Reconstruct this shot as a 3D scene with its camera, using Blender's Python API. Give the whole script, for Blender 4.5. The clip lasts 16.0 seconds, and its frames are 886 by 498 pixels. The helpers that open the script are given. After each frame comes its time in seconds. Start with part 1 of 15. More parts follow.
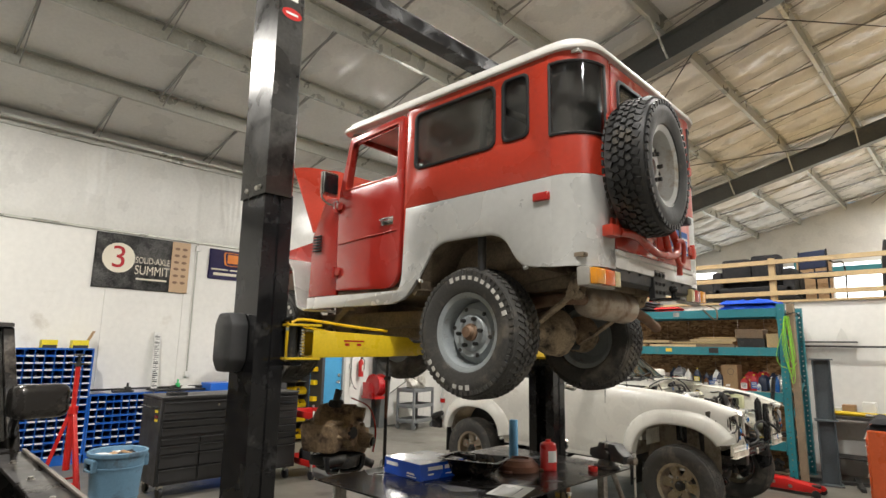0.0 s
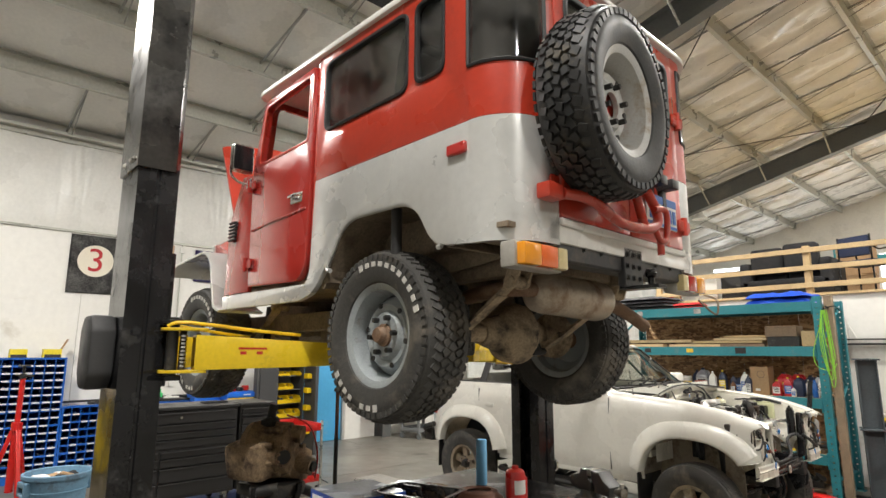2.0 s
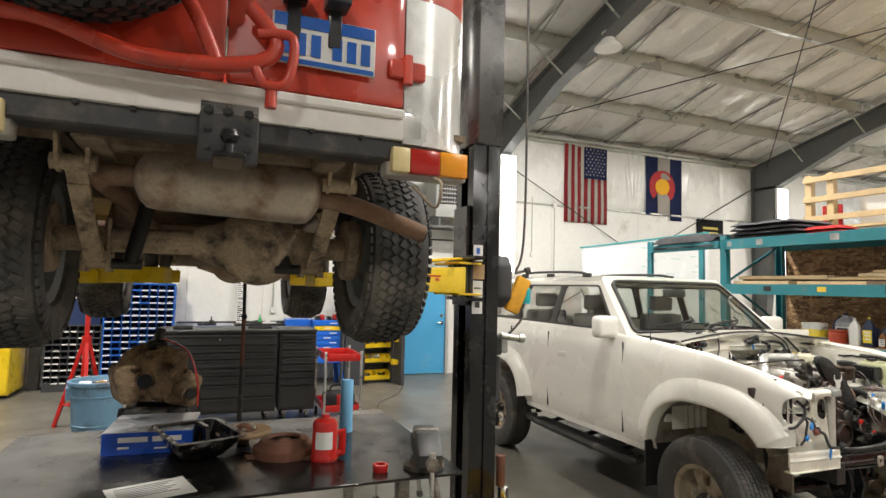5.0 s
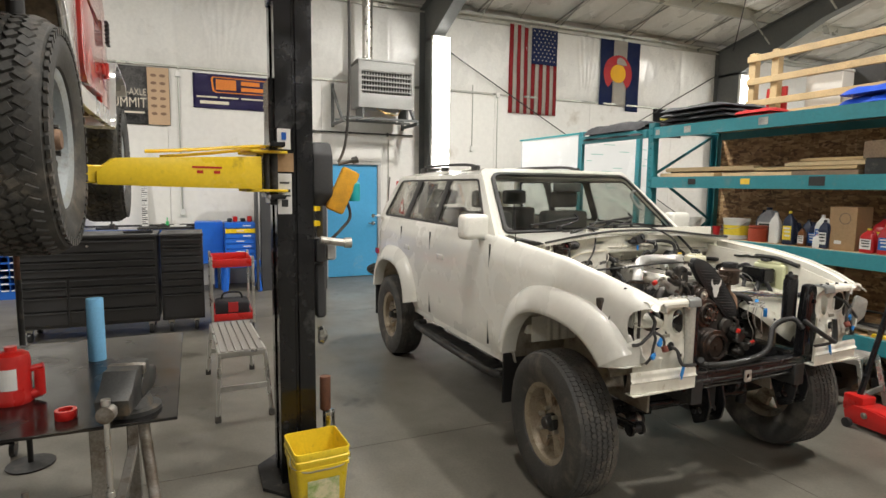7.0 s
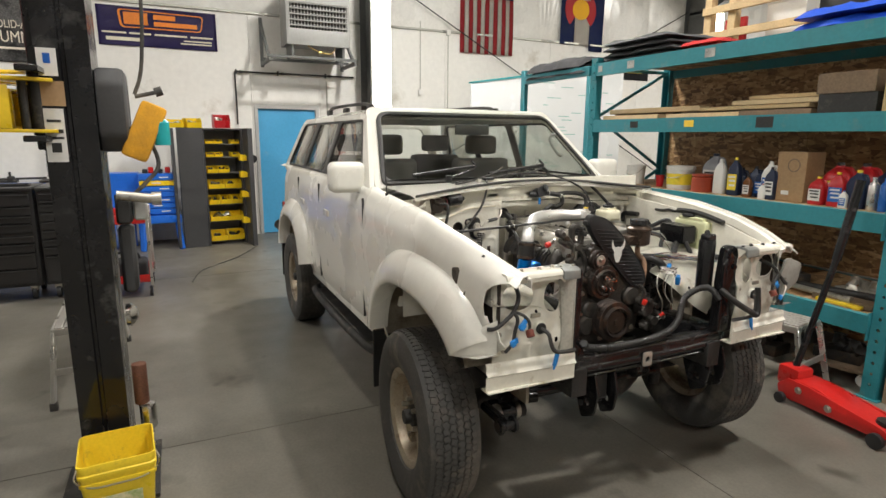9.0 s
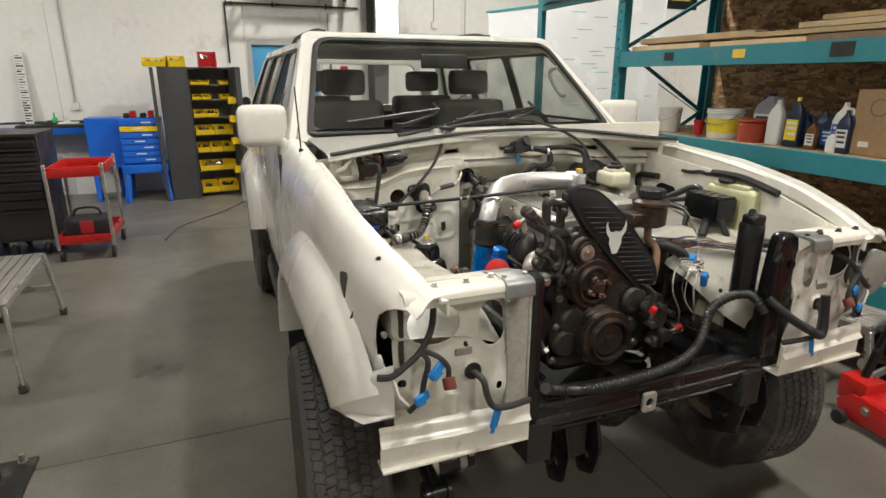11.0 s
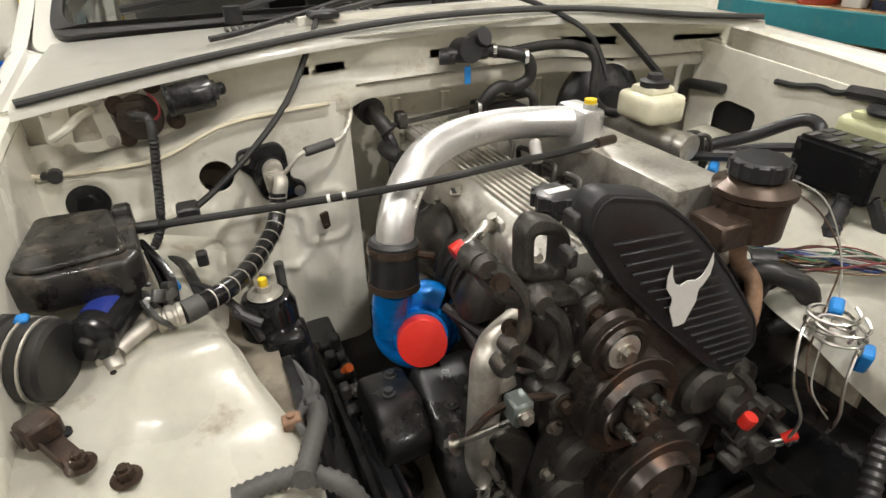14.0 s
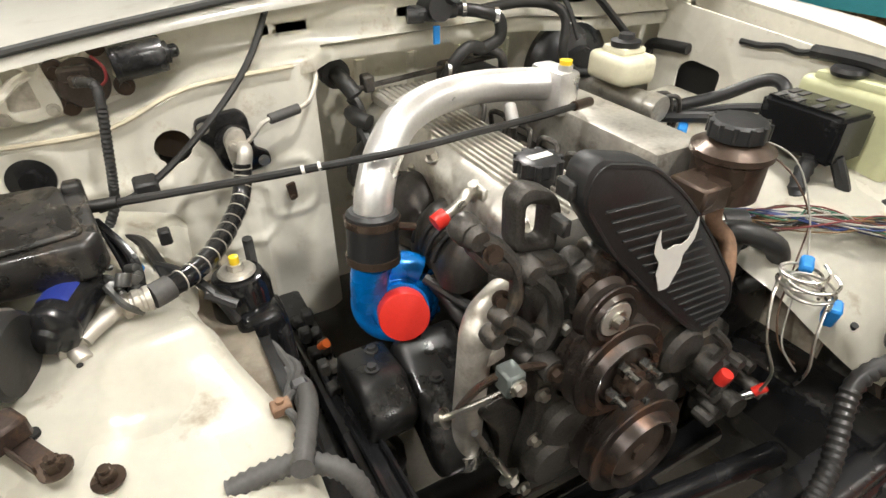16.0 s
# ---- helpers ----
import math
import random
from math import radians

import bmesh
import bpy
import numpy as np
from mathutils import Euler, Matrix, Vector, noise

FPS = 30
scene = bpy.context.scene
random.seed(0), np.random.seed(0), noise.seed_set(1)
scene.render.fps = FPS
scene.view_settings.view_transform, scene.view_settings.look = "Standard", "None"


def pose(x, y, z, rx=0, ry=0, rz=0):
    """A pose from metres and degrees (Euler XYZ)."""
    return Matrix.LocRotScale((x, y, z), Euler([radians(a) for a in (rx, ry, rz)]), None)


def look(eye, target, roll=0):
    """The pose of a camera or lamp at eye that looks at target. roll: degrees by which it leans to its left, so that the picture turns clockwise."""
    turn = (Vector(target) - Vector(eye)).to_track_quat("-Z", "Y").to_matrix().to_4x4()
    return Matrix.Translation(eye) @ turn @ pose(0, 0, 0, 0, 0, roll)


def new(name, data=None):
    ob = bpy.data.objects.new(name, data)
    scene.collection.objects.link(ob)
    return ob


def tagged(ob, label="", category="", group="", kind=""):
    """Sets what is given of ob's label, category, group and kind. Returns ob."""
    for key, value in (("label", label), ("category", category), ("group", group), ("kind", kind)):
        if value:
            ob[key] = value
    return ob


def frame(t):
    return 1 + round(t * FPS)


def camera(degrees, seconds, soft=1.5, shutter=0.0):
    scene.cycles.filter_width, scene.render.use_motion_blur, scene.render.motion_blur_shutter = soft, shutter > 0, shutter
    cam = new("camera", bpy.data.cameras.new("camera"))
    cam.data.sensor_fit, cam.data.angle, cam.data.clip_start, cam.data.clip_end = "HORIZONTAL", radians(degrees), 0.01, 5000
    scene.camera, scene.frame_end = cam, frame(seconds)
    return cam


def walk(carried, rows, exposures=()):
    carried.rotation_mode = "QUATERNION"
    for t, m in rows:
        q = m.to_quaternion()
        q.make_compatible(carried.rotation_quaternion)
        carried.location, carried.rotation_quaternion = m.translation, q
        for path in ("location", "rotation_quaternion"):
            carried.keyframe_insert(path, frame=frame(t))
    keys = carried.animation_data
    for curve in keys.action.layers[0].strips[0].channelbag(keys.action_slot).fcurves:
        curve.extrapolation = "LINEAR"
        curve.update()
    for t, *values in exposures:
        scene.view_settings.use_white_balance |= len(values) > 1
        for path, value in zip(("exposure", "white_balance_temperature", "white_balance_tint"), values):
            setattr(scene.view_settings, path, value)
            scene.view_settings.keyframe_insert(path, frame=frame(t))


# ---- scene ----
cam = camera(76.0, 16.0)
PATH = [
    (0, (0.58, -0.202, 1.775), (-0.792, 1.211, 2.12), 1.0),
    (0.5, (0.576, -0.078, 1.773), (-0.796, 1.339, 2.107), 1.0),
    (1, (0.59, 0.138, 1.778), (-0.782, 1.555, 2.11), 0.8),
    (1.5, (0.515, 0.435, 1.767), (-0.885, 1.826, 2.093), 0.4),
    (2, (0.435, 0.763, 1.804), (-1.012, 2.099, 2.156), 0.2),
    (2.5, (0.527, 1.126, 1.784), (-0.965, 2.39, 2.205), -0.4),
    (3, (0.613, 1.489, 1.78), (-1.011, 2.569, 2.224), -0.5),
    (3.2, (0.622, 1.663, 1.774), (-1.054, 2.663, 2.212), -0.0),
    (5.3, (0.884, 3.195, 1.73), (-0.977, 3.925, 1.799), 0.9),
    (5.5, (0.864, 3.315, 1.72), (-0.994, 4.057, 1.726), 0.9),
    (6, (0.892, 3.664, 1.72), (-0.957, 4.416, 1.61), 0.5),
    (6.5, (0.81, 3.944, 1.727), (-1.027, 4.714, 1.544), 0.6),
    (7, (0.62, 4.199, 1.732), (-1.2, 4.999, 1.512), 0.7),
    (7.5, (0.572, 4.475, 1.707), (-1.227, 5.314, 1.463), 0.4),
    (8, (0.582, 4.732, 1.721), (-1.209, 5.582, 1.453), 0.4),
    (8.5, (0.489, 4.904, 1.696), (-1.293, 5.751, 1.37), 0.5),
    (9, (0.309, 5.085, 1.692), (-1.463, 5.927, 1.301), 0.5),
    (9.5, (0.179, 5.313, 1.681), (-1.584, 6.135, 1.22), 0.3),
    (9.7, (0.134, 5.41, 1.684), (-1.636, 6.21, 1.209), 0.2),
    (11.8, (-0.56, 5.976, 1.645), (-2.33, 6.628, 0.981), -0.8),
    (12, (-0.624, 6.024, 1.659), (-2.379, 6.678, 0.958), -0.8),
    (12.5, (-0.883, 6.128, 1.631), (-2.616, 6.789, 0.883), -0.5),
    (13, (-1.106, 6.225, 1.615), (-2.784, 6.911, 0.77), -0.6),
    (13.5, (-1.215, 6.36, 1.628), (-2.841, 7.054, 0.693), -1.3),
    (14, (-1.28, 6.422, 1.613), (-2.868, 7.115, 0.615), -1.6),
    (14.5, (-1.312, 6.412, 1.619), (-2.857, 7.131, 0.572), -1.2),
    (15, (-1.325, 6.406, 1.615), (-2.838, 7.155, 0.542), -1.1),
    (15.5, (-1.333, 6.405, 1.61), (-2.813, 7.192, 0.519), -0.7),
    (16, (-1.329, 6.393, 1.609), (-2.779, 7.207, 0.497), -0.3),
]
walk(cam, [(t, look(eye, target, roll)) for t, eye, target, roll in PATH],
     [(0, 0.05), (1.5, 0.15), (3, 0.25), (6, 0.12), (7.5, -0.05), (9, -0.05), (12, -0.28), (13.5, -0.2), (14.5, 0.1), (16, 0.4)])

# ---- world and lamps ----
world = bpy.data.worlds.new("world")
scene.world = world
world.use_nodes = True
wn = world.node_tree.nodes
sky = wn.new("ShaderNodeTexSky")
sky.sky_type, sky.sun_disc = "NISHITA", False
sky.sun_elevation, sky.sun_rotation = radians(25), radians(140)
world.node_tree.links.new(sky.outputs[0], wn["Background"].inputs[0])
wn["Background"].inputs[1].default_value = 0.12
scene.view_settings.exposure = 0.0

HIGH_BAY = 265.0     # watts of each round roof lamp
TUBE = 9.0           # strength of the tube lights on the columns

# ---- building helpers ----
def thing(name, label, category, at=(0, 0, 0), turn=0.0, group="", kind=""):
    ob = new(name)
    ob.empty_display_size = 0.1
    ob.matrix_world = pose(*at, 0, 0, turn)
    return tagged(ob, label, category, group, kind)


def part(name, bm, material, parent=None, label="", angle=38):
    me = bpy.data.meshes.new(name)
    bmesh.ops.recalc_face_normals(bm, faces=bm.faces)
    bm.to_mesh(me)
    bm.free()
    me.shade_smooth()
    me.set_sharp_from_angle(angle=radians(angle))
    mats = material if isinstance(material, (list, tuple)) else [material]
    for m in mats:
        me.materials.append(m)
    ob = new(name, me)
    if parent is not None:
        ob.parent = parent
    if label:
        ob["label"] = label
    return ob


def solid(name, bm, material, label, category="", group="", kind=""):
    return tagged(part(name, bm, material), label, category, group, kind)


def B():
    return bmesh.new()


def bx(bm, x0, x1, y0, y1, z0, z1, bev=0.0, seg=1, m=None):
    """A box, with its edges bevelled."""
    t = bmesh.new()
    r = bmesh.ops.create_cube(t, size=1.0)
    bmesh.ops.scale(t, vec=(abs(x1 - x0), abs(y1 - y0), abs(z1 - z0)), verts=r["verts"])
    bmesh.ops.translate(t, vec=((x0 + x1) / 2, (y0 + y1) / 2, (z0 + z1) / 2), verts=r["verts"])
    if bev > 0:
        bmesh.ops.bevel(t, geom=t.edges[:], offset=bev, segments=seg, profile=0.6, affect="EDGES", clamp_overlap=True)
    return put(bm, t, m)


def put(bm, t, m=None):
    if m is not None:
        bmesh.ops.transform(t, matrix=m, verts=t.verts)
    me = bpy.data.meshes.new("t")
    t.to_mesh(me)
    t.free()
    bm.from_mesh(me)
    bpy.data.meshes.remove(me)
    return bm


def axes_to(p0, p1):
    d = Vector(p1) - Vector(p0)
    return Matrix.Translation(p0) @ d.to_track_quat("Z", "Y").to_matrix().to_4x4(), d.length


def rod(bm, p0, p1, r, r1=None, seg=14, bev=0.0):
    """A round bar from p0 to p1."""
    m, n = axes_to(p0, p1)
    t = bmesh.new()
    bmesh.ops.create_cone(t, cap_ends=True, segments=seg, radius1=r, radius2=r if r1 is None else r1, depth=n)
    bmesh.ops.translate(t, vec=(0, 0, n / 2), verts=t.verts)
    if bev > 0:
        es = [e for e in t.edges if len(e.link_faces) == 2 and any(len(f.verts) > 4 for f in e.link_faces)]
        bmesh.ops.bevel(t, geom=es, offset=bev, segments=2, profile=0.6, affect="EDGES", clamp_overlap=True)
    return put(bm, t, m)


def lathe(bm, profile, p0, p1, seg=32, close=False):
    """A profile of (radius, height) turned about the line from p0 towards p1."""
    m, _ = axes_to(p0, p1)
    rings = []
    for r, h in profile:
        rings.append([bm.verts.new(m @ Vector((r * math.cos(a), r * math.sin(a), h))) for a in (2 * math.pi * i / seg for i in range(seg))])
    pairs = list(zip(rings, rings[1:])) + ([(rings[-1], rings[0])] if close else [])
    for a, b in pairs:
        for i in range(seg):
            j = (i + 1) % seg
            bm.faces.new((a[i], a[j], b[j], b[i]))
    if not close:
        for ring, (r, h) in ((rings[0], profile[0]), (rings[-1], profile[-1])):
            if r > 1e-4:
                bm.faces.new(ring)
    bmesh.ops.remove_doubles(bm, verts=[v for ring in rings for v in ring], dist=1e-5)
    return bm


def smooth_path(pts, n=6):
    pts = [Vector(p) for p in pts]
    if len(pts) < 3:
        return pts
    out = []
    for i in range(len(pts) - 1):
        a, b, c, d = pts[max(i - 1, 0)], pts[i], pts[i + 1], pts[min(i + 2, len(pts) - 1)]
        for k in range(n):
            t = k / n
            out.append(0.5 * (2 * b + (c - a) * t + (2 * a - 5 * b + 4 * c - d) * t * t + (3 * b - a - 3 * c + d) * t ** 3))
    return out + [pts[-1]]


def hose(bm, pts, r, seg=10, n=6, r1=None, rib=0.0, flat=1.0):
    """A round hose or wire through the points; rib: depth of its corrugation."""
    p = smooth_path(pts, n)
    if rib:
        step, fine = r * 0.35, []
        for a, b in zip(p, p[1:]):
            k = max(1, int((b - a).length / step))
            fine += [a.lerp(b, i / k) for i in range(k)]
        p = fine + [p[-1]]
    rings, up = [], Vector((0.13, 0.21, 0.97))
    for i, c in enumerate(p):
        d = (p[min(i + 1, len(p) - 1)] - p[max(i - 1, 0)]).normalized()
        side = d.cross(up)
        if side.length < 1e-3:
            side = d.cross(Vector((1, 0, 0)))
        side.normalize()
        over = side.cross(d).normalized()
        up = over
        rr = r if r1 is None else r + (r1 - r) * i / (len(p) - 1)
        if rib and i % 2:
            rr -= rib
        rings.append([bm.verts.new(c + rr * (math.cos(a) * side + flat * math.sin(a) * over)) for a in (2 * math.pi * k / seg for k in range(seg))])
    for a, b in zip(rings, rings[1:]):
        for k in range(seg):
            j = (k + 1) % seg
            bm.faces.new((a[k], a[j], b[j], b[k]))
    bm.faces.new(rings[0]), bm.faces.new(rings[-1])
    return bm


def rounded(pts, r, n=5):
    """A closed outline with its corners rounded; r: one radius or one a corner."""
    out, k = [], len(pts)
    rs = r if isinstance(r, (list, tuple)) else [r] * k
    for i in range(k):
        p, a, b = Vector(pts[i]), Vector(pts[i - 1]), Vector(pts[(i + 1) % k])
        if rs[i] <= 0:
            out.append(tuple(p))
            continue
        da, db = (a - p), (b - p)
        cut = min(rs[i], 0.49 * da.length, 0.49 * db.length)
        s, e = p + da.normalized() * cut, p + db.normalized() * cut
        for j in range(n + 1):
            t = j / n
            out.append(tuple((1 - t) ** 2 * s + 2 * t * (1 - t) * p + t * t * e))
    return out


def rect(x0, y0, x1, y1, r=0.0, n=5):
    q = [(x0, y0), (x1, y0), (x1, y1), (x0, y1)]
    return rounded(q, r, n) if r else q


def circle(cx, cy, r, n=24, ry=None):
    return [(cx + r * math.cos(2 * math.pi * i / n), cy + (ry or r) * math.sin(2 * math.pi * i / n)) for i in range(n)]


AX = {"x": Matrix(((0, 0, 1, 0), (1, 0, 0, 0), (0, 1, 0, 0), (0, 0, 0, 1))),      # outline in (y, z)
      "y": Matrix(((1, 0, 0, 0), (0, 0, 1, 0), (0, 1, 0, 0), (0, 0, 0, 1))),      # outline in (x, z)
      "z": Matrix.Identity(4)}                                                    # outline in (x, y)


def plate(bm, outline, holes, axis, a, b, bev=0.0, m=None):
    """A flat piece with holes, from a to b along the axis."""
    cu = bpy.data.curves.new("t", "CURVE")
    cu.dimensions, cu.fill_mode = "2D", "BOTH"
    cu.extrude, cu.bevel_depth, cu.bevel_resolution = max(abs(b - a) / 2 - bev, 1e-4), bev, 1
    cu.offset = -bev
    for line in [outline] + list(holes):
        s = cu.splines.new("POLY")
        s.points.add(len(line) - 1)
        for q, p in zip(s.points, line):
            q.co = (p[0], p[1], 0, 1)
        s.use_cyclic_u = True
    ob = bpy.data.objects.new("t", cu)
    me = bpy.data.meshes.new_from_object(ob)
    bpy.data.objects.remove(ob)
    bpy.data.curves.remove(cu)
    t = bmesh.new()
    t.from_mesh(me)
    bpy.data.meshes.remove(me)
    bmesh.ops.remove_doubles(t, verts=t.verts, dist=1e-5)
    bmesh.ops.translate(t, vec=(0, 0, (a + b) / 2), verts=t.verts)
    bmesh.ops.transform(t, matrix=AX[axis], verts=t.verts)
    return put(bm, t, m)


def bolt(bm, p, way, r=0.012, h=0.01, washer=True):
    p, w = Vector(p), Vector(way).normalized()
    if washer:
        rod(bm, p, p + w * 0.003, r * 1.5, seg=12)
    rod(bm, p, p + w * h, r, seg=6)
    return bm


def letters(name, text, size, m, material, parent, label="", width=0.0):
    """Raised writing, as a mesh."""
    cu = bpy.data.curves.new("t", "FONT")
    cu.body, cu.size, cu.extrude, cu.align_x, cu.align_y = text, size, 0.0008, "CENTER", "CENTER"
    ob = bpy.data.objects.new("t", cu)
    me = bpy.data.meshes.new_from_object(ob)
    bpy.data.objects.remove(ob)
    bpy.data.curves.remove(cu)
    t = bmesh.new()
    t.from_mesh(me)
    bpy.data.meshes.remove(me)
    if width:
        xs = [v.co.x for v in t.verts]
        bmesh.ops.scale(t, vec=(width / (max(xs) - min(xs)), 1, 1), verts=t.verts)
    bmesh.ops.transform(t, matrix=m, verts=t.verts)
    return part(name, t, material, parent, label)


# ---- materials ----
def mat(name, color, rough=0.5, metal=0.0, var=0.12, scale=3.0, stain=None, amount=0.0, stain_scale=1.2, bump=0.1, bump_scale=60.0, coat=0.0, rvar=0.12, spec=0.5):
    """Painted, cast, woven or rubber surfaces: a base colour, grain at two sizes, stains, uneven gloss and fine relief."""
    m = bpy.data.materials.new(name)
    m.use_nodes = True
    nt = m.node_tree
    N, L = nt.nodes, nt.links
    bs = N["Principled BSDF"]
    tc = N.new("ShaderNodeTexCoord")
    big, fine = N.new("ShaderNodeTexNoise"), N.new("ShaderNodeTexNoise")
    big.inputs["Scale"].default_value, fine.inputs["Scale"].default_value = scale, scale * 14
    big.inputs["Detail"].default_value, fine.inputs["Detail"].default_value = 6, 4
    for n in (big, fine):
        L.new(tc.outputs["Object"], n.inputs["Vector"])
    mix = N.new("ShaderNodeMath")
    mix.operation = "ADD"
    L.new(big.outputs["Fac"], mix.inputs[0]), L.new(fine.outputs["Fac"], mix.inputs[1])
    ramp = N.new("ShaderNodeMapRange")
    ramp.inputs["From Min"].default_value, ramp.inputs["From Max"].default_value = 0.7, 1.3
    ramp.inputs["To Min"].default_value, ramp.inputs["To Max"].default_value = 1 - var, 1 + var
    L.new(mix.outputs[0], ramp.inputs["Value"])
    tone = N.new("ShaderNodeVectorMath")
    tone.operation = "SCALE"
    tone.inputs[0].default_value = color
    L.new(ramp.outputs[0], tone.inputs["Scale"])
    out = tone.outputs[0]
    if stain is not None and amount > 0:
        st = N.new("ShaderNodeTexNoise")
        st.inputs["Scale"].default_value, st.inputs["Detail"].default_value, st.inputs["Roughness"].default_value = stain_scale, 8, 0.68
        L.new(tc.outputs["Object"], st.inputs["Vector"])
        cut = N.new("ShaderNodeMapRange")
        cut.inputs["From Min"].default_value, cut.inputs["From Max"].default_value = 0.62 - 0.35 * amount, 0.78 - 0.3 * amount
        L.new(st.outputs["Fac"], cut.inputs["Value"])
        sm = N.new("ShaderNodeMix")
        sm.data_type = "RGBA"
        sm.inputs["B"].default_value = (*stain, 1)
        L.new(cut.outputs[0], sm.inputs["Factor"]), L.new(out, sm.inputs["A"])
        out = sm.outputs["Result"]
    L.new(out, bs.inputs["Base Color"])
    rr = N.new("ShaderNodeMapRange")
    rr.inputs["From Min"].default_value, rr.inputs["From Max"].default_value = 0.35, 0.65
    rr.inputs["To Min"].default_value, rr.inputs["To Max"].default_value = max(rough - rvar, 0.03), min(rough + rvar, 1)
    L.new(big.outputs["Fac"], rr.inputs["Value"]), L.new(rr.outputs[0], bs.inputs["Roughness"])
    bs.inputs["Metallic"].default_value = metal
    bs.inputs["Coat Weight"].default_value, bs.inputs["Coat Roughness"].default_value = coat, 0.06
    bs.inputs["Specular IOR Level"].default_value = spec
    if bump > 0:
        bn = N.new("ShaderNodeTexNoise")
        bn.inputs["Scale"].default_value, bn.inputs["Detail"].default_value = bump_scale, 5
        L.new(tc.outputs["Object"], bn.inputs["Vector"])
        bp = N.new("ShaderNodeBump")
        bp.inputs["Strength"].default_value, bp.inputs["Distance"].default_value = bump, 0.004
        L.new(bn.outputs["Fac"], bp.inputs["Height"]), L.new(bp.outputs[0], bs.inputs["Normal"])
    return m


def glow(name, color, strength):
    m = bpy.data.materials.new(name)
    m.use_nodes = True
    bs = m.node_tree.nodes["Principled BSDF"]
    bs.inputs["Base Color"].default_value = (0.8, 0.8, 0.8, 1)
    bs.inputs["Emission Color"].default_value, bs.inputs["Emission Strength"].default_value = (*color, 1), strength
    return m


def glass(name, tint, rough=0.02, body=0.35):
    """A pane: partly clear, partly mirror, slightly tinted."""
    m = bpy.data.materials.new(name)
    m.use_nodes = True
    nt = m.node_tree
    N, L = nt.nodes, nt.links
    tr, gl, mx, fr, df, m2 = (N.new("ShaderNode" + k) for k in ("BsdfTransparent", "BsdfGlossy", "MixShader", "LayerWeight", "BsdfDiffuse", "MixShader"))
    tr.inputs["Color"].default_value = (*tint, 1)
    gl.inputs["Roughness"].default_value = rough
    df.inputs["Color"].default_value = (0.25, 0.24, 0.22, 1)
    fr.inputs["Blend"].default_value = 0.5
    pw, sc = N.new("ShaderNodeMath"), N.new("ShaderNodeMath")
    pw.operation, sc.operation = "POWER", "MULTIPLY_ADD"
    pw.inputs[1].default_value, sc.inputs[1].default_value, sc.inputs[2].default_value = 4.5, 0.9, 0.05
    L.new(fr.outputs["Facing"], pw.inputs[0]), L.new(pw.outputs[0], sc.inputs[0])
    tc, ns = N.new("ShaderNodeTexCoord"), N.new("ShaderNodeTexNoise")
    ns.inputs["Scale"].default_value = 5.0
    L.new(tc.outputs["Object"], ns.inputs["Vector"])
    mr = N.new("ShaderNodeMapRange")
    mr.inputs["From Min"].default_value, mr.inputs["From Max"].default_value, mr.inputs["To Max"].default_value = 0.4, 0.75, body
    L.new(ns.outputs["Fac"], mr.inputs["Value"]), L.new(mr.outputs[0], m2.inputs[0])
    L.new(tr.outputs[0], m2.inputs[1]), L.new(df.outputs[0], m2.inputs[2])
    L.new(sc.outputs[0], mx.inputs[0]), L.new(m2.outputs[0], mx.inputs[1]), L.new(gl.outputs[0], mx.inputs[2])
    L.new(mx.outputs[0], N["Material Output"].inputs["Surface"])
    return m


WHITE_WALL = mat("wall_panel_white", (0.76, 0.745, 0.70), 0.55, var=0.05, scale=0.8, stain=(0.5, 0.46, 0.38), amount=0.12, bump=0.04)
LINER = mat("insulation_vinyl", (0.74, 0.73, 0.69), 0.32, var=0.06, scale=1.5, bump=0.12, bump_scale=5)
STEEL_GREY = mat("primer_grey_steel", (0.125, 0.13, 0.125), 0.5, var=0.12, scale=2, stain=(0.2, 0.19, 0.17), amount=0.15)
PURLIN = mat("galvanised_purlin", (0.46, 0.46, 0.41), 0.36, 0.45, var=0.12, scale=2)
STRAP = mat("galvanised_strap", (0.30, 0.30, 0.28), 0.45, 0.4, var=0.15, scale=3)
BLACK_PAINT = mat("black_gloss_paint", (0.012, 0.012, 0.013), 0.22, var=0.3, scale=5, stain=(0.1, 0.1, 0.1), amount=0.1, stain_scale=9, bump=0.05)
BLACK_PLASTIC = mat("black_plastic", (0.018, 0.018, 0.019), 0.42, var=0.2, scale=8, bump=0.12, bump_scale=180)
BLACK_DUSTY = mat("dusty_black", (0.02, 0.0195, 0.0185), 0.5, var=0.35, scale=7, stain=(0.11, 0.095, 0.075), amount=0.18, stain_scale=9)
YELLOW = mat("yellow_lift_paint", (0.80, 0.56, 0.02), 0.32, var=0.08, scale=4, stain=(0.25, 0.16, 0.03), amount=0.12, stain_scale=6, coat=0.2)
RUBBER = mat("tyre_rubber", (0.058, 0.056, 0.052), 0.72, var=0.25, scale=6, stain=(0.16, 0.14, 0.115), amount=0.33, stain_scale=5, bump=0.3, bump_scale=90)
TEAL = mat("teal_rack_paint", (0.025, 0.20, 0.235), 0.45, var=0.1, scale=3, stain=(0.12, 0.2, 0.2), amount=0.15, stain_scale=5)
CHROME = mat("bright_metal", (0.62, 0.62, 0.6), 0.22, 1.0, var=0.1, scale=10)
ZINC = mat("zinc_bolt", (0.55, 0.53, 0.48), 0.35, 1.0, var=0.15, scale=20)
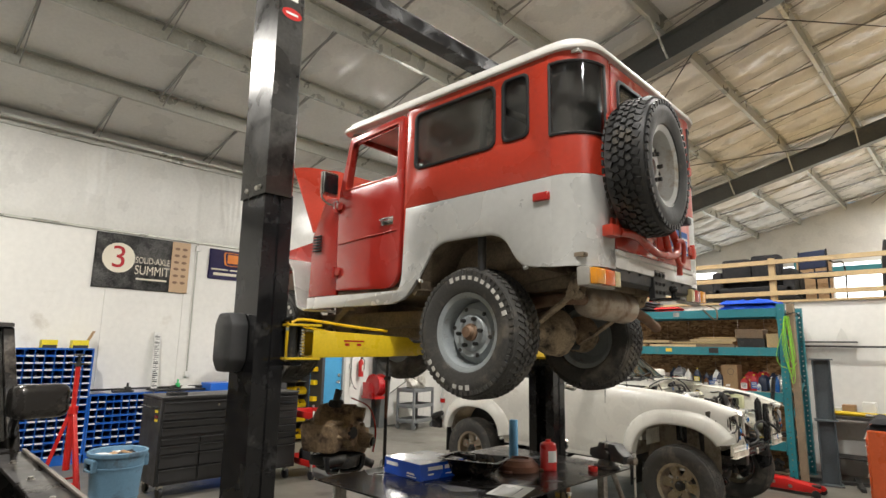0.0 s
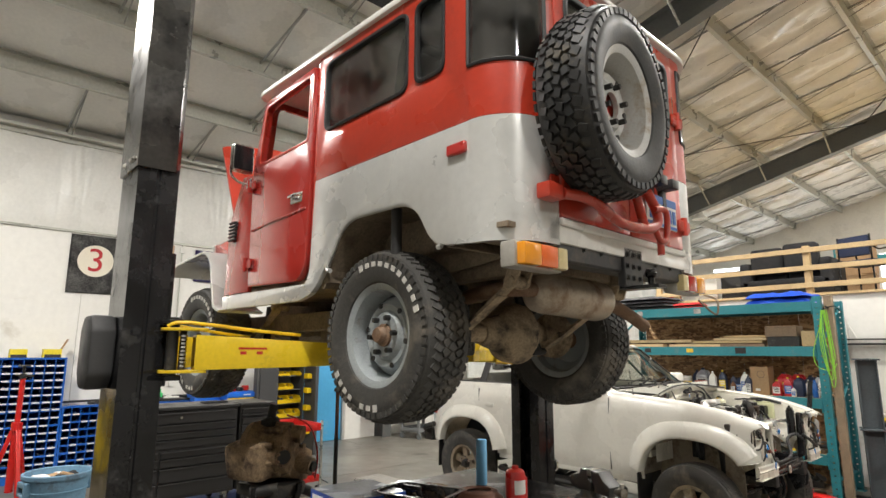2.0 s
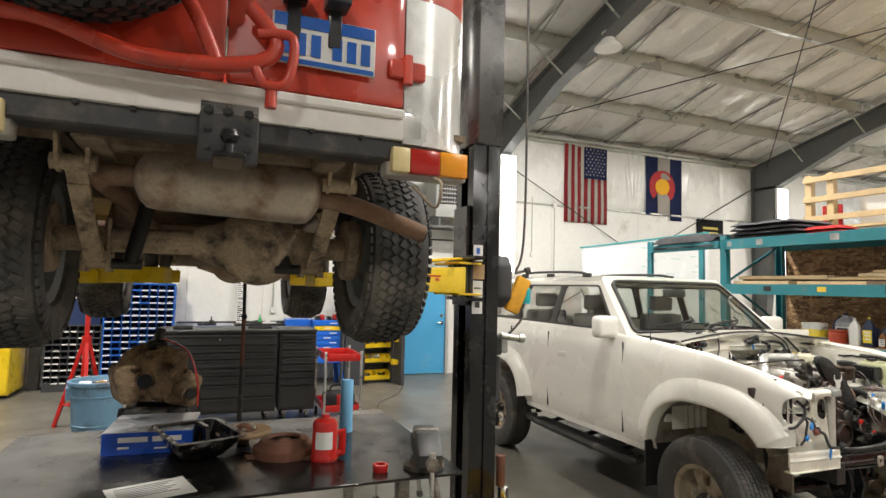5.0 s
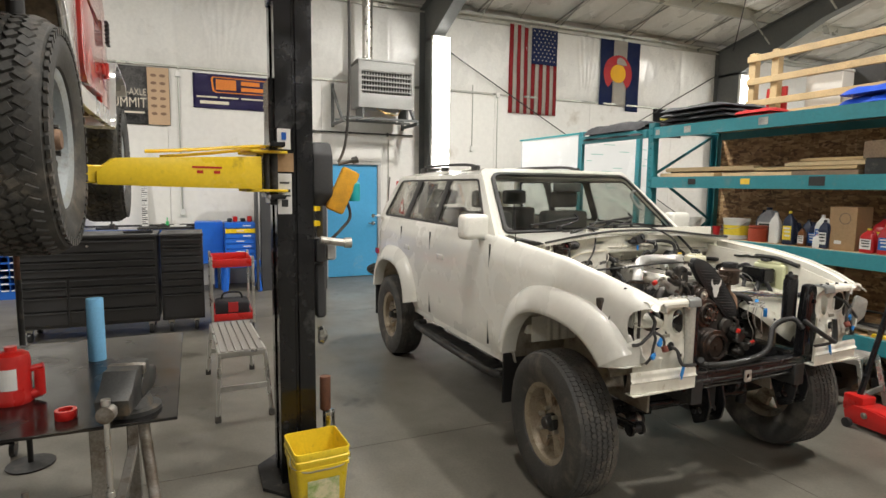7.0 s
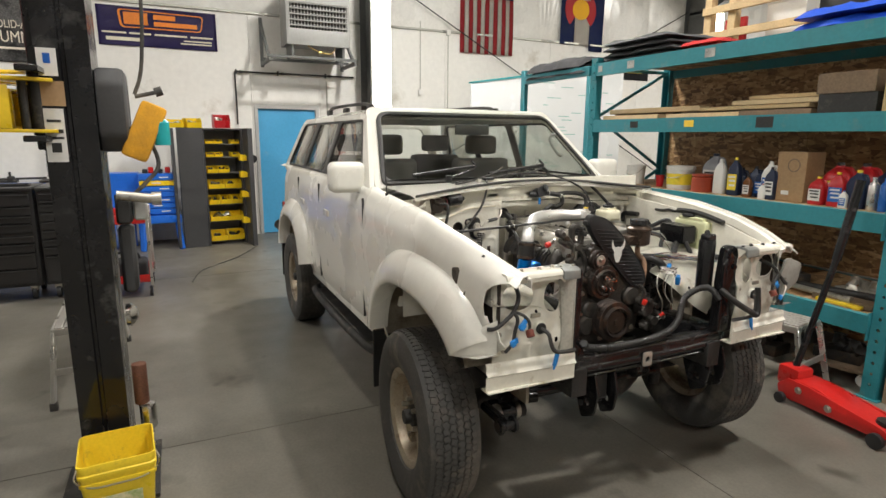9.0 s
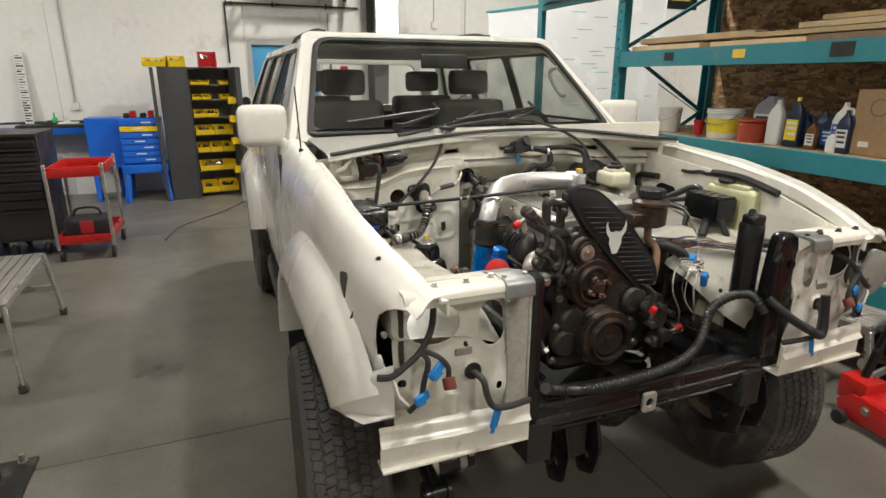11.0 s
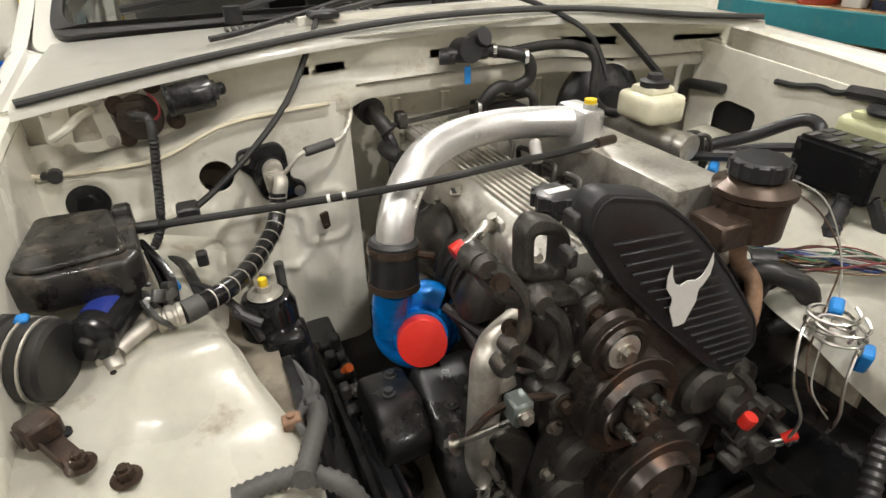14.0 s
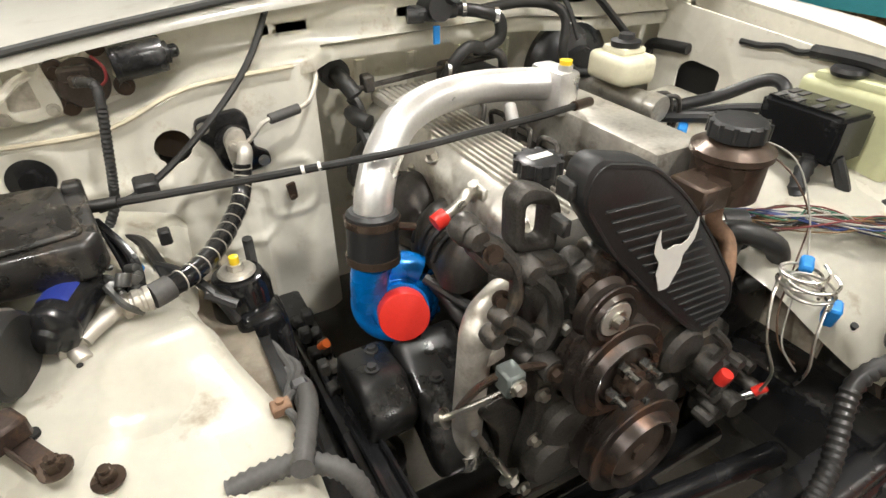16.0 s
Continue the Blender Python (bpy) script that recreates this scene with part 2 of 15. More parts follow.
ALU = mat("cast_aluminium", (0.52, 0.50, 0.45), 0.4, 0.7, var=0.15, scale=9, stain=(0.16, 0.13, 0.1), amount=0.25, stain_scale=12)
RED = mat("red_paint", (0.50, 0.015, 0.012), 0.35, var=0.1, scale=4, coat=0.3)
BLUE = mat("blue_paint", (0.012, 0.10, 0.42), 0.4, var=0.1, scale=4)
WOOD = mat("pine_board", (0.52, 0.38, 0.2), 0.65, var=0.2, scale=5, bump=0.3, bump_scale=25)
WOOD_DARK = mat("weathered_timber", (0.20, 0.14, 0.09), 0.75, var=0.25, scale=5, bump=0.35, bump_scale=25)
OFFWHITE = mat("white_plastic", (0.74, 0.73, 0.69), 0.4, var=0.05, scale=5)
LAMP_TUBE = glow("lamp_tube", (1.0, 0.98, 0.92), TUBE)
LAMP_ROUND = glow("lamp_round", (1.0, 0.97, 0.92), 40.0)
DAYLIGHT = glow("daylight_pane", (0.95, 0.98, 1.0), 3.0)

# ---- the hall ----
WX, EAVE, SLOPE, RIDGE, END, START = -9.82, 5.2, 0.25, 3.0, 23.5, -7.0
EAST = 2 * RIDGE - WX


def roof_z(x):
    return EAVE + SLOPE * ((x if x < RIDGE else 2 * RIDGE - x) - WX)


def floor_material():
    m = bpy.data.materials.new("polished_concrete")
    m.use_nodes = True
    N, L = m.node_tree.nodes, m.node_tree.links
    bs = N["Principled BSDF"]
    tc = N.new("ShaderNodeTexCoord")

    def noise_at(scale, detail=8, rough=0.6):
        n = N.new("ShaderNodeTexNoise")
        n.inputs["Scale"].default_value, n.inputs["Detail"].default_value, n.inputs["Roughness"].default_value = scale, detail, rough
        L.new(tc.outputs["Object"], n.inputs["Vector"])
        return n

    def ramp(src, a, b, ca, cb):
        r = N.new("ShaderNodeValToRGB")
        r.color_ramp.elements[0].position, r.color_ramp.elements[1].position = a, b
        r.color_ramp.elements[0].color, r.color_ramp.elements[1].color = (*ca, 1), (*cb, 1)
        L.new(src, r.inputs[0])
        return r.outputs[0]

    def mul(a, b):
        x = N.new("ShaderNodeMix")
        x.data_type, x.blend_type = "RGBA", "MULTIPLY"
        x.inputs["Factor"].default_value = 1.0
        L.new(a, x.inputs["A"]), L.new(b, x.inputs["B"])
        return x.outputs["Result"]

    base = ramp(noise_at(0.55).outputs["Fac"], 0.3, 0.72, (0.12, 0.11, 0.091), (0.215, 0.20, 0.17))
    mid = ramp(noise_at(4.0).outputs["Fac"], 0.3, 0.7, (0.82, 0.82, 0.8), (1.05, 1.05, 1.05))
    spots = ramp(noise_at(2.3, 3, 0.5).outputs["Fac"], 0.27, 0.36, (0.35, 0.33, 0.30), (1, 1, 1))
    grit = ramp(noise_at(60.0, 4).outputs["Fac"], 0.35, 0.6, (0.88, 0.88, 0.88), (1.03, 1.03, 1.03))
    L.new(mul(mul(mul(base, mid), spots), grit), bs.inputs["Base Color"])
    gl = ramp(noise_at(1.3).outputs["Fac"], 0.3, 0.7, (0.28, 0.28, 0.28), (0.5, 0.5, 0.5))
    L.new(gl, bs.inputs["Roughness"])
    bp = N.new("ShaderNodeBump")
    bp.inputs["Strength"].default_value, bp.inputs["Distance"].default_value = 0.08, 0.004
    L.new(noise_at(30.0).outputs["Fac"], bp.inputs["Height"]), L.new(bp.outputs[0], bs.inputs["Normal"])
    return m


CONCRETE = floor_material()
# the slab, cut by saw joints
JX, JY = [-10.2, -7.0, -2.9, 1.2, 5.3, 9.4, 16.2], [-7.2, -2.0, 2.6, 7.4, 12.2, 17.0, 23.8]
floor = thing("floor", "polished grey concrete slab with stains and saw joints", "floor", kind="structure")
bm = B()
bx(bm, -10.2, 16.2, -7.2, 23.8, -0.2, -0.006)
part("joint_bed", bm, mat("joint_dark", (0.05, 0.048, 0.044), 0.8), floor)
for xa, xb in zip(JX, JX[1:]):
    for ya, yb in zip(JY, JY[1:]):
        bm = B()
        bx(bm, xa + 0.003, xb - 0.003, ya + 0.003, yb - 0.003, -0.006, 0.0)
        part("slab", bm, CONCRETE, floor)


def wall_sheet(bm, y0, y1, z0, z1, x):
    bx(bm, x - 0.12, x, y0, y1, z0, z1)


# west wall: white panels below, vinyl blanket above, door opening left free
DY0, DY1, DZ = 6.42, 7.44, 2.14
west = thing("wall_west", "white panelled wall with a vinyl insulation blanket above", "wall", kind="structure")
y, seams = START, []
panel_edges = [START, -4.6, -2.2, 0.2, 2.6, 3.85, 6.36, 7.5, 9.9, 12.3, 14.7, 17.1, 19.5, 21.9, END]
for ya, yb in zip(panel_edges, panel_edges[1:]):
    bm = B()
    if ya < DY0 < yb:
        bx(bm, WX - 0.12, WX, ya + 0.002, DY0 - 0.03, 0, 3.60, 0.002), bx(bm, WX - 0.12, WX, DY1 + 0.03, yb - 0.002, 0, 3.60, 0.002)
        bx(bm, WX - 0.12, WX, DY0 - 0.03, DY1 + 0.03, DZ + 0.03, 3.60, 0.002)
    else:
        bx(bm, WX - 0.12, WX, ya + 0.002, yb - 0.002, 0, 3.60, 0.002)
    part("panel", bm, WHITE_WALL, west)
bm = B()
bx(bm, WX - 0.16, WX - 0.125, START, END, 0, 5.3)
part("backing", bm, WHITE_WALL, west)


def blanket(name, u0, u1, v0, v1, at, parent, du, sag, seed, cell=0.08, pleats=(), rough=1.0):
    """A vinyl blanket that bulges between its seams and creases near them; at(u, v, out) places a point."""
    bm = B()
    nu, nv = max(2, int((u1 - u0) / cell)), max(2, int((v1 - v0) / 0.09))
    grid = []
    for i in range(nu + 1):
        row = []
        for j in range(nv + 1):
            u, v = u0 + (u1 - u0) * i / nu, v0 + (v1 - v0) * j / nv
            h = (v - v0) / (v1 - v0)
            f = abs(math.sin(math.pi * (u - u0) / du))
            w = noise.noise(Vector((u * 3.2 + 1.7 * v, v * 0.9, seed))) * 0.5 + noise.noise(Vector((u * 9 + 5 * v, v * 2.2 - u, seed + 7))) * 0.35
            r1 = 1 - abs(noise.noise(Vector((u * 2.1 + 0.8 * v, v * 1.6 - 0.7 * u, seed + 3)))) * 2
            r2 = 1 - abs(noise.noise(Vector((u * 3.6 - 1.9 * v, v * 1.3 + 0.5 * u, seed + 5)))) * 2
            out = sag * (f ** 0.5) * max(math.sin(math.pi * h), 0) ** 0.4 + 0.022 * w * (1.15 - 0.6 * f) * rough
            out += 0.018 * rough * (max(r1, 0) ** 6 + 0.7 * max(r2, 0) ** 7)
            for pu, pw, pk in pleats:
                t = u - pu - pk * (1 - h)
                g = math.exp(-(t / pw) ** 2) if t > 0 else math.exp(-(t / 0.03) ** 2)
                out += g * h ** 0.6 * (0.045 * (1 - abs(math.sin(24 * t / (0.35 + h) + 1.5 * v))) ** 2 + 0.02 * (1 - abs(math.sin(41 * t / (0.5 + h) - 2 * v))) ** 2)
            row.append(bm.verts.new(at(u, v, out)))
        grid.append(row)
    for i in range(nu):
        for j in range(nv):
            bm.faces.new((grid[i][j], grid[i + 1][j], grid[i + 1][j + 1], grid[i][j + 1]))
    return part(name, bm, LINER, parent, angle=180)


blanket("insulation_blanket", START, END, 3.62, 5.15, lambda u, v, o: (WX - 0.06 + o, u, v), west, 1.83, 0.07, 3, 0.03, [(2.25, 0.75, 0.12), (4.35, 0.55, 0.2), (0.45, 0.6, 0.1), (11.9, 0.6, 0.15)], 0.5)
bm = B()
bx(bm, WX - 0.02, WX + 0.03, START, END, 3.59, 3.63, 0.004)
part("seam_angle", bm, PURLIN, west)
bm = B()
bx(bm, WX - 0.02, WX + 0.14, START, END, 5.07, 5.12, 0.004), bx(bm, WX - 0.03, WX + 0.02, START, END, 5.0, 5.15, 0.004)
part("eave_strut", bm, PURLIN, west)

for nm, args in (("wall_north", (WX - 0.2, EAST + 0.2, END, END + 0.15)), ("wall_south", (WX - 0.2, EAST + 0.2, START - 0.15, START))):
    bm = B()
    out = [(args[0], 0), (args[1], 0), (args[1], EAVE), (RIDGE, roof_z(RIDGE)), (args[0], EAVE)]
    holes = [rect(-8.6 + 1.75 * i, 3.6, -8.6 + 1.75 * i + 1.45, 5.0) for i in range(8)] if nm == "wall_north" else []
    plate(bm, out, holes, "y", args[2], args[3])
    solid(nm, bm, LINER, "gable wall with insulation blanket" if nm == "wall_north" else "white gable wall", "wall", kind="structure")
for i in range(8):
    bm = B()
    w = thing("window_%d" % (i + 1), "bright daylit gable window with white frame", "window", kind="structure")
    x0 = -8.6 + 1.75 * i
    plate(bm, rect(x0 - 0.03, 3.57, x0 + 1.48, 5.03), [rect(x0 + 0.05, 3.65, x0 + 1.4, 4.95)], "y", END - 0.02, END + 0.1)
    part("window_frame", bm, OFFWHITE, w)
    bm = B()
    bx(bm, x0, x0 + 1.45, END + 0.08, END + 0.09, 3.6, 5.0)
    part("pane", bm, DAYLIGHT, w)
bm = B()
bx(bm, EAST, EAST + 0.15, START - 0.15, END + 0.15, 0, EAVE)
solid("wall_east", bm, WHITE_WALL, "white panelled far wall of the hall", "wall", kind="structure")

# roof: blanket, purlins, rafters, columns, flange braces, rod bracing
roof = thing("ceiling", "white vinyl roof insulation between steel purlins", "ceiling", kind="structure")
step = 1.42
for k in range(int((RIDGE - WX) / step) + 1):
    xa, xb = WX + k * step, min(WX + (k + 1) * step, RIDGE)
    for side in (0, 1):
        def at(u, v, o, xa=xa, xb=xb, side=side):
            return ((v if side == 0 else 2 * RIDGE - v), u, roof_z(v) + 0.09 - o * 1.5)
        if side == 0:
            blanket("insulation_blanket", -2.5, 8.35, xa, xb, at, roof, 1.83, 0.06, 11 + k, rough=0.4)
            blanket("insulation_blanket", 8.35, END, xa, xb, at, roof, 0.95, 0.085, 31 + k, 0.07, rough=1.5)
bm = B()
for side in (0, 1):
    for s, e in ((WX - 0.2, RIDGE),):
        q = [(s, roof_z(s) + 0.16), (e, roof_z(e) + 0.16), (e, roof_z(e) + 0.2), (s, roof_z(s) + 0.2)]
        q = q if side == 0 else [(2 * RIDGE - a, b) for a, b in q]
        plate(bm, q, [], "y", START - 0.15, END + 0.15)
bmesh.ops.recalc_face_normals(bm, faces=bm.faces)
part("roof_deck", bm, LINER, roof)
for k in range(1, int((RIDGE - WX) / step) + 1):
    x = WX + k * step
    for xx in (x, 2 * RIDGE - x):
        z = roof_z(x)
        bm = B()
        bx(bm, xx - 0.004, xx + 0.004, START, END, z - 0.15, z + 0.06)
        bx(bm, xx - 0.06, xx + 0.004, START, END, z - 0.158, z - 0.15)
        bx(bm, xx - 0.004, xx + 0.06, START, END, z + 0.05, z + 0.058)
        bx(bm, xx - 0.066, xx - 0.060, START, END, z - 0.158, z - 0.135)
        part("purlin", bm, PURLIN, roof)
for k in range(9):
    xa = WX + k * step
    bm = B()
    for i in range(17):
        yb = START + 1.83 * i + 0.5 * (k % 2)
        rod(bm, (xa + 0.02, yb, roof_z(xa) - 0.02), (xa + step - 0.02, yb, roof_z(xa + step) - 0.13), 0.019, seg=6)
        rod(bm, (xa + 0.02, yb + 0.06, roof_z(xa) - 0.14), (xa + step - 0.02, yb + 0.02, roof_z(xa + step) - 0.01), 0.010, seg=6)
    part("sag_bar", bm, STRAP, roof)
# thin support wires under the blanket of the far bays
for k in range(9):
    xa = WX + k * step
    bm = B()
    for i in range(17):
        yb = 8.6 + 0.92 * i
        if yb < END - 0.5:
            rod(bm, (xa + 0.02, yb, roof_z(xa) - 0.03), (xa + step - 0.02, yb + 0.25 * math.sin(2.3 * i + k), roof_z(xa + step) - 0.04), 0.005, seg=4)
    part("support_wire", bm, STRAP, roof)

FRAMES = [8.35, 16.1]
for k, fy in enumerate(FRAMES):
    fr = thing("steel_frame", "grey primed steel portal frame with haunched knees", "frame", kind="structure")
    for side in (0, 1):
        q = [(WX + 0.02, roof_z(WX) - 0.15), (RIDGE, roof_z(RIDGE) - 0.18), (RIDGE, roof_z(RIDGE) - 0.62), (WX + 2.6, roof_z(WX + 2.6) - 0.62), (WX + 0.75, roof_z(WX) - 0.75), (WX + 0.02, roof_z(WX) - 0.75)]
        col = [(WX + 0.02, 0), (WX + 0.30, 0), (WX + 0.75, roof_z(WX) - 0.7), (WX + 0.02, roof_z(WX) - 0.7)]
        fl = lambda pts: pts if side == 0 else [(2 * RIDGE - a, b) for a, b in pts]
        bm = B()
        plate(bm, fl(q), [], "y", fy - 0.006, fy + 0.006)
        # flanges
        lo = [(WX + 0.75, roof_z(WX) - 0.75), (WX + 2.6, roof_z(WX + 2.6) - 0.62), (RIDGE, roof_z(RIDGE) - 0.62)]
        for (a, b), (c, d) in zip(lo, lo[1:]):
            plate(bm, fl([(a, b), (c, d), (c, d + 0.015), (a, b + 0.015)]), [], "y", fy - 0.11, fy + 0.11)
        plate(bm, fl([(WX + 0.02, roof_z(WX) - 0.16), (RIDGE, roof_z(RIDGE) - 0.19), (RIDGE, roof_z(RIDGE) - 0.175), (WX + 0.02, roof_z(WX) - 0.145)]), [], "y", fy - 0.11, fy + 0.11)
        part("rafter", bm, STEEL_GREY, fr)
        bm = B()
        plate(bm, fl(col), [], "y", fy - 0.006, fy + 0.006)
        plate(bm, fl([(WX + 0.30, 0), (WX + 0.75, roof_z(WX) - 0.7), (WX + 0.735, roof_z(WX) - 0.7), (WX + 0.285, 0)]), [], "y", fy - 0.11, fy + 0.11)
        plate(bm, fl([(WX + 0.02, 0), (WX + 0.035, 0), (WX + 0.035, roof_z(WX) - 0.2), (WX + 0.02, roof_z(WX) - 0.2)]), [], "y", fy - 0.11, fy + 0.11)
        part("column", bm, STEEL_GREY, fr)
    for x in [WX + step * k for k in range(1, 8)]:
        bm = B()
        for s in (-1, 1):
            rod(bm, (x, fy + s * 0.08, roof_z(x) - 0.6), (x, fy + s * 0.75, roof_z(x) - 0.1), 0.018, seg=6)
        part("flange_brace", bm, PURLIN, fr)
bm = B()
for (a, b) in (((WX + 0.5, 8.4, 5.0), (-2.0, 16.0, 6.9)), ((-2.0, 8.4, 6.9), (WX + 0.5, 16.0, 5.0)), ((-2.0, 8.4, 6.9), (2.5, 16, 8.0)), ((2.5, 8.4, 8.0), (-2.0, 16.0, 6.9)), ((-2.0, 16.2, 6.9), (2.5, 23.4, 8.0)), ((2.5, 16.2, 8.0), (-2, 23.4, 6.9)), ((WX + 0.08, 8.5, 4.5), (WX + 0.08, 16.0, 0.6)), ((WX + 0.08, 16.0, 4.5), (WX + 0.08, 8.5, 0.6))):
    rod(bm, a, b, 0.011, seg=6)
solid("rod_bracing", bm, BLACK_DUSTY, "thin dark steel cross bracing rods under the roof", "brace", kind="structure")

# steel door in the west wall
door = thing("door_1", "light blue steel door in a grey frame", "door", kind="structure")
DOOR_BLUE = mat("sky_blue_door_paint", (0.07, 0.35, 0.62), 0.42, var=0.06, scale=2, stain=(0.3, 0.4, 0.45), amount=0.08)
bm = B()
bx(bm, WX - 0.07, WX - 0.025, DY0 + 0.03, DY1 - 0.03, 0.01, DZ - 0.03, 0.003)
leaf = part("leaf", bm, DOOR_BLUE, door)
bm = B()
plate(bm, [(DY0 - 0.03, 0), (DY0 - 0.03, DZ + 0.05), (DY1 + 0.03, DZ + 0.05), (DY1 + 0.03, 0), (DY1 - 0.03, 0), (DY1 - 0.03, DZ - 0.025), (DY0 + 0.03, DZ - 0.025), (DY0 + 0.03, 0)], [], "x", WX - 0.12, WX + 0.03, 0.004)
part("door_frame", bm, mat("door_frame_paint", (0.42, 0.42, 0.40), 0.5), door)
bm = B()
for z in (1.02, 1.16):
    rod(bm, (WX - 0.025, DY1 - 0.11, z), (WX - 0.005, DY1 - 0.11, z), 0.035, seg=18)
rod(bm, (WX - 0.01, DY1 - 0.11, 1.02), (WX + 0.04, DY1 - 0.11, 1.02), 0.012), rod(bm, (WX + 0.04, DY1 - 0.11, 1.02), (WX + 0.04, DY1 - 0.22, 1.02), 0.01)
part("door_handle", bm, CHROME, door)

# round roof lamps; the row at x = 6 is out of view and assumed
# the lamp at (-1.5, 4.9) is an unseen fill added to brighten the floor
for x, y in [(a, b) for a in (-6.0, 0.0, 6.0) for b in (0.1, 8.4, 16.4)] + [(0.0, 21.8), (-1.5, 4.9)]:
    z = roof_z(x) - 0.75
    lamp = thing("high_bay_or_fill_lamp", "round glowing lamp hung below the roof, high-bay or added fill", "lamp", group="roof lamps")
    bm = B()
    lathe(bm, [(0.03, 0.3), (0.09, 0.26), (0.11, 0.12), (0.2, 0.03), (0.205, 0.0), (0.19, 0.0)], (x, y, z), (x, y, z + 1), 28)
    part("shade", bm, OFFWHITE, lamp)
    bm = B()
    lathe(bm, [(0.0, 0.004), (0.188, 0.004), (0.188, 0.012), (0.0, 0.012)], (x, y, z), (x, y, z + 1), 28)
    part("diffuser", bm, LAMP_ROUND, lamp)
    bm = B()
    rod(bm, (x, y, z + 0.3), (x, y, roof_z(x) + 0.05), 0.008, seg=6)
    part("hanger", bm, PURLIN, lamp)
    d = bpy.data.lights.new("lamp_light", "AREA")
    d.shape, d.size, d.energy, d.color = "DISK", 0.36, HIGH_BAY * (0.72 if y > 14 else 0.5 if y == 4.9 else 1.1), (1.0, 0.965, 0.91)
    lo = new("lamp_light", d)
    lo.matrix_world = pose(x, y, z - 0.02)

# tube lights on the columns
for fy in FRAMES:
    lamp = thing("tube_light", "tall white glowing tube light fixed upright to a column", "lamp", group="column lights")
    bm = B()
    bx(bm, WX + 0.75, WX + 0.82, fy - 0.17, fy + 0.17, 2.05, 4.4, 0.01)
    part("housing", bm, OFFWHITE, lamp)
    bm = B()
    bx(bm, WX + 0.822, WX + 0.86, fy - 0.155, fy + 0.155, 2.08, 4.37, 0.012, 2)
    part("diffuser", bm, LAMP_TUBE, lamp)

# mezzanine behind the rack
MEZ = 2.66
mezz = thing("mezzanine", "white walled mezzanine with a pine guard rail", "mezzanine", kind="structure")
bm = B()
bx(bm, -4.45, 9.0, 10.52, 10.64, 0, MEZ - 0.04)
part("front_wall", bm, WHITE_WALL, mezz)
bm = B()
bx(bm, -4.45, -4.33, 10.645, 20.0, 0, MEZ - 0.04)
part("side_wall", bm, WHITE_WALL, mezz)
bm = B()
bx(bm, -4.5, 9.0, 10.48, 20.0, MEZ - 0.036, MEZ)
part("deck", bm, WOOD, mezz)
rail = thing("guard_rail", "unpainted pine guard rail along the mezzanine edge", "railing")
for x in (-4.4, -4.1, -2.05, 0.35, 2.75, 5.0):
    bm = B()
    bx(bm, x - 0.045, x + 0.045, 10.5, 10.59, MEZ, MEZ + 0.72, 0.004)
    part("post", bm, WOOD, rail)
for z in (2.74, 3.0, 3.27):
    bm = B()
    bx(bm, -4.44, 9.0, 10.46, 10.498, z, z + 0.075, 0.004)
    part("rail", bm, WOOD, rail)

# ---- wheels ----
FJ_RED = mat("faded_red_body_paint", (0.47, 0.042, 0.02), 0.3, var=0.08, scale=2.5, stain=(0.30, 0.03, 0.02), amount=0.12, stain_scale=4, coat=0.45, bump=0.03)
FJ_DOOR_RED = mat("dark_red_door_paint", (0.38, 0.028, 0.02), 0.2, var=0.06, scale=2.5, coat=0.7, bump=0.02)
FJ_SILVER = mat("silver_white_body_paint", (0.66, 0.66, 0.64), 0.3, 0.35, var=0.06, scale=2, stain=(0.45, 0.43, 0.40), amount=0.12, stain_scale=2.5, coat=0.3, bump=0.03)
FJ_WHITE = mat("white_roof_paint", (0.78, 0.76, 0.72), 0.3, var=0.05, scale=2, coat=0.3, bump=0.03)
WHEEL_GREY = mat("grey_wheel_paint", (0.33, 0.36, 0.37), 0.45, var=0.12, scale=8, stain=(0.2, 0.17, 0.13), amount=0.2, stain_scale=10)
WHEEL_WHITE = mat("chalky_white_wheel", (0.55, 0.55, 0.53), 0.5, var=0.1, scale=8, stain=(0.30, 0.19, 0.07), amount=0.25, stain_scale=6)
WHEEL_GOLD = mat("tarnished_alloy", (0.42, 0.36, 0.27), 0.42, 0.55, var=0.2, scale=9, stain=(0.16, 0.11, 0.07), amount=0.3, stain_scale=12)
MUD = mat("dried_mud_steel", (0.44, 0.345, 0.235), 0.8, var=0.3, scale=6, stain=(0.07, 0.055, 0.045), amount=0.4, stain_scale=8, bump=0.5, bump_scale=40)
UNDER = mat("dirty_underbody", (0.235, 0.185, 0.13), 0.8, var=0.35, scale=5, stain=(0.12, 0.085, 0.055), amount=0.35, stain_scale=6, bump=0.4, bump_scale=40)
RUST = mat("rusty_pipe", (0.22, 0.13, 0.08), 0.7, 0.2, var=0.3, scale=9, stain=(0.3, 0.22, 0.16), amount=0.3, stain_scale=8, bump=0.3)
MUFFLER = mat("dull_muffler_steel", (0.55, 0.48, 0.39), 0.4, 0.55, var=0.15, scale=5, stain=(0.25, 0.15, 0.09), amount=0.3, stain_scale=5)
GLASS = glass("vehicle_glass", (0.62, 0.66, 0.64), 0.02, 0.35)
GLASS_DARK = glass("smoked_glass", (0.50, 0.54, 0.57), 0.05, 0.40)
# black of rubber seals, and of hollows whose shade is painted in
SEAL_OR_HOLLOW = mat("black_rubber_or_hollow", (0.014, 0.014, 0.014), 0.6)
LETTER_WHITE = mat("tyre_letter_white", (0.62, 0.60, 0.56), 0.7)
AMBER = mat("amber_lens", (0.85, 0.33, 0.02), 0.2, coat=0.6, var=0.05)
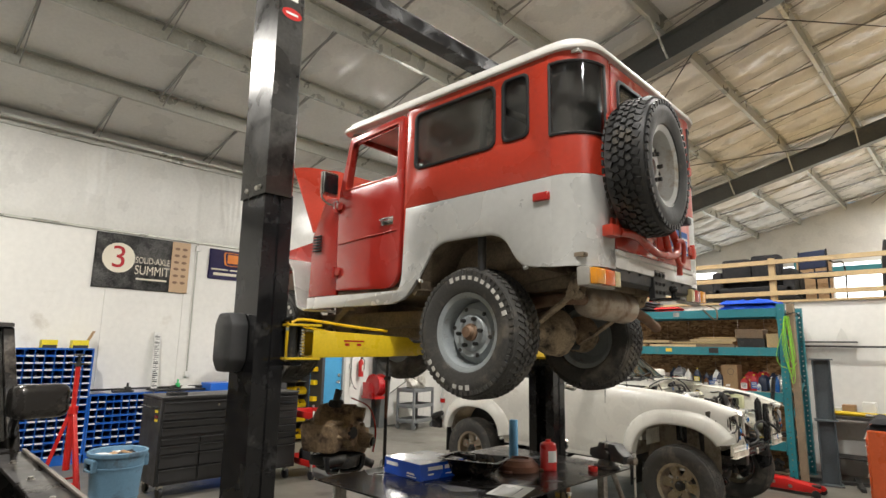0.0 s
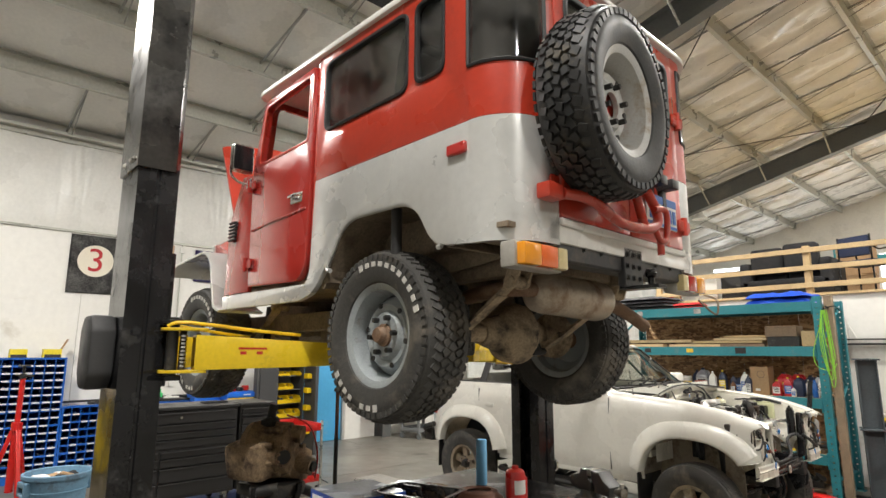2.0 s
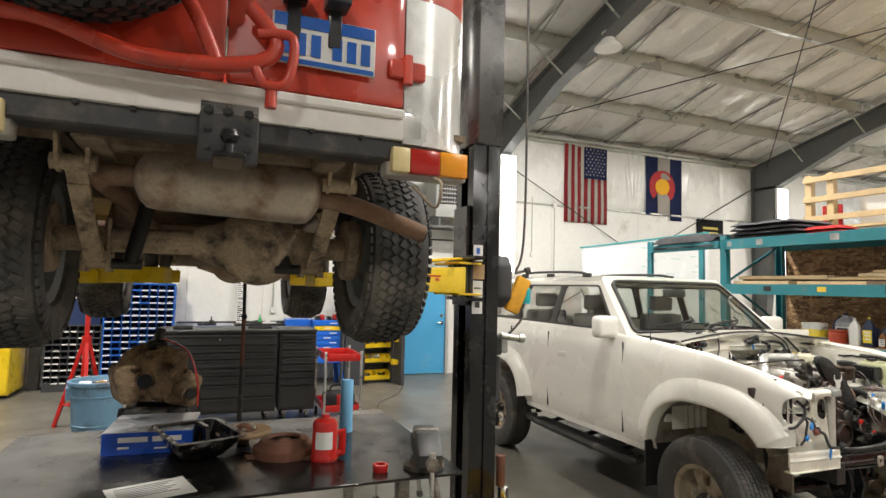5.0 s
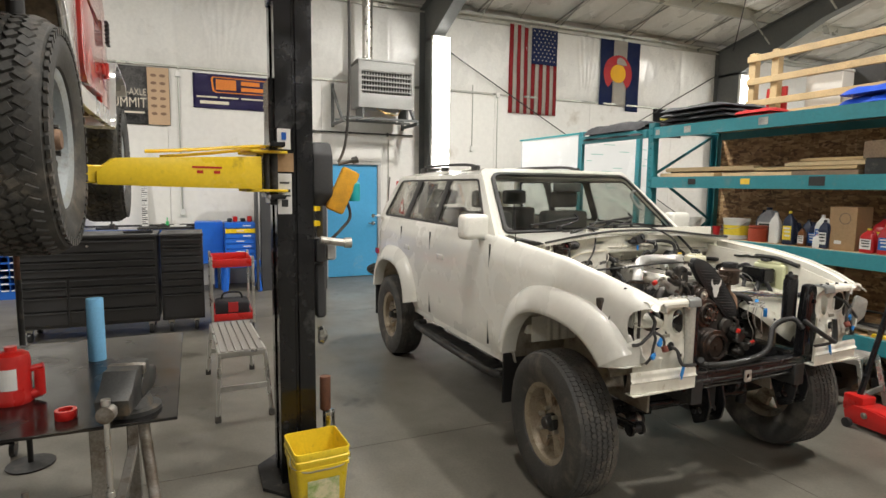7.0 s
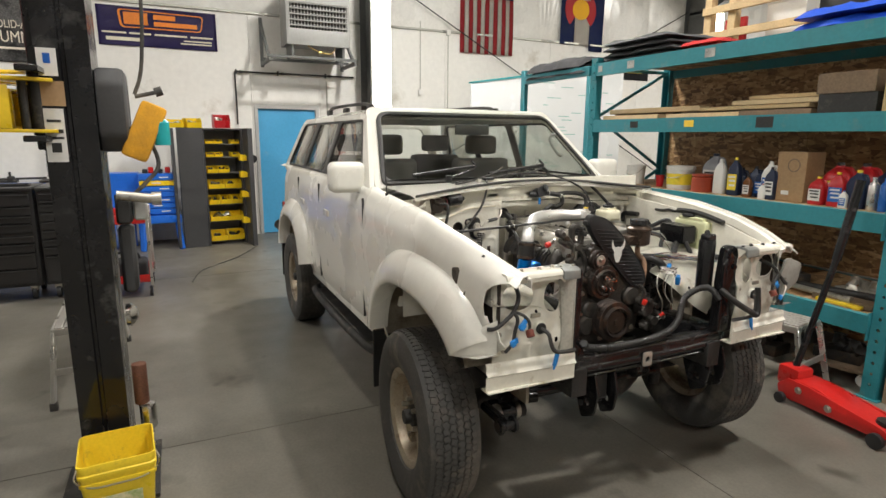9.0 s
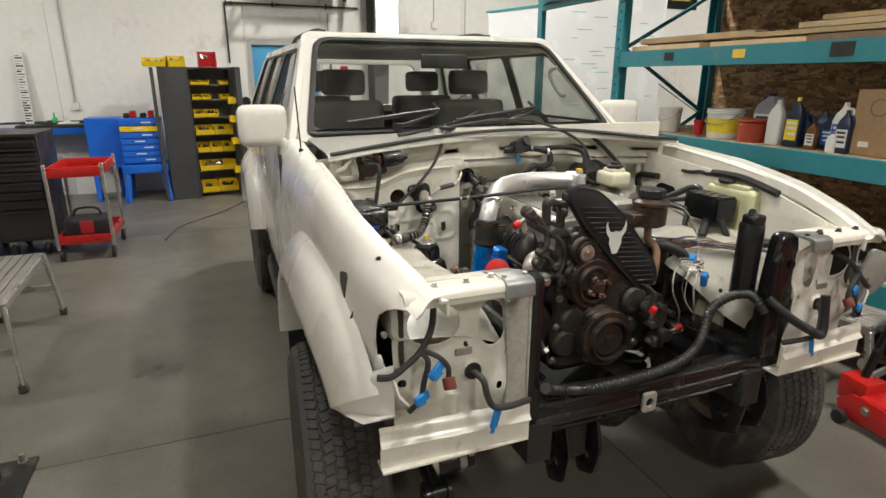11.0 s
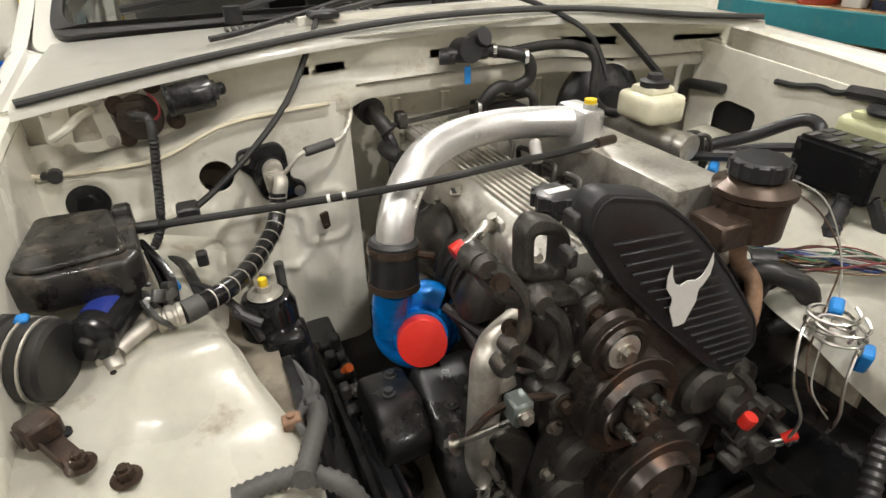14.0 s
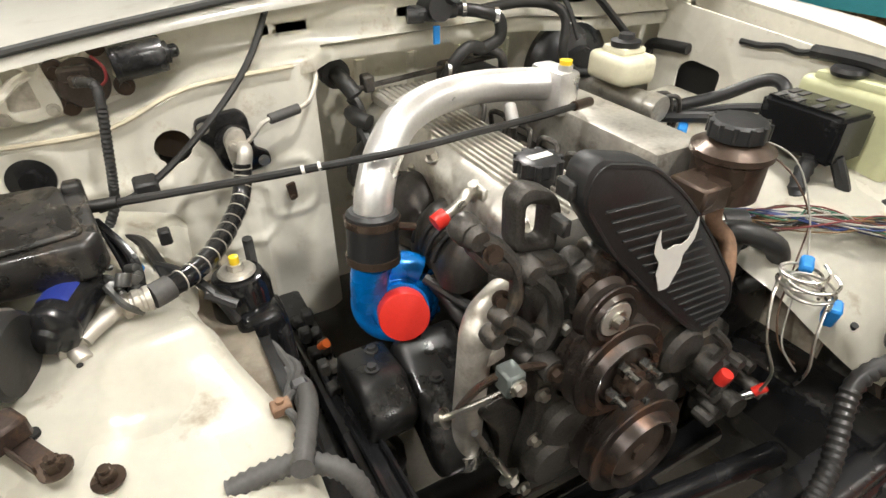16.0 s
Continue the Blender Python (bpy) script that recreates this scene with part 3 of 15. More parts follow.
LENS_RED = mat("red_lens", (0.45, 0.02, 0.015), 0.2, coat=0.6, var=0.05)
BRIGHT_TRIM = mat("dull_lamp_housing", (0.42, 0.40, 0.36), 0.45, 0.3)
LENS_PALE = mat("pale_lens", (0.75, 0.62, 0.32), 0.25, coat=0.5, var=0.05)


def tyre_mesh(name, R, rim, half, rows, count, knob, skew, seed, rubber=None):
    """A tyre about the y axis: rounded casing and a tread of separate lugs."""
    bm = B()
    s = R - knob
    prof = [(rim, -half * 0.72), (rim + 0.012, -half * 0.86), (rim + (s - rim) * 0.45, -half * 1.02), (s - 0.05, -half * 0.99), (s - 0.012, -half * 0.86), (s, -half * 0.6),
            (s, half * 0.6), (s - 0.012, half * 0.86), (s - 0.05, half * 0.99), (rim + (s - rim) * 0.45, half * 1.02), (rim + 0.012, half * 0.86), (rim, half * 0.72)]
    lathe(bm, prof, (0, 0, 0), (0, 1, 0), 64, close=True)
    rnd = random.Random(seed)
    for r in range(rows):
        c = -half * 0.72 + 1.44 * half * (r + 0.5) / rows
        w = 1.44 * half / rows * 0.84
        edge = r in (0, rows - 1)
        for k in range(count):
            a = 2 * math.pi * (k + 0.5 * (r % 2) + rnd.uniform(-0.06, 0.06)) / count
            ln = 2 * math.pi * R / count * (rnd.uniform(0.66, 0.78) if knob > 0.008 else 0.96)
            t = bmesh.new()
            bmesh.ops.create_cube(t, size=1.0)
            bmesh.ops.scale(t, vec=(ln, w * (1.12 if edge else 1), knob * 1.5), verts=t.verts)
            for v in t.verts:
                if v.co.z > 0:
                    v.co.x *= 0.88
                    v.co.y *= 0.9
            if edge:
                for v in t.verts:
                    if (v.co.y < 0) == (r == 0):
                        v.co.z -= knob * 0.9
            tw = skew if r % 2 else -skew
            put(bm, t, Matrix.Rotation(a, 4, "Y") @ Matrix.Translation((0, c, s + knob * 0.25)) @ Matrix.Rotation(tw, 4, "Z"))
    # shoulder lugs down the side wall
    for sgn in (-1, 1) if knob > 0.008 else ():
        for k in range(count):
            a = 2 * math.pi * (k + 0.5) / count
            t = bmesh.new()
            bmesh.ops.create_cube(t, size=1.0)
            bmesh.ops.scale(t, vec=(2 * math.pi * R / count * 0.6, 0.010, 0.024), verts=t.verts)
            put(bm, t, Matrix.Rotation(a, 4, "Y") @ Matrix.Translation((0, sgn * half * 0.97, s - 0.03)))
    me_ob = part(name, bm, rubber or RUBBER, None, angle=30)
    me = me_ob.data
    bpy.data.objects.remove(me_ob)
    return me


def rim_mesh(name, rim, half, material, holes, spokes=0, deep=0.0):
    """A pressed or cast wheel about the y axis, its face towards -y."""
    bm = B()
    lathe(bm, [(rim + 0.014, -half * 0.80), (rim + 0.012, -half * 0.72), (rim - 0.012, -half * 0.68), (rim - 0.02, -half * 0.3), (rim - 0.035, half * 0.1), (rim - 0.02, half * 0.6), (rim + 0.012, half * 0.75),
               (rim + 0.005, half * 0.75), (rim - 0.03, half * 0.6), (rim - 0.045, half * 0.1), (rim - 0.03, -half * 0.3), (rim - 0.022, -half * 0.7), (rim + 0.004, -half * 0.8)], (0, 0, 0), (0, 1, 0), 48, close=True)
    d = -half * 0.22 + deep
    if spokes:
        lathe(bm, [(0.0, d - 0.012), (rim * 0.42, d - 0.012), (rim * 0.46, d + 0.03), (rim * 0.46, d + 0.05), (0.0, d + 0.05)], (0, 0, 0), (0, 1, 0), 40)
        for k in range(spokes):
            t = bmesh.new()
            bmesh.ops.create_cube(t, size=1.0)
            bmesh.ops.scale(t, vec=(rim * 0.34, 0.05, rim * 0.62), verts=t.verts)
            for v in t.verts:
                if v.co.z > 0:
                    v.co.x *= 1.45
            bmesh.ops.bevel(t, geom=t.edges[:], offset=0.008, segments=2, affect="EDGES")
            put(bm, t, Matrix.Rotation(2 * math.pi * k / spokes, 4, "Y") @ Matrix.Translation((0, d + 0.008, rim * 0.66)))
    else:
        lathe(bm, [(0.052, d - 0.03), (rim * 0.42, d - 0.03), (rim * 0.5, d - 0.012), (rim * 0.62, d - 0.02), (rim * 0.74, d + 0.01), (rim * 0.86, d + 0.05), (rim - 0.04, d + 0.055), (rim - 0.04, d + 0.065), (rim * 0.84, d + 0.06), (rim * 0.6, d + 0.0), (0.052, d - 0.01)], (0, 0, 0), (0, 1, 0), 48, close=True)
    o = part(name, bm, material, None, angle=40)
    me = o.data
    bpy.data.objects.remove(o)
    bm = B()
    if not spokes:
        # dark discs on the face put the shade of the rim holes into colour
        for k in range(holes):
            a = 2 * math.pi * k / holes
            p = (0.62 * rim * math.cos(a), d - 0.016, 0.62 * rim * math.sin(a))
            rod(bm, p, (p[0], d - 0.0225, p[2]), 0.012, seg=14)
    for k in range(6):
        a = 2 * math.pi * k / 6 + 0.3
        p = (0.3 * rim * math.cos(a) + 0.015 * math.cos(a), d - 0.03, 0.3 * rim * math.sin(a) + 0.015 * math.sin(a))
        rod(bm, p, (p[0], d - 0.058, p[2]), 0.012, seg=6)
    o = part(name + "_nuts", bm, BLACK_DUSTY if not spokes else ZINC, None)
    nuts = o.data
    bpy.data.objects.remove(o)
    bm = B()
    lathe(bm, [(0.0, d - 0.075), (0.03, d - 0.075), (0.034, d - 0.07), (0.036, d - 0.045), (0.05, d - 0.04), (0.052, d - 0.01), (0.0, d - 0.01)], (0, 0, 0), (0, 1, 0), 28)
    o = part(name + "_cap", bm, RUST if not spokes else BLACK_DUSTY, None)
    cap = o.data
    bpy.data.objects.remove(o)
    return me, nuts, cap


AT_TYRE = tyre_mesh("all_terrain_tyre", 0.382, 0.222, 0.128, 5, 58, 0.010, 0.55, 1)
MT_TYRE = tyre_mesh("mud_tyre", 0.372, 0.208, 0.114, 5, 50, 0.013, 0.34, 2, mat("clean_tyre_rubber", (0.026, 0.026, 0.026), 0.55, var=0.25, scale=6, stain=(0.12, 0.095, 0.06), amount=0.16, stain_scale=7, bump=0.2, bump_scale=90))
ROAD_TYRE = tyre_mesh("worn_tyre", 0.408, 0.222, 0.130, 6, 88, 0.006, 0.30, 3)
RIM_FJ = rim_mesh("steel_rim", 0.222, 0.128, WHEEL_GREY, 6)
RIM_SPARE = rim_mesh("spare_rim", 0.208, 0.114, WHEEL_WHITE, 6, deep=0.030)
RIM_SUV = rim_mesh("alloy_rim", 0.222, 0.130, WHEEL_GOLD, 6, spokes=6)


def wheel(parent, name, tyre, rim, at, face=-1, spin=0.0, tilt=None, bars=False):
    """A wheel with its tyre, nuts and cap; face: the side (-1 towards -y, 1 towards +y) that its face looks to."""
    m = Matrix.Translation(at) @ (tilt or Matrix.Rotation(0 if face < 0 else math.pi, 4, "Z")) @ Matrix.Rotation(spin, 4, "Y")
    w = new(name, rim[0])
    w.parent = parent
    w.matrix_local = m
    for nm, me in (("tyre", tyre), ("wheel_nuts", rim[1]), ("hub_cap", rim[2])):
        o = new(nm, me)
        o.parent = w
    if bars:
        bm = B()
        R0 = 0.312
        for start, n, step in ((-0.30, 11, 0.155), (3.02, 8, 0.155)):
            for k in range(n):
                if n == 8 and k == 3:
                    continue
                a = start + k * step
                t = bmesh.new()
                bmesh.ops.create_cube(t, size=1.0)
                bmesh.ops.scale(t, vec=(0.026, 0.004, 0.030 if k in (0, n - 1) else 0.022), verts=t.verts)
                put(bm, t, Matrix.Rotation(a - spin, 4, "Y") @ Matrix.Translation((0, -0.1305, R0)))
        part("sidewall_marks", bm, LETTER_WHITE, w, "raised white marks on the tyre wall")
    return w


def wrap(bm, path, z0, z1, th):
    """A bent sheet that stands on a plan path."""
    n = len(path)
    ps = [Vector((p[0], p[1], 0)) for p in path]
    rows = []
    for i, p in enumerate(ps):
        d = (ps[min(i + 1, n - 1)] - ps[max(i - 1, 0)]).normalized()
        o = Vector((d.y, -d.x, 0)) * th
        rows.append([bm.verts.new((p.x, p.y, z0)), bm.verts.new((p.x, p.y, z1)), bm.verts.new((p.x - o.x, p.y - o.y, z1)), bm.verts.new((p.x - o.x, p.y - o.y, z0))])
    for a, b in zip(rows, rows[1:]):
        for k in range(4):
            j = (k + 1) % 4
            bm.faces.new((a[k], b[k], b[j], a[j]))
    bm.faces.new(rows[0]), bm.faces.new(rows[-1])
    return bm


def arc(cx, cy, r, a0, a1, n=10):
    return [(cx + r * math.cos(radians(a0 + (a1 - a0) * i / n)), cy + r * math.sin(radians(a0 + (a1 - a0) * i / n))) for i in range(n + 1)]


# ---- red off-road vehicle on the lift (nose towards -x, tail at x = 0, left side at y = 0) ----
fj = thing("off_road_vehicle", "old boxy red and silver off-road vehicle raised on a lift", "car", (-0.775, 2.215, 0.0), 0.9)
FW = 1.6
X = lambda x: x + 0.76


def mirrored(q):
    return [(a, FW - b) for a, b in q]


for side in (0, 1):
    y0, y1 = (0.0, 0.03) if side == 0 else (FW - 0.03, FW)
    body = [(X(-3.15), 2.05), (X(-2.2), 2.05), (X(-2.06), 2.08), (X(-1.97), 2.18), (X(-1.84), 2.37), (X(-1.75), 2.415), (X(-1.36), 2.415), (X(-1.27), 2.37), (X(-1.19), 2.24), (X(-1.12), 2.2), (X(-0.98), 2.19), (X(-0.98), 2.665), (X(-2.075), 2.665), (X(-2.10), 2.2), (X(-2.13), 2.135), (X(-3.15), 2.135)]
    bm = B()
    plate(bm, rounded(body, [0, 0.03, 0.06, 0.05, 0.06, 0.05, 0.05, 0.06, 0.05, 0.03, 0, 0, 0, 0.03, 0.02, 0]), [], "y", y0, y1, 0.004)
    low = part("lower_side_panel", bm, FJ_SILVER, fj)
    # arch lip and inner wheel house
    lip = rounded(body[3:10], 0.05)
    bm = B()
    for (a, b), (c, d) in zip(lip, lip[1:]):
        rod(bm, (a, y0 + 0.012, b), (c, y0 + 0.012, d), 0.011, seg=8)
    part("arch_lip", bm, FJ_SILVER, low)
    bm = B()
    ho = rounded([(X(-2.02), 2.1), (X(-1.86), 2.40), (X(-1.76), 2.45), (X(-1.34), 2.45), (X(-1.25), 2.40), (X(-1.12), 2.2), (X(-1.14), 2.2), (X(-1.27), 2.38), (X(-1.35), 2.425), (X(-1.75), 2.425), (X(-1.84), 2.38), (X(-2.0), 2.1)], 0.03)
    plate(bm, ho, [], "y", 0.032 if side == 0 else FW - 0.4, 0.4 if side == 0 else FW - 0.032)
    plate(bm, rounded([(X(-2.0), 2.1), (X(-1.84), 2.40), (X(-1.27), 2.40), (X(-1.13), 2.2)], 0.05), [], "y", 0.38 if side == 0 else FW - 0.40, 0.40 if side == 0 else FW - 0.38)
    part("wheel_house", bm, UNDER, fj)
    # upper side with its windows
    wins = [rect(X(-2.0), 2.91, X(-1.345), 3.285, 0.06), rect(X(-1.29), 2.92, X(-1.115), 3.285, 0.05)]
    bm = B()
    plate(bm, [(X(-2.075), 2.667), (X(-0.98), 2.667), (X(-0.98), 3.345), (X(-2.075), 3.345)], wins, "y", y0 + 0.001, y1 - 0.001, 0.003)
    up = part("upper_side_panel", bm, FJ_RED, fj)
    for (a, b, c, d, r) in ((X(-2.0), 2.91, X(-1.345), 3.285, 0.06), (X(-1.29), 2.92, X(-1.115), 3.285, 0.05)):
        yo = y0 - 0.008 if side == 0 else y1 - 0.02
        bm = B()
        plate(bm, rect(a - 0.006, b - 0.006, c + 0.006, d + 0.006, r), [rect(a + 0.011, b + 0.011, c - 0.011, d - 0.011, r - 0.01)], "y", yo, yo + 0.028, 0.004)
        s = part("window_seal", bm, SEAL_OR_HOLLOW, up)
        bm = B()
        plate(bm, rect(a + 0.01, b + 0.01, c - 0.01, d - 0.01, r), [], "y", (y0 + y1) / 2 - 0.002, (y0 + y1) / 2 + 0.002)
        g = part("window_glass", bm, GLASS_DARK if c - a < 0.3 else GLASS, up)
    # rounded tail corner
    path = [(X(-0.98), 0.0)] + arc(X(-0.98), 0.21, 0.21, -90, 0, 12) + [(X(-0.77), 0.27)]
    path = path if side == 0 else mirrored(path)
    sg = 0.025 if side == 0 else -0.025
    bm = B()
    wrap(bm, path, 2.19, 2.665, sg)
    part("lower_corner", bm, FJ_SILVER, fj)
    bm = B()
    wrap(bm, path, 2.667, 2.88, sg), wrap(bm, path, 3.29, 3.345, sg), wrap(bm, path[:2], 2.88, 3.29, sg), wrap(bm, path[-2:], 2.88, 3.29, sg)
    co = part("upper_corner", bm, FJ_RED, fj)
    bm = B()
    wrap(bm, path[1:-1], 2.88, 3.29, sg * 0.5)
    part("corner_glass", bm, GLASS_DARK, co, "curved dark corner window")
    bm = B()
    for z in (2.885, 3.285):
        hose(bm, [(a, b, z) for a, b in path[1:-1]], 0.009, 6, 1)
    for a, b in (path[1], path[-2]):
        rod(bm, (a, b, 2.885), (a, b, 3.285), 0.009, seg=6)
    part("corner_seal", bm, SEAL_OR_HOLLOW, co)
    # front door
    dy0, dy1 = (-0.012, 0.03) if side == 0 else (FW - 0.03, FW + 0.012)
    dr = [(X(-2.775), 2.165), (X(-2.2), 2.15), (X(-2.125), 2.22), (X(-2.11), 2.70), (X(-2.10), 3.315), (X(-2.68), 3.285), (X(-2.79), 2.86)]
    hole = rounded([(X(-2.71), 2.90), (X(-2.155), 2.91), (X(-2.15), 3.265), (X(-2.645), 3.24)], 0.03)
    bm = B()
    plate(bm, rounded(dr, [0.03, 0.06, 0.06, 0, 0.03, 0.04, 0.03]), [hole], "y", dy0, dy1, 0.006)
    d = part("door", bm, FJ_DOOR_RED, fj, "dark red door with its window open")
    bm = B()
    yo = dy0 - 0.001 if side == 0 else dy1 - 0.003
    sy = -1 if side == 0 else 1
    ye = dy0 if side == 0 else dy1
    hose(bm, [(X(-2.76), ye, 2.50), (X(-2.5), ye + sy * 0.002, 2.515), (X(-2.14), ye, 2.53)], 0.006, 6, 3)
    part("door_crease", bm, FJ_DOOR_RED, d)
    bm = B()
    bx(bm, X(-2.30), X(-2.18), ye - 0.004, ye + 0.004, 2.575, 2.63, 0.003)
    hose(bm, [(X(-2.295), ye, 2.615), (X(-2.28), ye + sy * 0.025, 2.61), (X(-2.2), ye + sy * 0.028, 2.61), (X(-2.185), ye, 2.615)], 0.009, 8)
    part("door_handle", bm, CHROME, d, "chrome door handle")
    for z in (2.30, 2.78):
        bm = B()
        rod(bm, (X(-2.80), ye + sy * 0.012, z - 0.04), (X(-2.80), ye + sy * 0.012, z + 0.04), 0.014, seg=10)
        bx(bm, X(-2.80), X(-2.73), ye - 0.003, ye + sy * 0.012, z - 0.025, z + 0.025, 0.004)
        part("hinge", bm, FJ_DOOR_RED, d)
    bm = B()
    plate(bm, rounded([(X(-2.725), 2.885), (X(-2.14), 2.895), (X(-2.135), 3.28), (X(-2.655), 3.255)], 0.035), [hole], "y", dy0 - 0.003, dy0 + 0.02, 0.002) if side == 0 else plate(bm, rounded([(X(-2.725), 2.885), (X(-2.14), 2.895), (X(-2.135), 3.28), (X(-2.655), 3.255)], 0.035), [hole], "y", dy1 - 0.02, dy1 + 0.003, 0.002)
    part("window_channel", bm, FJ_RED, d)
    # door pillar trim
    bm = B()
    bx(bm, X(-2.10), X(-2.075), y0 + 0.002, y1, 2.14, 3.33, 0.006)
    part("door_pillar", bm, FJ_RED, fj)
    # mirror
    bm = B()
    hose(bm, [(X(-2.80), ye, 2.80), (X(-2.82), ye + sy * 0.06, 2.80), (X(-2.84), ye + sy * 0.11, 2.84), (X(-2.84), ye + sy * 0.12, 2.90)], 0.008, 8)
    bx(bm, X(-2.83), X(-2.78), ye - 0.004, ye + 0.02 * sy, 2.77, 2.83, 0.005)
    bx(bm, X(-2.87), X(-2.825), ye - sy * 0.02, ye + sy * 0.12, 2.87, 3.05, 0.02, 3)
    mi = part("side_mirror", bm, CHROME, fj, "chrome side mirror on a bent arm")
    bm = B()
    bx(bm, X(-2.826), X(-2.818), ye - sy * 0.01, ye + sy * 0.11, 2.885, 3.035, 0.003)
    part("mirror_face", bm, BLACK_PAINT, mi)
    # cowl side, vents and front wing
    bm = B()
    plate(bm, [(X(-3.14), 2.14), (X(-2.80), 2.14), (X(-2.815), 2.86), (X(-2.96), 2.88), (X(-3.12), 2.60)], [], "y", y0 + 0.004, y1, 0.004)
    cow = part("cowl_side", bm, FJ_DOOR_RED, fj)
    bm = B()
    for k in range(6):
        bx(bm, X(-3.09) + 0.001 * k, X(-2.99), ye - 0.006, ye + 0.012, 2.48 + 0.022 * k, 2.49 + 0.022 * k, 0.002)
    part("vent", bm, SEAL_OR_HOLLOW, cow)
    bm = B()
    plate(bm, rounded([(X(-3.14), 2.14), (X(-3.14), 2.62), (X(-3.3), 2.66), (X(-3.98), 2.60), (X(-4.0), 2.40), (X(-3.3), 2.42)], 0.02), [], "y", 0.26 if side == 0 else FW - 0.29, 0.29 if side == 0 else FW - 0.26, 0.003)
    part("inner_wing", bm, FJ_DOOR_RED, fj)
    bm = B()
    prof = rounded([(X(-3.14), 2.05), (X(-3.24), 2.08), (X(-3.34), 2.40), (X(-3.45), 2.47), (X(-4.02), 2.43), (X(-4.1), 2.36), (X(-4.1), 2.34), (X(-4.0), 2.41), (X(-3.46), 2.452), (X(-3.355), 2.39), (X(-3.26), 2.07), (X(-3.16), 2.035)], [0, 0.03, 0.08, 0.05, 0.05, 0.02, 0.02, 0.05, 0.05, 0.08, 0.03, 0])
    plate(bm, prof, [], "y", -0.02 if side == 0 else FW - 0.28, 0.28 if side == 0 else FW + 0.02, 0.004)
    part("front_wing", bm, FJ_SILVER, fj)

# roof, rain rail
bm = B()
plate(bm, rounded([(X(-2.80), -0.02), (X(-0.745), -0.02), (X(-0.745), FW + 0.02), (X(-2.80), FW + 0.02)], [0.1, 0.24, 0.24, 0.1], 8), [], "z", 3.345, 3.375, 0.008)
part("rain_rail", bm, FJ_WHITE, fj)
bm = B()
plate(bm, rounded([(X(-2.78), 0.01), (X(-0.775), 0.01), (X(-0.775), FW - 0.01), (X(-2.78), FW - 0.01)], [0.1, 0.22, 0.22, 0.1], 8), [], "z", 3.36, 3.425, 0.03)
part("roof", bm, FJ_WHITE, fj)
bm = B()
bx(bm, X(-2.72), X(-0.82), 0.035, FW - 0.035, 3.325, 3.343)
part("headliner", bm, OFFWHITE, fj)
# windscreen frame
bm = B()
m = Matrix.Translation((X(-2.80), 0, 2.86)) @ Matrix.Rotation(radians(-11), 4, "Y")
wf = B()
plate(wf, rect(0.03, 0.0, FW - 0.03, 0.49, 0.04), [rect(0.09, 0.07, FW - 0.09, 0.44, 0.05)], "x", -0.02, 0.02, 0.005)
bmesh.ops.rotate(wf, cent=(0, 0, 0), matrix=Matrix.Rotation(radians(11), 3, "Y"), verts=wf.verts)
bmesh.ops.translate(wf, vec=(X(-2.80), 0, 2.86), verts=wf.verts)
wsf = part("windscreen_frame", wf, FJ_RED, fj)
# tail: two doors, sill, windows
for k, (a, b) in enumerate(((0.275, 0.80), (0.805, FW - 0.275))):
    bm = B()
    plate(bm, rect(a, 2.30, b, 3.335, 0.02), [rect(a + 0.07, 2.90, b - 0.07, 3.26, 0.06)], "x", X(-0.795), X(-0.765), 0.004)
    d = part("tail_door", bm, FJ_RED, fj)
    bm = B()
    plate(bm, rect(a + 0.062, 2.892, b - 0.062, 3.268, 0.06), [rect(a + 0.086, 2.916, b - 0.086, 3.244, 0.045)], "x", X(-0.78), X(-0.757), 0.004)
    part("window_seal", bm, SEAL_OR_HOLLOW, d)
    bm = B()
    plate(bm, rect(a + 0.075, 2.905, b - 0.075, 3.255, 0.05), [], "x", X(-0.782), X(-0.778))
    part("window_glass", bm, GLASS, d)
    for z in (2.42, 2.98):
        hy = a - 0.01 if k == 0 else b + 0.01
        bm = B()
        rod(bm, (X(-0.755), hy, z - 0.045), (X(-0.755), hy, z + 0.045), 0.016, seg=10)
        bx(bm, X(-0.768), X(-0.75), hy - 0.06, hy + 0.06, z - 0.03, z + 0.03, 0.006)
        part("hinge", bm, FJ_RED, d)
bm = B()
bx(bm, X(-0.80), X(-0.77), 0.2, FW - 0.2, 2.20, 2.298, 0.01, 2)
bx(bm, X(-0.785), X(-0.755), 0.27, FW - 0.27, 2.265, 2.295, 0.006)
part("tail_sill", bm, FJ_WHITE, fj)
# plate lamps, number plate with plain bars
bm = B()
for y in (0.98, 1.10):
    bx(bm, X(-0.765), X(-0.68), y - 0.035, y + 0.035, 2.555, 2.60, 0.008, 2)
    bx(bm, X(-0.765), X(-0.74), y - 0.02, y + 0.02, 2.44, 2.56, 0.004)
part("plate_lamp", bm, BLACK_PLASTIC, fj)
bm = B()
bx(bm, X(-0.752), X(-0.745), 0.92, 1.225, 2.375, 2.525, 0.002)
pl = part("number_plate", bm, OFFWHITE, fj, "white and blue number plate")
bm = B()
bx(bm, X(-0.744), X(-0.742), 0.925, 1.22, 2.485, 2.522), bx(bm, X(-0.744), X(-0.742), 0.925, 1.22, 2.378, 2.392)
part("blue_band", bm, BLUE, pl)
bm = B()
for k in range(6):
    y = 0.945 + 0.043 * k + (0.02 if k > 2 else 0)
    bx(bm, X(-0.744), X(-0.741), y, y + 0.028, 2.405, 2.47)
part("plain_bars", bm, BLUE, pl)

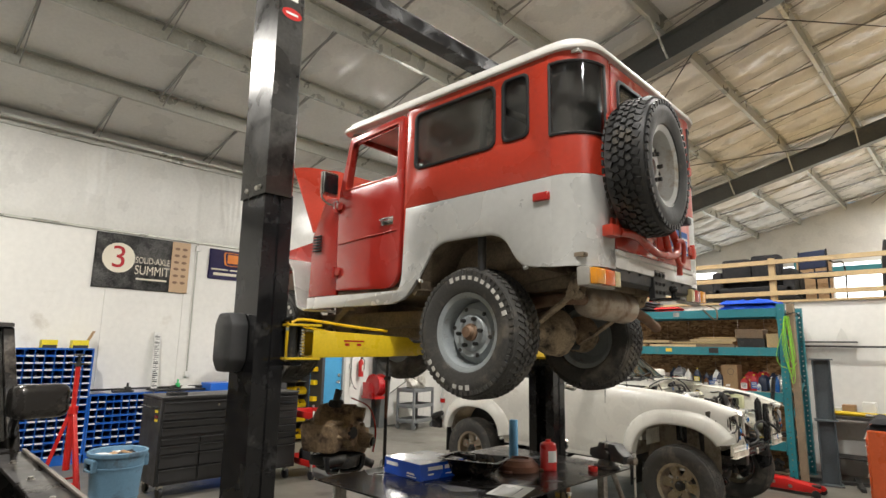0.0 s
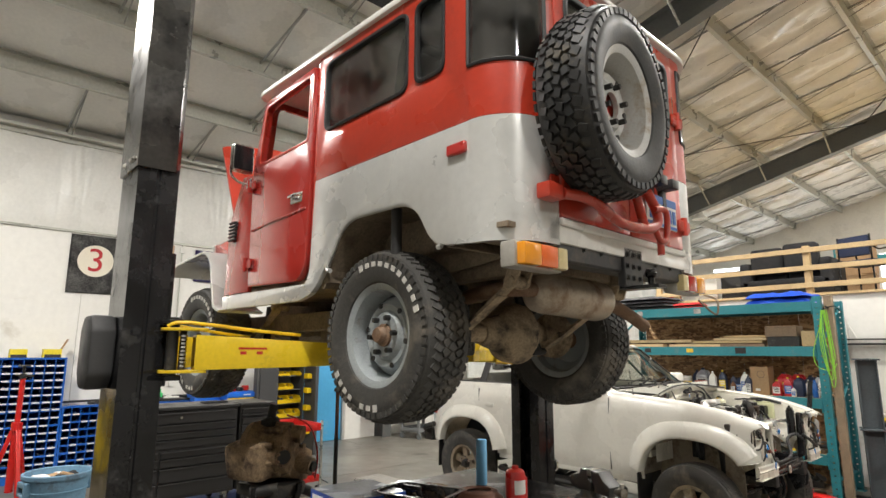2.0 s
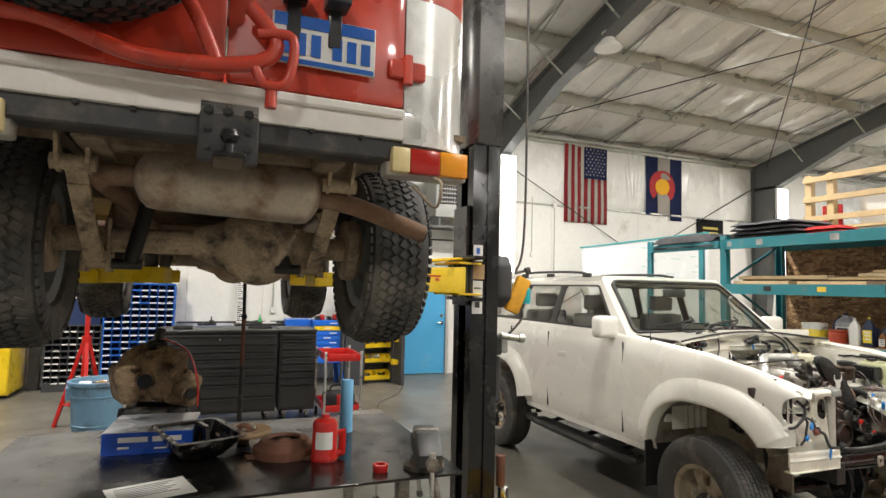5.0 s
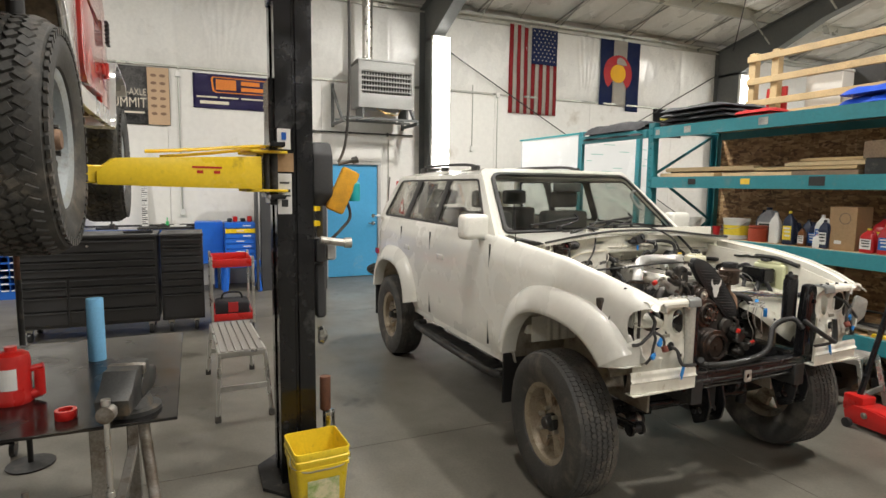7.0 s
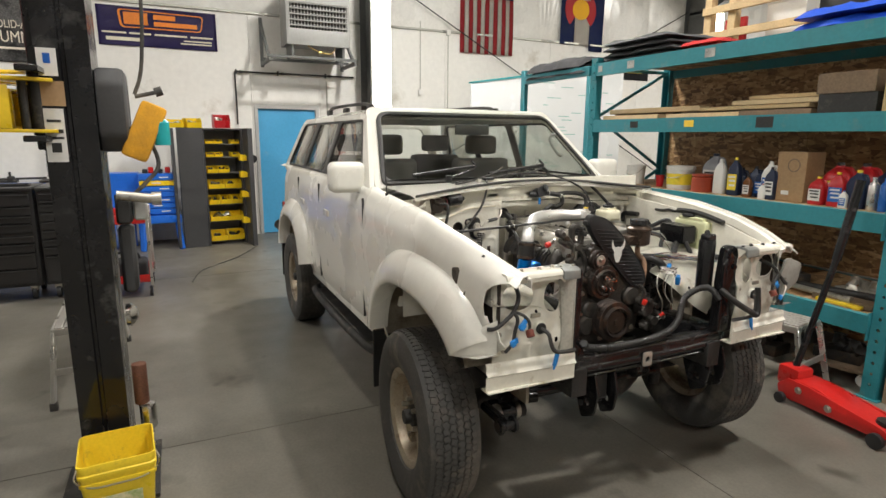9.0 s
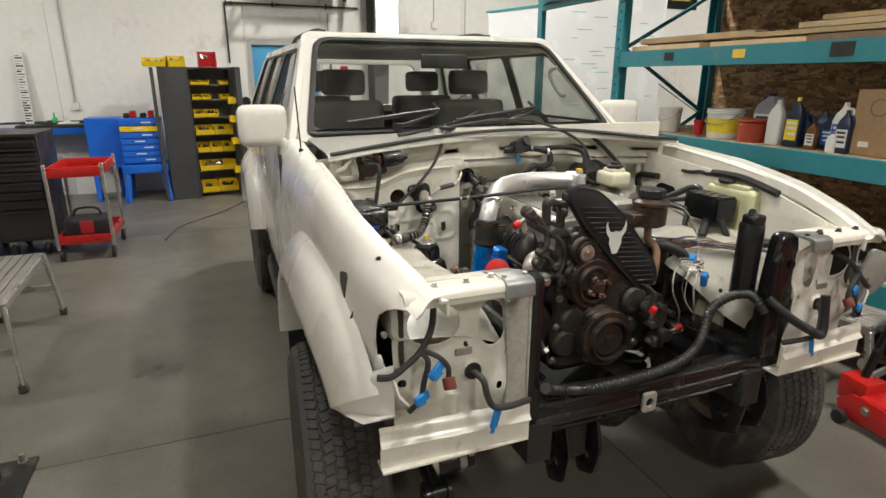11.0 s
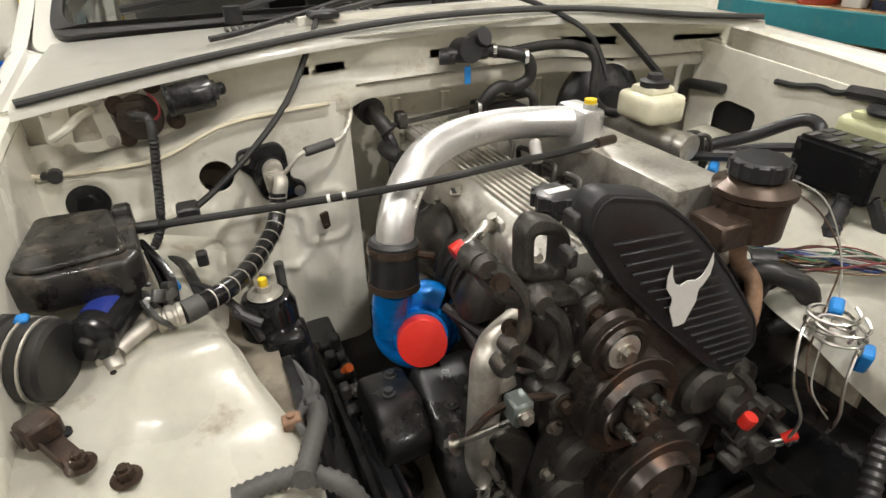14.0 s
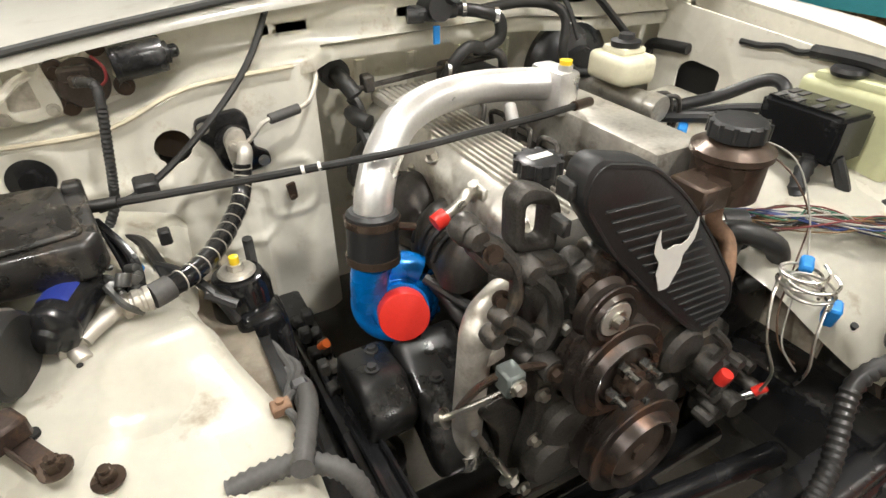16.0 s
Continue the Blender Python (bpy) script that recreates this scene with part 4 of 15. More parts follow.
# rear bumper with lamps and tow hitch
bm = B()
bx(bm, X(-0.885), X(-0.785), 0.28, FW - 0.26, 2.135, 2.250, 0.008)
bx(bm, X(-0.805), X(-0.770), 0.74, 0.90, 2.075, 2.245, 0.004)
bp = part("rear_bumper", bm, mat("worn_black_bumper", (0.035, 0.035, 0.037), 0.5, var=0.2, scale=6, stain=(0.12, 0.1, 0.08), amount=0.3, stain_scale=6), fj, "black steel channel bumper")
bm = B()
for y in (0.765, 0.815, 0.87):
    for z in (2.115, 2.165, 2.215):
        bolt(bm, (X(-0.770), y, z), (1, 0, 0), 0.009)
for y in (0.45, 0.58, 1.05, 1.2):
    bolt(bm, (X(-0.785), y, 2.195), (1, 0, 0), 0.007)
part("bumper_bolts", bm, BLACK_DUSTY, bp)
bm = B()
bx(bm, X(-0.825), X(-0.645), 0.78, 0.86, 2.065, 2.080, 0.003)
lathe(bm, [(0.014, 0), (0.012, 0.03), (0.02, 0.035), (0.026, 0.05), (0.02, 0.066), (0.0, 0.07)], (X(-0.695), 0.82, 2.080), (X(-0.695), 0.82, 3), 16)
part("tow_ball", bm, BLACK_PAINT, bp)
for k, (a, s) in enumerate(((0.035, 1), (FW - 0.035, -1))):
    bm = B()
    bx(bm, X(-0.865), X(-0.795), a, a + s * 0.28, 2.09, 2.186, 0.012, 2)
    lb = part("tail_lamp", bm, BRIGHT_TRIM, bp)
    for c, d, mm, nm in ((0.012, 0.11, AMBER, "amber_lens"), (0.11, 0.21, mat("orange_red_lens", (0.75, 0.14, 0.02), 0.2, coat=0.6) if k == 0 else LENS_RED, "stop_lens"), (0.21, 0.27, LENS_PALE, "reverse_lens")):
        bm = B()
        bx(bm, X(-0.800), X(-0.760), a + s * c, a + s * d, 2.098, 2.178, 0.008, 2)
        part(nm, bm, mm, lb)
bm = B()
bx(bm, X(-1.085), X(-0.985), -0.018, 0.002, 2.54, 2.585, 0.005)
rod(bm, (X(-1.035), 0.0, 2.56), (X(-1.035), -0.004, 2.56), 0.02)
part("side_marker", bm, LENS_RED, fj, "red side marker lens")

# spare wheel on a swing-out tube carrier
sp = wheel(fj, "spare_wheel", MT_TYRE, RIM_SPARE, (0.118, 0.425, 2.742), tilt=Matrix.Rotation(radians(94), 4, "Z") @ Matrix.Rotation(radians(2), 4, "X"))
sp["label"] = "spare wheel with a mud tyre and chalky white rim"
bm = B()
lathe(bm, [(0.0, 0.012), (0.050, 0.012), (0.054, 0.016), (0.054, 0.03), (0.0, 0.03)], (0, 0, 0), (0, 1, 0), 24)
cp = part("red_centre", bm, RED, sp)
bm = B()
lathe(bm, [(0.186, -0.074), (0.196, -0.080), (0.199, -0.074), (0.190, -0.066)], (0, 0, 0), (0, 1, 0), 48, True)
part("rust_ring", bm, mat("ochre_rust_ring", (0.42, 0.27, 0.10), 0.75, var=0.3, scale=14), sp, "ochre rust ring inside the rim lip")
bpy.data.objects.remove([o for o in sp.children if o.name.startswith("hub_cap")][0])
CAR = FJ_RED
bm = B()
hose(bm, [(X(-0.72), 0.22, 2.37), (X(-0.70), 0.38, 2.37), (X(-0.69), 0.60, 2.31), (X(-0.69), 0.85, 2.33), (X(-0.70), 0.93, 2.40), (X(-0.71), 0.86, 2.50)], 0.022, 12)
hose(bm, [(X(-0.70), 0.36, 2.38), (X(-0.70), 0.44, 2.50), (X(-0.70), 0.50, 2.66)], 0.02, 10)
hose(bm, [(X(-0.69), 0.78, 2.32), (X(-0.69), 0.72, 2.45), (X(-0.69), 0.60, 2.64)], 0.02, 10)
bx(bm, X(-0.77), X(-0.71), 0.13, 0.22, 2.34, 2.40, 0.01, 2)
bx(bm, X(-0.77), X(-0.70), 0.16, 0.21, 2.64, 2.72, 0.01, 2)
bx(bm, X(-0.75), X(-0.68), 0.38, 0.46, 2.42, 2.55, 0.01, 2)
bx(bm, X(-0.72), X(-0.66), 0.40, 0.68, 2.68, 2.92, 0.02, 2)
part("spare_carrier", bm, CAR, fj, "red tube swing-out spare wheel carrier")
bm = B()
hose(bm, [(X(-0.69), 0.88, 2.42), (X(-0.68), 0.97, 2.42), (X(-0.68), 0.96, 2.30), (X(-0.68), 0.90, 2.28), (X(-0.69), 0.87, 2.34)], 0.014, 10)
rod(bm, (X(-0.69), 0.92, 2.22), (X(-0.69), 0.92, 2.30), 0.016)
part("carrier_latch", bm, CAR, fj)

FJ_LOUVRE = mat("pale_red_louvre_paint", (0.62, 0.30, 0.22), 0.4, var=0.15, scale=12)
# hood, standing half open
hd = B()
HOOD = Matrix.Translation((X(-3.225), 0, 2.672)) @ Matrix.Rotation(radians(-34), 4, "Y")


def hood_at(u, v, d=0.0):
    """A point of the hood: u across its width, v along it from the hinged rear edge."""
    e = abs(2 * u - 1)
    crown = 0.075 * (1 - e ** 5) + 0.022 / (1 + math.exp(-60 * (0.62 - 0.12 * v - e)))
    back = -0.10 * (1 - e ** 2.4) * (1 - v)
    w = FW - 0.16 - 0.10 * v
    return HOOD @ Vector((crown - d, 0.5 * FW + (u - 0.5) * w, 0.76 * v + back - 0.01 * (1 - e) * v))


NU, NV = 44, 14
sheets = [[[hd.verts.new(hood_at(i / NU, j / NV, d)) for j in range(NV + 1)] for i in range(NU + 1)] for d in (0.0, 0.014)]
for gi, g in enumerate(sheets):
    for i in range(NU):
        for j in range(NV):
            q = (g[i][j], g[i + 1][j], g[i + 1][j + 1], g[i][j + 1])
            hd.faces.new(q if gi == 0 else q[::-1])
rim_ = [(i, 0) for i in range(NU)] + [(NU, j) for j in range(NV)] + [(i, NV) for i in range(NU, 0, -1)] + [(0, j) for j in range(NV, 0, -1)]
for (a, b), (c, d) in zip(rim_, rim_[1:] + rim_[:1]):
    hd.faces.new((sheets[0][c][d], sheets[0][a][b], sheets[1][a][b], sheets[1][c][d]))
bmesh.ops.recalc_face_normals(hd, faces=hd.faces)
hood = part("hood", hd, FJ_RED, fj, "open red hood", 60)
for sg in (0, 1):
    for k in range(6):
        bm = B()
        us = [0.10 + 0.010 * k, 0.17 + 0.005 * k, 0.245]
        hose(bm, [hood_at(u if sg == 0 else 1 - u, 0.20 + 0.033 * k, -0.004) for u in us], 0.007, 6, 2)
        part("louvre", bm, FJ_LOUVRE, hood, "pale red louvre rib")
bm = B()
bx(bm, X(-3.1), X(-2.82), 0.06, FW - 0.06, 2.78, 2.86, 0.02, 2)
part("cowl_top", bm, FJ_RED, fj)
bm = B()
plate(bm, rect(0.25, 2.25, FW - 0.25, 2.62, 0.03), [rect(0.45, 2.32, FW - 0.45, 2.56, 0.05)], "x", X(-4.0), X(-3.97), 0.004)
part("grille_panel", bm, FJ_SILVER, fj)

# floor pan, seats and dash inside
bm = B()
bx(bm, X(-3.1), X(-1.95), 0.03, FW - 0.03, 2.13, 2.16), bx(bm, X(-1.95), X(-0.82), 0.30, FW - 0.30, 2.25, 2.275), bx(bm, X(-1.975), X(-1.95), 0.03, FW - 0.03, 2.14, 2.27)
bx(bm, X(-1.95), X(-1.10), 0.30, 0.32, 2.25, 2.55), bx(bm, X(-1.95), X(-1.10), FW - 0.32, FW - 0.30, 2.25, 2.55), bx(bm, X(-1.95), X(-1.10), 0.03, 0.31, 2.54, 2.56), bx(bm, X(-1.95), X(-1.10), FW - 0.31, FW - 0.03, 2.54, 2.56)
bx(bm, X(-1.10), X(-0.82), 0.03, 0.31, 2.235, 2.255), bx(bm, X(-1.10), X(-0.82), FW - 0.31, FW - 0.03, 2.235, 2.255)
bx(bm, X(-3.12), X(-3.08), 0.1, FW - 0.1, 2.1, 2.80)
part("floor_pan", bm, UNDER, fj)
SEAT = mat("dark_vinyl", (0.025, 0.024, 0.024), 0.5, var=0.2, scale=6)
for y in (0.38, 1.2):
    bm = B()
    bx(bm, X(-2.5), X(-2.05), y - 0.22, y + 0.22, 2.30, 2.45, 0.04, 3)
    bx(bm, X(-2.12), X(-1.98), y - 0.21, y + 0.21, 2.44, 3.02, 0.05, 3)
    part("seat", bm, SEAT, fj)
bm = B()
bx(bm, X(-2.86), X(-2.72), 0.08, FW - 0.08, 2.68, 2.86, 0.03, 2)
part("dashboard", bm, SEAT, fj)
bm = B()
hose(bm, [(X(-1.5), 0.08, 2.2), (X(-1.5), 0.10, 3.15), (X(-1.5), 0.3, 3.27), (X(-1.5), FW - 0.3, 3.27), (X(-1.5), FW - 0.1, 3.15), (X(-1.5), FW - 0.08, 2.2)], 0.025, 10)
hose(bm, [(X(-1.5), 0.1, 3.12), (X(-1.2), 0.1, 2.8), (X(-0.95), 0.12, 2.4)], 0.02, 8)
part("roll_bar", bm, SEAT, fj)

# chassis, axles, springs, exhaust
bm = B()
for y in (0.42, FW - 0.50):
    bx(bm, X(-4.1), X(-1.9), y, y + 0.08, 1.92, 2.04, 0.008)
    t = [(X(-1.9), 1.92), (X(-1.9), 2.04), (X(-1.7), 2.22), (X(-0.90), 2.22), (X(-0.90), 2.13), (X(-1.7), 2.12)]
    plate(bm, t, [], "y", y, y + 0.08, 0.004)
for x in (-3.9, -3.0, -2.3, -1.1):
    bx(bm, X(x) - 0.05, X(x) + 0.05, 0.42, FW - 0.42, 1.95 if x < -2 else 2.14, 2.03 if x < -2 else 2.21, 0.01)
part("chassis_frame", bm, UNDER, fj, "dirty ladder frame")
bm = B()
bx(bm, X(-3.0), X(-2.4), 0.62, 0.98, 1.84, 2.06, 0.05, 2)
bx(bm, X(-3.6), X(-3.0), 0.58, 1.02, 1.88, 2.35, 0.06, 2)
rod(bm, (X(-2.4), 0.85, 1.95), (X(-1.68), 0.92, 1.92), 0.035)
bx(bm, X(-2.35), X(-1.95), 1.02, 1.30, 1.90, 2.1, 0.04, 2)
part("gearbox", bm, UNDER, fj)
for ax, nm in ((-1.60, "rear_axle"), (-3.66, "front_axle")):
    bm = B()
    rod(bm, (X(ax), 0.22, 1.895), (X(ax), FW - 0.22, 1.895), 0.048, seg=18)
    lathe(bm, [(0.06, -0.25), (0.10, -0.12), (0.155, -0.04), (0.16, 0.04), (0.10, 0.12), (0.06, 0.25)], (X(ax), 0.98, 1.895), (X(ax), 2, 1.895), 24)
    lathe(bm, [(0.16, 0.0), (0.165, 0.02), (0.15, 0.06), (0.09, 0.11), (0.0, 0.125)], (X(ax) + 0.02, 0.98, 1.895), (X(ax) + 1, 0.98, 1.895), 24)
    rod(bm, (X(ax), 0.98, 1.895), (X(ax) - 0.22, 0.95, 1.92), 0.09, 0.05, 16)
    for y in (0.24, FW - 0.24):
        lathe(bm, [(0.13, -0.02), (0.135, 0.02), (0.12, 0.04), (0.0, 0.04)], (X(ax), y, 1.895), (X(ax), y - 1 if y < 1 else y + 1, 1.895), 24)
    a = part(nm, bm, MUD, fj, "axle caked in dried mud")
    bm = B()
    for k in range(10):
        an = 2 * math.pi * k / 10
        bolt(bm, (X(ax) + 0.035, 0.98 + 0.148 * math.cos(an), 1.895 + 0.148 * math.sin(an)), (1, 0, 0), 0.009)
    part("cover_bolts", bm, MUD, a)
for ax, f in ((-1.60, 1), (-3.66, 1)):
    for y in (0.40, FW - 0.40):
        bm = B()
        for k in range(5):
            h = 0.52 - 0.085 * k
            pts = [(X(ax) - h, y, 1.93 - 0.012 * k + (0.17 * (h / 0.52) ** 2)), (X(ax), y, 1.835 - 0.012 * k + 0.0), (X(ax) + h, y, 1.93 - 0.012 * k + (0.17 * (h / 0.52) ** 2))]
            p = smooth_path(pts, 6)
            for q, r in zip(p, p[1:]):
                mm, ln = axes_to(q, r)
                t = bmesh.new()
                bmesh.ops.create_cube(t, size=1.0)
                bmesh.ops.scale(t, vec=(0.010, 0.06, ln * 1.02), verts=t.verts)
                bmesh.ops.translate(t, vec=(0, 0, ln / 2), verts=t.verts)
                ang = math.atan2(r.z - q.z, r.x - q.x)
                bmesh.ops.transform(t, matrix=Matrix.Translation(q) @ Matrix.Rotation(math.pi / 2 - ang, 4, "Y"), verts=t.verts)
                put(bm, t)
        bx(bm, X(ax) - 0.07, X(ax) + 0.07, y - 0.045, y + 0.045, 1.80, 1.845, 0.006)
        for dx in (-0.05, 0.05):
            rod(bm, (X(ax) + dx, y - 0.04, 1.77), (X(ax) + dx, y - 0.04, 1.97), 0.009, seg=8), rod(bm, (X(ax) + dx, y + 0.04, 1.77), (X(ax) + dx, y + 0.04, 1.97), 0.009, seg=8)
        part("leaf_spring", bm, MUD, fj)
        bm = B()
        for dy in (-0.045, 0.035):
            plate(bm, rounded([(X(ax) + 0.47, 2.06), (X(ax) + 0.54, 2.06), (X(ax) + 0.60, 2.20), (X(ax) + 0.53, 2.21)], 0.03), [], "y", y + dy, y + dy + 0.01)
        rod(bm, (X(ax) + 0.52, y - 0.06, 2.09), (X(ax) + 0.52, y + 0.06, 2.09), 0.025)
        part("spring_shackle", bm, MUD, fj)
        bm = B()
        rod(bm, (X(ax) + 0.10, y + (0.12 if y < 1 else -0.12), 1.80), (X(ax) + 0.02, y + (0.18 if y < 1 else -0.18), 2.12), 0.028, seg=14)
        rod(bm, (X(ax) + 0.10, y + (0.06 if y < 1 else -0.06), 1.80), (X(ax) + 0.10, y + (0.16 if y < 1 else -0.16), 1.80), 0.02, seg=10)
        part("damper", bm, BLACK_DUSTY, fj)
bm = B()
m0, m1 = (X(-1.12), 0.58, 2.07), (X(-1.12), 1.1, 2.05)
lathe(bm, [(0.035, -0.02), (0.075, 0.0), (0.095, 0.02), (0.1, 0.05), (0.1, 0.49), (0.095, 0.52), (0.075, 0.54), (0.035, 0.56)], m0, m1, 28)
mf = part("muffler", bm, MUFFLER, fj, "dull steel transverse muffler")
bm = B()
hose(bm, [(X(-2.3), 0.55, 1.95), (X(-1.75), 0.52, 2.02), (X(-1.35), 0.46, 2.06), (X(-1.16), 0.46, 2.07), (X(-1.12), 0.58, 2.07)], 0.034, 12)
hose(bm, [(X(-1.12), 1.1, 2.05), (X(-1.11), 1.25, 2.03), (X(-1.10), 1.38, 1.99), (X(-1.10), 1.53, 1.94)], 0.034, 14)
part("exhaust_pipe", bm, RUST, fj)
# black disc on the closed end paints the shade inside the exhaust
bm = B()
rod(bm, (X(-1.10), 1.524, 1.942), (X(-1.10), 1.537, 1.938), 0.028, seg=16)
part("pipe_mouth", bm, SEAL_OR_HOLLOW, fj)
bm = B()
bx(bm, X(-1.5), X(-0.95), 0.9, 1.3, 2.22, 2.24)
hose(bm, [(X(-0.72), 1.35, 2.05), (X(-0.66), 1.40, 1.98), (X(-0.66), 1.42, 2.05), (X(-0.72), 1.42, 2.08)], 0.005, 6)
part("hanger", bm, UNDER, fj)
for nm, at, face, sp_ in (("wheel", (X(-1.60), 0.16, 1.870), -1, 0.2), ("wheel", (X(-1.60), FW - 0.10, 1.870), 1, 0.8), ("wheel", (X(-3.66), 0.16, 1.855), -1, 1.0), ("wheel", (X(-3.66), FW - 0.10, 1.855), 1, 0.4)):
    wheel(fj, nm, AT_TYRE, RIM_FJ, at, face, sp_, bars=(at[1] < 1))

# ---- white off-road estate car, nose stripped (nose towards +x, middle at y = 6.96) ----
YC = 6.96
SUV_WHITE = mat("cream_white_car_paint", (0.76, 0.745, 0.68), 0.28, var=0.035, scale=2, stain=(0.52, 0.47, 0.38), amount=0.05, stain_scale=3, coat=0.5, bump=0.015)
BAY_WHITE = mat("dusty_white_bay_paint", (0.80, 0.775, 0.68), 0.22, var=0.05, scale=4, stain=(0.42, 0.33, 0.21), amount=0.08, stain_scale=9, coat=0.25, bump=0.04)
ARCH_DUST = mat("dusty_wheel_arch", (0.42, 0.37, 0.29), 0.8, var=0.15, scale=4, stain=(0.14, 0.11, 0.08), amount=0.35, stain_scale=5)
GLASS_SUV = glass("green_tinted_glass", (0.86, 0.91, 0.88), 0.02, 0.10)
GLASS_SIDE = glass("dusty_side_glass", (0.86, 0.86, 0.83), 0.03, 0.16)
DARK_TRIM = mat("dark_grey_trim", (0.035, 0.034, 0.033), 0.5, var=0.15, scale=6)
TAPE_BLUE = mat("blue_masking_tape", (0.015, 0.22, 0.62), 0.6, var=0.08, scale=20, bump=0.3, bump_scale=150)
BRIGHT = mat("dull_bright_tube", (0.56, 0.53, 0.47), 0.45, 0.6, var=0.15, scale=9, stain=(0.3, 0.26, 0.2), amount=0.2, stain_scale=12)
SEAT_GREY = mat("grey_seat_cloth", (0.17, 0.165, 0.155), 0.85, var=0.15, scale=12)

suv = thing("estate_car", "white off-road estate car with its hood and front end removed", "car")


def my(y, side):
    return y if side == 0 else 2 * YC - y


def lerp_table(x, table):
    for (a, b), (c, d) in zip(table, table[1:]):
        if x <= c:
            return b + (d - b) * max(0.0, (x - a)) / (c - a)
    return table[-1][1]


TOP = [(-5.6, 1.40), (-2.95, 1.405), (-2.75, 1.385), (-2.6, 1.37), (-2.0, 1.325), (-1.7, 1.275), (-1.5, 1.225), (-1.34, 1.17)]
ARCHES = ((-1.985, 0.57, 0.475, 0.45), (-4.80, 0.55, 0.47, 0.43))
BOW = 2.5


def arch_point(k, a, o=0.0):
    """A point of a wheel opening, o outside it, at an angle from straight ahead."""
    cx, cz, wa, wb = ARCHES[k]
    c, s_ = math.cos(a), math.sin(a)
    return cx + (wa + o) * math.copysign(abs(c) ** (2 / BOW), c), cz + (wb + o) * math.copysign(abs(s_) ** (2 / BOW), s_)


def arch_share(k, x, z):
    cx, cz, wa, wb = ARCHES[k]
    return (abs((x - cx) / wa) ** BOW + max((z - cz) / wb, 0.0) ** BOW) ** (1 / BOW)


def lamp_share(x, z):
    """Below one inside the empty headlamp opening of the wing."""
    return (abs(min(x + 1.36, 0.0) / 0.13) ** 2.6 + abs((z - 1.072) / 0.092) ** 2.6) ** (1 / 2.6)


ROWS = [(0.0, 0.035), (0.10, 0.012), (0.22, 0.004), (0.34, 0.0), (0.40, -0.002), (0.46, -0.004), (0.52, -0.004), (0.58, -0.004), (0.635, -0.002), (0.69, 0.0), (0.745, 0.003), (0.80, 0.006), (0.845, 0.01), (0.89, 0.016), (0.955, 0.032)]
OVER = [(0.042, 0.018), (0.052, 0.008), (0.064, 0.002), (0.076, 0.002), (0.080, 0.014), (0.100, 0.018), (0.102, 0.05)]


def side_skin(side):
    bm = B()
    xs = [-5.56 + 0.028 * i for i in range(int(4.22 / 0.028) + 1)]
    grid = []
    for x in xs:
        top = lerp_table(x, TOP)
        lo = 0.60 if x < -1.66 else 0.60 + 0.25 * min(1, (x + 1.66) / 0.05) + 0.06 * max(0, (x + 1.5) / 0.08)
        nose = max(0.0, (x + 1.95) / 0.6)
        tail = max(0.0, (-5.2 - x) / 0.36)
        inn = 0.11 * nose ** 2.2 + 0.10 * tail ** 2
        col = []
        for f, o in ROWS:
            z = lo + (top - lo) * f
            col.append([x, 6.05 + o + inn, z])
        if x > -2.80:
            for o, d in OVER:
                col.append([x - 0.25 * nose * o, 6.05 + o + inn * (1 - 0.5 * o), top + 0.012 - d])
        else:
            for k, (o, d) in enumerate(OVER):
                col.append([x, 6.085 + 0.004 * k, top - 0.008 + 0.002 * k])
        grid.append(col)
    n = len(grid[0])
    inside = {}
    for i, col in enumerate(grid):
        for j, p in enumerate(col):
            for k in (0, 1):
                if arch_share(k, p[0], p[2]) < 1:
                    inside[i, j] = k
            if lamp_share(p[0], p[2]) < 1 and j < len(ROWS):
                inside[i, j] = 9
            elif (p[0] > -1.43 and p[2] < 1.0) or (p[0] > -1.37 and j < len(ROWS)):
                inside[i, j] = 8
    vs = {}
    for i, col in enumerate(grid):
        for j, p in enumerate(col):
            if (i, j) in inside and inside[i, j] < 8:
                cx, cz, wa, wb = ARCHES[inside[i, j]]
                d = max(arch_share(inside[i, j], p[0], p[2]), 0.02)
                p = [cx + (p[0] - cx) / d, p[1], cz + (p[2] - cz) / d]
            elif inside.get((i, j)) == 9 and p[0] < -1.36:
                d = max(lamp_share(p[0], p[2]), 0.1)
                p = [-1.36 + (p[0] + 1.36) / d, p[1], 1.072 + (p[2] - 1.072) / d]
            vs[i, j] = bm.verts.new((p[0], my(p[1], side), p[2]))
    for i in range(len(grid) - 1):
        for j in range(n - 1):
            q = [(i, j), (i + 1, j), (i + 1, j + 1), (i, j + 1)]
            if all(k in inside for k in q):
                continue
            bm.faces.new([vs[k] for k in q])
    bmesh.ops.delete(bm, geom=[v for v in bm.verts if not v.link_faces], context="VERTS")
    bmesh.ops.solidify(bm, geom=bm.faces[:], thickness=0.006 if side else -0.006)
    return bm


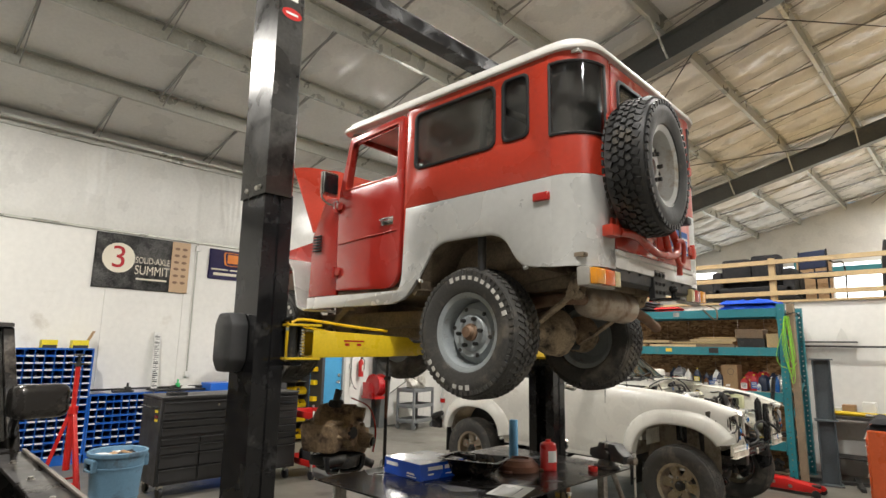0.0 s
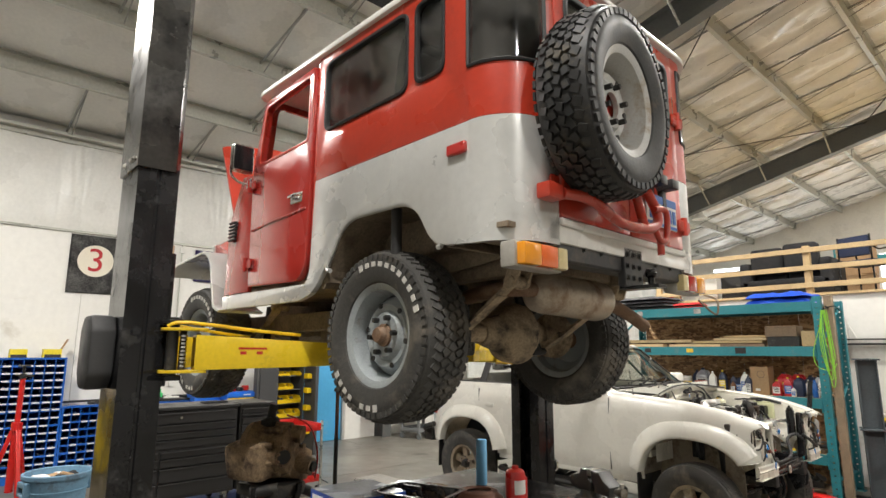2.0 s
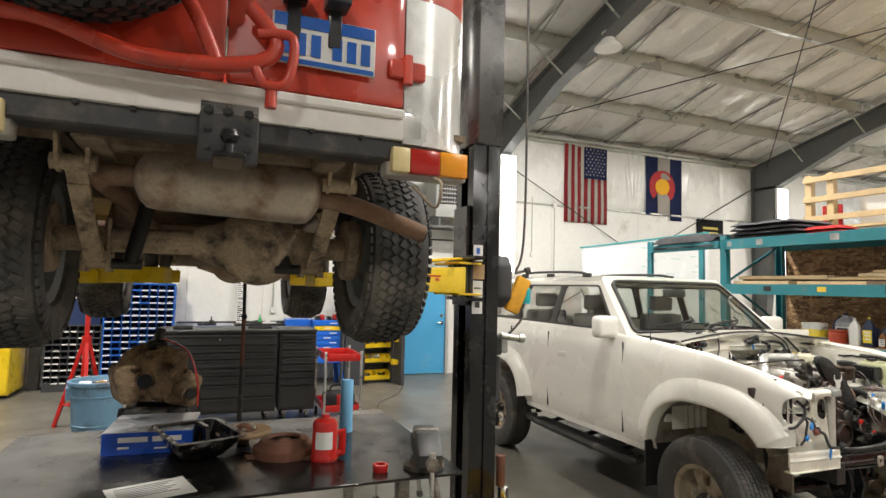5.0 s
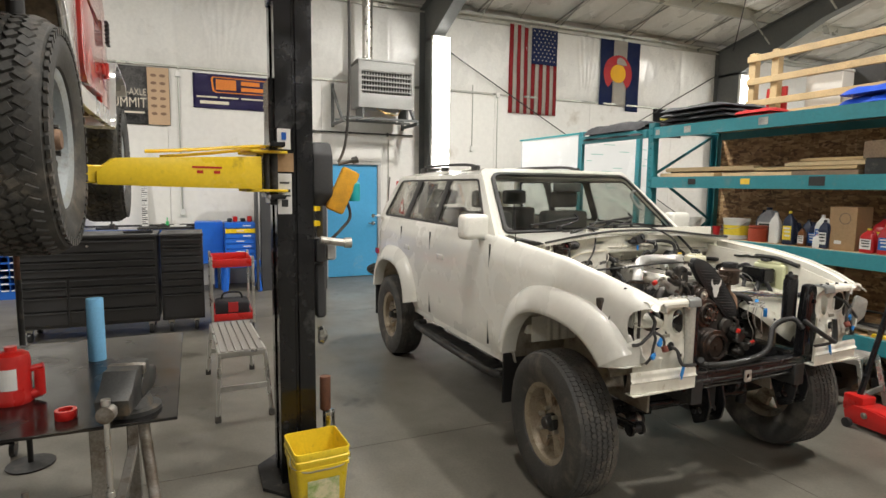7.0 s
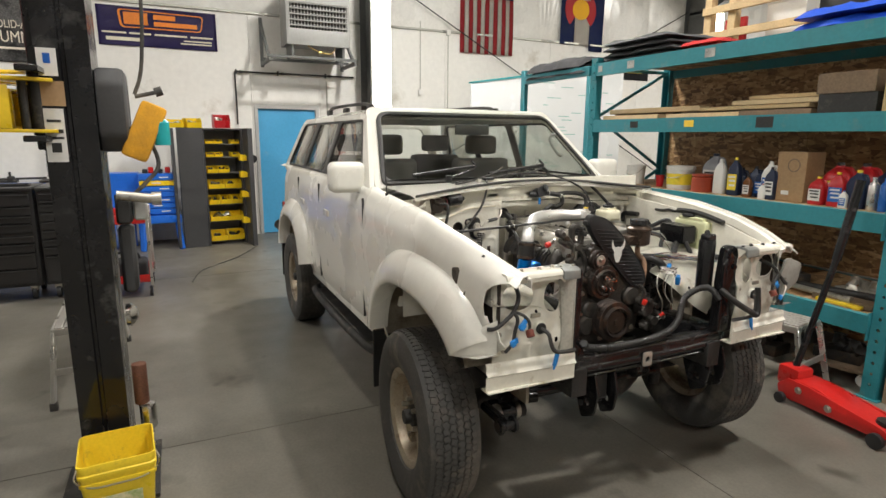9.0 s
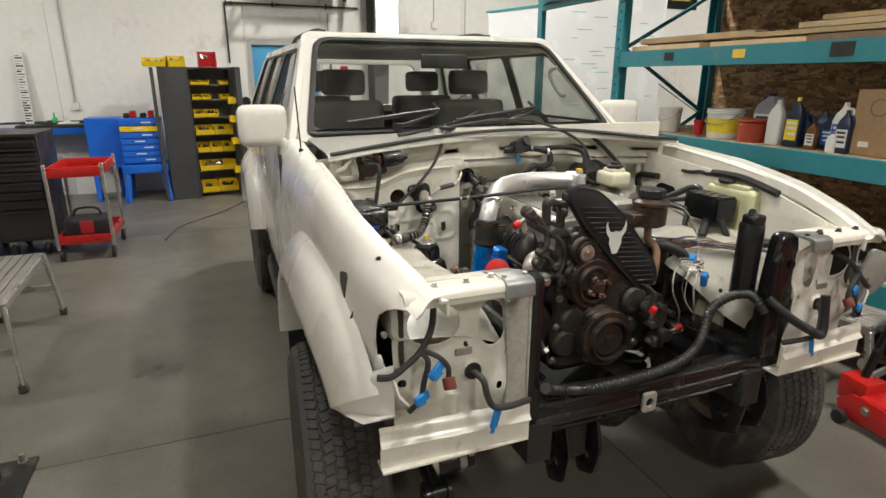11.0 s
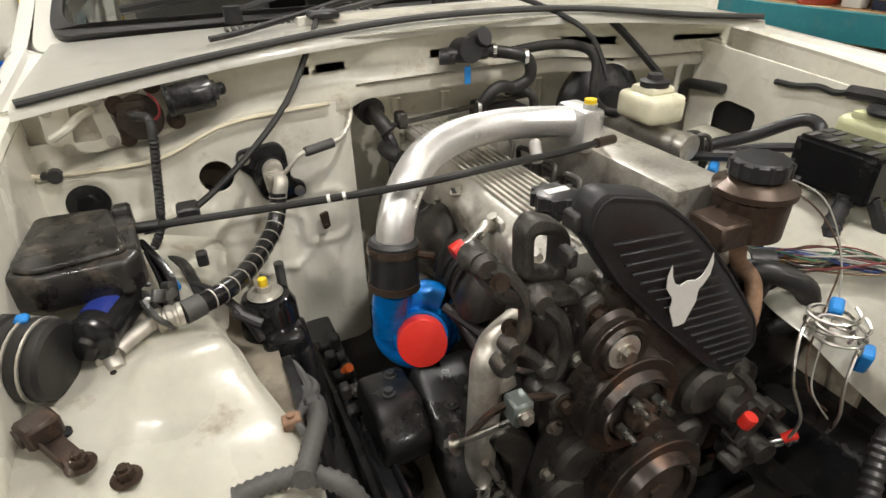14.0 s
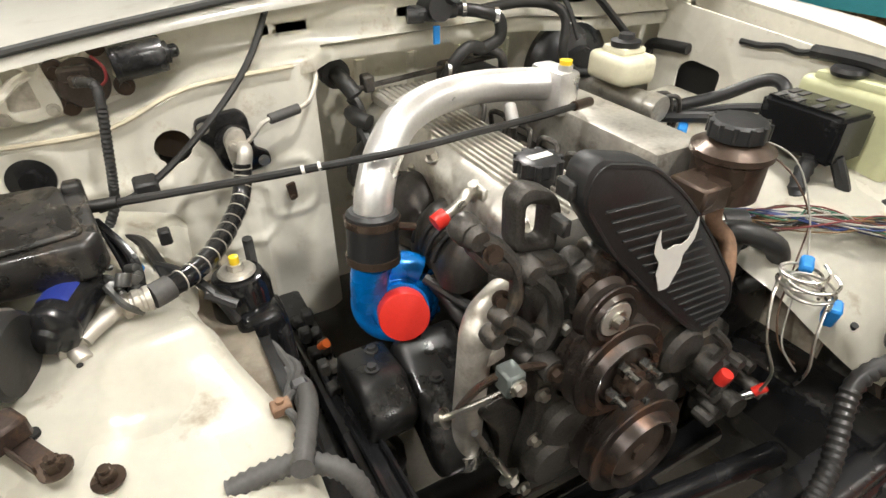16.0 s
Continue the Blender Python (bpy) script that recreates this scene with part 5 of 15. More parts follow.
for side in (0, 1):
    sk = part("body_side", side_skin(side), SUV_WHITE, suv, angle=60)
    # wheel arch flares
    for k, (cx, cz, wa, wb) in enumerate(ARCHES):
        bm = B()
        prof = [(0.155, 6.062), (0.15, 6.046), (0.135, 6.022), (0.105, 5.998), (0.065, 5.978), (0.025, 5.967), (0.006, 5.966), (0.0, 5.974), (-0.002, 6.07)]
        rings = []
        a0, a1 = (33, 170) if k == 0 else (8, 170)
        if k == 0:
            x0, z0 = arch_point(0, radians(a0))
            for i in range(10, 0, -1):
                u = i / 10
                nose = 0.11 * max(0.0, (x0 + 0.15 * u + 1.95) / 0.6) ** 2.2
                rings.append([bm.verts.new((x0 + 0.15 * u + o * 0.45 * (1 - u), my(y + (6.052 - y) * u ** 2 * (o > 0.004) + nose, side), z0 + 0.035 * u + o * (0.8 + 0.1 * u))) for o, y in prof])
        for i in range(49):
            a = radians(a0 + (a1 - a0) * i / 48)
            xx = arch_point(k, a)[0]
            nose = 0.11 * max(0.0, (xx + 1.95) / 0.6) ** 2.2 if k == 0 else 0
            rings.append([bm.verts.new((arch_point(k, a, o)[0], my(y + nose, side), arch_point(k, a, o)[1])) for o, y in prof])
        for a, b in zip(rings, rings[1:]):
            for j in range(len(prof) - 1):
                bm.faces.new((a[j], b[j], b[j + 1], a[j + 1]))
        part("wheel_arch_flare", bm, SUV_WHITE, suv, angle=60)
        bm = B()
        rings = []
        for i in range(25):
            a = radians(25 + 150 * i / 24)
            rings.append([bm.verts.new((arch_point(k, a, 0.012)[0], my(y, side), arch_point(k, a, 0.012)[1])) for y in (6.06, 6.46)])
        for a, b in zip(rings, rings[1:]):
            bm.faces.new((a[0], b[0], b[1], a[1]))
        bmesh.ops.solidify(bm, geom=bm.faces[:], thickness=0.004)
        part("wheel_arch_liner", bm, ARCH_DUST, suv, angle=60)
        bm = B()
        bx(bm, cx - wa - 0.04, cx - wa - 0.025, my(6.0, side), my(6.28, side), 0.33, 0.66, 0.004)
        part("mud_flap", bm, SEAL_OR_HOLLOW, suv)
        if k == 0:
            bm = B()
            bx(bm, cx - 0.5, cx + 0.3, my(6.455, side), my(6.47, side), 0.5, 1.0)
            part("wheel_arch_wall", bm, ARCH_DUST, suv)
    # lower body crease, sill and side tube
    bm = B()
    bx(bm, -4.32, -2.52, my(6.08, side), my(6.2, side), 0.55, 0.605, 0.012, 2)
    part("sill", bm, SUV_WHITE, suv)
    bm = B()
    hose(bm, [(-2.75, my(6.20, side), 0.44), (-2.85, my(6.08, side), 0.43), (-4.2, my(6.08, side), 0.43), (-4.32, my(6.2, side), 0.44)], 0.028, 12, 6)
    bx(bm, -4.2, -2.85, my(6.08, side), my(6.22, side), 0.43, 0.455, 0.008)
    for x in (-3.0, -3.5, -4.05):
        rod(bm, (x, my(6.1, side), 0.42), (x, my(6.5, side), 0.48), 0.02)
    part("side_step", bm, BLACK_DUSTY, suv, "black tubular side step")
    # cabin side, pillars and glass
    ymap = lambda h: 6.09 + 0.16 * max((h - 0.04) / 0.43, 0.0) ** 1.15
    def cabin(bm, outline, holes, off, th):
        t = bmesh.new()
        plate(t, outline, holes, "y", 0.0, th, 0.002)
        bmesh.ops.triangulate(t, faces=t.faces)
        for v in t.verts:
            v.co = (v.co.x, my(ymap(v.co.z) + off + v.co.y, side), 1.36 + v.co.z)
        return put(bm, t)
    out = rounded([(-2.76, 0.0), (-3.30, 0.47), (-5.18, 0.47), (-5.44, 0.0)], [0.03, 0.07, 0.1, 0.05])
    band = rounded([(-2.93, 0.052), (-3.33, 0.435), (-5.10, 0.43), (-5.28, 0.052)], [0.03, 0.05, 0.06, 0.05])
    bm = B()
    cabin(bm, out, [band], 0.0, 0.03)
    part("cabin_frame", bm, SUV_WHITE, suv, angle=60)
    p1 = rounded([(-2.985, 0.068), (-3.355, 0.42), (-3.84, 0.42), (-3.84, 0.068)], 0.035)
    p2 = rounded([(-3.93, 0.068), (-3.93, 0.42), (-4.50, 0.418), (-4.55, 0.068)], 0.035)
    p3 = rounded([(-4.65, 0.068), (-4.61, 0.418), (-5.08, 0.415), (-5.235, 0.068)], 0.045)
    bm = B()
    cabin(bm, band, [p1, p2, p3], 0.004, 0.014)
    wb = part("window_surround", bm, DARK_TRIM, suv)
    for p in (p1, p2, p3):
        bm = B()
        cabin(bm, p, [], 0.010, 0.004)
        part("side_glass", bm, GLASS_SIDE, suv)
    # door seams, handles, mirror
    bm = B()
    for x in (-2.80, -3.88, -4.62):
        bx(bm, x - 0.0022, x + 0.0022, my(6.0465, side), my(6.06, side), 0.64 if x > -4.5 else 1.0, 1.34)
    part("door_seam", bm, DARK_TRIM, suv)
    for x in (-3.70, -4.5):
        bm = B()
        bx(bm, x, x + 0.13, my(6.036, side), my(6.05, side), 1.13, 1.175, 0.006, 2)
        part("door_handle", bm, SUV_WHITE, suv)
    bm = B()
    bx(bm, -3.02, -2.90, my(5.90, side), my(6.11, side), 1.36, 1.54, 0.045, 4)
    bx(bm, -2.98, -2.90, my(6.06, side), my(6.17, side), 1.355, 1.42, 0.02, 2)
    mi = part("side_mirror", bm, SUV_WHITE, suv)
    bm = B()
    bx(bm, -3.024, -3.018, my(5.92, side), my(6.08, side), 1.385, 1.515, 0.002)
    part("mirror_face", bm, CHROME, mi)
bm = B()
rod(bm, (-2.55, 6.11, 1.37), (-2.58, 6.105, 1.62), 0.003, seg=6), rod(bm, (-2.55, 6.11, 1.36), (-2.552, 6.11, 1.39), 0.009, seg=8)
part("aerial", bm, BLACK_PLASTIC, suv)

# roof with crown, rails
bm = B()
nx, ny, g = 24, 16, []
for i in range(nx + 1):
    x = -3.30 - 1.92 * i / nx
    e = min(1, (i + 0.01) / 3) * min(1, (nx - i + 0.01) / 3)
    g.append([bm.verts.new((x, YC + 0.705 * s, 1.826 + (0.055 + 0.022 * math.sin(math.pi * i / nx)) * (1 - abs(s) ** 4) * (0.45 + 0.55 * e))) for s in (-1 + 2 * j / ny for j in range(ny + 1))])
for i in range(nx):
    for j in range(ny):
        bm.faces.new((g[i][j], g[i][j + 1], g[i + 1][j + 1], g[i + 1][j]))
bmesh.ops.solidify(bm, geom=bm.faces[:], thickness=0.02)
part("roof", bm, SUV_WHITE, suv, angle=60)
for s in (-1, 1):
    bm = B()
    y = YC + s * 0.52
    hose(bm, [(-3.75, y, 1.87), (-3.85, y, 1.915), (-4.2, y, 1.93), (-4.8, y, 1.93), (-4.98, y, 1.91), (-5.05, y, 1.865)], 0.013, 8)
    for x in (-3.80, -4.45, -5.0):
        bx(bm, x - 0.06, x + 0.06, y - 0.016, y + 0.016, 1.86, 1.915, 0.01, 2)
    part("roof_rail", bm, DARK_TRIM, suv)

# windscreen
WS = Matrix.Translation((-2.80, YC, 1.415)) @ Matrix.Rotation(-math.atan2(0.53, 0.44), 4, "Y")


def screen(bm, outline, holes, a, b):
    t = bmesh.new()
    plate(t, outline, holes, "x", a, b, 0.002)
    bmesh.ops.triangulate(t, faces=t.faces)
    for v in t.verts:
        v.co.x += 0.07 * (1 - (v.co.y / 0.78) ** 2)
    return put(bm, t, WS)


ws_o = rounded([(-0.79, -0.01), (0.79, -0.01), (0.66, 0.632), (-0.66, 0.632)], 0.07, 8)
ws_i = rounded([(-0.76, 0.02), (0.76, 0.02), (0.638, 0.608), (-0.638, 0.608)], 0.06, 8)
bm = B()
screen(bm, ws_o, [ws_i], -0.012, 0.006)
part("windscreen_surround", bm, DARK_TRIM, suv)
bm = B()
t = bmesh.new()
nu, nv = 14, 8
gg = [[t.verts.new((0.07 * (1 - (y / 0.78) ** 2), y, 0.03 + 0.61 * j / nv)) for y in ((-0.775 + 0.14 * (0.03 + 0.61 * j / nv) / 0.64) + (1.55 - 0.28 * (0.03 + 0.61 * j / nv) / 0.64) * i / nu for i in range(nu + 1))] for j in range(nv + 1)]
for j in range(nv):
    for i in range(nu):
        t.faces.new((gg[j][i], gg[j][i + 1], gg[j + 1][i + 1], gg[j + 1][i]))
put(bm, t, WS)
wsg = part("windscreen", bm, GLASS_SUV, suv, angle=180)
bm = B()
plate(bm, rounded([(-0.83, -0.02), (0.83, -0.02), (0.705, 0.715), (-0.705, 0.715)], 0.05, 6), [ws_o], "x", -0.04, -0.014, 0.002)
for v in bm.verts:
    v.co.x += 0.07 * (1 - (v.co.y / 0.78) ** 2)
bmesh.ops.transform(bm, matrix=WS, verts=bm.verts)
part("windscreen_pillar", bm, SUV_WHITE, suv, angle=60)
for y0, y1 in ((6.55, 7.05), (7.05, 7.55)):
    bm = B()
    hose(bm, [(-2.70, y0, 1.452), (-2.76, (y0 + y1) / 2 - 0.05, 1.50), (-2.80, y1 - 0.3, 1.545)], 0.007, 6)
    rod(bm, (-2.72, y0 - 0.22, 1.47), (-2.775, y0 + 0.22, 1.515), 0.009, seg=6)
    rod(bm, (-2.70, y0, 1.43), (-2.70, y0, 1.465), 0.02, seg=12)
    part("wiper", bm, BLACK_PLASTIC, suv)

# cowl: arched panel between windscreen and engine bay
bm = B()
g = []
for j in range(21):
    s = -1 + 0.1 * j
    zc = 0.05 * (1 - s * s)
    xf = -2.31 - 0.11 * (1 - abs(s) ** 1.6)
    g.append([bm.verts.new(p) for p in ((-2.80 + 0.06 * (1 - s * s), YC + 0.785 * s, 1.405 + zc * 0.3), (-2.66, YC + 0.79 * s, 1.40 + zc * 0.75), (xf - 0.05, YC + 0.79 * s, 1.393 + zc), (xf, YC + 0.79 * s, 1.385 + zc), (xf + 0.008, YC + 0.79 * s, 1.37 + zc * 0.9))])
for a, b in zip(g, g[1:]):
    for k in range(4):
        bm.faces.new((a[k], b[k], b[k + 1], a[k + 1]))
bmesh.ops.solidify(bm, geom=bm.faces[:], thickness=0.004)
cowl = part("cowl_panel", bm, SUV_WHITE, suv, angle=60)
bm = B()
for k in range(24):
    y = 6.52 + 0.0145 * k
    bx(bm, -2.63 - 0.0028 * k, -2.585 - 0.0028 * k, y, y + 0.007, 1.424 + 0.0004 * k, 1.432 + 0.0004 * k)
part("cowl_vent", bm, DARK_TRIM, cowl)
bm = B()
hose(bm, [(-2.315, 6.18, 1.393), (-2.36, 6.42, 1.418), (-2.405, 6.70, 1.44), (-2.42, YC, 1.448), (-2.40, 7.25, 1.44), (-2.34, 7.55, 1.41), (-2.31, 7.74, 1.395)], 0.007, 8)
part("hood_seal", bm, mat("grey_rubber_seal", (0.05, 0.05, 0.048), 0.7), cowl)

# cabin inside
bm = B()
bx(bm, -5.4, -2.8, 6.2, 7.72, 0.60, 0.64), bx(bm, -5.44, -5.40, 6.25, 7.68, 0.6, 1.36)
part("cabin_floor", bm, DARK_TRIM, suv)
bm = B()
bx(bm, -2.98, -2.70, 6.22, 7.70, 1.12, 1.36, 0.06, 3)
part("dashboard", bm, DARK_TRIM, suv)
for x in (-3.75, -4.65):
    for y in (6.55, 7.37):
        bm = B()
        bx(bm, x - 0.02, x + 0.46, y - 0.25, y + 0.25, 0.84, 0.98, 0.05, 3)
        bx(bm, x - 0.12, x + 0.02, y - 0.24, y + 0.24, 0.95, 1.52, 0.05, 3)
        bx(bm, x - 0.10, x - 0.0, y - 0.13, y + 0.13, 1.55, 1.70, 0.04, 3)
        part("seat", bm, SEAT_GREY, suv)
bm = B()
lathe(bm, [(0.175, -0.012), (0.19, 0), (0.175, 0.012), (0.165, 0)], (-3.08, 7.35, 1.34), (-3.5, 7.35, 1.62), 32, close=True)
rod(bm, (-2.95, 7.35, 1.26), (-3.08, 7.35, 1.34), 0.025)
bx(bm, -3.09, -3.07, 7.18, 7.52, 1.325, 1.355)
part("steering_wheel", bm, DARK_TRIM, suv)
bm = B()
bx(bm, -3.20, -3.18, YC - 0.13, YC + 0.13, 1.70, 1.77, 0.015, 2)
part("rear_view_mirror", bm, DARK_TRIM, suv)
bm = B()
bx(bm, -5.2, -3.34, 6.36, 7.56, 1.795, 1.815, 0.01)
part("headliner", bm, mat("pale_grey_headliner", (0.55, 0.54, 0.51), 0.9), suv)
bm = B()
hose(bm, [(-3.02, 7.60, 1.56), (-3.06, 7.585, 1.58), (-3.12, 7.565, 1.66), (-3.12, 7.57, 1.70), (-3.10, 7.59, 1.71)], 0.012, 8)
part("grab_handle", bm, mat("grey_grab_handle", (0.25, 0.25, 0.24), 0.6), suv)
# tail
bm = B()
plate(bm, rect(6.16, 0.62, 7.76, 1.37, 0.05), [], "x", -5.56, -5.53, 0.005)
plate(bm, rounded([(6.17, 1.36), (7.75, 1.36), (7.6, 1.84), (6.32, 1.84)], 0.06), [rounded([(6.28, 1.42), (7.64, 1.42), (7.53, 1.76), (6.39, 1.76)], 0.06)], "x", -5.42, -5.38, 0.004)
part("tail_gate", bm, SUV_WHITE, suv)
bm = B()
bx(bm, -5.72, -5.55, 6.10, 7.82, 0.60, 0.78, 0.03, 2)
hose(bm, [(-5.62, 6.12, 0.72), (-5.6, 6.02, 0.78), (-5.42, 6.02, 0.84)], 0.035, 10)
part("rear_bumper", bm, BLACK_DUSTY, suv)
for y in (6.085, my(6.085, 1)):
    bm = B()
    bx(bm, -5.50, -5.42, y - 0.03, y + 0.02, 0.98, 1.04, 0.004)
    part("tail_lamp", bm, LENS_RED, suv)

# running gear
bm = B()
for y in (6.56, 7.36):
    plate(bm, [(-5.5, 0.56), (-5.5, 0.66), (-4.4, 0.70), (-3.9, 0.56), (-2.7, 0.56), (-2.3, 0.72), (-1.45, 0.74), (-1.45, 0.62), (-2.25, 0.60), (-2.6, 0.45), (-4.0, 0.45), (-4.4, 0.58)], [], "y", y - 0.04, y + 0.04, 0.006)
for x in (-2.95, -4.0):
    bx(bm, x - 0.05, x + 0.05, 6.5, 7.42, 0.46, 0.54, 0.01)
part("chassis_frame", bm, BLACK_DUSTY, suv)
for ax in (-1.98, -4.88):
    bm = B()
    rod(bm, (ax, 6.2, 0.415), (ax, 7.72, 0.415), 0.05, seg=18)
    lathe(bm, [(0.06, -0.2), (0.13, -0.06), (0.15, 0.0), (0.13, 0.06), (0.06, 0.2)], (ax, 7.2, 0.415), (ax, 8, 0.415), 22)
    part("axle", bm, BLACK_DUSTY, suv)
    for s in (0, 1):
        bm = B()
        for k in range(60):
            a, b = 2 * math.pi * k / 12, 2 * math.pi * (k + 1) / 12
            rod(bm, (ax + 0.06 * math.cos(a), my(6.60, s) + 0.06 * math.sin(a), 0.45 + 0.28 * k / 60), (ax + 0.06 * math.cos(b), my(6.60, s) + 0.06 * math.sin(b), 0.45 + 0.28 * (k + 1) / 60), 0.009, seg=6)
        part("coil_spring", bm, BLACK_DUSTY, suv)
        bm = B()
        rod(bm, (ax + 0.12, my(6.50, s), 0.36), (ax + 0.10, my(6.46, s), 1.02), 0.032, seg=14)
        part("damper", bm, BLACK_DUSTY, suv)
bm = B()
rod(bm, (-1.86, 6.42, 0.46), (-1.84, 7.42, 0.44), 0.022), rod(bm, (-1.93, 6.40, 0.40), (-1.93, 7.5, 0.40), 0.02)
rod(bm, (-1.78, 6.36, 0.43), (-1.78, 6.50, 0.43), 0.04), rod(bm, (-1.86, 6.5, 0.44), (-1.84, 6.62, 0.44), 0.03)
part("steering_link", bm, BLACK_PAINT, suv)
bm = B()
for y in (6.36, 6.46):
    lathe(bm, [(0.042, -0.012), (0.046, 0), (0.042, 0.012), (0.025, 0.012), (0.025, -0.012)], (-1.78, y, 0.43), (-1.78, y + 1, 0.43), 20, close=True)
part("link_bush", bm, ZINC, suv)
for s in (0, 1):
    bm = B()
    plate(bm, rounded([(-2.3, 0.42), (-2.0, 0.34), (-1.95, 0.38), (-2.0, 0.46), (-3.0, 0.52), (-3.0, 0.46)], 0.02), [], "y", my(6.50, s) - 0.02, my(6.50, s) + 0.02, 0.006)
    part("control_arm", bm, BLACK_DUSTY, suv)
for x, y in ((-1.96, 6.075), (-4.88, 6.13)):
    for s in (0, 1):
        wheel(suv, "wheel", ROAD_TYRE, RIM_SUV, (x, my(y, s), 0.407), -1 if s == 0 else 1, 0.5 + x + s, Matrix.Rotation(radians(-4 if x > -3 else 0) + (0 if s == 0 else math.pi), 4, "Z"))

# stripped nose: lamp panels, supports, crossmember, tow brackets
def pressing(bm, y0, y1, z0, z1, ny, nz, fx, holes, side, th=0.003):
    """A stamped sheet facing the nose: fx(y, z) is its relief, holes are (y, z, half width, half height)."""
    g = [[Vector((0, y0 + (y1 - y0) * i / ny, z0 + (z1 - z0) * j / nz)) for j in range(nz + 1)] for i in range(ny + 1)]
    gone = {}
    for i in range(ny + 1):
        for j in range(nz + 1):
            p = g[i][j]
            for h in holes:
                d = (abs((p.y - h[0]) / h[2]) ** 2.4 + abs((p.z - h[1]) / h[3]) ** 2.4) ** (1 / 2.4)
                if d < 1:
                    gone[i, j] = 1
                    d = max(d, 0.05)
                    p.y, p.z = h[0] + (p.y - h[0]) / d, h[1] + (p.z - h[1]) / d
            p.x = fx(p.y, p.z)
    vs = [[bm.verts.new((p.x, my(p.y, side), p.z)) for p in row] for row in g]
    for i in range(ny):
        for j in range(nz):
            q = [(i, j), (i + 1, j), (i + 1, j + 1), (i, j + 1)]
            if not all(k in gone for k in q):
                bm.faces.new([vs[a][b] for a, b in q])
    bmesh.ops.delete(bm, geom=[v for v in bm.verts if not v.link_faces], context="VERTS")
    bmesh.ops.solidify(bm, geom=bm.faces[:], thickness=th)
    return bm


LAMP_HOLES = [(6.25, 1.085, 0.066, 0.052), (6.398, 1.075, 0.036, 0.058), (6.345, 0.955, 0.020, 0.020), (6.165, 0.945, 0.012, 0.011), (6.335, 1.02, 0.007, 0.007), (6.42, 0.90, 0.008, 0.012)]


def lamp_relief(y, z):
    x = -1.472 + 0.10 * (y - 6.28)
    for h in LAMP_HOLES[:3]:
        d = math.hypot((y - h[0]) / h[2], (z - h[1]) / h[3])
        x += 0.010 * math.exp(-((d - 1.0) / 0.28) ** 2)
    x += 0.016 / (1 + math.exp((z - 0.995 - 0.10 * (y - 6.2)) / 0.008)) - 0.012 / (1 + math.exp((z - 0.87) / 0.01))
    x += 0.012 * math.exp(-((y - 6.30) / 0.015) ** 2) * (z < 0.9) + 0.010 * math.exp(-((y - 6.165) / 0.05) ** 2 - ((z - 0.945) / 0.035) ** 2)
    x += 0.004 * math.sin(31 * y + 4) * math.sin(37 * z) - 0.03 * max(0, (6.125 - y) / 0.03) ** 2
    return x + 0.03 * max(0, (z - 1.14) / 0.03)


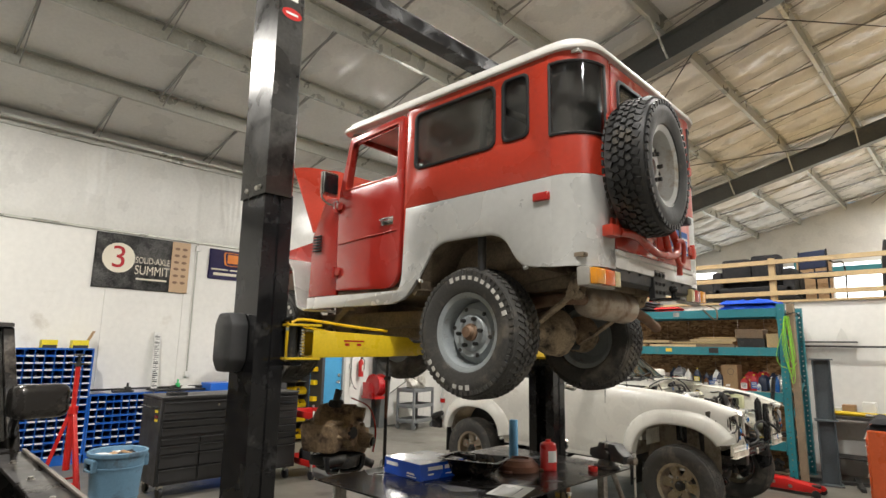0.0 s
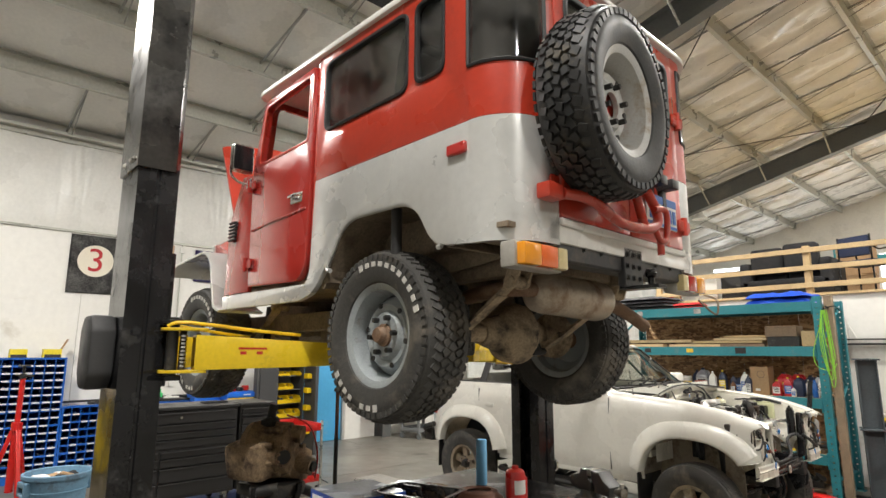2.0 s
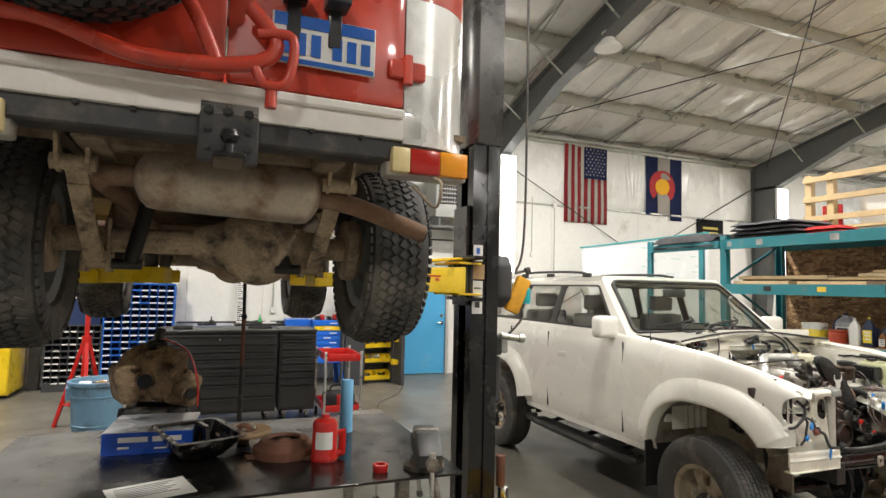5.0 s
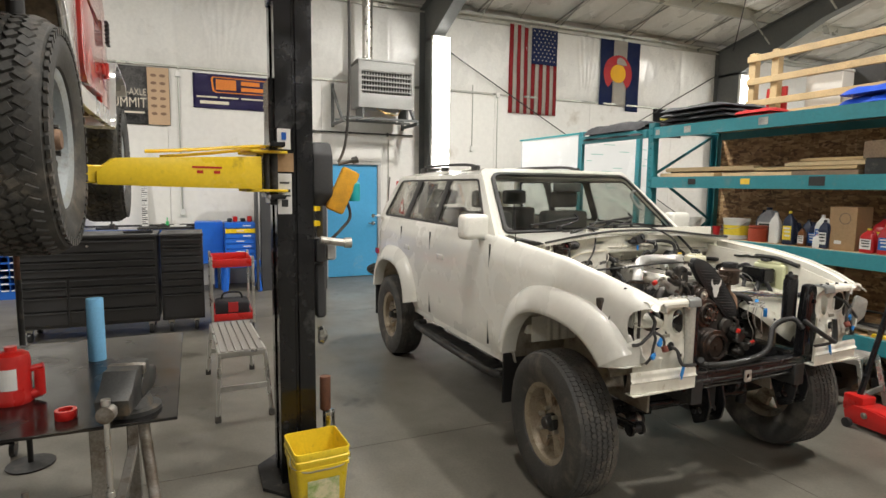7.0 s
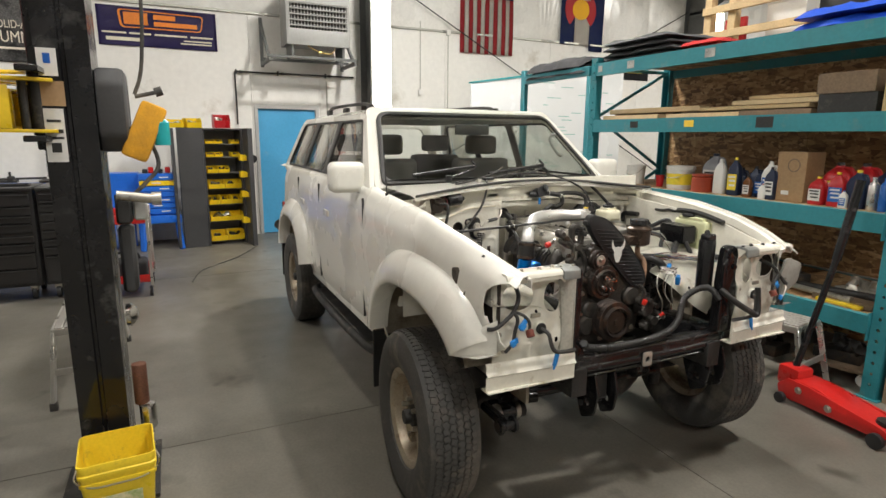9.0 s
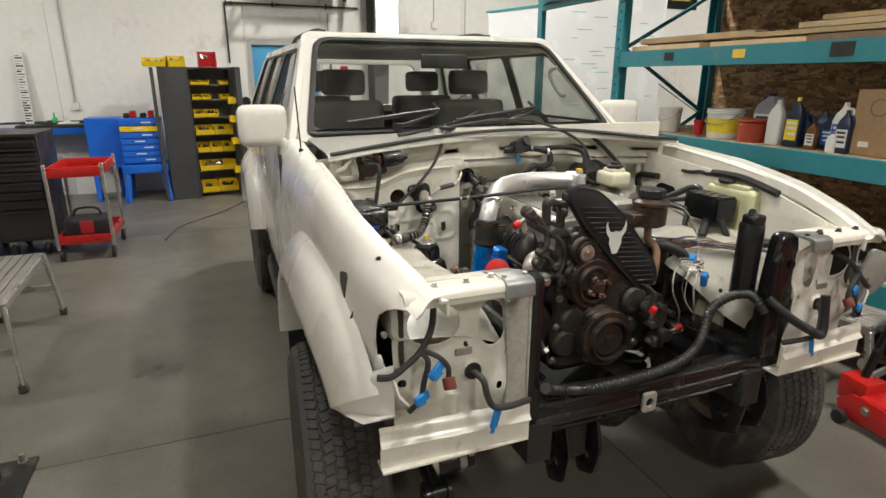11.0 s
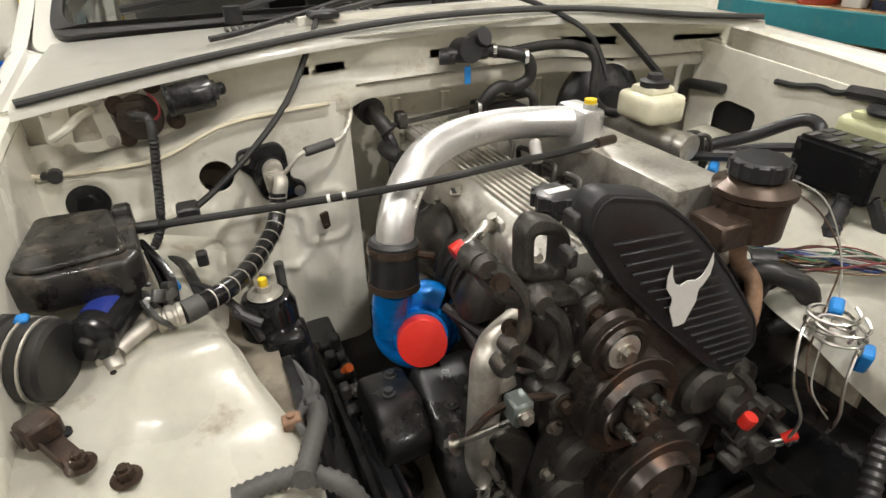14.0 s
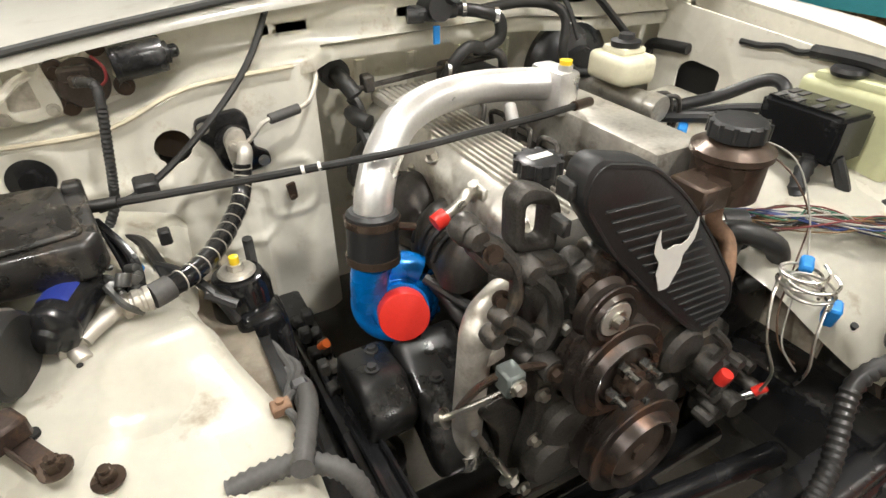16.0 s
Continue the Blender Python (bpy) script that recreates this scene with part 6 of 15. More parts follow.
for s in (0, 1):
    Y = lambda y: my(y, s)
    lp = part("lamp_panel", pressing(B(), 6.15, 6.465, 0.745, 1.175, 64, 80, lamp_relief, LAMP_HOLES, s), BAY_WHITE, suv, "bare white headlamp panel with holes and beads", 60)
    bm = B()
    lo_ = lambda y, z: -1.425 + 0.012 * math.exp(-((z - 0.80) / 0.006) ** 2) + 0.05 * (y - 6.3) - 0.018 * max(0, (z - 0.83) / 0.02) ** 2
    pressing(bm, 6.10, 6.50, 0.735, 0.845, 30, 24, lo_, [(6.13, 0.765, 0.006, 0.006), (6.45, 0.80, 0.008, 0.008)], s)
    bx(bm, -1.47, -1.415, Y(6.10), Y(6.50), 0.732, 0.738)
    part("panel_pressing", bm, BAY_WHITE, lp, angle=60)
    bm = B()
    for y, z in ((6.175, 0.885), (6.44, 0.99), (6.235, 1.155), (6.315, 1.16), (6.395, 1.16), (6.12, 1.09)):
        rod(bm, (-1.45, Y(y), z), (-1.438, Y(y), z), 0.007, seg=10)
    bx(bm, -1.452, -1.445, Y(6.30), Y(6.345), 1.0, 1.018, 0.002)
    part("panel_clips", bm, mat("grey_zinc_clip", (0.38, 0.36, 0.30), 0.5, 0.4), lp)
    # upper bar: sloping pressing with a raised rear lip
    bm = B()
    t = [(-1.550, 1.167), (-1.547, 1.178), (-1.505, 1.183), (-1.465, 1.196), (-1.410, 1.197), (-1.397, 1.190), (-1.393, 1.173), (-1.401, 1.173), (-1.407, 1.187), (-1.460, 1.189), (-1.505, 1.176)]
    plate(bm, rounded(t, 0.006), [], "y", min(Y(6.155), Y(6.42)), max(Y(6.155), Y(6.42)), 0.002)
    plate(bm, rounded([(6.155, 1.172), (6.155, 1.150), (6.20, 1.158), (6.40, 1.160), (6.42, 1.140), (6.42, 1.176)] if s == 0 else [(Y(a), b) for a, b in ((6.155, 1.172), (6.155, 1.150), (6.20, 1.158), (6.40, 1.160), (6.42, 1.140), (6.42, 1.176))], 0.01), [], "x", -1.405, -1.399)
    ub = part("upper_bar", bm, BAY_WHITE, suv, "white sloping upper panel bar")
    bm = B()
    plate(bm, rounded([(-1.535, 1.168), (-1.533, 1.182), (-1.505, 1.187), (-1.465, 1.199), (-1.405, 1.200), (-1.389, 1.192), (-1.385, 1.156), (-1.395, 1.156), (-1.405, 1.187), (-1.460, 1.191), (-1.505, 1.178)], 0.006), [], "y", min(Y(6.405), Y(6.482)), max(Y(6.405), Y(6.482)), 0.002)
    part("bar_end", bm, mat("bare_grey_steel", (0.30, 0.31, 0.30), 0.4, 0.6), ub)
    bm = B()
    for y, x in ((6.24, -1.405), (6.32, -1.405), (6.39, -1.415), (6.415, -1.395), (6.472, -1.395)):
        bolt(bm, (x - 0.03, Y(y), 1.196), (0, 0, 1), 0.007, 0.01)
    part("bar_bolts", bm, DARK_TRIM if s else ZINC, ub)
    bm = B()
    if s == 0:
        plate(bm, rounded([(6.435, 0.76), (6.50, 0.75), (6.495, 0.95), (6.495, 1.195), (6.42, 1.20), (6.44, 0.95)], 0.015), [], "x", -1.455, -1.435, 0.005)
        bx(bm, -1.50, -1.44, 6.498, 6.508, 0.76, 1.17, 0.003)
        part("support_post", bm, mat("scuffed_grey_support", (0.42, 0.41, 0.36), 0.5, 0.2, var=0.2, scale=6, stain=(0.10, 0.08, 0.07), amount=0.3, stain_scale=5), suv)
        bm = B()
        bx(bm, -1.53, -1.46, 6.51, 6.555, 0.70, 1.17, 0.01, 2)
    else:
        plate(bm, rounded([(7.365, 0.78), (7.475, 0.78), (7.48, 1.10), (7.46, 1.20), (7.39, 1.20), (7.372, 1.05)], 0.03), [], "x", -1.505, -1.455, 0.012)
        plate(bm, rounded([(7.355, 0.80), (7.375, 0.80), (7.378, 1.15), (7.36, 1.12)], 0.008), [], "x", -1.46, -1.44, 0.004)
        for z in (0.95, 1.10):
            rod(bm, (-1.455, 7.44, z), (-1.447, 7.44, z), 0.012, seg=12)
    part("support_brace", bm, BLACK_PAINT, suv)
    # added dark brown sheets and dish put the opening's shade into their colour
    bm = B()
    bx(bm, -1.70, -1.62, Y(6.07), Y(6.20), 0.93, 1.19, 0.02), bx(bm, -1.64, -1.47, Y(6.165), Y(6.175), 0.93, 1.165), bx(bm, -1.64, -1.48, Y(6.08), Y(6.17), 0.93, 0.94)
    lathe(bm, [(0.0, 0.0), (0.05, 0.0), (0.056, 0.03), (0.05, 0.03), (0.044, 0.01), (0.0, 0.008)], (-1.60, Y(6.13), 1.07), (-1.2, Y(6.05), 1.07), 24)
    part("lamp_bucket", bm, mat("lamp_cavity_shade_brown", (0.05, 0.04, 0.032), 0.7, var=0.3, scale=12), suv)
    bm = B()
    rod(bm, (-1.465, Y(6.345), 0.955), (-1.435, Y(6.345), 0.955), 0.023, seg=18, bev=0.005)
    part("grommet", bm, SEAL_OR_HOLLOW, lp)
    # inner wing gutter
    bm = B()
    hose(bm, [(-2.36, Y(6.15), 1.352), (-2.0, Y(6.15), 1.315), (-1.7, Y(6.148), 1.262), (-1.50, Y(6.145), 1.20)], 0.011, 6, 4)
    plate(bm, [(-2.40, 1.10), (-2.40, 1.345), (-2.0, 1.315), (-1.7, 1.265), (-1.50, 1.20), (-1.50, 1.05)], [], "y", min(Y(6.15), Y(6.158)), max(Y(6.15), Y(6.158)))
    part("wing_gutter", bm, BAY_WHITE, suv)
    bm = B()
    for x, z in ((-2.2, 1.325), (-1.9, 1.297), (-1.68, 1.262), (-1.55, 1.232)):
        bolt(bm, (x, Y(6.142), z + 0.006), (0, 0, 1), 0.006, 0.007)
    part("wing_bolts", bm, DARK_TRIM, suv)
bm = B()
pts = [(-1.55, 6.42, 0.745), (-1.50, 6.55, 0.74), (-1.495, 6.75, 0.735), (-1.495, 7.20, 0.735), (-1.50, 7.38, 0.74), (-1.55, 7.50, 0.745)]
for dz, r, fl in ((0.035, 0.026, 0.7), (-0.01, 0.034, 0.8), (-0.045, 0.022, 0.6)):
    hose(bm, [(x, y, z + dz) for x, y, z in pts], r, 10, 6, flat=fl)
bx(bm, -1.56, -1.47, 6.50, 7.42, 0.70, 0.775, 0.02, 2)
for y in (6.50, 7.40):
    lathe(bm, [(0.012, 0.0), (0.022, 0.0), (0.022, 0.006), (0.012, 0.006)], (-1.50, y, 0.795), (-1.5, y, 2), 18, close=True)
cm = part("front_crossmember", bm, BLACK_PAINT, suv, "glossy black ridged front crossmember", 50)
bm = B()
plate(bm, rect(6.915, 0.69, 6.965, 0.755, 0.012), [circle(6.94, 0.722, 0.014, 14)], "x", -1.462, -1.452, 0.002)
part("hole_plate", bm, BRIGHT, cm)
for y in (6.72, 7.40):
    for dy in (-0.06, 0.048):
        bm = B()
        plate(bm, rounded([(-1.64, 0.70), (-1.48, 0.70), (-1.45, 0.60), (-1.47, 0.50), (-1.55, 0.46), (-1.60, 0.58)], 0.02), [circle(-1.52, 0.545, 0.018, 14)], "y", y + dy, y + dy + 0.012, 0.002)
        part("tow_bracket", bm, BLACK_PAINT, suv)
    bm = B()
    bx(bm, -1.62, -1.50, y - 0.045, y + 0.045, 0.55, 0.68, 0.012)
    rod(bm, (-1.55, y - 0.07, 0.53), (-1.55, y + 0.07, 0.53), 0.014)
    part("frame_horn", bm, BLACK_DUSTY, suv)
bm = B()
for y, z in ((6.28, 0.46), (7.02, 0.60)):
    for k in (0, 1):
        lathe(bm, [(0.016, -0.006), (0.036, -0.006), (0.036, 0.006), (0.016, 0.006)], (-1.62, y + 0.07 * k, z), (-1.62, y + 2, z), 20, close=True)
    rod(bm, (-1.62, y - 0.01, z), (-1.62, y + 0.08, z), 0.024, seg=16)
    rod(bm, (-1.62, y + 0.035, z), (-1.85, y + 0.06, z - 0.02), 0.025, seg=12)
part("arm_bush", bm, BLACK_PAINT, suv, "black link bush with bright washers")
bm = B()
rod(bm, (-1.535, 7.345, 0.98), (-1.535, 7.345, 1.225), 0.038, seg=24, bev=0.01)
bx(bm, -1.56, -1.51, 7.32, 7.375, 1.22, 1.25, 0.006), rod(bm, (-1.55, 7.36, 1.24), (-1.53, 7.33, 1.26), 0.012, seg=10)
part("receiver_drier", bm, BLACK_PAINT, suv, "black upright cylinder")
bm = B()
plate(bm, rounded([(7.78, 0.92), (7.90, 0.98), (7.92, 1.08), (7.80, 1.12), (7.76, 1.02)], 0.03), [], "x", -1.45, -1.435, 0.004)
part("bent_wing_bracket", bm, mat("scratched_primer", (0.33, 0.33, 0.30), 0.5, 0.3), suv)
# loose wiring with blue tape at the nose
for s in (0, 1):
    Y = lambda y: my(y, s)
    bm = B()
    hose(bm, [(-1.44, Y(6.10), 0.985), (-1.425, Y(6.13), 0.99), (-1.42, Y(6.165), 1.015), (-1.42, Y(6.20), 1.045), (-1.44, Y(6.235), 1.09), (-1.52, Y(6.27), 1.12)], 0.0085, 8)
    hose(bm, [(-1.42, Y(6.195), 1.05), (-1.41, Y(6.215), 1.02), (-1.41, Y(6.205), 0.97), (-1.41, Y(6.195), 0.925), (-1.42, Y(6.17), 0.89)], 0.007, 8)
    hose(bm, [(-1.42, Y(6.20), 1.05), (-1.405, Y(6.24), 1.03), (-1.40, Y(6.262), 1.0), (-1.40, Y(6.262), 0.965)], 0.0065, 8)
    hose(bm, [(-1.44, Y(6.345), 0.955), (-1.41, Y(6.36), 0.94), (-1.40, Y(6.368), 0.90), (-1.395, Y(6.385), 0.87), (-1.395, Y(6.43), 0.862), (-1.42, Y(6.50), 0.85)], 0.0085, 8)
    part("wiring", bm, DARK_TRIM, suv)
    for y, z, w, h, a in ((6.232, 1.0, 0.05, 0.022, 0.6), (6.195, 0.935, 0.042, 0.022, 0.2), (6.392, 0.835, 0.024, 0.055, -0.25)):
        bm = B()
        bx(bm, -0.004, 0.004, -w / 2, w / 2, -h / 2, h / 2, 0.002)
        bx(bm, 0.002, 0.006, -w * 0.4, w * 0.15, -h * 0.75, h * 0.4, 0.001)
        bmesh.ops.transform(bm, matrix=Matrix.Translation((-1.398, Y(y), z)) @ Matrix.Rotation(a if s == 0 else -a, 4, "X") @ Matrix.Rotation(0.3, 4, "Z"), verts=bm.verts)
        part("tape_flag", bm, TAPE_BLUE, suv)
    bm = B()
    rod(bm, (-1.40, Y(6.262), 0.975), (-1.385, Y(6.262), 0.95), 0.016, seg=12, bev=0.004)
    part("plug", bm, mat("brown_plug", (0.16, 0.035, 0.02), 0.5), suv)

# ---- engine bay of the estate car ----
CAST = mat("dark_cast_iron", (0.062, 0.057, 0.051), 0.45, 0.45, var=0.5, scale=22, stain=(0.15, 0.12, 0.085), amount=0.22, stain_scale=14, bump=0.35, bump_scale=90)
SHIELD = mat("sooty_heat_shield", (0.05, 0.046, 0.042), 0.4, 0.55, var=0.25, scale=9, stain=(0.14, 0.11, 0.08), amount=0.2, stain_scale=9)
PIPE_ALU = mat("satin_aluminium_pipe", (0.74, 0.735, 0.72), 0.36, 0.85, var=0.08, scale=14, bump=0.05)
TURBO_BLUE = mat("bright_blue_casting", (0.0, 0.20, 0.66), 0.3, 0.25, var=0.15, scale=16, bump=0.15, coat=0.3)
CAP_RED = mat("red_plastic_cap", (0.62, 0.03, 0.02), 0.4, var=0.06, scale=10)
BRONZE = mat("tarnished_tin", (0.085, 0.06, 0.045), 0.33, 0.6, var=0.2, scale=10, stain=(0.05, 0.04, 0.035), amount=0.25, stain_scale=10)
PULLEY = mat("worn_pulley_steel", (0.045, 0.036, 0.031), 0.36, 0.6, var=0.3, scale=14, stain=(0.14, 0.075, 0.045), amount=0.22, stain_scale=12)
HOSE = mat("black_hose_rubber", (0.018, 0.0175, 0.017), 0.45, var=0.2, scale=14, stain=(0.08, 0.07, 0.06), amount=0.12, stain_scale=14)
HOSE_GREY = mat("dusty_corrugated_sleeve", (0.07, 0.068, 0.065), 0.6, var=0.2, scale=14)
TANK = mat("yellowed_plastic_tank", (0.62, 0.63, 0.38), 0.4, var=0.06, scale=5, spec=0.5)
RES_WHITE = mat("milky_reservoir", (0.72, 0.69, 0.52), 0.35, var=0.06, scale=8)


def p_(name, bm, material, parent=None, label="", angle=38):
    return part(name, bm, material, parent or suv, label, angle)


def ring(bm, p, way, r, w, th):
    a = Vector(way).normalized()
    lathe(bm, [(r, -w / 2), (r + th, -w / 2), (r + th, w / 2), (r, w / 2)], p, Vector(p) + a, 24, close=True)


# firewall: stamped heater-side block, upper panel with its ledge, recess behind the engine
def bump_ring(y, z, q, w, h):
    """Height of a pressed bead along a rounded rectangle q = (y0, z0, y1, z1, r)."""
    y0, z0, y1, z1, r = q
    dy, dz = abs(y - (y0 + y1) / 2) - (y1 - y0) / 2 + r, abs(z - (z0 + z1) / 2) - (z1 - z0) / 2 + r
    d = math.hypot(max(dy, 0), max(dz, 0)) + min(max(dy, dz), 0) - r
    return h * math.exp(-(d / w) ** 2)


def ledge_z(y):
    return lerp_table(y, [(6.10, 1.262), (6.26, 1.268), (6.35, 1.278), (6.40, 1.29), (6.50, 1.326), (6.72, 1.334), (7.20, 1.338), (7.40, 1.315), (7.80, 1.30)])


def seal_z(y):
    return lerp_table(y, [(6.10, 1.36), (6.30, 1.382), (6.43, 1.406), (6.62, 1.424), (6.93, 1.43), (7.16, 1.43), (7.45, 1.41), (7.80, 1.375)])


bm = B()
ny, nz, g = 84, 74, []
for i in range(ny + 1):
    y = 6.12 + 0.58 * i / ny
    row = []
    for j in range(nz + 1):
        z = 0.76 + (ledge_z(y) - 0.012 - 0.76) * j / nz
        x = -2.352
        for q in ((6.575, 1.035, 6.672, 1.148, 0.03), (6.40, 0.99, 6.585, 1.12, 0.05)):
            x += bump_ring(y, z, q, 0.006, 0.005)
        x += 0.007 * math.exp(-((z - 1.16 + 0.1 * (y - 6.3)) / 0.012) ** 2) * (y < 6.42)
        if z < 1.09:
            x += 0.006 * math.sin((y - 6.2) * 2 * math.pi / 0.062 + 3 * z) * min(1, (1.09 - z) / 0.04) * (6.24 < y < 6.56)
        x += 0.010 * math.exp(-((y - 6.60) / 0.05) ** 2 - ((z - 0.95) / 0.06) ** 2) - 0.02 * max(0, (y - 6.655) / 0.045) ** 2
        x += 0.006 * math.exp(-((math.hypot(y - 6.222, z - 1.205) - 0.05) / 0.01) ** 2)
        row.append(bm.verts.new((x, y, z)))
    g.append(row)
for i in range(ny):
    for j in range(nz):
        c = (g[i][j].co + g[i + 1][j + 1].co) / 2
        if math.hypot(c.y - 6.435, c.z - 1.214) > 0.029:
            bm.faces.new((g[i][j], g[i + 1][j], g[i + 1][j + 1], g[i][j + 1]))
for i in range(ny + 1):
    for j in range(nz + 1):
        v = g[i][j]
        d = math.hypot(v.co.y - 6.435, v.co.z - 1.214)
        if 0.02 < d < 0.034:
            v.co.y, v.co.z = 6.435 + (v.co.y - 6.435) * 0.0305 / d, 1.214 + (v.co.z - 1.214) * 0.0305 / d
bmesh.ops.delete(bm, geom=[v for v in bm.verts if not v.link_faces], context="VERTS")
bmesh.ops.solidify(bm, geom=bm.faces[:], thickness=-0.003)
bx(bm, -2.56, -2.372, 6.672, 6.70, 0.75, 1.31, 0.012, 2)
fwl = p_("firewall", bm, BAY_WHITE, label="white firewall pressing with beads and holes", angle=60)
bm = B()
bx(bm, -2.58, -2.54, 6.66, 7.84, 0.7, 1.45), bx(bm, -2.445, -2.405, 6.12, 6.41, 0.8, 1.3)
for k in range(5):
    rod(bm, (-2.54, 6.86 + 0.13 * k, 0.9), (-2.54, 6.86 + 0.13 * k, 1.26), 0.014, seg=8)
p_("firewall_back", bm, BAY_WHITE)
bm = B()
rows = []
for i in range(121):
    y = 6.10 + 1.72 * i / 120
    zl, zs = ledge_z(y), seal_z(y)
    lip = -2.352 if y < 6.70 else -2.352 - 0.05 * min(1, (y - 6.70) / 0.05)
    dent = 0.012 * max(0, math.sin((y - 6.72) * 2 * math.pi / 0.34)) * (y > 6.72) + 0.012 * math.exp(-((y - 6.33) / 0.09) ** 2)
    rows.append([bm.verts.new(p) for p in ((-2.40, y, zs), (-2.412, y, zs - 0.006), (-2.418 + dent * 0.4, y, zs - 0.03), (-2.42 + dent, y, (zs + zl) / 2), (-2.42 + dent, y, zl + 0.03), (-2.412, y, zl + 0.012), (-2.398, y, zl + 0.003), (lip - 0.012, y, zl - 0.002), (lip - 0.001, y, zl - 0.008), (lip, y, zl - 0.03))])
for a, b in zip(rows, rows[1:]):
    for k in range(9):
        bm.faces.new((a[k], b[k], b[k + 1], a[k + 1]))
bmesh.ops.solidify(bm, geom=bm.faces[:], thickness=0.003)
p_("firewall_upper", bm, BAY_WHITE, angle=70)
bm = B()
hose(bm, [(-2.345, 6.11, 1.30), (-2.345, 6.16, 1.268), (-2.343, 6.30, 1.262), (-2.342, 6.37, 1.272), (-2.342, 6.48, 1.312), (-2.342, 6.66, 1.322)], 0.004, 6, 5)
p_("ledge_seam", bm, mat("cream_seam_sealer", (0.62, 0.56, 0.42), 0.5), fwl)
# dark brown disc closes the hole from behind
bm = B()
rod(bm, (-2.40, 6.435, 1.214), (-2.392, 6.435, 1.214), 0.034, seg=20)
p_("firewall_hole", bm, mat("dark_brown_hole_disc", (0.05, 0.035, 0.025), 0.9))
bm = B()
plate(bm, rounded([(6.185, 1.30), (6.19, 1.372), (6.285, 1.378), (6.30, 1.29), (6.25, 1.278)], 0.012), [rounded([(6.225, 1.30), (6.235, 1.365), (6.262, 1.362), (6.268, 1.30)], 0.008)], "x", -2.398, -2.388, 0.003)
hose(bm, [(-2.345, 6.205, 1.325), (-2.335, 6.23, 1.34), (-2.36, 6.25, 1.352), (-2.39, 6.265, 1.352)], 0.007, 8)
hs_ = p_("hood_hinge_stub", bm, BAY_WHITE)
bm = B()
for y, z in ((6.20, 1.36), (6.275, 1.368), (6.215, 1.292), (6.283, 1.296)):
    bolt(bm, (-2.388, y, z), (1, 0, 0), 0.007, 0.006)
bx(bm, -2.399, -2.397, 6.22, 6.272, 1.296, 1.37)
part("hinge_bolts", bm, BRIGHT, hs_)

# wiper motor
EARS = ((6.366, 1.383), (6.302, 1.354), (6.307, 1.297), (6.391, 1.316))
bm = B()
rod(bm, (-2.372, 6.382, 1.357), (-2.376, 6.462, 1.364), 0.029, seg=32, bev=0.006)
lathe(bm, [(0.029, 0.0), (0.0305, 0.002), (0.0305, 0.008), (0.029, 0.01)], (-2.372, 6.382, 1.357), (-2.376, 6.462, 1.364), 32, close=True)
lathe(bm, [(0.018, 0), (0.018, 0.006), (0.011, 0.009), (0.011, 0.018), (0.007, 0.022), (0.0, 0.023)], (-2.376, 6.462, 1.364), (-2.378, 6.50, 1.3675), 20)
wm = p_("wiper_motor", bm, BLACK_PAINT, label="black wiper motor")
bm = B()
lathe(bm, [(0.0, 0.0), (0.036, 0.0), (0.039, 0.004), (0.039, 0.016), (0.034, 0.022), (0.016, 0.024), (0.0, 0.026)], (-2.402, 6.335, 1.33), (-2.0, 6.335, 1.33), 32)
bx(bm, -2.38, -2.36, 6.305, 6.352, 1.34, 1.362, 0.005), bx(bm, -2.372, -2.345, 6.318, 6.342, 1.335, 1.352, 0.004)
part("gear_housing", bm, mat("grimy_brown_casting", (0.075, 0.06, 0.05), 0.55, 0.4, var=0.25, scale=20, bump=0.3), wm)
bm = B()
hose(bm, [(-2.362, 6.358, 1.375), (-2.35, 6.37, 1.36), (-2.35, 6.368, 1.34), (-2.352, 6.355, 1.33)], 0.0025, 6)
part("motor_wire", bm, mat("dull_red_wire", (0.16, 0.02, 0.02), 0.5), wm)
bm = B()
plate(bm, rounded([(6.355, 1.395), (6.38, 1.392), (6.388, 1.36), (6.375, 1.33), (6.402, 1.322), (6.40, 1.305), (6.38, 1.303), (6.30, 1.285), (6.293, 1.30), (6.30, 1.345), (6.288, 1.358), (6.305, 1.368), (6.345, 1.37)], 0.012), [], "x", -2.408, -2.397, 0.003)
part("mount_plate", bm, BRIGHT, wm)
for y, z in EARS:
    bm = B()
    lathe(bm, [(0.0, 0.012), (0.008, 0.012), (0.008, 0.004), (0.0155, 0.003), (0.0165, -0.006), (0.0, -0.006)], (-2.392, y, z), (-2.0, y, z), 20)
    part("mount_ear", bm, BRONZE, wm)
bm = B()
hose(bm, [(-2.34, 6.33, 1.345), (-2.315, 6.352, 1.345), (-2.30, 6.352, 1.315), (-2.30, 6.342, 1.255), (-2.30, 6.332, 1.196), (-2.295, 6.32, 1.15), (-2.28, 6.285, 1.10)], 0.0085, 10, 8, rib=0.0015)
p_("motor_lead", bm, HOSE)

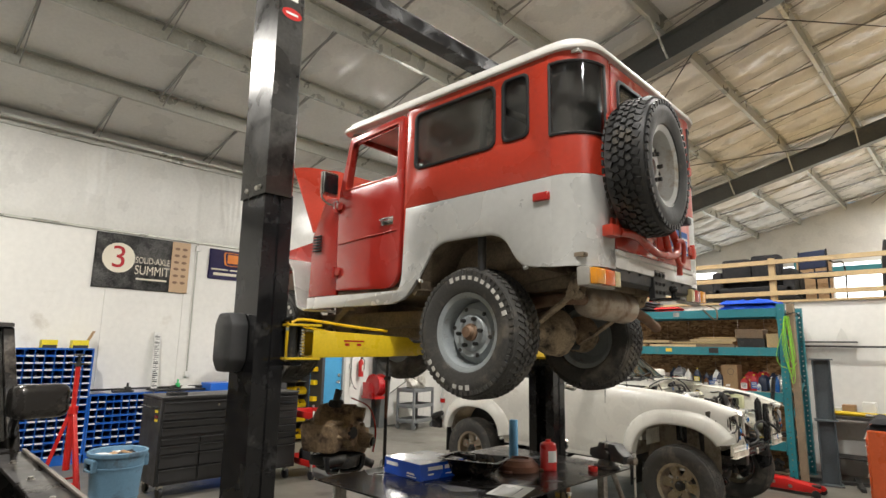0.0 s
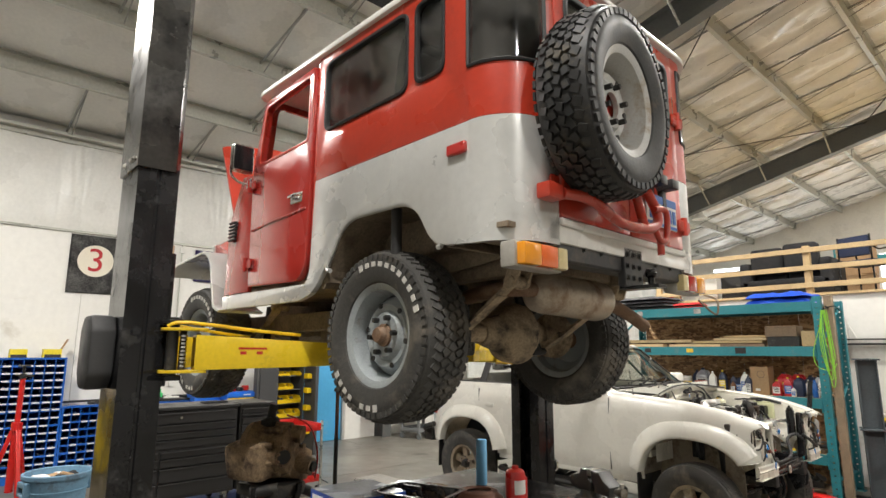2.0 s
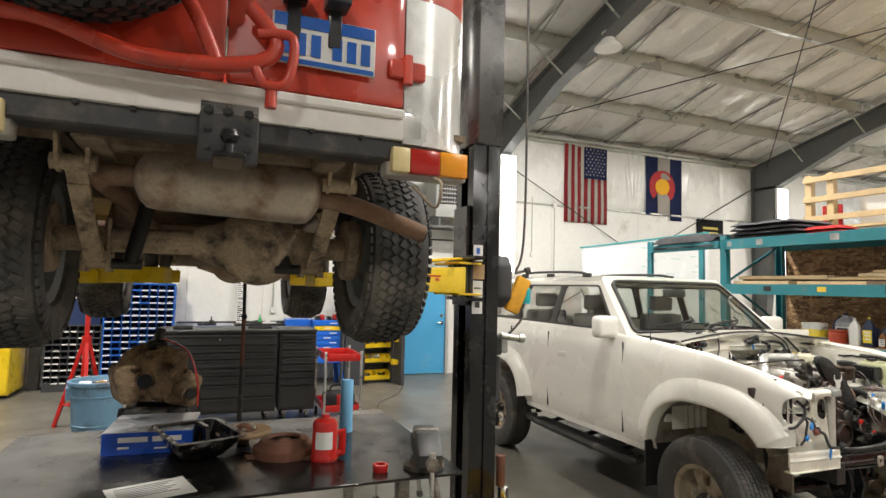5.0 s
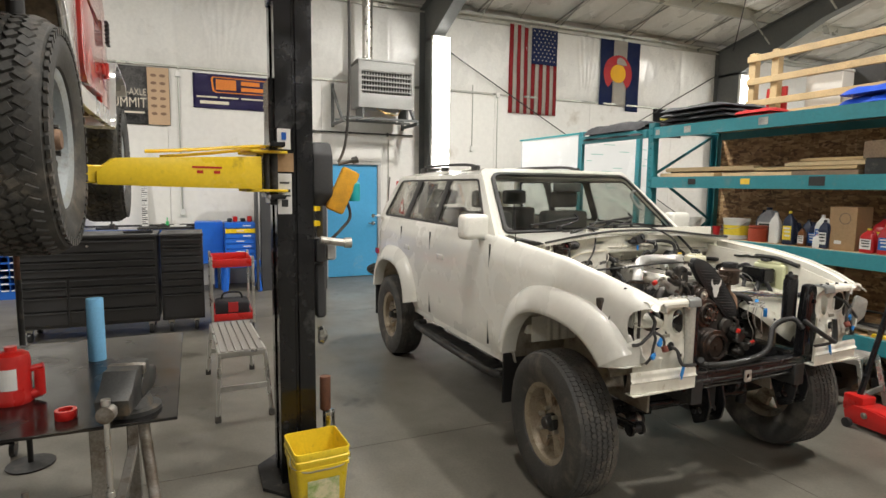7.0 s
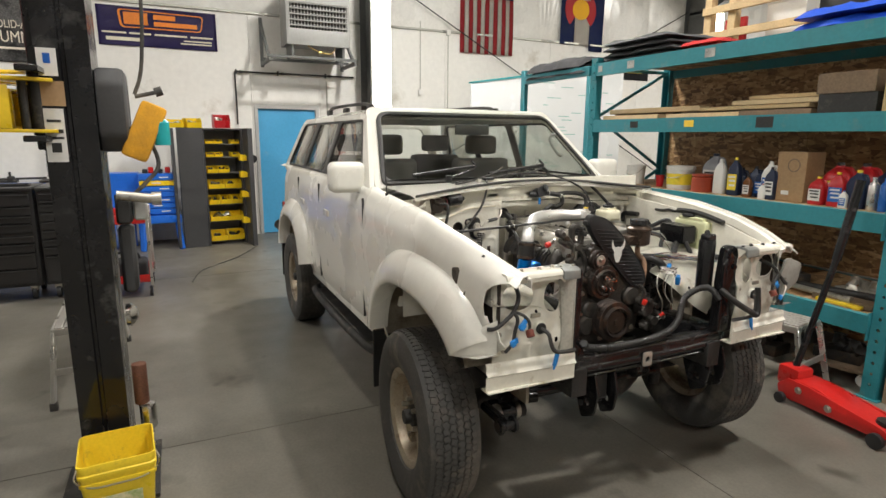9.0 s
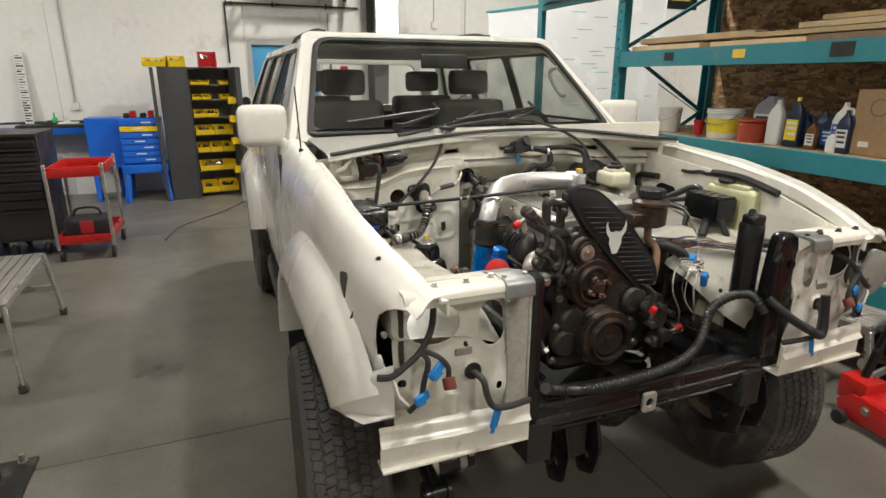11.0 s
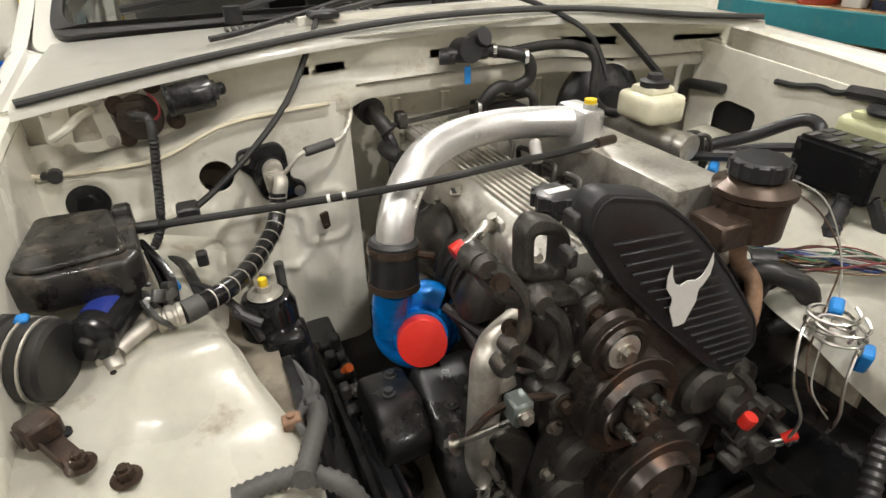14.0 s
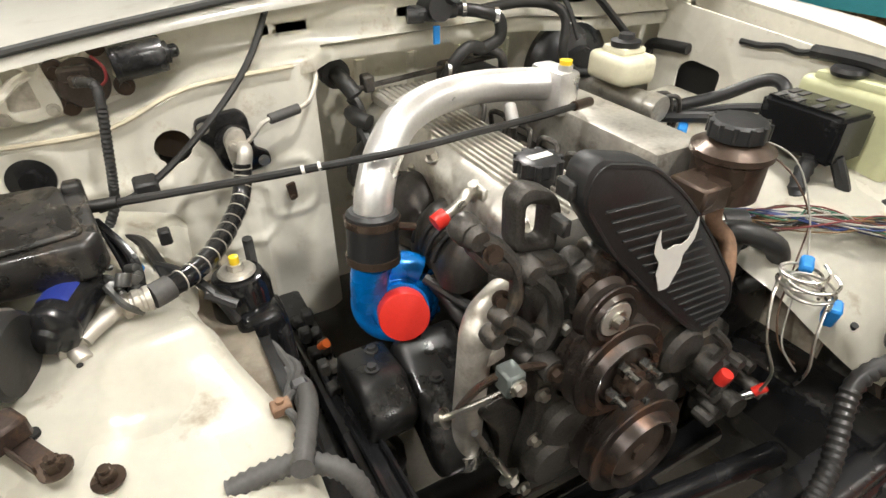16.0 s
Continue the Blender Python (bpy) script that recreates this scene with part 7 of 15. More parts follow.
# heater pipe plate, pipes, hose
bm = B()
plate(bm, rounded([(6.472, 1.243), (6.478, 1.258), (6.50, 1.262), (6.55, 1.266), (6.564, 1.25), (6.566, 1.19), (6.592, 1.178), (6.592, 1.152), (6.575, 1.148), (6.535, 1.142), (6.508, 1.155), (6.495, 1.205), (6.474, 1.225)], 0.014), [], "x", -2.35, -2.334, 0.006)
lathe(bm, [(0.03, 0.0), (0.034, 0.006), (0.026, 0.012), (0.0, 0.012)], (-2.336, 6.532, 1.208), (-2.0, 6.532, 1.208), 24)
gk = p_("heater_gasket", bm, BLACK_PAINT)
bm = B()
bolt(bm, (-2.334, 6.487, 1.243), (1, 0, 0), 0.007, 0.006), bolt(bm, (-2.334, 6.578, 1.163), (1, 0, 0), 0.007, 0.006)
part("gasket_bolts", bm, ZINC, gk)
bm = B()
plate(bm, rounded([(6.512, 1.225), (6.53, 1.243), (6.55, 1.235), (6.552, 1.175), (6.535, 1.16), (6.518, 1.17)], 0.012), [], "x", -2.326, -2.308, 0.004)
bolt(bm, (-2.308, 6.525, 1.212), (1, 0, 0), 0.007), bolt(bm, (-2.308, 6.533, 1.175), (1, 0, 0), 0.007)
hose(bm, [(-2.31, 6.54, 1.205), (-2.285, 6.54, 1.208), (-2.278, 6.532, 1.185)], 0.013, 12)
p_("heater_flange", bm, BRIGHT)
HH = [(-2.279, 6.53, 1.19), (-2.272, 6.525, 1.165), (-2.245, 6.508, 1.137), (-2.20, 6.48, 1.125), (-2.15, 6.455, 1.128), (-2.10, 6.427, 1.133), (-2.062, 6.395, 1.138), (-2.045, 6.37, 1.14)]
bm = B()
hose(bm, HH, 0.0155, 14, 8)
hh = p_("heater_hose", bm, BLACK_PAINT, label="black banded heater hose", angle=60)
bm = B()
pts = smooth_path(HH, 8)
for k in range(3, len(pts) - 3, 4):
    ring(bm, pts[k], pts[k + 1] - pts[k], 0.0152, 0.0018, 0.0012)
part("hose_band", bm, BRIGHT, hh)
bm = B()
hose(bm, [(-2.045, 6.37, 1.14), (-2.038, 6.357, 1.14), (-2.033, 6.345, 1.14)], 0.0175, 14)
part("hose_sleeve", bm, HOSE_GREY, hh)
bm = B()
pts = [Vector((-2.033, 6.345, 1.14)), Vector((-2.028, 6.305, 1.14))]
lathe(bm, [(0.012, 0), (0.0175, 0.001), (0.0175, 0.007), (0.0155, 0.009), (0.0155, 0.012), (0.0175, 0.014), (0.0175, 0.021), (0.0155, 0.023), (0.0155, 0.026), (0.0175, 0.028), (0.0175, 0.035), (0.011, 0.038)], pts[0], pts[1], 20)
hose(bm, [(-2.028, 6.307, 1.14), (-2.015, 6.29, 1.139), (-2.0, 6.272, 1.137), (-1.99, 6.262, 1.134)], 0.0105, 12)
lathe(bm, [(0.0, 0.022), (0.009, 0.022), (0.011, 0.018), (0.011, 0.0), (0.018, -0.002), (0.0185, -0.018), (0.0, -0.02)], (-1.984, 6.252, 1.128), (-1.93, 6.275, 1.115), 20)
p_("hose_fitting", bm, BRIGHT, label="crimped aluminium hose fitting")
bm = B()
hose(bm, [(-2.315, 6.545, 1.205), (-2.30, 6.56, 1.225), (-2.30, 6.58, 1.245), (-2.305, 6.60, 1.25)], 0.0045, 8)
hose(bm, [(-2.315, 6.648, 1.254), (-2.325, 6.675, 1.262), (-2.35, 6.70, 1.29), (-2.38, 6.705, 1.31)], 0.0045, 8)
p_("thin_pipe", bm, BRIGHT)
bm = B()
rod(bm, (-2.303, 6.594, 1.249), (-2.316, 6.652, 1.2545), 0.0095, seg=12, bev=0.002)
p_("pipe_sleeve", bm, HOSE_GREY)
bm = B()
plate(bm, rounded([(6.61, 1.10), (6.628, 1.105), (6.63, 1.07), (6.615, 1.065)], 0.004), [], "x", -2.342, -2.336), rod(bm, (-2.336, 6.62, 1.074), (-2.33, 6.62, 1.074), 0.005, seg=8)
p_("pipe_clip", bm, BRONZE)
bm = B()
rod(bm, (-2.35, 6.19, 1.265), (-2.335, 6.19, 1.265), 0.012, seg=10), rod(bm, (-2.35, 6.175, 1.267), (-2.34, 6.175, 1.267), 0.006, seg=8)
p_("firewall_stud", bm, DARK_TRIM)

# black control box, motor and canister beside the wing
bm = B()
lathe(bm, [(0.0, 0.02), (0.016, 0.02), (0.018, 0.01), (0.034, 0.008), (0.036, 0.0), (0.034, -0.02)], (-2.352, 6.222, 1.205), (-2.27, 6.222, 1.215), 28)
p_("rubber_bung", bm, BLACK_PAINT)
bm = B()
plate(bm, rounded([(-2.235, 6.165), (-2.225, 6.235), (-2.225, 6.285), (-2.205, 6.298), (-2.06, 6.315), (-2.035, 6.30), (-2.035, 6.19), (-2.06, 6.15)], 0.012), [], "z", 1.185, 1.238, 0.008)
plate(bm, rounded([(-2.225, 6.17), (-2.215, 6.27), (-2.06, 6.30), (-2.045, 6.19), (-2.07, 6.16)], 0.016), [], "z", 1.236, 1.246, 0.005)
bx(bm, -2.215, -2.19, 6.275, 6.30, 1.205, 1.25, 0.004), rod(bm, (-2.09, 6.165, 1.21), (-2.075, 6.15, 1.205), 0.016, seg=12)
cb_ = p_("control_box", bm, mat("dusty_black_lid", (0.016, 0.015, 0.014), 0.3, var=0.4, scale=30, stain=(0.09, 0.075, 0.06), amount=0.3, stain_scale=25, bump=0.08), label="dusty black plastic control box", angle=50)
bm = B()
for q in ([(-2.19, 6.30, 1.19), (-2.10, 6.335, 1.17), (-2.045, 6.335, 1.14)], [(-2.16, 6.31, 1.185), (-2.09, 6.325, 1.15), (-2.05, 6.31, 1.14)]):
    hose(bm, q, 0.007, 8, 4, flat=0.5)
p_("box_bracket", bm, BLACK_PAINT)
MA, MB = Vector((-2.075, 6.275, 1.165)), Vector((-2.0, 6.24, 1.16))
bm = B()
rod(bm, MA, MB, 0.031, seg=30, bev=0.004)
lathe(bm, [(0.031, 0.0), (0.033, 0.003), (0.033, 0.014), (0.027, 0.02), (0.018, 0.023), (0.016, 0.03), (0.008, 0.033), (0.0, 0.033)], MB, MB + (MB - MA), 28)
am = p_("actuator_motor", bm, BLACK_PAINT, label="round black actuator motor")
bm = B()
d = (MB - MA).normalized()
for k in range(5):
    a = radians(62 + 14 * k)
    sd = d.cross(Vector((0, 0, 1))).normalized()
    n_ = sd * math.cos(a) + sd.cross(d) * math.sin(a)
    c = MA.lerp(MB, 0.62) + n_ * 0.0312
    t = bmesh.new()
    bmesh.ops.create_cube(t, size=1.0)
    bmesh.ops.scale(t, vec=(0.001, 0.0085, 0.034), verts=t.verts)
    q = Matrix((n_, n_.cross(d) * -1, d)).transposed().to_4x4()
    put(bm, t, Matrix.Translation(c) @ q)
part("blue_sticker", bm, mat("blue_label", (0.02, 0.035, 0.22), 0.35), am)
bm = B()
rnd = random.Random(4)
for k in range(16):
    c = (-2.05 + rnd.uniform(-0.035, 0.03), 6.305 + rnd.uniform(-0.015, 0.025), 1.155 + rnd.uniform(-0.02, 0.02))
    rod(bm, c, (c[0] + rnd.uniform(-0.01, 0.02), c[1] + rnd.uniform(0.002, 0.014), c[2] + rnd.uniform(0.004, 0.014)), rnd.uniform(0.005, 0.011), seg=10, bev=0.001)
hose(bm, [(-2.04, 6.30, 1.17), (-2.01, 6.315, 1.155), (-2.02, 6.33, 1.13)], 0.005, 6)
part("linkage", bm, mat("dark_oily_alloy", (0.10, 0.10, 0.095), 0.4, 0.7, var=0.3, scale=30), am)
bm = B()
CA, CB = Vector((-1.995, 6.115, 1.175)), Vector((-1.955, 6.21, 1.165))
lathe(bm, [(0.0, -0.01), (0.05, -0.01), (0.053, 0.0), (0.053, 0.045), (0.049, 0.048), (0.052, 0.052), (0.052, 0.062), (0.048, 0.065), (0.051, 0.069), (0.051, 0.08), (0.047, 0.083), (0.05, 0.087), (0.05, 0.098), (0.045, 0.103), (0.03, 0.104)], CA, CB, 36)
fc = p_("filter_canister", bm, HOSE, label="black ribbed rubber intake boot with wire clamps")
for h in (0.066, 0.084):
    bm = B()
    c = CA + (CB - CA).normalized() * h
    ring(bm, c, CB - CA, 0.050, 0.003, 0.003)
    part("wire_clamp", bm, BRIGHT, fc)
bm = B()
bx(bm, -1.987, -1.97, 6.175, 6.19, 1.215, 1.224, 0.003)
part("blue_tab", bm, TAPE_BLUE, fc)

# inner wing aprons: dented pressings that fall towards the engine
def apron(bm, edge, outer, nx=60, ny=26, side=0):
    """A sheet between an outer line and an inner edge, both lists of points along x."""
    eo, ei = [smooth_path(q, 12) for q in (outer, edge)]
    pick = lambda p, f: p[min(int(f * (len(p) - 1)), len(p) - 2)].lerp(p[min(int(f * (len(p) - 1)), len(p) - 2) + 1], f * (len(p) - 1) - min(int(f * (len(p) - 1)), len(p) - 2))
    g = []
    for i in range(nx + 1):
        a, b = pick(eo, i / nx), pick(ei, i / nx)
        row = []
        for j in range(ny + 1):
            f = j / ny
            p = a.lerp(b, f)
            x, u = p.x, f
            p.z += 0.016 * math.sin(math.pi * u) * (1 - 0.4 * side)
            p.z += 0.014 * math.exp(-((x + 1.955 + 0.10 * (u - 0.7)) / 0.028) ** 2) * min(1, max(0, (u - 0.35) / 0.3))
            p.z -= 0.012 * math.exp(-((x + 1.86) / 0.03) ** 2 - ((u - 0.62) / 0.2) ** 2)
            p.z += 0.006 * math.exp(-((u - 0.5 + 1.3 * (x + 1.9)) / 0.05) ** 2)
            p.z -= 0.022 * max(0, u - 0.95) / 0.05
            row.append(bm.verts.new(p))
        g.append(row)
    for i in range(nx):
        for j in range(ny):
            bm.faces.new((g[i][j], g[i + 1][j], g[i + 1][j + 1], g[i][j + 1]))
    bmesh.ops.solidify(bm, geom=bm.faces[:], thickness=0.004)
    return bm


ap = p_("wing_apron", apron(B(), [(-2.34, 6.42, 1.09), (-2.10, 6.40, 1.09), (-2.05, 6.392, 1.098), (-1.97, 6.41, 1.095), (-1.85, 6.445, 1.085), (-1.80, 6.462, 1.078), (-1.72, 6.462, 1.065), (-1.60, 6.46, 1.04), (-1.46, 6.45, 1.0)],
                                 [(-2.34, 6.16, 1.14), (-2.0, 6.15, 1.12), (-1.8, 6.15, 1.11), (-1.6, 6.15, 1.085), (-1.46, 6.15, 1.06)]), BAY_WHITE, label="white inner wing apron", angle=70)
# black discs on the unbroken sheet paint the shade of its holes
bm = B()
lathe(bm, [(0.0, 0.001), (0.008, 0.001), (0.008, -0.004)], (-1.876, 6.207, 1.1225), (-1.87, 6.215, 2.0), 16)
rod(bm, (-1.955, 6.255, 1.127), (-1.955, 6.255, 1.1285), 0.004, seg=10)
part("apron_hole", bm, SEAL_OR_HOLLOW, ap)
bm = B()
for k in range(7):
    x, y = -1.811 + 0.0045 * (k % 3), 6.366 + 0.0055 * k
    rod(bm, (x, y, 1.0905), (x + 0.002, y + 0.006, 1.0902), 0.0012, seg=5)
part("scratch", bm, DARK_TRIM, ap)
ap = p_("wing_apron", apron(B(), [(-2.34, 7.46, 1.09), (-2.10, 7.36, 1.06), (-1.90, 7.31, 1.05), (-1.80, 7.27, 1.035), (-1.72, 7.275, 1.015), (-1.66, 7.285, 0.985), (-1.62, 7.31, 0.95), (-1.585, 7.36, 0.90), (-1.56, 7.42, 0.86)],
                                 [(-2.34, 7.66, 1.13), (-2.0, 7.66, 1.12), (-1.8, 7.66, 1.11), (-1.62, 7.66, 1.06), (-1.53, 7.66, 1.0)], side=1), BAY_WHITE, label="white inner wing apron", angle=70)
# holes again drawn as black discs, their shade put into colour
bm = B()
for x, y, z in ((-1.72, 7.32, 1.025), (-1.665, 7.33, 1.0), (-1.62, 7.35, 0.962)):
    rod(bm, (x, y, z), (x + 0.003, y - 0.002, z + 0.008), 0.006, seg=12)
part("apron_hole", bm, SEAL_OR_HOLLOW, ap)
for s in (0, 1):
    Y = lambda y: my(y, s)
    bm = B()
    if s == 0:
        bx(bm, -2.0, -1.45, 6.46, 6.475, 0.70, 1.04)
    bx(bm, -2.35, -1.5, Y(6.475), Y(6.56), 0.74, 0.80, 0.01)
    p_("apron_skirt", bm, BLACK_PAINT)
bm = B()
m = Matrix.Translation((-1.83, 6.215, 1.128)) @ Matrix.Rotation(radians(32), 4, "Z")
bx(bm, -0.045, 0.035, -0.012, 0.012, 0.0, 0.004, 0.001, m=m), bx(bm, -0.045, 0.02, -0.012, -0.009, 0.0, 0.014, 0.001, m=m)
bx(bm, -0.062, -0.028, -0.020, 0.018, 0.002, 0.03, 0.004, m=m), rod(bm, m @ Vector((-0.05, -0.022, 0.014)), m @ Vector((-0.05, -0.012, 0.014)), 0.012, seg=14)
bk = p_("steel_bracket", bm, mat("rusty_brown_bracket", (0.05, 0.035, 0.028), 0.45, 0.5, var=0.3, scale=25, stain=(0.16, 0.09, 0.05), amount=0.25, stain_scale=20))
for q in ((-1.806, 6.232, 1.131), (-1.782, 6.272, 1.116)):
    bm = B()
    lathe(bm, [(0.0, 0.002), (0.016, 0.002), (0.016, 0.0)], q, (q[0], q[1], 2), 18), rod(bm, q, (q[0], q[1], q[2] + 0.013), 0.0095, seg=6), rod(bm, q, (q[0], q[1], q[2] + 0.018), 0.0055, seg=10)
    part("bracket_bolt", bm, BRONZE, bk)
bm = B()
bx(bm, -1.818, -1.80, 6.435, 6.458, 1.085, 1.10, 0.002), rod(bm, (-1.81, 6.446, 1.10), (-1.81, 6.446, 1.104), 0.005, seg=8)
p_("clip_block", bm, RUST)

# corrugated harness over the apron edge
bm = B()
hose(bm, [(-1.735, 6.37, 1.085), (-1.73, 6.415, 1.094), (-1.722, 6.45, 1.092), (-1.70, 6.485, 1.075), (-1.68, 6.50, 1.02), (-1.66, 6.51, 0.92)], 0.0125, 12, 10, rib=0.0022)
hose(bm, [(-1.70, 6.44, 1.115), (-1.76, 6.462, 1.10), (-1.80, 6.475, 1.085), (-1.835, 6.482, 1.07), (-1.88, 6.485, 1.045), (-1.93, 6.475, 1.02)], 0.0125, 12, 10, rib=0.0022)
p_("corrugated_harness", bm, HOSE_GREY, label="dusty grey corrugated cable sleeve", angle=80)
bm = B()
hose(bm, [(-2.04, 6.45, 1.005), (-2.0, 6.475, 1.02), (-1.95, 6.484, 1.02), (-1.90, 6.48, 1.04), (-1.865, 6.465, 1.05), (-1.82, 6.455, 1.06), (-1.77, 6.46, 1.05)], 0.007, 8)
hose(bm, [(-2.03, 6.46, 1.0), (-1.96, 6.492, 1.01), (-1.91, 6.49, 1.035), (-1.87, 6.478, 1.055), (-1.80, 6.47, 1.075)], 0.008, 8)
hose(bm, [(-1.90, 6.50, 0.98), (-1.87, 6.488, 1.03), (-1.85, 6.47, 1.065), (-1.81, 6.452, 1.09), (-1.79, 6.458, 1.08), (-1.78, 6.47, 1.0)], 0.005, 8)
p_("cable", bm, HOSE_GREY)
bm = B()
hose(bm, [(-2.14, 6.36, 1.12), (-2.10, 6.39, 1.12), (-2.05, 6.42, 1.105), (-2.03, 6.44, 1.06)], 0.007, 8)
hose(bm, [(-2.3, 6.28, 1.10), (-2.24, 6.34, 1.115), (-2.16, 6.36, 1.12), (-2.10, 6.37, 1.11)], 0.009, 8)
p_("cable", bm, HOSE)
bm = B()
bx(bm, -2.20, -2.18, 6.372, 6.39, 1.125, 1.15, 0.003), bx(bm, -1.865, -1.845, 6.468, 6.49, 1.055, 1.075, 0.004)
for k in range(4):
    rod(bm, (-2.055 + 0.012 * k, 6.41 + 0.008 * k, 1.105), (-2.05 + 0.012 * k, 6.42 + 0.008 * k, 1.10), 0.008, seg=8)
p_("plug_block", bm, BLACK_PLASTIC)

# damper tower
bm = B()
lathe(bm, [(0.05, -0.30), (0.049, -0.10), (0.046, -0.03), (0.038, -0.012), (0.03, -0.01), (0.0, -0.008)], (-2.10, 6.462, 1.105), (-2.10, 6.462, 2), 28)
plate(bm, rounded([(6.43, 0.78), (6.53, 0.78), (6.51, 1.05), (6.44, 1.05)], 0.02), [], "x", -2.09, -2.03, 0.012)
plate(bm, rounded([(-2.13, 0.80), (-1.98, 0.80), (-2.03, 1.03), (-2.10, 1.05)], 0.03), [], "y", 6.49, 6.515, 0.008)
st = p_("damper_tower", bm, BLACK_PAINT, angle=50)
bm = B()
lathe(bm, [(0.0, 0.004), (0.026, 0.004), (0.029, 0.0), (0.0, -0.002)], (-2.10, 6.462, 1.098), (-2.10, 6.462, 2), 24), rod(bm, (-2.10, 6.462, 1.10), (-2.10, 6.462, 1.113), 0.012, seg=6)
part("tower_washer", bm, BRIGHT, st)
bm = B()
rod(bm, (-2.10, 6.462, 1.112), (-2.10, 6.462, 1.126), 0.0075, seg=12, bev=0.002)
part("yellow_cap", bm, YELLOW, st)

# frame rail and engine mount
bm = B()
bx(bm, -2.35, -1.48, 6.54, 6.60, 0.70, 0.845, 0.012, 2), bx(bm, -2.30, -1.50, 7.32, 7.42, 0.66, 0.80, 0.012, 2)
hose(bm, [(-2.25, 6.545, 0.85), (-2.0, 6.56, 0.852), (-1.5, 6.56, 0.852)], 0.006, 6, 3), hose(bm, [(-2.2, 6.585, 0.85), (-1.95, 6.59, 0.852), (-1.5, 6.595, 0.852)], 0.005, 6, 3)
fr_ = p_("frame_rail", bm, BLACK_PAINT, label="gloss black frame rail")
bm = B()
for k in range(9):
    c = (-2.22 + 0.05 * (k % 5), 6.56 + 0.02 * (k // 5), 0.86)
    bx(bm, c[0] - 0.012, c[0] + 0.012, c[1] - 0.01, c[1] + 0.012, 0.85, 0.872 + 0.01 * (k % 2), 0.004)
part("rail_fittings", bm, BLACK_DUSTY, fr_)
bm = B()
rod(bm, (-2.12, 6.575, 0.87), (-2.108, 6.583, 0.885), 0.009, seg=10)
part("orange_plug", bm, mat("orange_plug", (0.6, 0.12, 0.02), 0.5), fr_)
bm = B()
hose(bm, [(-2.2, 6.50, 1.09), (-2.20, 6.50, 1.07), (-2.19, 6.50, 1.0), (-2.18, 6.51, 0.86)], 0.009, 8)
part("rail_pipe", bm, HOSE_GREY, fr_)
bm = B()
plate(bm, rounded([(-2.06, 0.83), (-1.90, 0.82), (-1.87, 0.90), (-1.93, 0.945), (-2.03, 0.93)], 0.02), [], "y", 6.575, 6.66, 0.012)
plate(bm, rounded([(-2.03, 0.88), (-1.84, 0.76), (-1.80, 0.80), (-1.86, 0.90), (-1.98, 0.97)], 0.03), [], "y", 6.66, 6.78, 0.016)
em = p_("engine_mount", bm, mat("worn_black_mount", (0.014, 0.014, 0.014), 0.3, var=0.4, scale=20, stain=(0.08, 0.075, 0.07), amount=0.2, stain_scale=14), angle=50)
bm = B()
for q in ((-1.95, 6.61, 0.945), (-2.0, 6.63, 0.935), (-1.90, 6.70, 0.925)):
    bolt(bm, q, (0, 0, 1), 0.008, 0.01)
part("mount_bolt", bm, DARK_TRIM, em)

# engine
engine = p_("engine_block", bx(B(), -2.42, -1.80, 6.82, 7.14, 0.66, 1.13, 0.03, 2), CAST, label="grimy straight-six engine block")
bm = B()
plate(bm, rounded([(6.76, 0.72), (6.86, 0.70), (7.16, 0.72), (7.20, 0.90), (7.16, 1.02), (7.02, 1.16), (6.84, 1.16), (6.79, 1.05), (6.80, 0.9)], 0.03), [], "x", -1.80, -1.765, 0.01)
for y, z, r in ((6.83, 0.80, 0.05), (6.85, 0.88, 0.045), (7.1, 0.92, 0.05), (7.08, 0.82, 0.04)):
    lathe(bm, [(r, 0), (r, 0.02), (r * 0.8, 0.03), (0.0, 0.032)], (-1.77, y, z), (-1.0, y, z), 20)
tc = part("timing_case", bm, CAST, engine)
bm = B()
for y, z in ((6.79, 0.74), (6.80, 0.86), (6.805, 0.96), (6.83, 1.08), (7.13, 0.75), (7.17, 0.86), (7.10, 1.0), (6.93, 0.72), (7.02, 0.74), (6.96, 1.12)):
    bolt(bm, (-1.765, y, z), (1, 0, 0), 0.009, 0.012)
part("case_bolt", bm, ZINC, engine)
bm = B()
plate(bm, rounded([(6.815, 1.10), (7.0, 1.10), (6.99, 1.175), (6.965, 1.205), (6.85, 1.205), (6.82, 1.175)], 0.015), [], "x", -2.44, -1.83, 0.008)
bx(bm, -2.44, -2.31, 6.84, 6.98, 1.195, 1.222, 0.006)
vc = part("valve_cover", bm, ALU, engine, "cast aluminium valve cover with ribs")
bm = B()
for k in range(9):
    y = 6.858 + 0.0128 * k
    bx(bm, -2.28, -1.845, y, y + 0.0055, 1.204, 1.211, 0.001)
for k in range(9):
    y = 6.852 + 0.0135 * k
    bx(bm, -2.43, -2.33, y, y + 0.005, 1.221, 1.226, 0.001)
part("rib", bm, ALU, vc)
bm = B()
for x in (-1.87, -2.0, -2.14, -2.27):
    bolt(bm, (x, 6.83, 1.185), (0, -0.4, 1), 0.010, 0.016)
for x in (-1.86, -2.1):
    bolt(bm, (x, 6.99, 1.18), (0, 0.2, 1), 0.010, 0.016)
part("cover_bolt", bm, ZINC, vc)
bm = B()
lathe(bm, [(0.03, 0), (0.03, 0.018), (0.024, 0.022)], (-1.945, 6.905, 1.205), (-1.945, 6.905, 2), 20)
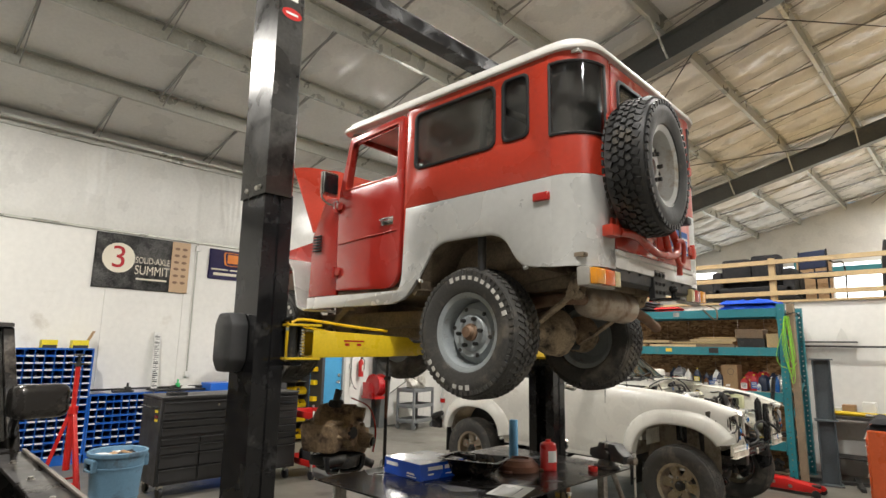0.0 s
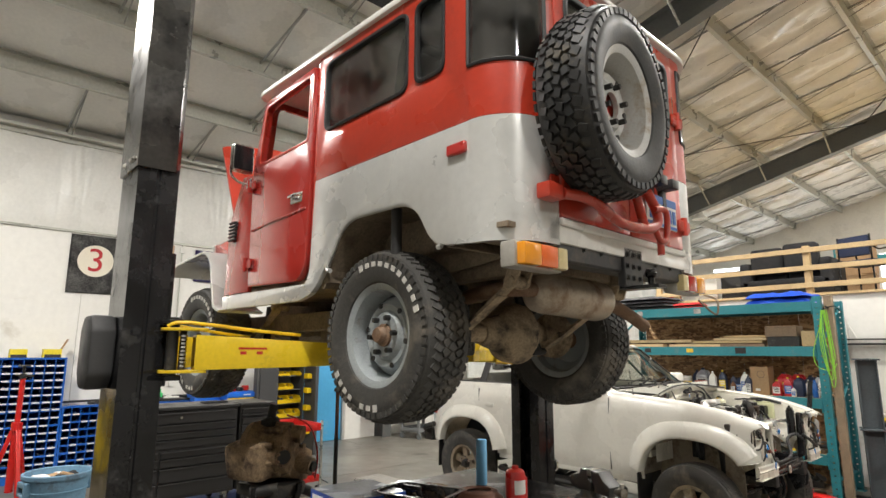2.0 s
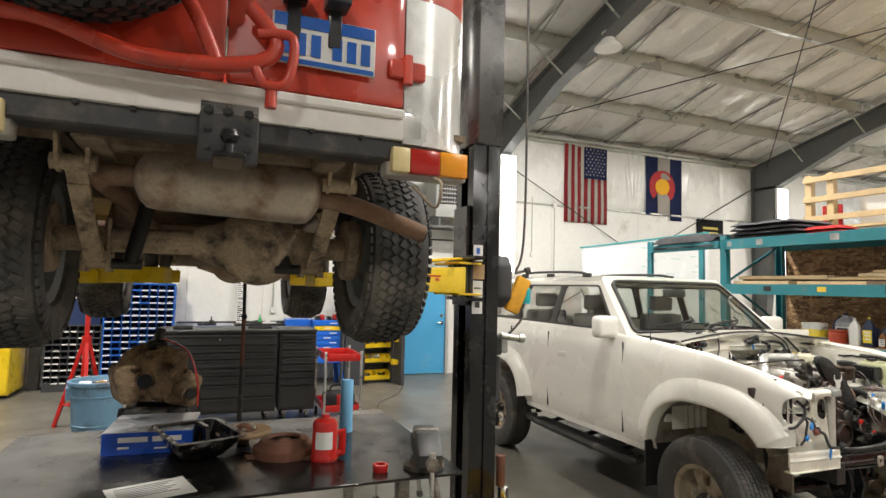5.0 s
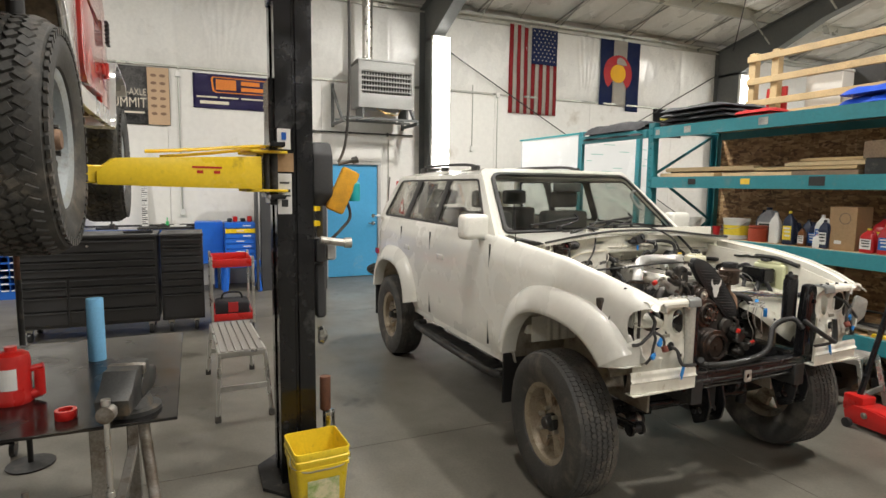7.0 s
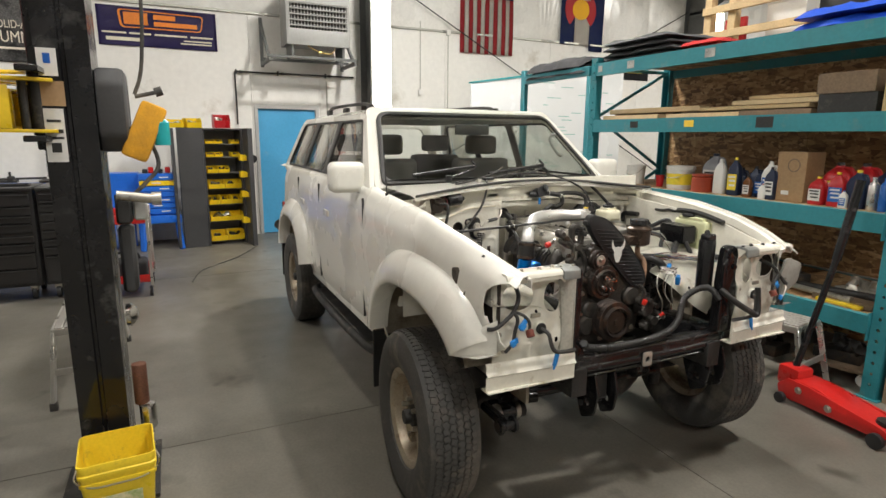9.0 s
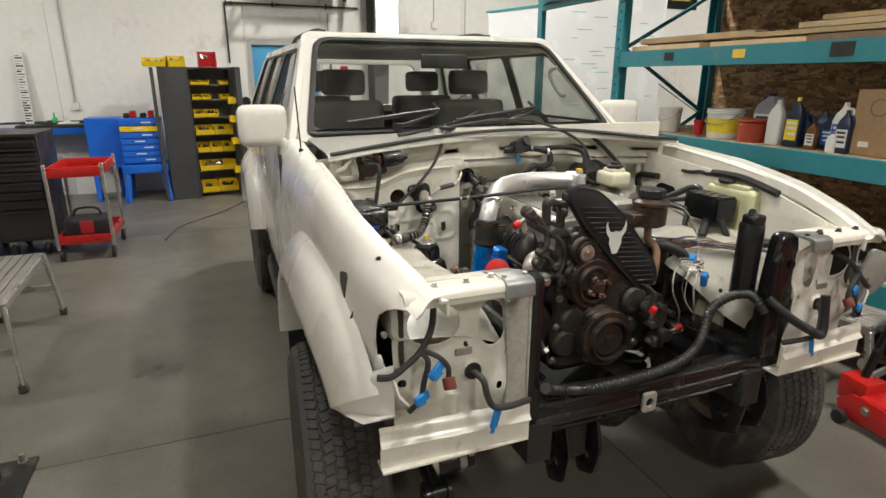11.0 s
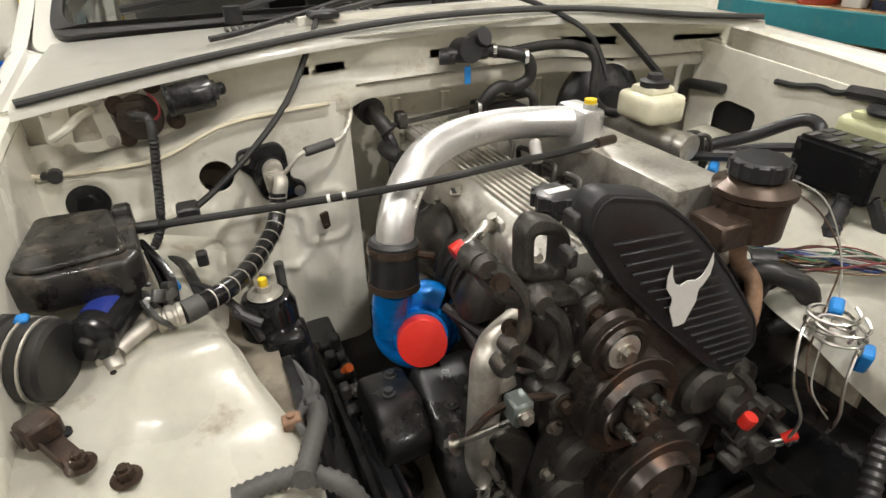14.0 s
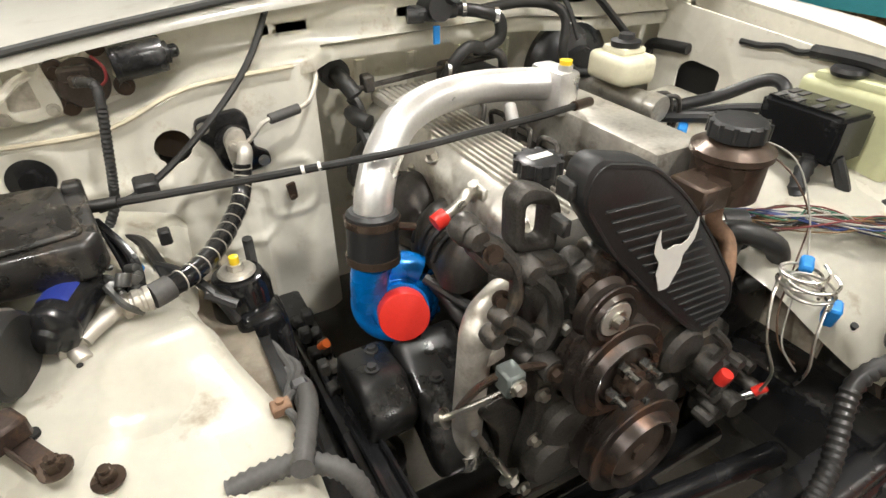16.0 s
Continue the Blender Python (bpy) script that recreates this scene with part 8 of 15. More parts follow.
lathe(bm, [(0.0, 0.046), (0.024, 0.046), (0.034, 0.042), (0.036, 0.024), (0.03, 0.02), (0.0, 0.02)], (-1.945, 6.905, 1.205), (-1.945, 6.905, 2), 28)
for k in range(10):
    a = 2 * math.pi * k / 10
    rod(bm, (-1.945 + 0.034 * math.cos(a), 6.905 + 0.034 * math.sin(a), 1.227), (-1.945 + 0.034 * math.cos(a), 6.905 + 0.034 * math.sin(a), 1.248), 0.006, seg=8)
oc = part("oil_cap", bm, BLACK_PLASTIC, engine, "black lobed oil filler cap")
bm = B()
bx(bm, -1.95, -1.935, 6.885, 6.925, 1.2505, 1.252)
part("cap_mark", bm, OFFWHITE, oc)
bm = B()
bx(bm, -2.36, -1.89, 7.105, 7.225, 1.13, 1.228, 0.014, 2)
bx(bm, -2.44, -2.30, 7.0, 7.14, 1.13, 1.225, 0.02, 2)
pn = part("intake_plenum", bm, ALU, engine, "cast intake plenum")
bm = B()
bx(bm, -2.50, -2.34, 7.03, 7.13, 1.16, 1.245, 0.015, 2)
part("rear_cover", bm, BLACK_PLASTIC, engine)
for k in range(6):
    bm = B()
    x = -1.88 - 0.08 * k
    hose(bm, [(x, 7.02, 1.15), (x - 0.005, 7.03, 1.19), (x - 0.02, 7.035, 1.20), (x - 0.05, 7.025, 1.20), (x - 0.06, 7.035, 1.165)], 0.0055, 8)
    rod(bm, (x, 7.02, 1.13), (x, 7.02, 1.155), 0.011, seg=6)
    part("injector_pipe", bm, CAST, engine)
# charge pipe from the turbo across the engine
PP = [(-2.04, 6.668, 1.165), (-2.048, 6.678, 1.205), (-2.075, 6.705, 1.24), (-2.12, 6.755, 1.268), (-2.165, 6.82, 1.275), (-2.195, 6.90, 1.275), (-2.20, 6.99, 1.273), (-2.17, 7.10, 1.268)]
bm = B()
hose(bm, PP, 0.0305, 24, 8)
cp = part("charge_pipe", bm, PIPE_ALU, engine, "polished aluminium charge pipe", 60)
bm = B()
bx(bm, -2.215, -2.12, 7.085, 7.135, 1.215, 1.30, 0.012, 2)
rod(bm, (-2.14, 7.11, 1.29), (-2.14, 7.11, 1.31), 0.014, seg=14)
rod(bm, (-2.155, 7.0, 1.245), (-2.12, 6.985, 1.225), 0.012, seg=10)
part("pipe_flange", bm, PIPE_ALU, cp)
bm = B()
rod(bm, (-2.14, 7.11, 1.308), (-2.14, 7.11, 1.318), 0.012, seg=14)
part("yellow_tab", bm, YELLOW, cp)
bm = B()
lathe(bm, [(0.036, 0.0), (0.041, 0.004), (0.041, 0.085), (0.036, 0.09)], (-2.032, 6.66, 1.088), (-2.04, 6.668, 1.178), 28)
part("silicone_coupler", bm, BLACK_PLASTIC, cp)
bm = B()
for f in (0.12, 0.82):
    ring(bm, (-2.032 - 0.008 * f, 6.66 + 0.008 * f, 1.088 + 0.09 * f), (-0.008, 0.008, 0.09), 0.0415, 0.012, 0.0025)
rod(bm, (-2.0, 6.695, 1.162), (-1.985, 6.715, 1.162), 0.006, seg=8)
part("hose_clamp", bm, BRONZE, cp)
# turbocharger, its inlet turned towards the wing
c = Vector((-2.04, 6.703, 0.985))
AXIS = Vector((0.86, -0.26, 0.26)).normalized()
TURN = Matrix.Translation(c) @ Vector((1, 0, 0)).rotation_difference(AXIS).to_matrix().to_4x4()
bm = B()
t = bmesh.new()
n = 44
hose(t, [(-0.004, -(0.05 + 0.010 * (1 - k / n)) * math.cos(radians(130 - 345 * k / n)), (0.05 + 0.010 * (1 - k / n)) * math.sin(radians(130 - 345 * k / n))) for k in range(n + 1)], 0.031, 16, 1, r1=0.019)
lathe(t, [(0.0, -0.03), (0.05, -0.03), (0.06, -0.022), (0.062, 0.012), (0.052, 0.022), (0.047, 0.026), (0.047, 0.042), (0.0, 0.042)], (0, 0, 0), (1, 0, 0), 36)
for k in range(7):
    a = 0.4 + 0.9 * k
    rod(t, (-0.03, 0.074 * math.cos(a), 0.074 * math.sin(a)), (-0.012, 0.074 * math.cos(a), 0.074 * math.sin(a)), 0.008, seg=8)
put(bm, t, TURN)
tb = part("turbocharger", bm, TURBO_BLUE, engine, "bright blue turbocharger housing", 50)
bm = B()
hose(bm, [c + Vector((-0.01, -0.045, 0.01)), c + Vector((-0.004, -0.048, 0.055)), c + Vector((0.006, -0.044, 0.105))], 0.033, 18)
part("compressor_outlet", bm, TURBO_BLUE, tb)
bm = B()
rod(bm, c + AXIS * 0.04, c + AXIS * 0.074, 0.0425, seg=36, bev=0.004)
part("red_cap", bm, CAP_RED, tb, "red plastic inlet cap")
bm = B()
lathe(bm, [(0.03, 0), (0.06, 0.02), (0.075, 0.05), (0.07, 0.09), (0.05, 0.11)], c - AXIS * 0.03, c - AXIS, 24)
part("turbine_housing", bm, CAST, tb)
# heat shield over the manifold
bm = B()
for x0, x1, up in ((-2.42, -2.11, 0.02), (-2.105, -1.94, 0.012)):
    g = []
    for i in range(25):
        f = i / 24
        e = min(1.0, 6 * f, 6 * (1 - f)) ** 0.5
        row = []
        for k in range(19):
            a = radians(-5 + 185 * k / 18)
            r = (0.066 + 0.005 * math.sin(9 * f + 1)) * (0.82 + 0.18 * e)
            row.append(bm.verts.new((x0 + (x1 - x0) * f, 6.82 - r * 0.95 * math.cos(a), 1.035 + up + (r * 1.15 + 0.012 * math.sin(3 * math.pi * f)) * max(math.sin(a), -0.5))))
        g.append(row)
    for i in range(24):
        for k in range(18):
            bm.faces.new((g[i][k], g[i + 1][k], g[i + 1][k + 1], g[i][k + 1]))
    bm.faces.new(g[-1]), bm.faces.new(g[0])
hs = part("heat_shield", bm, SHIELD, engine, "sooty pressed heat shield", 50)
# black strips laid on the shield paint the shade in its slots
bm = B()
for k in range(6):
    hose(bm, [(-2.38 + 0.04 * k, 6.757 + 0.001 * k, 1.075), (-2.377 + 0.04 * k, 6.775, 1.108), (-2.372 + 0.04 * k, 6.80, 1.128)], 0.006, 6, 3)
for k in range(4):
    hose(bm, [(-2.085 + 0.024 * k, 6.757, 1.065), (-2.083 + 0.024 * k, 6.77, 1.096), (-2.08 + 0.024 * k, 6.79, 1.116)], 0.005, 6, 3)
part("shield_slot", bm, SEAL_OR_HOLLOW, hs)
bm = B()
for q in ((-2.0, 6.815, 1.128), (-2.2, 6.82, 1.14), (-2.33, 6.752, 1.05)):
    bolt(bm, q, (0, -0.3, 1), 0.009, 0.012)
part("shield_bolt", bm, ZINC, hs)
bm = B()
hose(bm, [(-2.0, 6.83, 1.17), (-1.99, 6.81, 1.19), (-1.98, 6.785, 1.18), (-1.985, 6.765, 1.165)], 0.010, 10)
bx(bm, -2.0, -1.97, 6.825, 6.835, 1.155, 1.20, 0.003)
part("coolant_stub", bm, ZINC, engine)
bm = B()
rod(bm, (-1.985, 6.767, 1.167), (-1.983, 6.745, 1.158), 0.014, seg=16, bev=0.003)
part("red_bung", bm, CAP_RED, engine)
bm = B()
hose(bm, [(-2.42, 6.80, 1.17), (-2.40, 6.78, 1.195), (-2.36, 6.775, 1.20), (-2.33, 6.79, 1.195)], 0.016, 10)
hose(bm, [(-2.35, 6.78, 1.18), (-2.32, 6.785, 1.15), (-2.30, 6.79, 1.12)], 0.011, 8)
part("breather_hose", bm, HOSE, engine)
# oil feed hose in front of the turbo
bm = B()
hose(bm, [(-2.02, 6.755, 1.03), (-1.98, 6.77, 1.0), (-1.93, 6.775, 0.985), (-1.88, 6.79, 0.99)], 0.013, 10)
hose(bm, [(-2.01, 6.74, 1.04), (-1.96, 6.77, 1.02), (-1.90, 6.80, 1.01)], 0.009, 8)
part("oil_hose", bm, HOSE, engine)
bm = B()
rod(bm, (-1.88, 6.79, 0.99), (-1.80, 6.84, 1.0), 0.008, seg=10)
part("oil_pipe", bm, CHROME, engine)
# downpipe
bm = B()
rod(bm, (-1.828, 6.726, 1.06), (-1.836, 6.716, 0.80), 0.0255, seg=26)
hose(bm, [(-1.828, 6.726, 1.055), (-1.829, 6.73, 1.07), (-1.845, 6.75, 1.078), (-1.87, 6.80, 1.08)], 0.026, 20, 8)
plate(bm, rounded([(6.715, 1.03), (6.76, 1.045), (6.765, 1.02), (6.72, 1.01)], 0.008), [], "x", -1.82, -1.805, 0.003)
dp = part("coolant_pipe", bm, BRIGHT, engine, "dull aluminium water pipe")
bm = B()
lathe(bm, [(0.026, 0.0), (0.031, 0.0), (0.031, 0.03), (0.03, 0.035)], (-1.8365, 6.7155, 0.785), (-1.833, 6.719, 0.885), 20)
part("pipe_lip", bm, CHROME, dp)
# black plug on the solid pipe stands in for its shaded bore
bm = B()
rod(bm, (-1.836, 6.716, 0.80), (-1.8365, 6.7155, 0.784), 0.0235, seg=20)
part("pipe_bore", bm, SEAL_OR_HOLLOW, dp)
# timing belt cover with plain horned badge
TCO = rounded([(6.808, 1.29), (6.812, 1.33), (6.83, 1.342), (6.915, 1.32), (7.0, 1.253), (7.09, 1.153), (7.178, 1.043), (7.195, 0.985), (7.165, 0.955), (7.126, 0.946), (7.07, 0.995), (6.975, 1.09), (6.868, 1.204)], [0.02, 0.015, 0.02, 0.03, 0.05, 0.05, 0.04, 0.03, 0.02, 0.03, 0.02, 0.02, 0.03])
bm = B()
plate(bm, TCO, [], "x", -1.785, -1.745, 0.008)
tcv = part("belt_cover", bm, BLACK_PLASTIC, engine, "ribbed black timing belt cover")
bm = B()
def across(line, z, inset):
    """Where an outline is cut by a level line, drawn in at both ends."""
    ys = sorted(a[0] + (b[0] - a[0]) * (z - a[1]) / (b[1] - a[1]) for a, b in zip(line, line[1:] + line[:1]) if (a[1] - z) * (b[1] - z) < 0)
    return (ys[0] + inset, ys[-1] - inset) if len(ys) > 1 else None


for k in range(17):
    z = 0.972 + 0.0182 * k
    sp_ = across(TCO, z, 0.022)
    if sp_ and sp_[1] - sp_[0] > 0.02:
        m = Matrix.Translation((-1.7435, (sp_[0] + sp_[1]) / 2, z)) @ Matrix.Rotation(radians(-5), 4, "X")
        bx(bm, -0.003, 0.003, -(sp_[1] - sp_[0]) / 2, (sp_[1] - sp_[0]) / 2, -0.002, 0.002, 0.001, m=m)
for a, b in zip(TCO, TCO[1:] + TCO[:1]):
    rod(bm, (-1.747, a[0] * 0.95 + 7.0 * 0.05, a[1] * 0.95 + 1.14 * 0.05), (-1.747, b[0] * 0.95 + 7.0 * 0.05, b[1] * 0.95 + 1.14 * 0.05), 0.0035, seg=6)
part("rib", bm, BLACK_PLASTIC, tcv)
bm = B()
for y, z in ((6.806, 1.25), (6.808, 1.30)):
    bx(bm, -1.785, -1.757, y - 0.008, y + 0.006, z - 0.012, z + 0.012, 0.003)
part("cover_clip", bm, BLACK_DUSTY, tcv)
bm = B()
bc = (6.988, 1.142)
face = [(bc[0] + a * 0.029, bc[1] + b * 0.033) for a, b in ((0, -1.2), (0.35, -1.15), (0.55, -0.7), (0.85, -0.1), (0.8, 0.35), (0.95, 0.7), (0.6, 1.0), (0, 1.15), (-0.6, 1.0), (-0.95, 0.7), (-0.8, 0.35), (-0.85, -0.1), (-0.55, -0.7), (-0.35, -1.15))]
plate(bm, face, [], "x", -1.740, -1.7385)
for q in (1, -1):
    plate(bm, [(bc[0] + q * a * 0.029, bc[1] + b * 0.033) for a, b in ((0.3, 0.95), (0.95, 0.6), (1.35, 1.1), (1.4, 1.7), (1.25, 2.2), (1.1, 1.6), (0.85, 1.2))][::q], [], "x", -1.7395, -1.7382)
part("pale_badge", bm, OFFWHITE, tcv, "plain pale horned sticker")
# pulleys
def pulley(name, cen, r, w, grooves, hubr, face_mat, recess=0.3):
    x, y, z = cen
    prof = [(r * recess, 0.0)]
    prof = [(hubr, w * 0.2), (r * 0.72, w * 0.25), (r * 0.78, 0.0), (r * 0.98, 0.0)]
    st_ = w / grooves
    for k in range(grooves):
        prof += [(r, -0.002 - k * st_), (r, -0.003 - k * st_), (r * 0.88, -st_ * 0.35 - k * st_), (r * 0.88, -st_ * 0.65 - k * st_), (r, -st_ * 0.97 - k * st_)]
    prof += [(r * 0.6, -w), (hubr, -w)]
    b = B()
    lathe(b, [(a, -h) for a, h in prof][::1], (x, y, z), (x - 1, y, z), 44, close=True)
    o = part(name, b, PULLEY, engine, angle=30)
    b = B()
    lathe(b, [(hubr, -0.004), (hubr * 0.9, 0.006), (0.0, 0.008)], (x, y, z), (x + 1, y, z), 28)
    lathe(b, [(hubr, -0.004), (hubr, -w * 0.8), (0.0, -w * 0.8)], (x, y, z), (x + 1, y, z), 28)
    h = part("hub", b, face_mat, o)
    return o


pu = pulley("idler_pulley", (-1.708, 6.857, 1.129), 0.047, 0.026, 1, 0.028, ALU)
bm = B()
bolt(bm, (-1.701, 6.857, 1.129), (1, 0, 0), 0.010, 0.012)
part("centre_bolt", bm, ZINC, pu)
pu = pulley("fan_pulley", (-1.70, 6.886, 1.022), 0.082, 0.055, 2, 0.05, PULLEY)
bm = B()
for a in (0.5, 2.07, 3.64, 5.21):
    p = (-1.692, 6.886 + 0.032 * math.cos(a), 1.022 + 0.032 * math.sin(a))
    rod(bm, p, (p[0] + 0.035, p[1], p[2]), 0.0055, seg=8), rod(bm, (p[0] + 0.004, p[1], p[2]), (p[0] + 0.018, p[1], p[2]), 0.011, seg=6)
part("fan_stud", bm, CHROME, pu)
bm = B()
lathe(bm, [(0.022, 0), (0.022, 0.018), (0.015, 0.02), (0.015, 0.034), (0.0, 0.035)], (-1.692, 6.886, 1.022), (0, 6.886, 1.022), 24)
part("fan_boss", bm, BRONZE, pu)
pu = pulley("crank_pulley", (-1.69, 6.956, 0.822), 0.098, 0.075, 3, 0.062, BRONZE)
bm = B()
bolt(bm, (-1.695, 6.956, 0.822), (1, 0, 0), 0.018, 0.018)
for a in (0.3, 2.4, 4.5):
    bolt(bm, (-1.69, 6.956 + 0.04 * math.cos(a), 0.822 + 0.04 * math.sin(a)), (1, 0, 0), 0.008, 0.006)
part("crank_bolt", bm, BRONZE, pu)
# cast brackets at the front left of the engine
bm = B()
plate(bm, rounded([(6.765, 1.20), (6.762, 1.275), (6.78, 1.292), (6.822, 1.275), (6.838, 1.25), (6.835, 1.18)], 0.016), [rounded([(6.782, 1.215), (6.78, 1.268), (6.818, 1.255), (6.818, 1.20)], 0.01)], "x", -1.84, -1.805, 0.006)
plate(bm, rounded([(6.715, 1.225), (6.76, 1.20), (6.83, 1.19), (6.84, 1.16), (6.77, 1.165), (6.71, 1.20)], 0.012), [], "x", -1.85, -1.78, 0.008)
part("lift_bracket", bm, CAST, engine)
for q, r in (([(-1.81, 6.705, 1.245), (-1.80, 6.735, 1.225), (-1.79, 6.755, 1.19), (-1.785, 6.757, 1.15), (-1.79, 6.745, 1.115), (-1.80, 6.735, 1.08)], 0.0145), ([(-1.785, 6.775, 1.185), (-1.775, 6.805, 1.15), (-1.772, 6.818, 1.10), (-1.775, 6.81, 1.06), (-1.785, 6.785, 1.03)], 0.0155), ([(-1.79, 6.738, 1.12), (-1.785, 6.765, 1.10), (-1.78, 6.79, 1.07)], 0.012), ([(-1.82, 6.70, 1.25), (-1.80, 6.74, 1.20), (-1.79, 6.79, 1.18), (-1.79, 6.85, 1.17)], 0.016)):
    bm = B()
    hose(bm, q, r, 10, 6, flat=0.7)
    for e in (q[0], q[-1]):
        lathe(bm, [(0.0, 0.016), (r * 0.9, 0.016), (r * 1.25, 0.008), (r * 1.25, -0.01), (0.0, -0.01)], e, (e[0] + 1, e[1], e[2]), 16)
    part("compressor_arm", bm, CAST, engine)
bm = B()
plate(bm, rounded([(6.855, 1.165), (6.865, 1.20), (6.90, 1.195), (6.925, 1.14), (6.925, 1.06), (6.88, 1.065), (6.865, 1.10)], 0.012), [rounded([(6.895, 1.10), (6.897, 1.15), (6.912, 1.14), (6.912, 1.09)], 0.006)], "x", -1.80, -1.762, 0.006)
plate(bm, rounded([(6.835, 1.10), (6.83, 1.175), (6.862, 1.185), (6.87, 1.10)], 0.01), [], "x", -1.80, -1.755, 0.006)
rod(bm, (-1.80, 6.80, 1.03), (-1.74, 6.80, 1.03), 0.02), rod(bm, (-1.80, 6.86, 1.06), (-1.745, 6.86, 1.06), 0.018)
part("idler_bracket", bm, CAST, engine)
for q, w_, r in (((-1.755, 6.85, 1.155), (1, 0, 0), 0.013), ((-1.762, 6.89, 1.19), (0.5, 0, 1), 0.012), ((-1.80, 6.745, 1.14), (1, -0.5, 0.2), 0.009), ((-1.745, 6.86, 1.06), (1, 0, 0), 0.010), ((-1.74, 6.80, 1.03), (1, 0, 0), 0.010), ((-1.79, 6.72, 1.225), (1, -0.3, 0.3), 0.009)):
    bm = B()
    bolt(bm, q, w_, r, 0.013)
    part("bracket_bolt", bm, BRONZE, engine)
# slotted adjuster with long bolts
bm = B()
hose(bm, [(-1.80, 6.685, 0.965), (-1.78, 6.705, 1.015), (-1.765, 6.74, 1.04), (-1.755, 6.79, 1.035), (-1.75, 6.84, 1.01)], 0.017, 8, 6, flat=0.35)
part("slotted_adjuster", bm, BRONZE, engine)
bm = B()
bx(bm, -1.77, -1.735, 6.718, 6.748, 1.02, 1.06, 0.004)
part("adjuster_block", bm, mat("grey_green_block", (0.16, 0.18, 0.17), 0.4, 0.5), engine)
bm = B()
rod(bm, (-1.80, 6.66, 0.955), (-1.74, 6.735, 1.035), 0.0055, seg=8), bolt(bm, (-1.80, 6.66, 0.955), (-0.6, -0.6, -0.5), 0.011, 0.014), bolt(bm, (-1.735, 6.733, 1.04), (1, 0, 0), 0.009)
part("long_bolt", bm, ZINC, engine)
bm = B()
rod(bm, (-1.79, 6.705, 0.905), (-1.77, 6.76, 0.785), 0.0065, seg=10), bolt(bm, (-1.77, 6.76, 0.785), (0.5, 0.3, -0.6), 0.013, 0.016)
part("long_bolt", bm, ZINC, engine)
bm = B()
plate(bm, rounded([(6.715, 0.93), (6.74, 0.95), (6.79, 0.91), (6.83, 0.83), (6.81, 0.73), (6.76, 0.75), (6.755, 0.86)], 0.02), [], "x", -1.86, -1.795, 0.012)
lathe(bm, [(0.0, 0.03), (0.02, 0.03), (0.024, 0.0), (0.024, -0.05)], (-1.795, 6.79, 0.76), (-1, 6.79, 0.76), 18)
rod(bm, (-1.83, 6.86, 0.88), (-1.77, 6.86, 0.88), 0.035, seg=20, bev=0.006), rod(bm, (-1.79, 6.855, 0.95), (-1.765, 6.855, 0.95), 0.02, seg=14)
part("lower_bracket", bm, CAST, engine)
# injection pump and lines, lower right of the engine
bm = B()
bx(bm, -1.95, -1.75, 7.15, 7.24, 0.80, 0.92, 0.02, 2)
rod(bm, (-1.76, 7.17, 0.86), (-1.70, 7.17, 0.86), 0.04, seg=20), rod(bm, (-1.74, 7.20, 0.80), (-1.67, 7.19, 0.80), 0.022), rod(bm, (-1.73, 7.13, 0.90), (-1.70, 7.13, 0.90), 0.02)
bx(bm, -1.75, -1.69, 7.16, 7.21, 0.745, 0.79, 0.008), rod(bm, (-1.72, 7.23, 0.83), (-1.66, 7.24, 0.82), 0.014)
for y, z in ((7.14, 0.84), (7.18, 0.90), (7.22, 0.87), (7.15, 0.77)):
    rod(bm, (-1.72, y, z), (-1.685, y, z), 0.012, seg=8)
hose(bm, [(-1.72, 7.12, 0.98), (-1.70, 7.14, 0.95), (-1.71, 7.13, 0.91)], 0.008, 8)
part("injection_pump", bm, CAST, engine)
for (a, b, r) in (((-1.685, 7.124, 0.89), (-1.678, 7.128, 0.915), 0.012), ((-1.672, 7.225, 0.822), (-1.66, 7.24, 0.84), 0.009)):
    bm = B()
    rod(bm, a, b, r, seg=14, bev=0.004)
    part("red_plug", bm, CAP_RED, engine)
bm = B()
rod(bm, (-1.688, 7.12, 0.86), (-1.685, 7.124, 0.892), 0.009), rod(bm, (-1.69, 7.20, 0.80), (-1.671, 7.226, 0.823), 0.0085), rod(bm, (-1.68, 7.22, 0.80), (-1.66, 7.25, 0.82), 0.004)
part("pump_union", bm, CHROME, engine)
# alternator and darker clutter on the right
bm = B()
lathe(bm, [(0.0, -0.10), (0.07, -0.09), (0.08, -0.05), (0.08, 0.02), (0.06, 0.05), (0.0, 0.055)], (-1.86, 7.25, 1.0), (-1.0, 7.25, 1.0), 28)
hose(bm, [(-1.86, 7.20, 1.06), (-1.80, 7.24, 1.09), (-1.76, 7.30, 1.06), (-1.77, 7.33, 0.99), (-1.80, 7.30, 0.95)], 0.02, 10)
part("alternator", bm, BLACK_DUSTY, engine)
bm = B()
plate(bm, rounded([(7.26, 0.72), (7.46, 0.72), (7.44, 0.86), (7.34, 1.08), (7.28, 1.05)], 0.02), [], "x", -1.98, -1.80, 0.02)
p_("side_frame", bm, BLACK_PAINT)
bm = B()
rod(bm, (-1.62, 6.66, 0.70), (-1.52, 7.3, 0.70), 0.02), rod(bm, (-1.72, 6.6, 0.66), (-1.62, 7.3, 0.66), 0.024)
bx(bm, -1.78, -1.72, 6.6, 7.3, 0.58, 0.62, 0.01)
p_("sway_bar", bm, BLACK_PAINT)
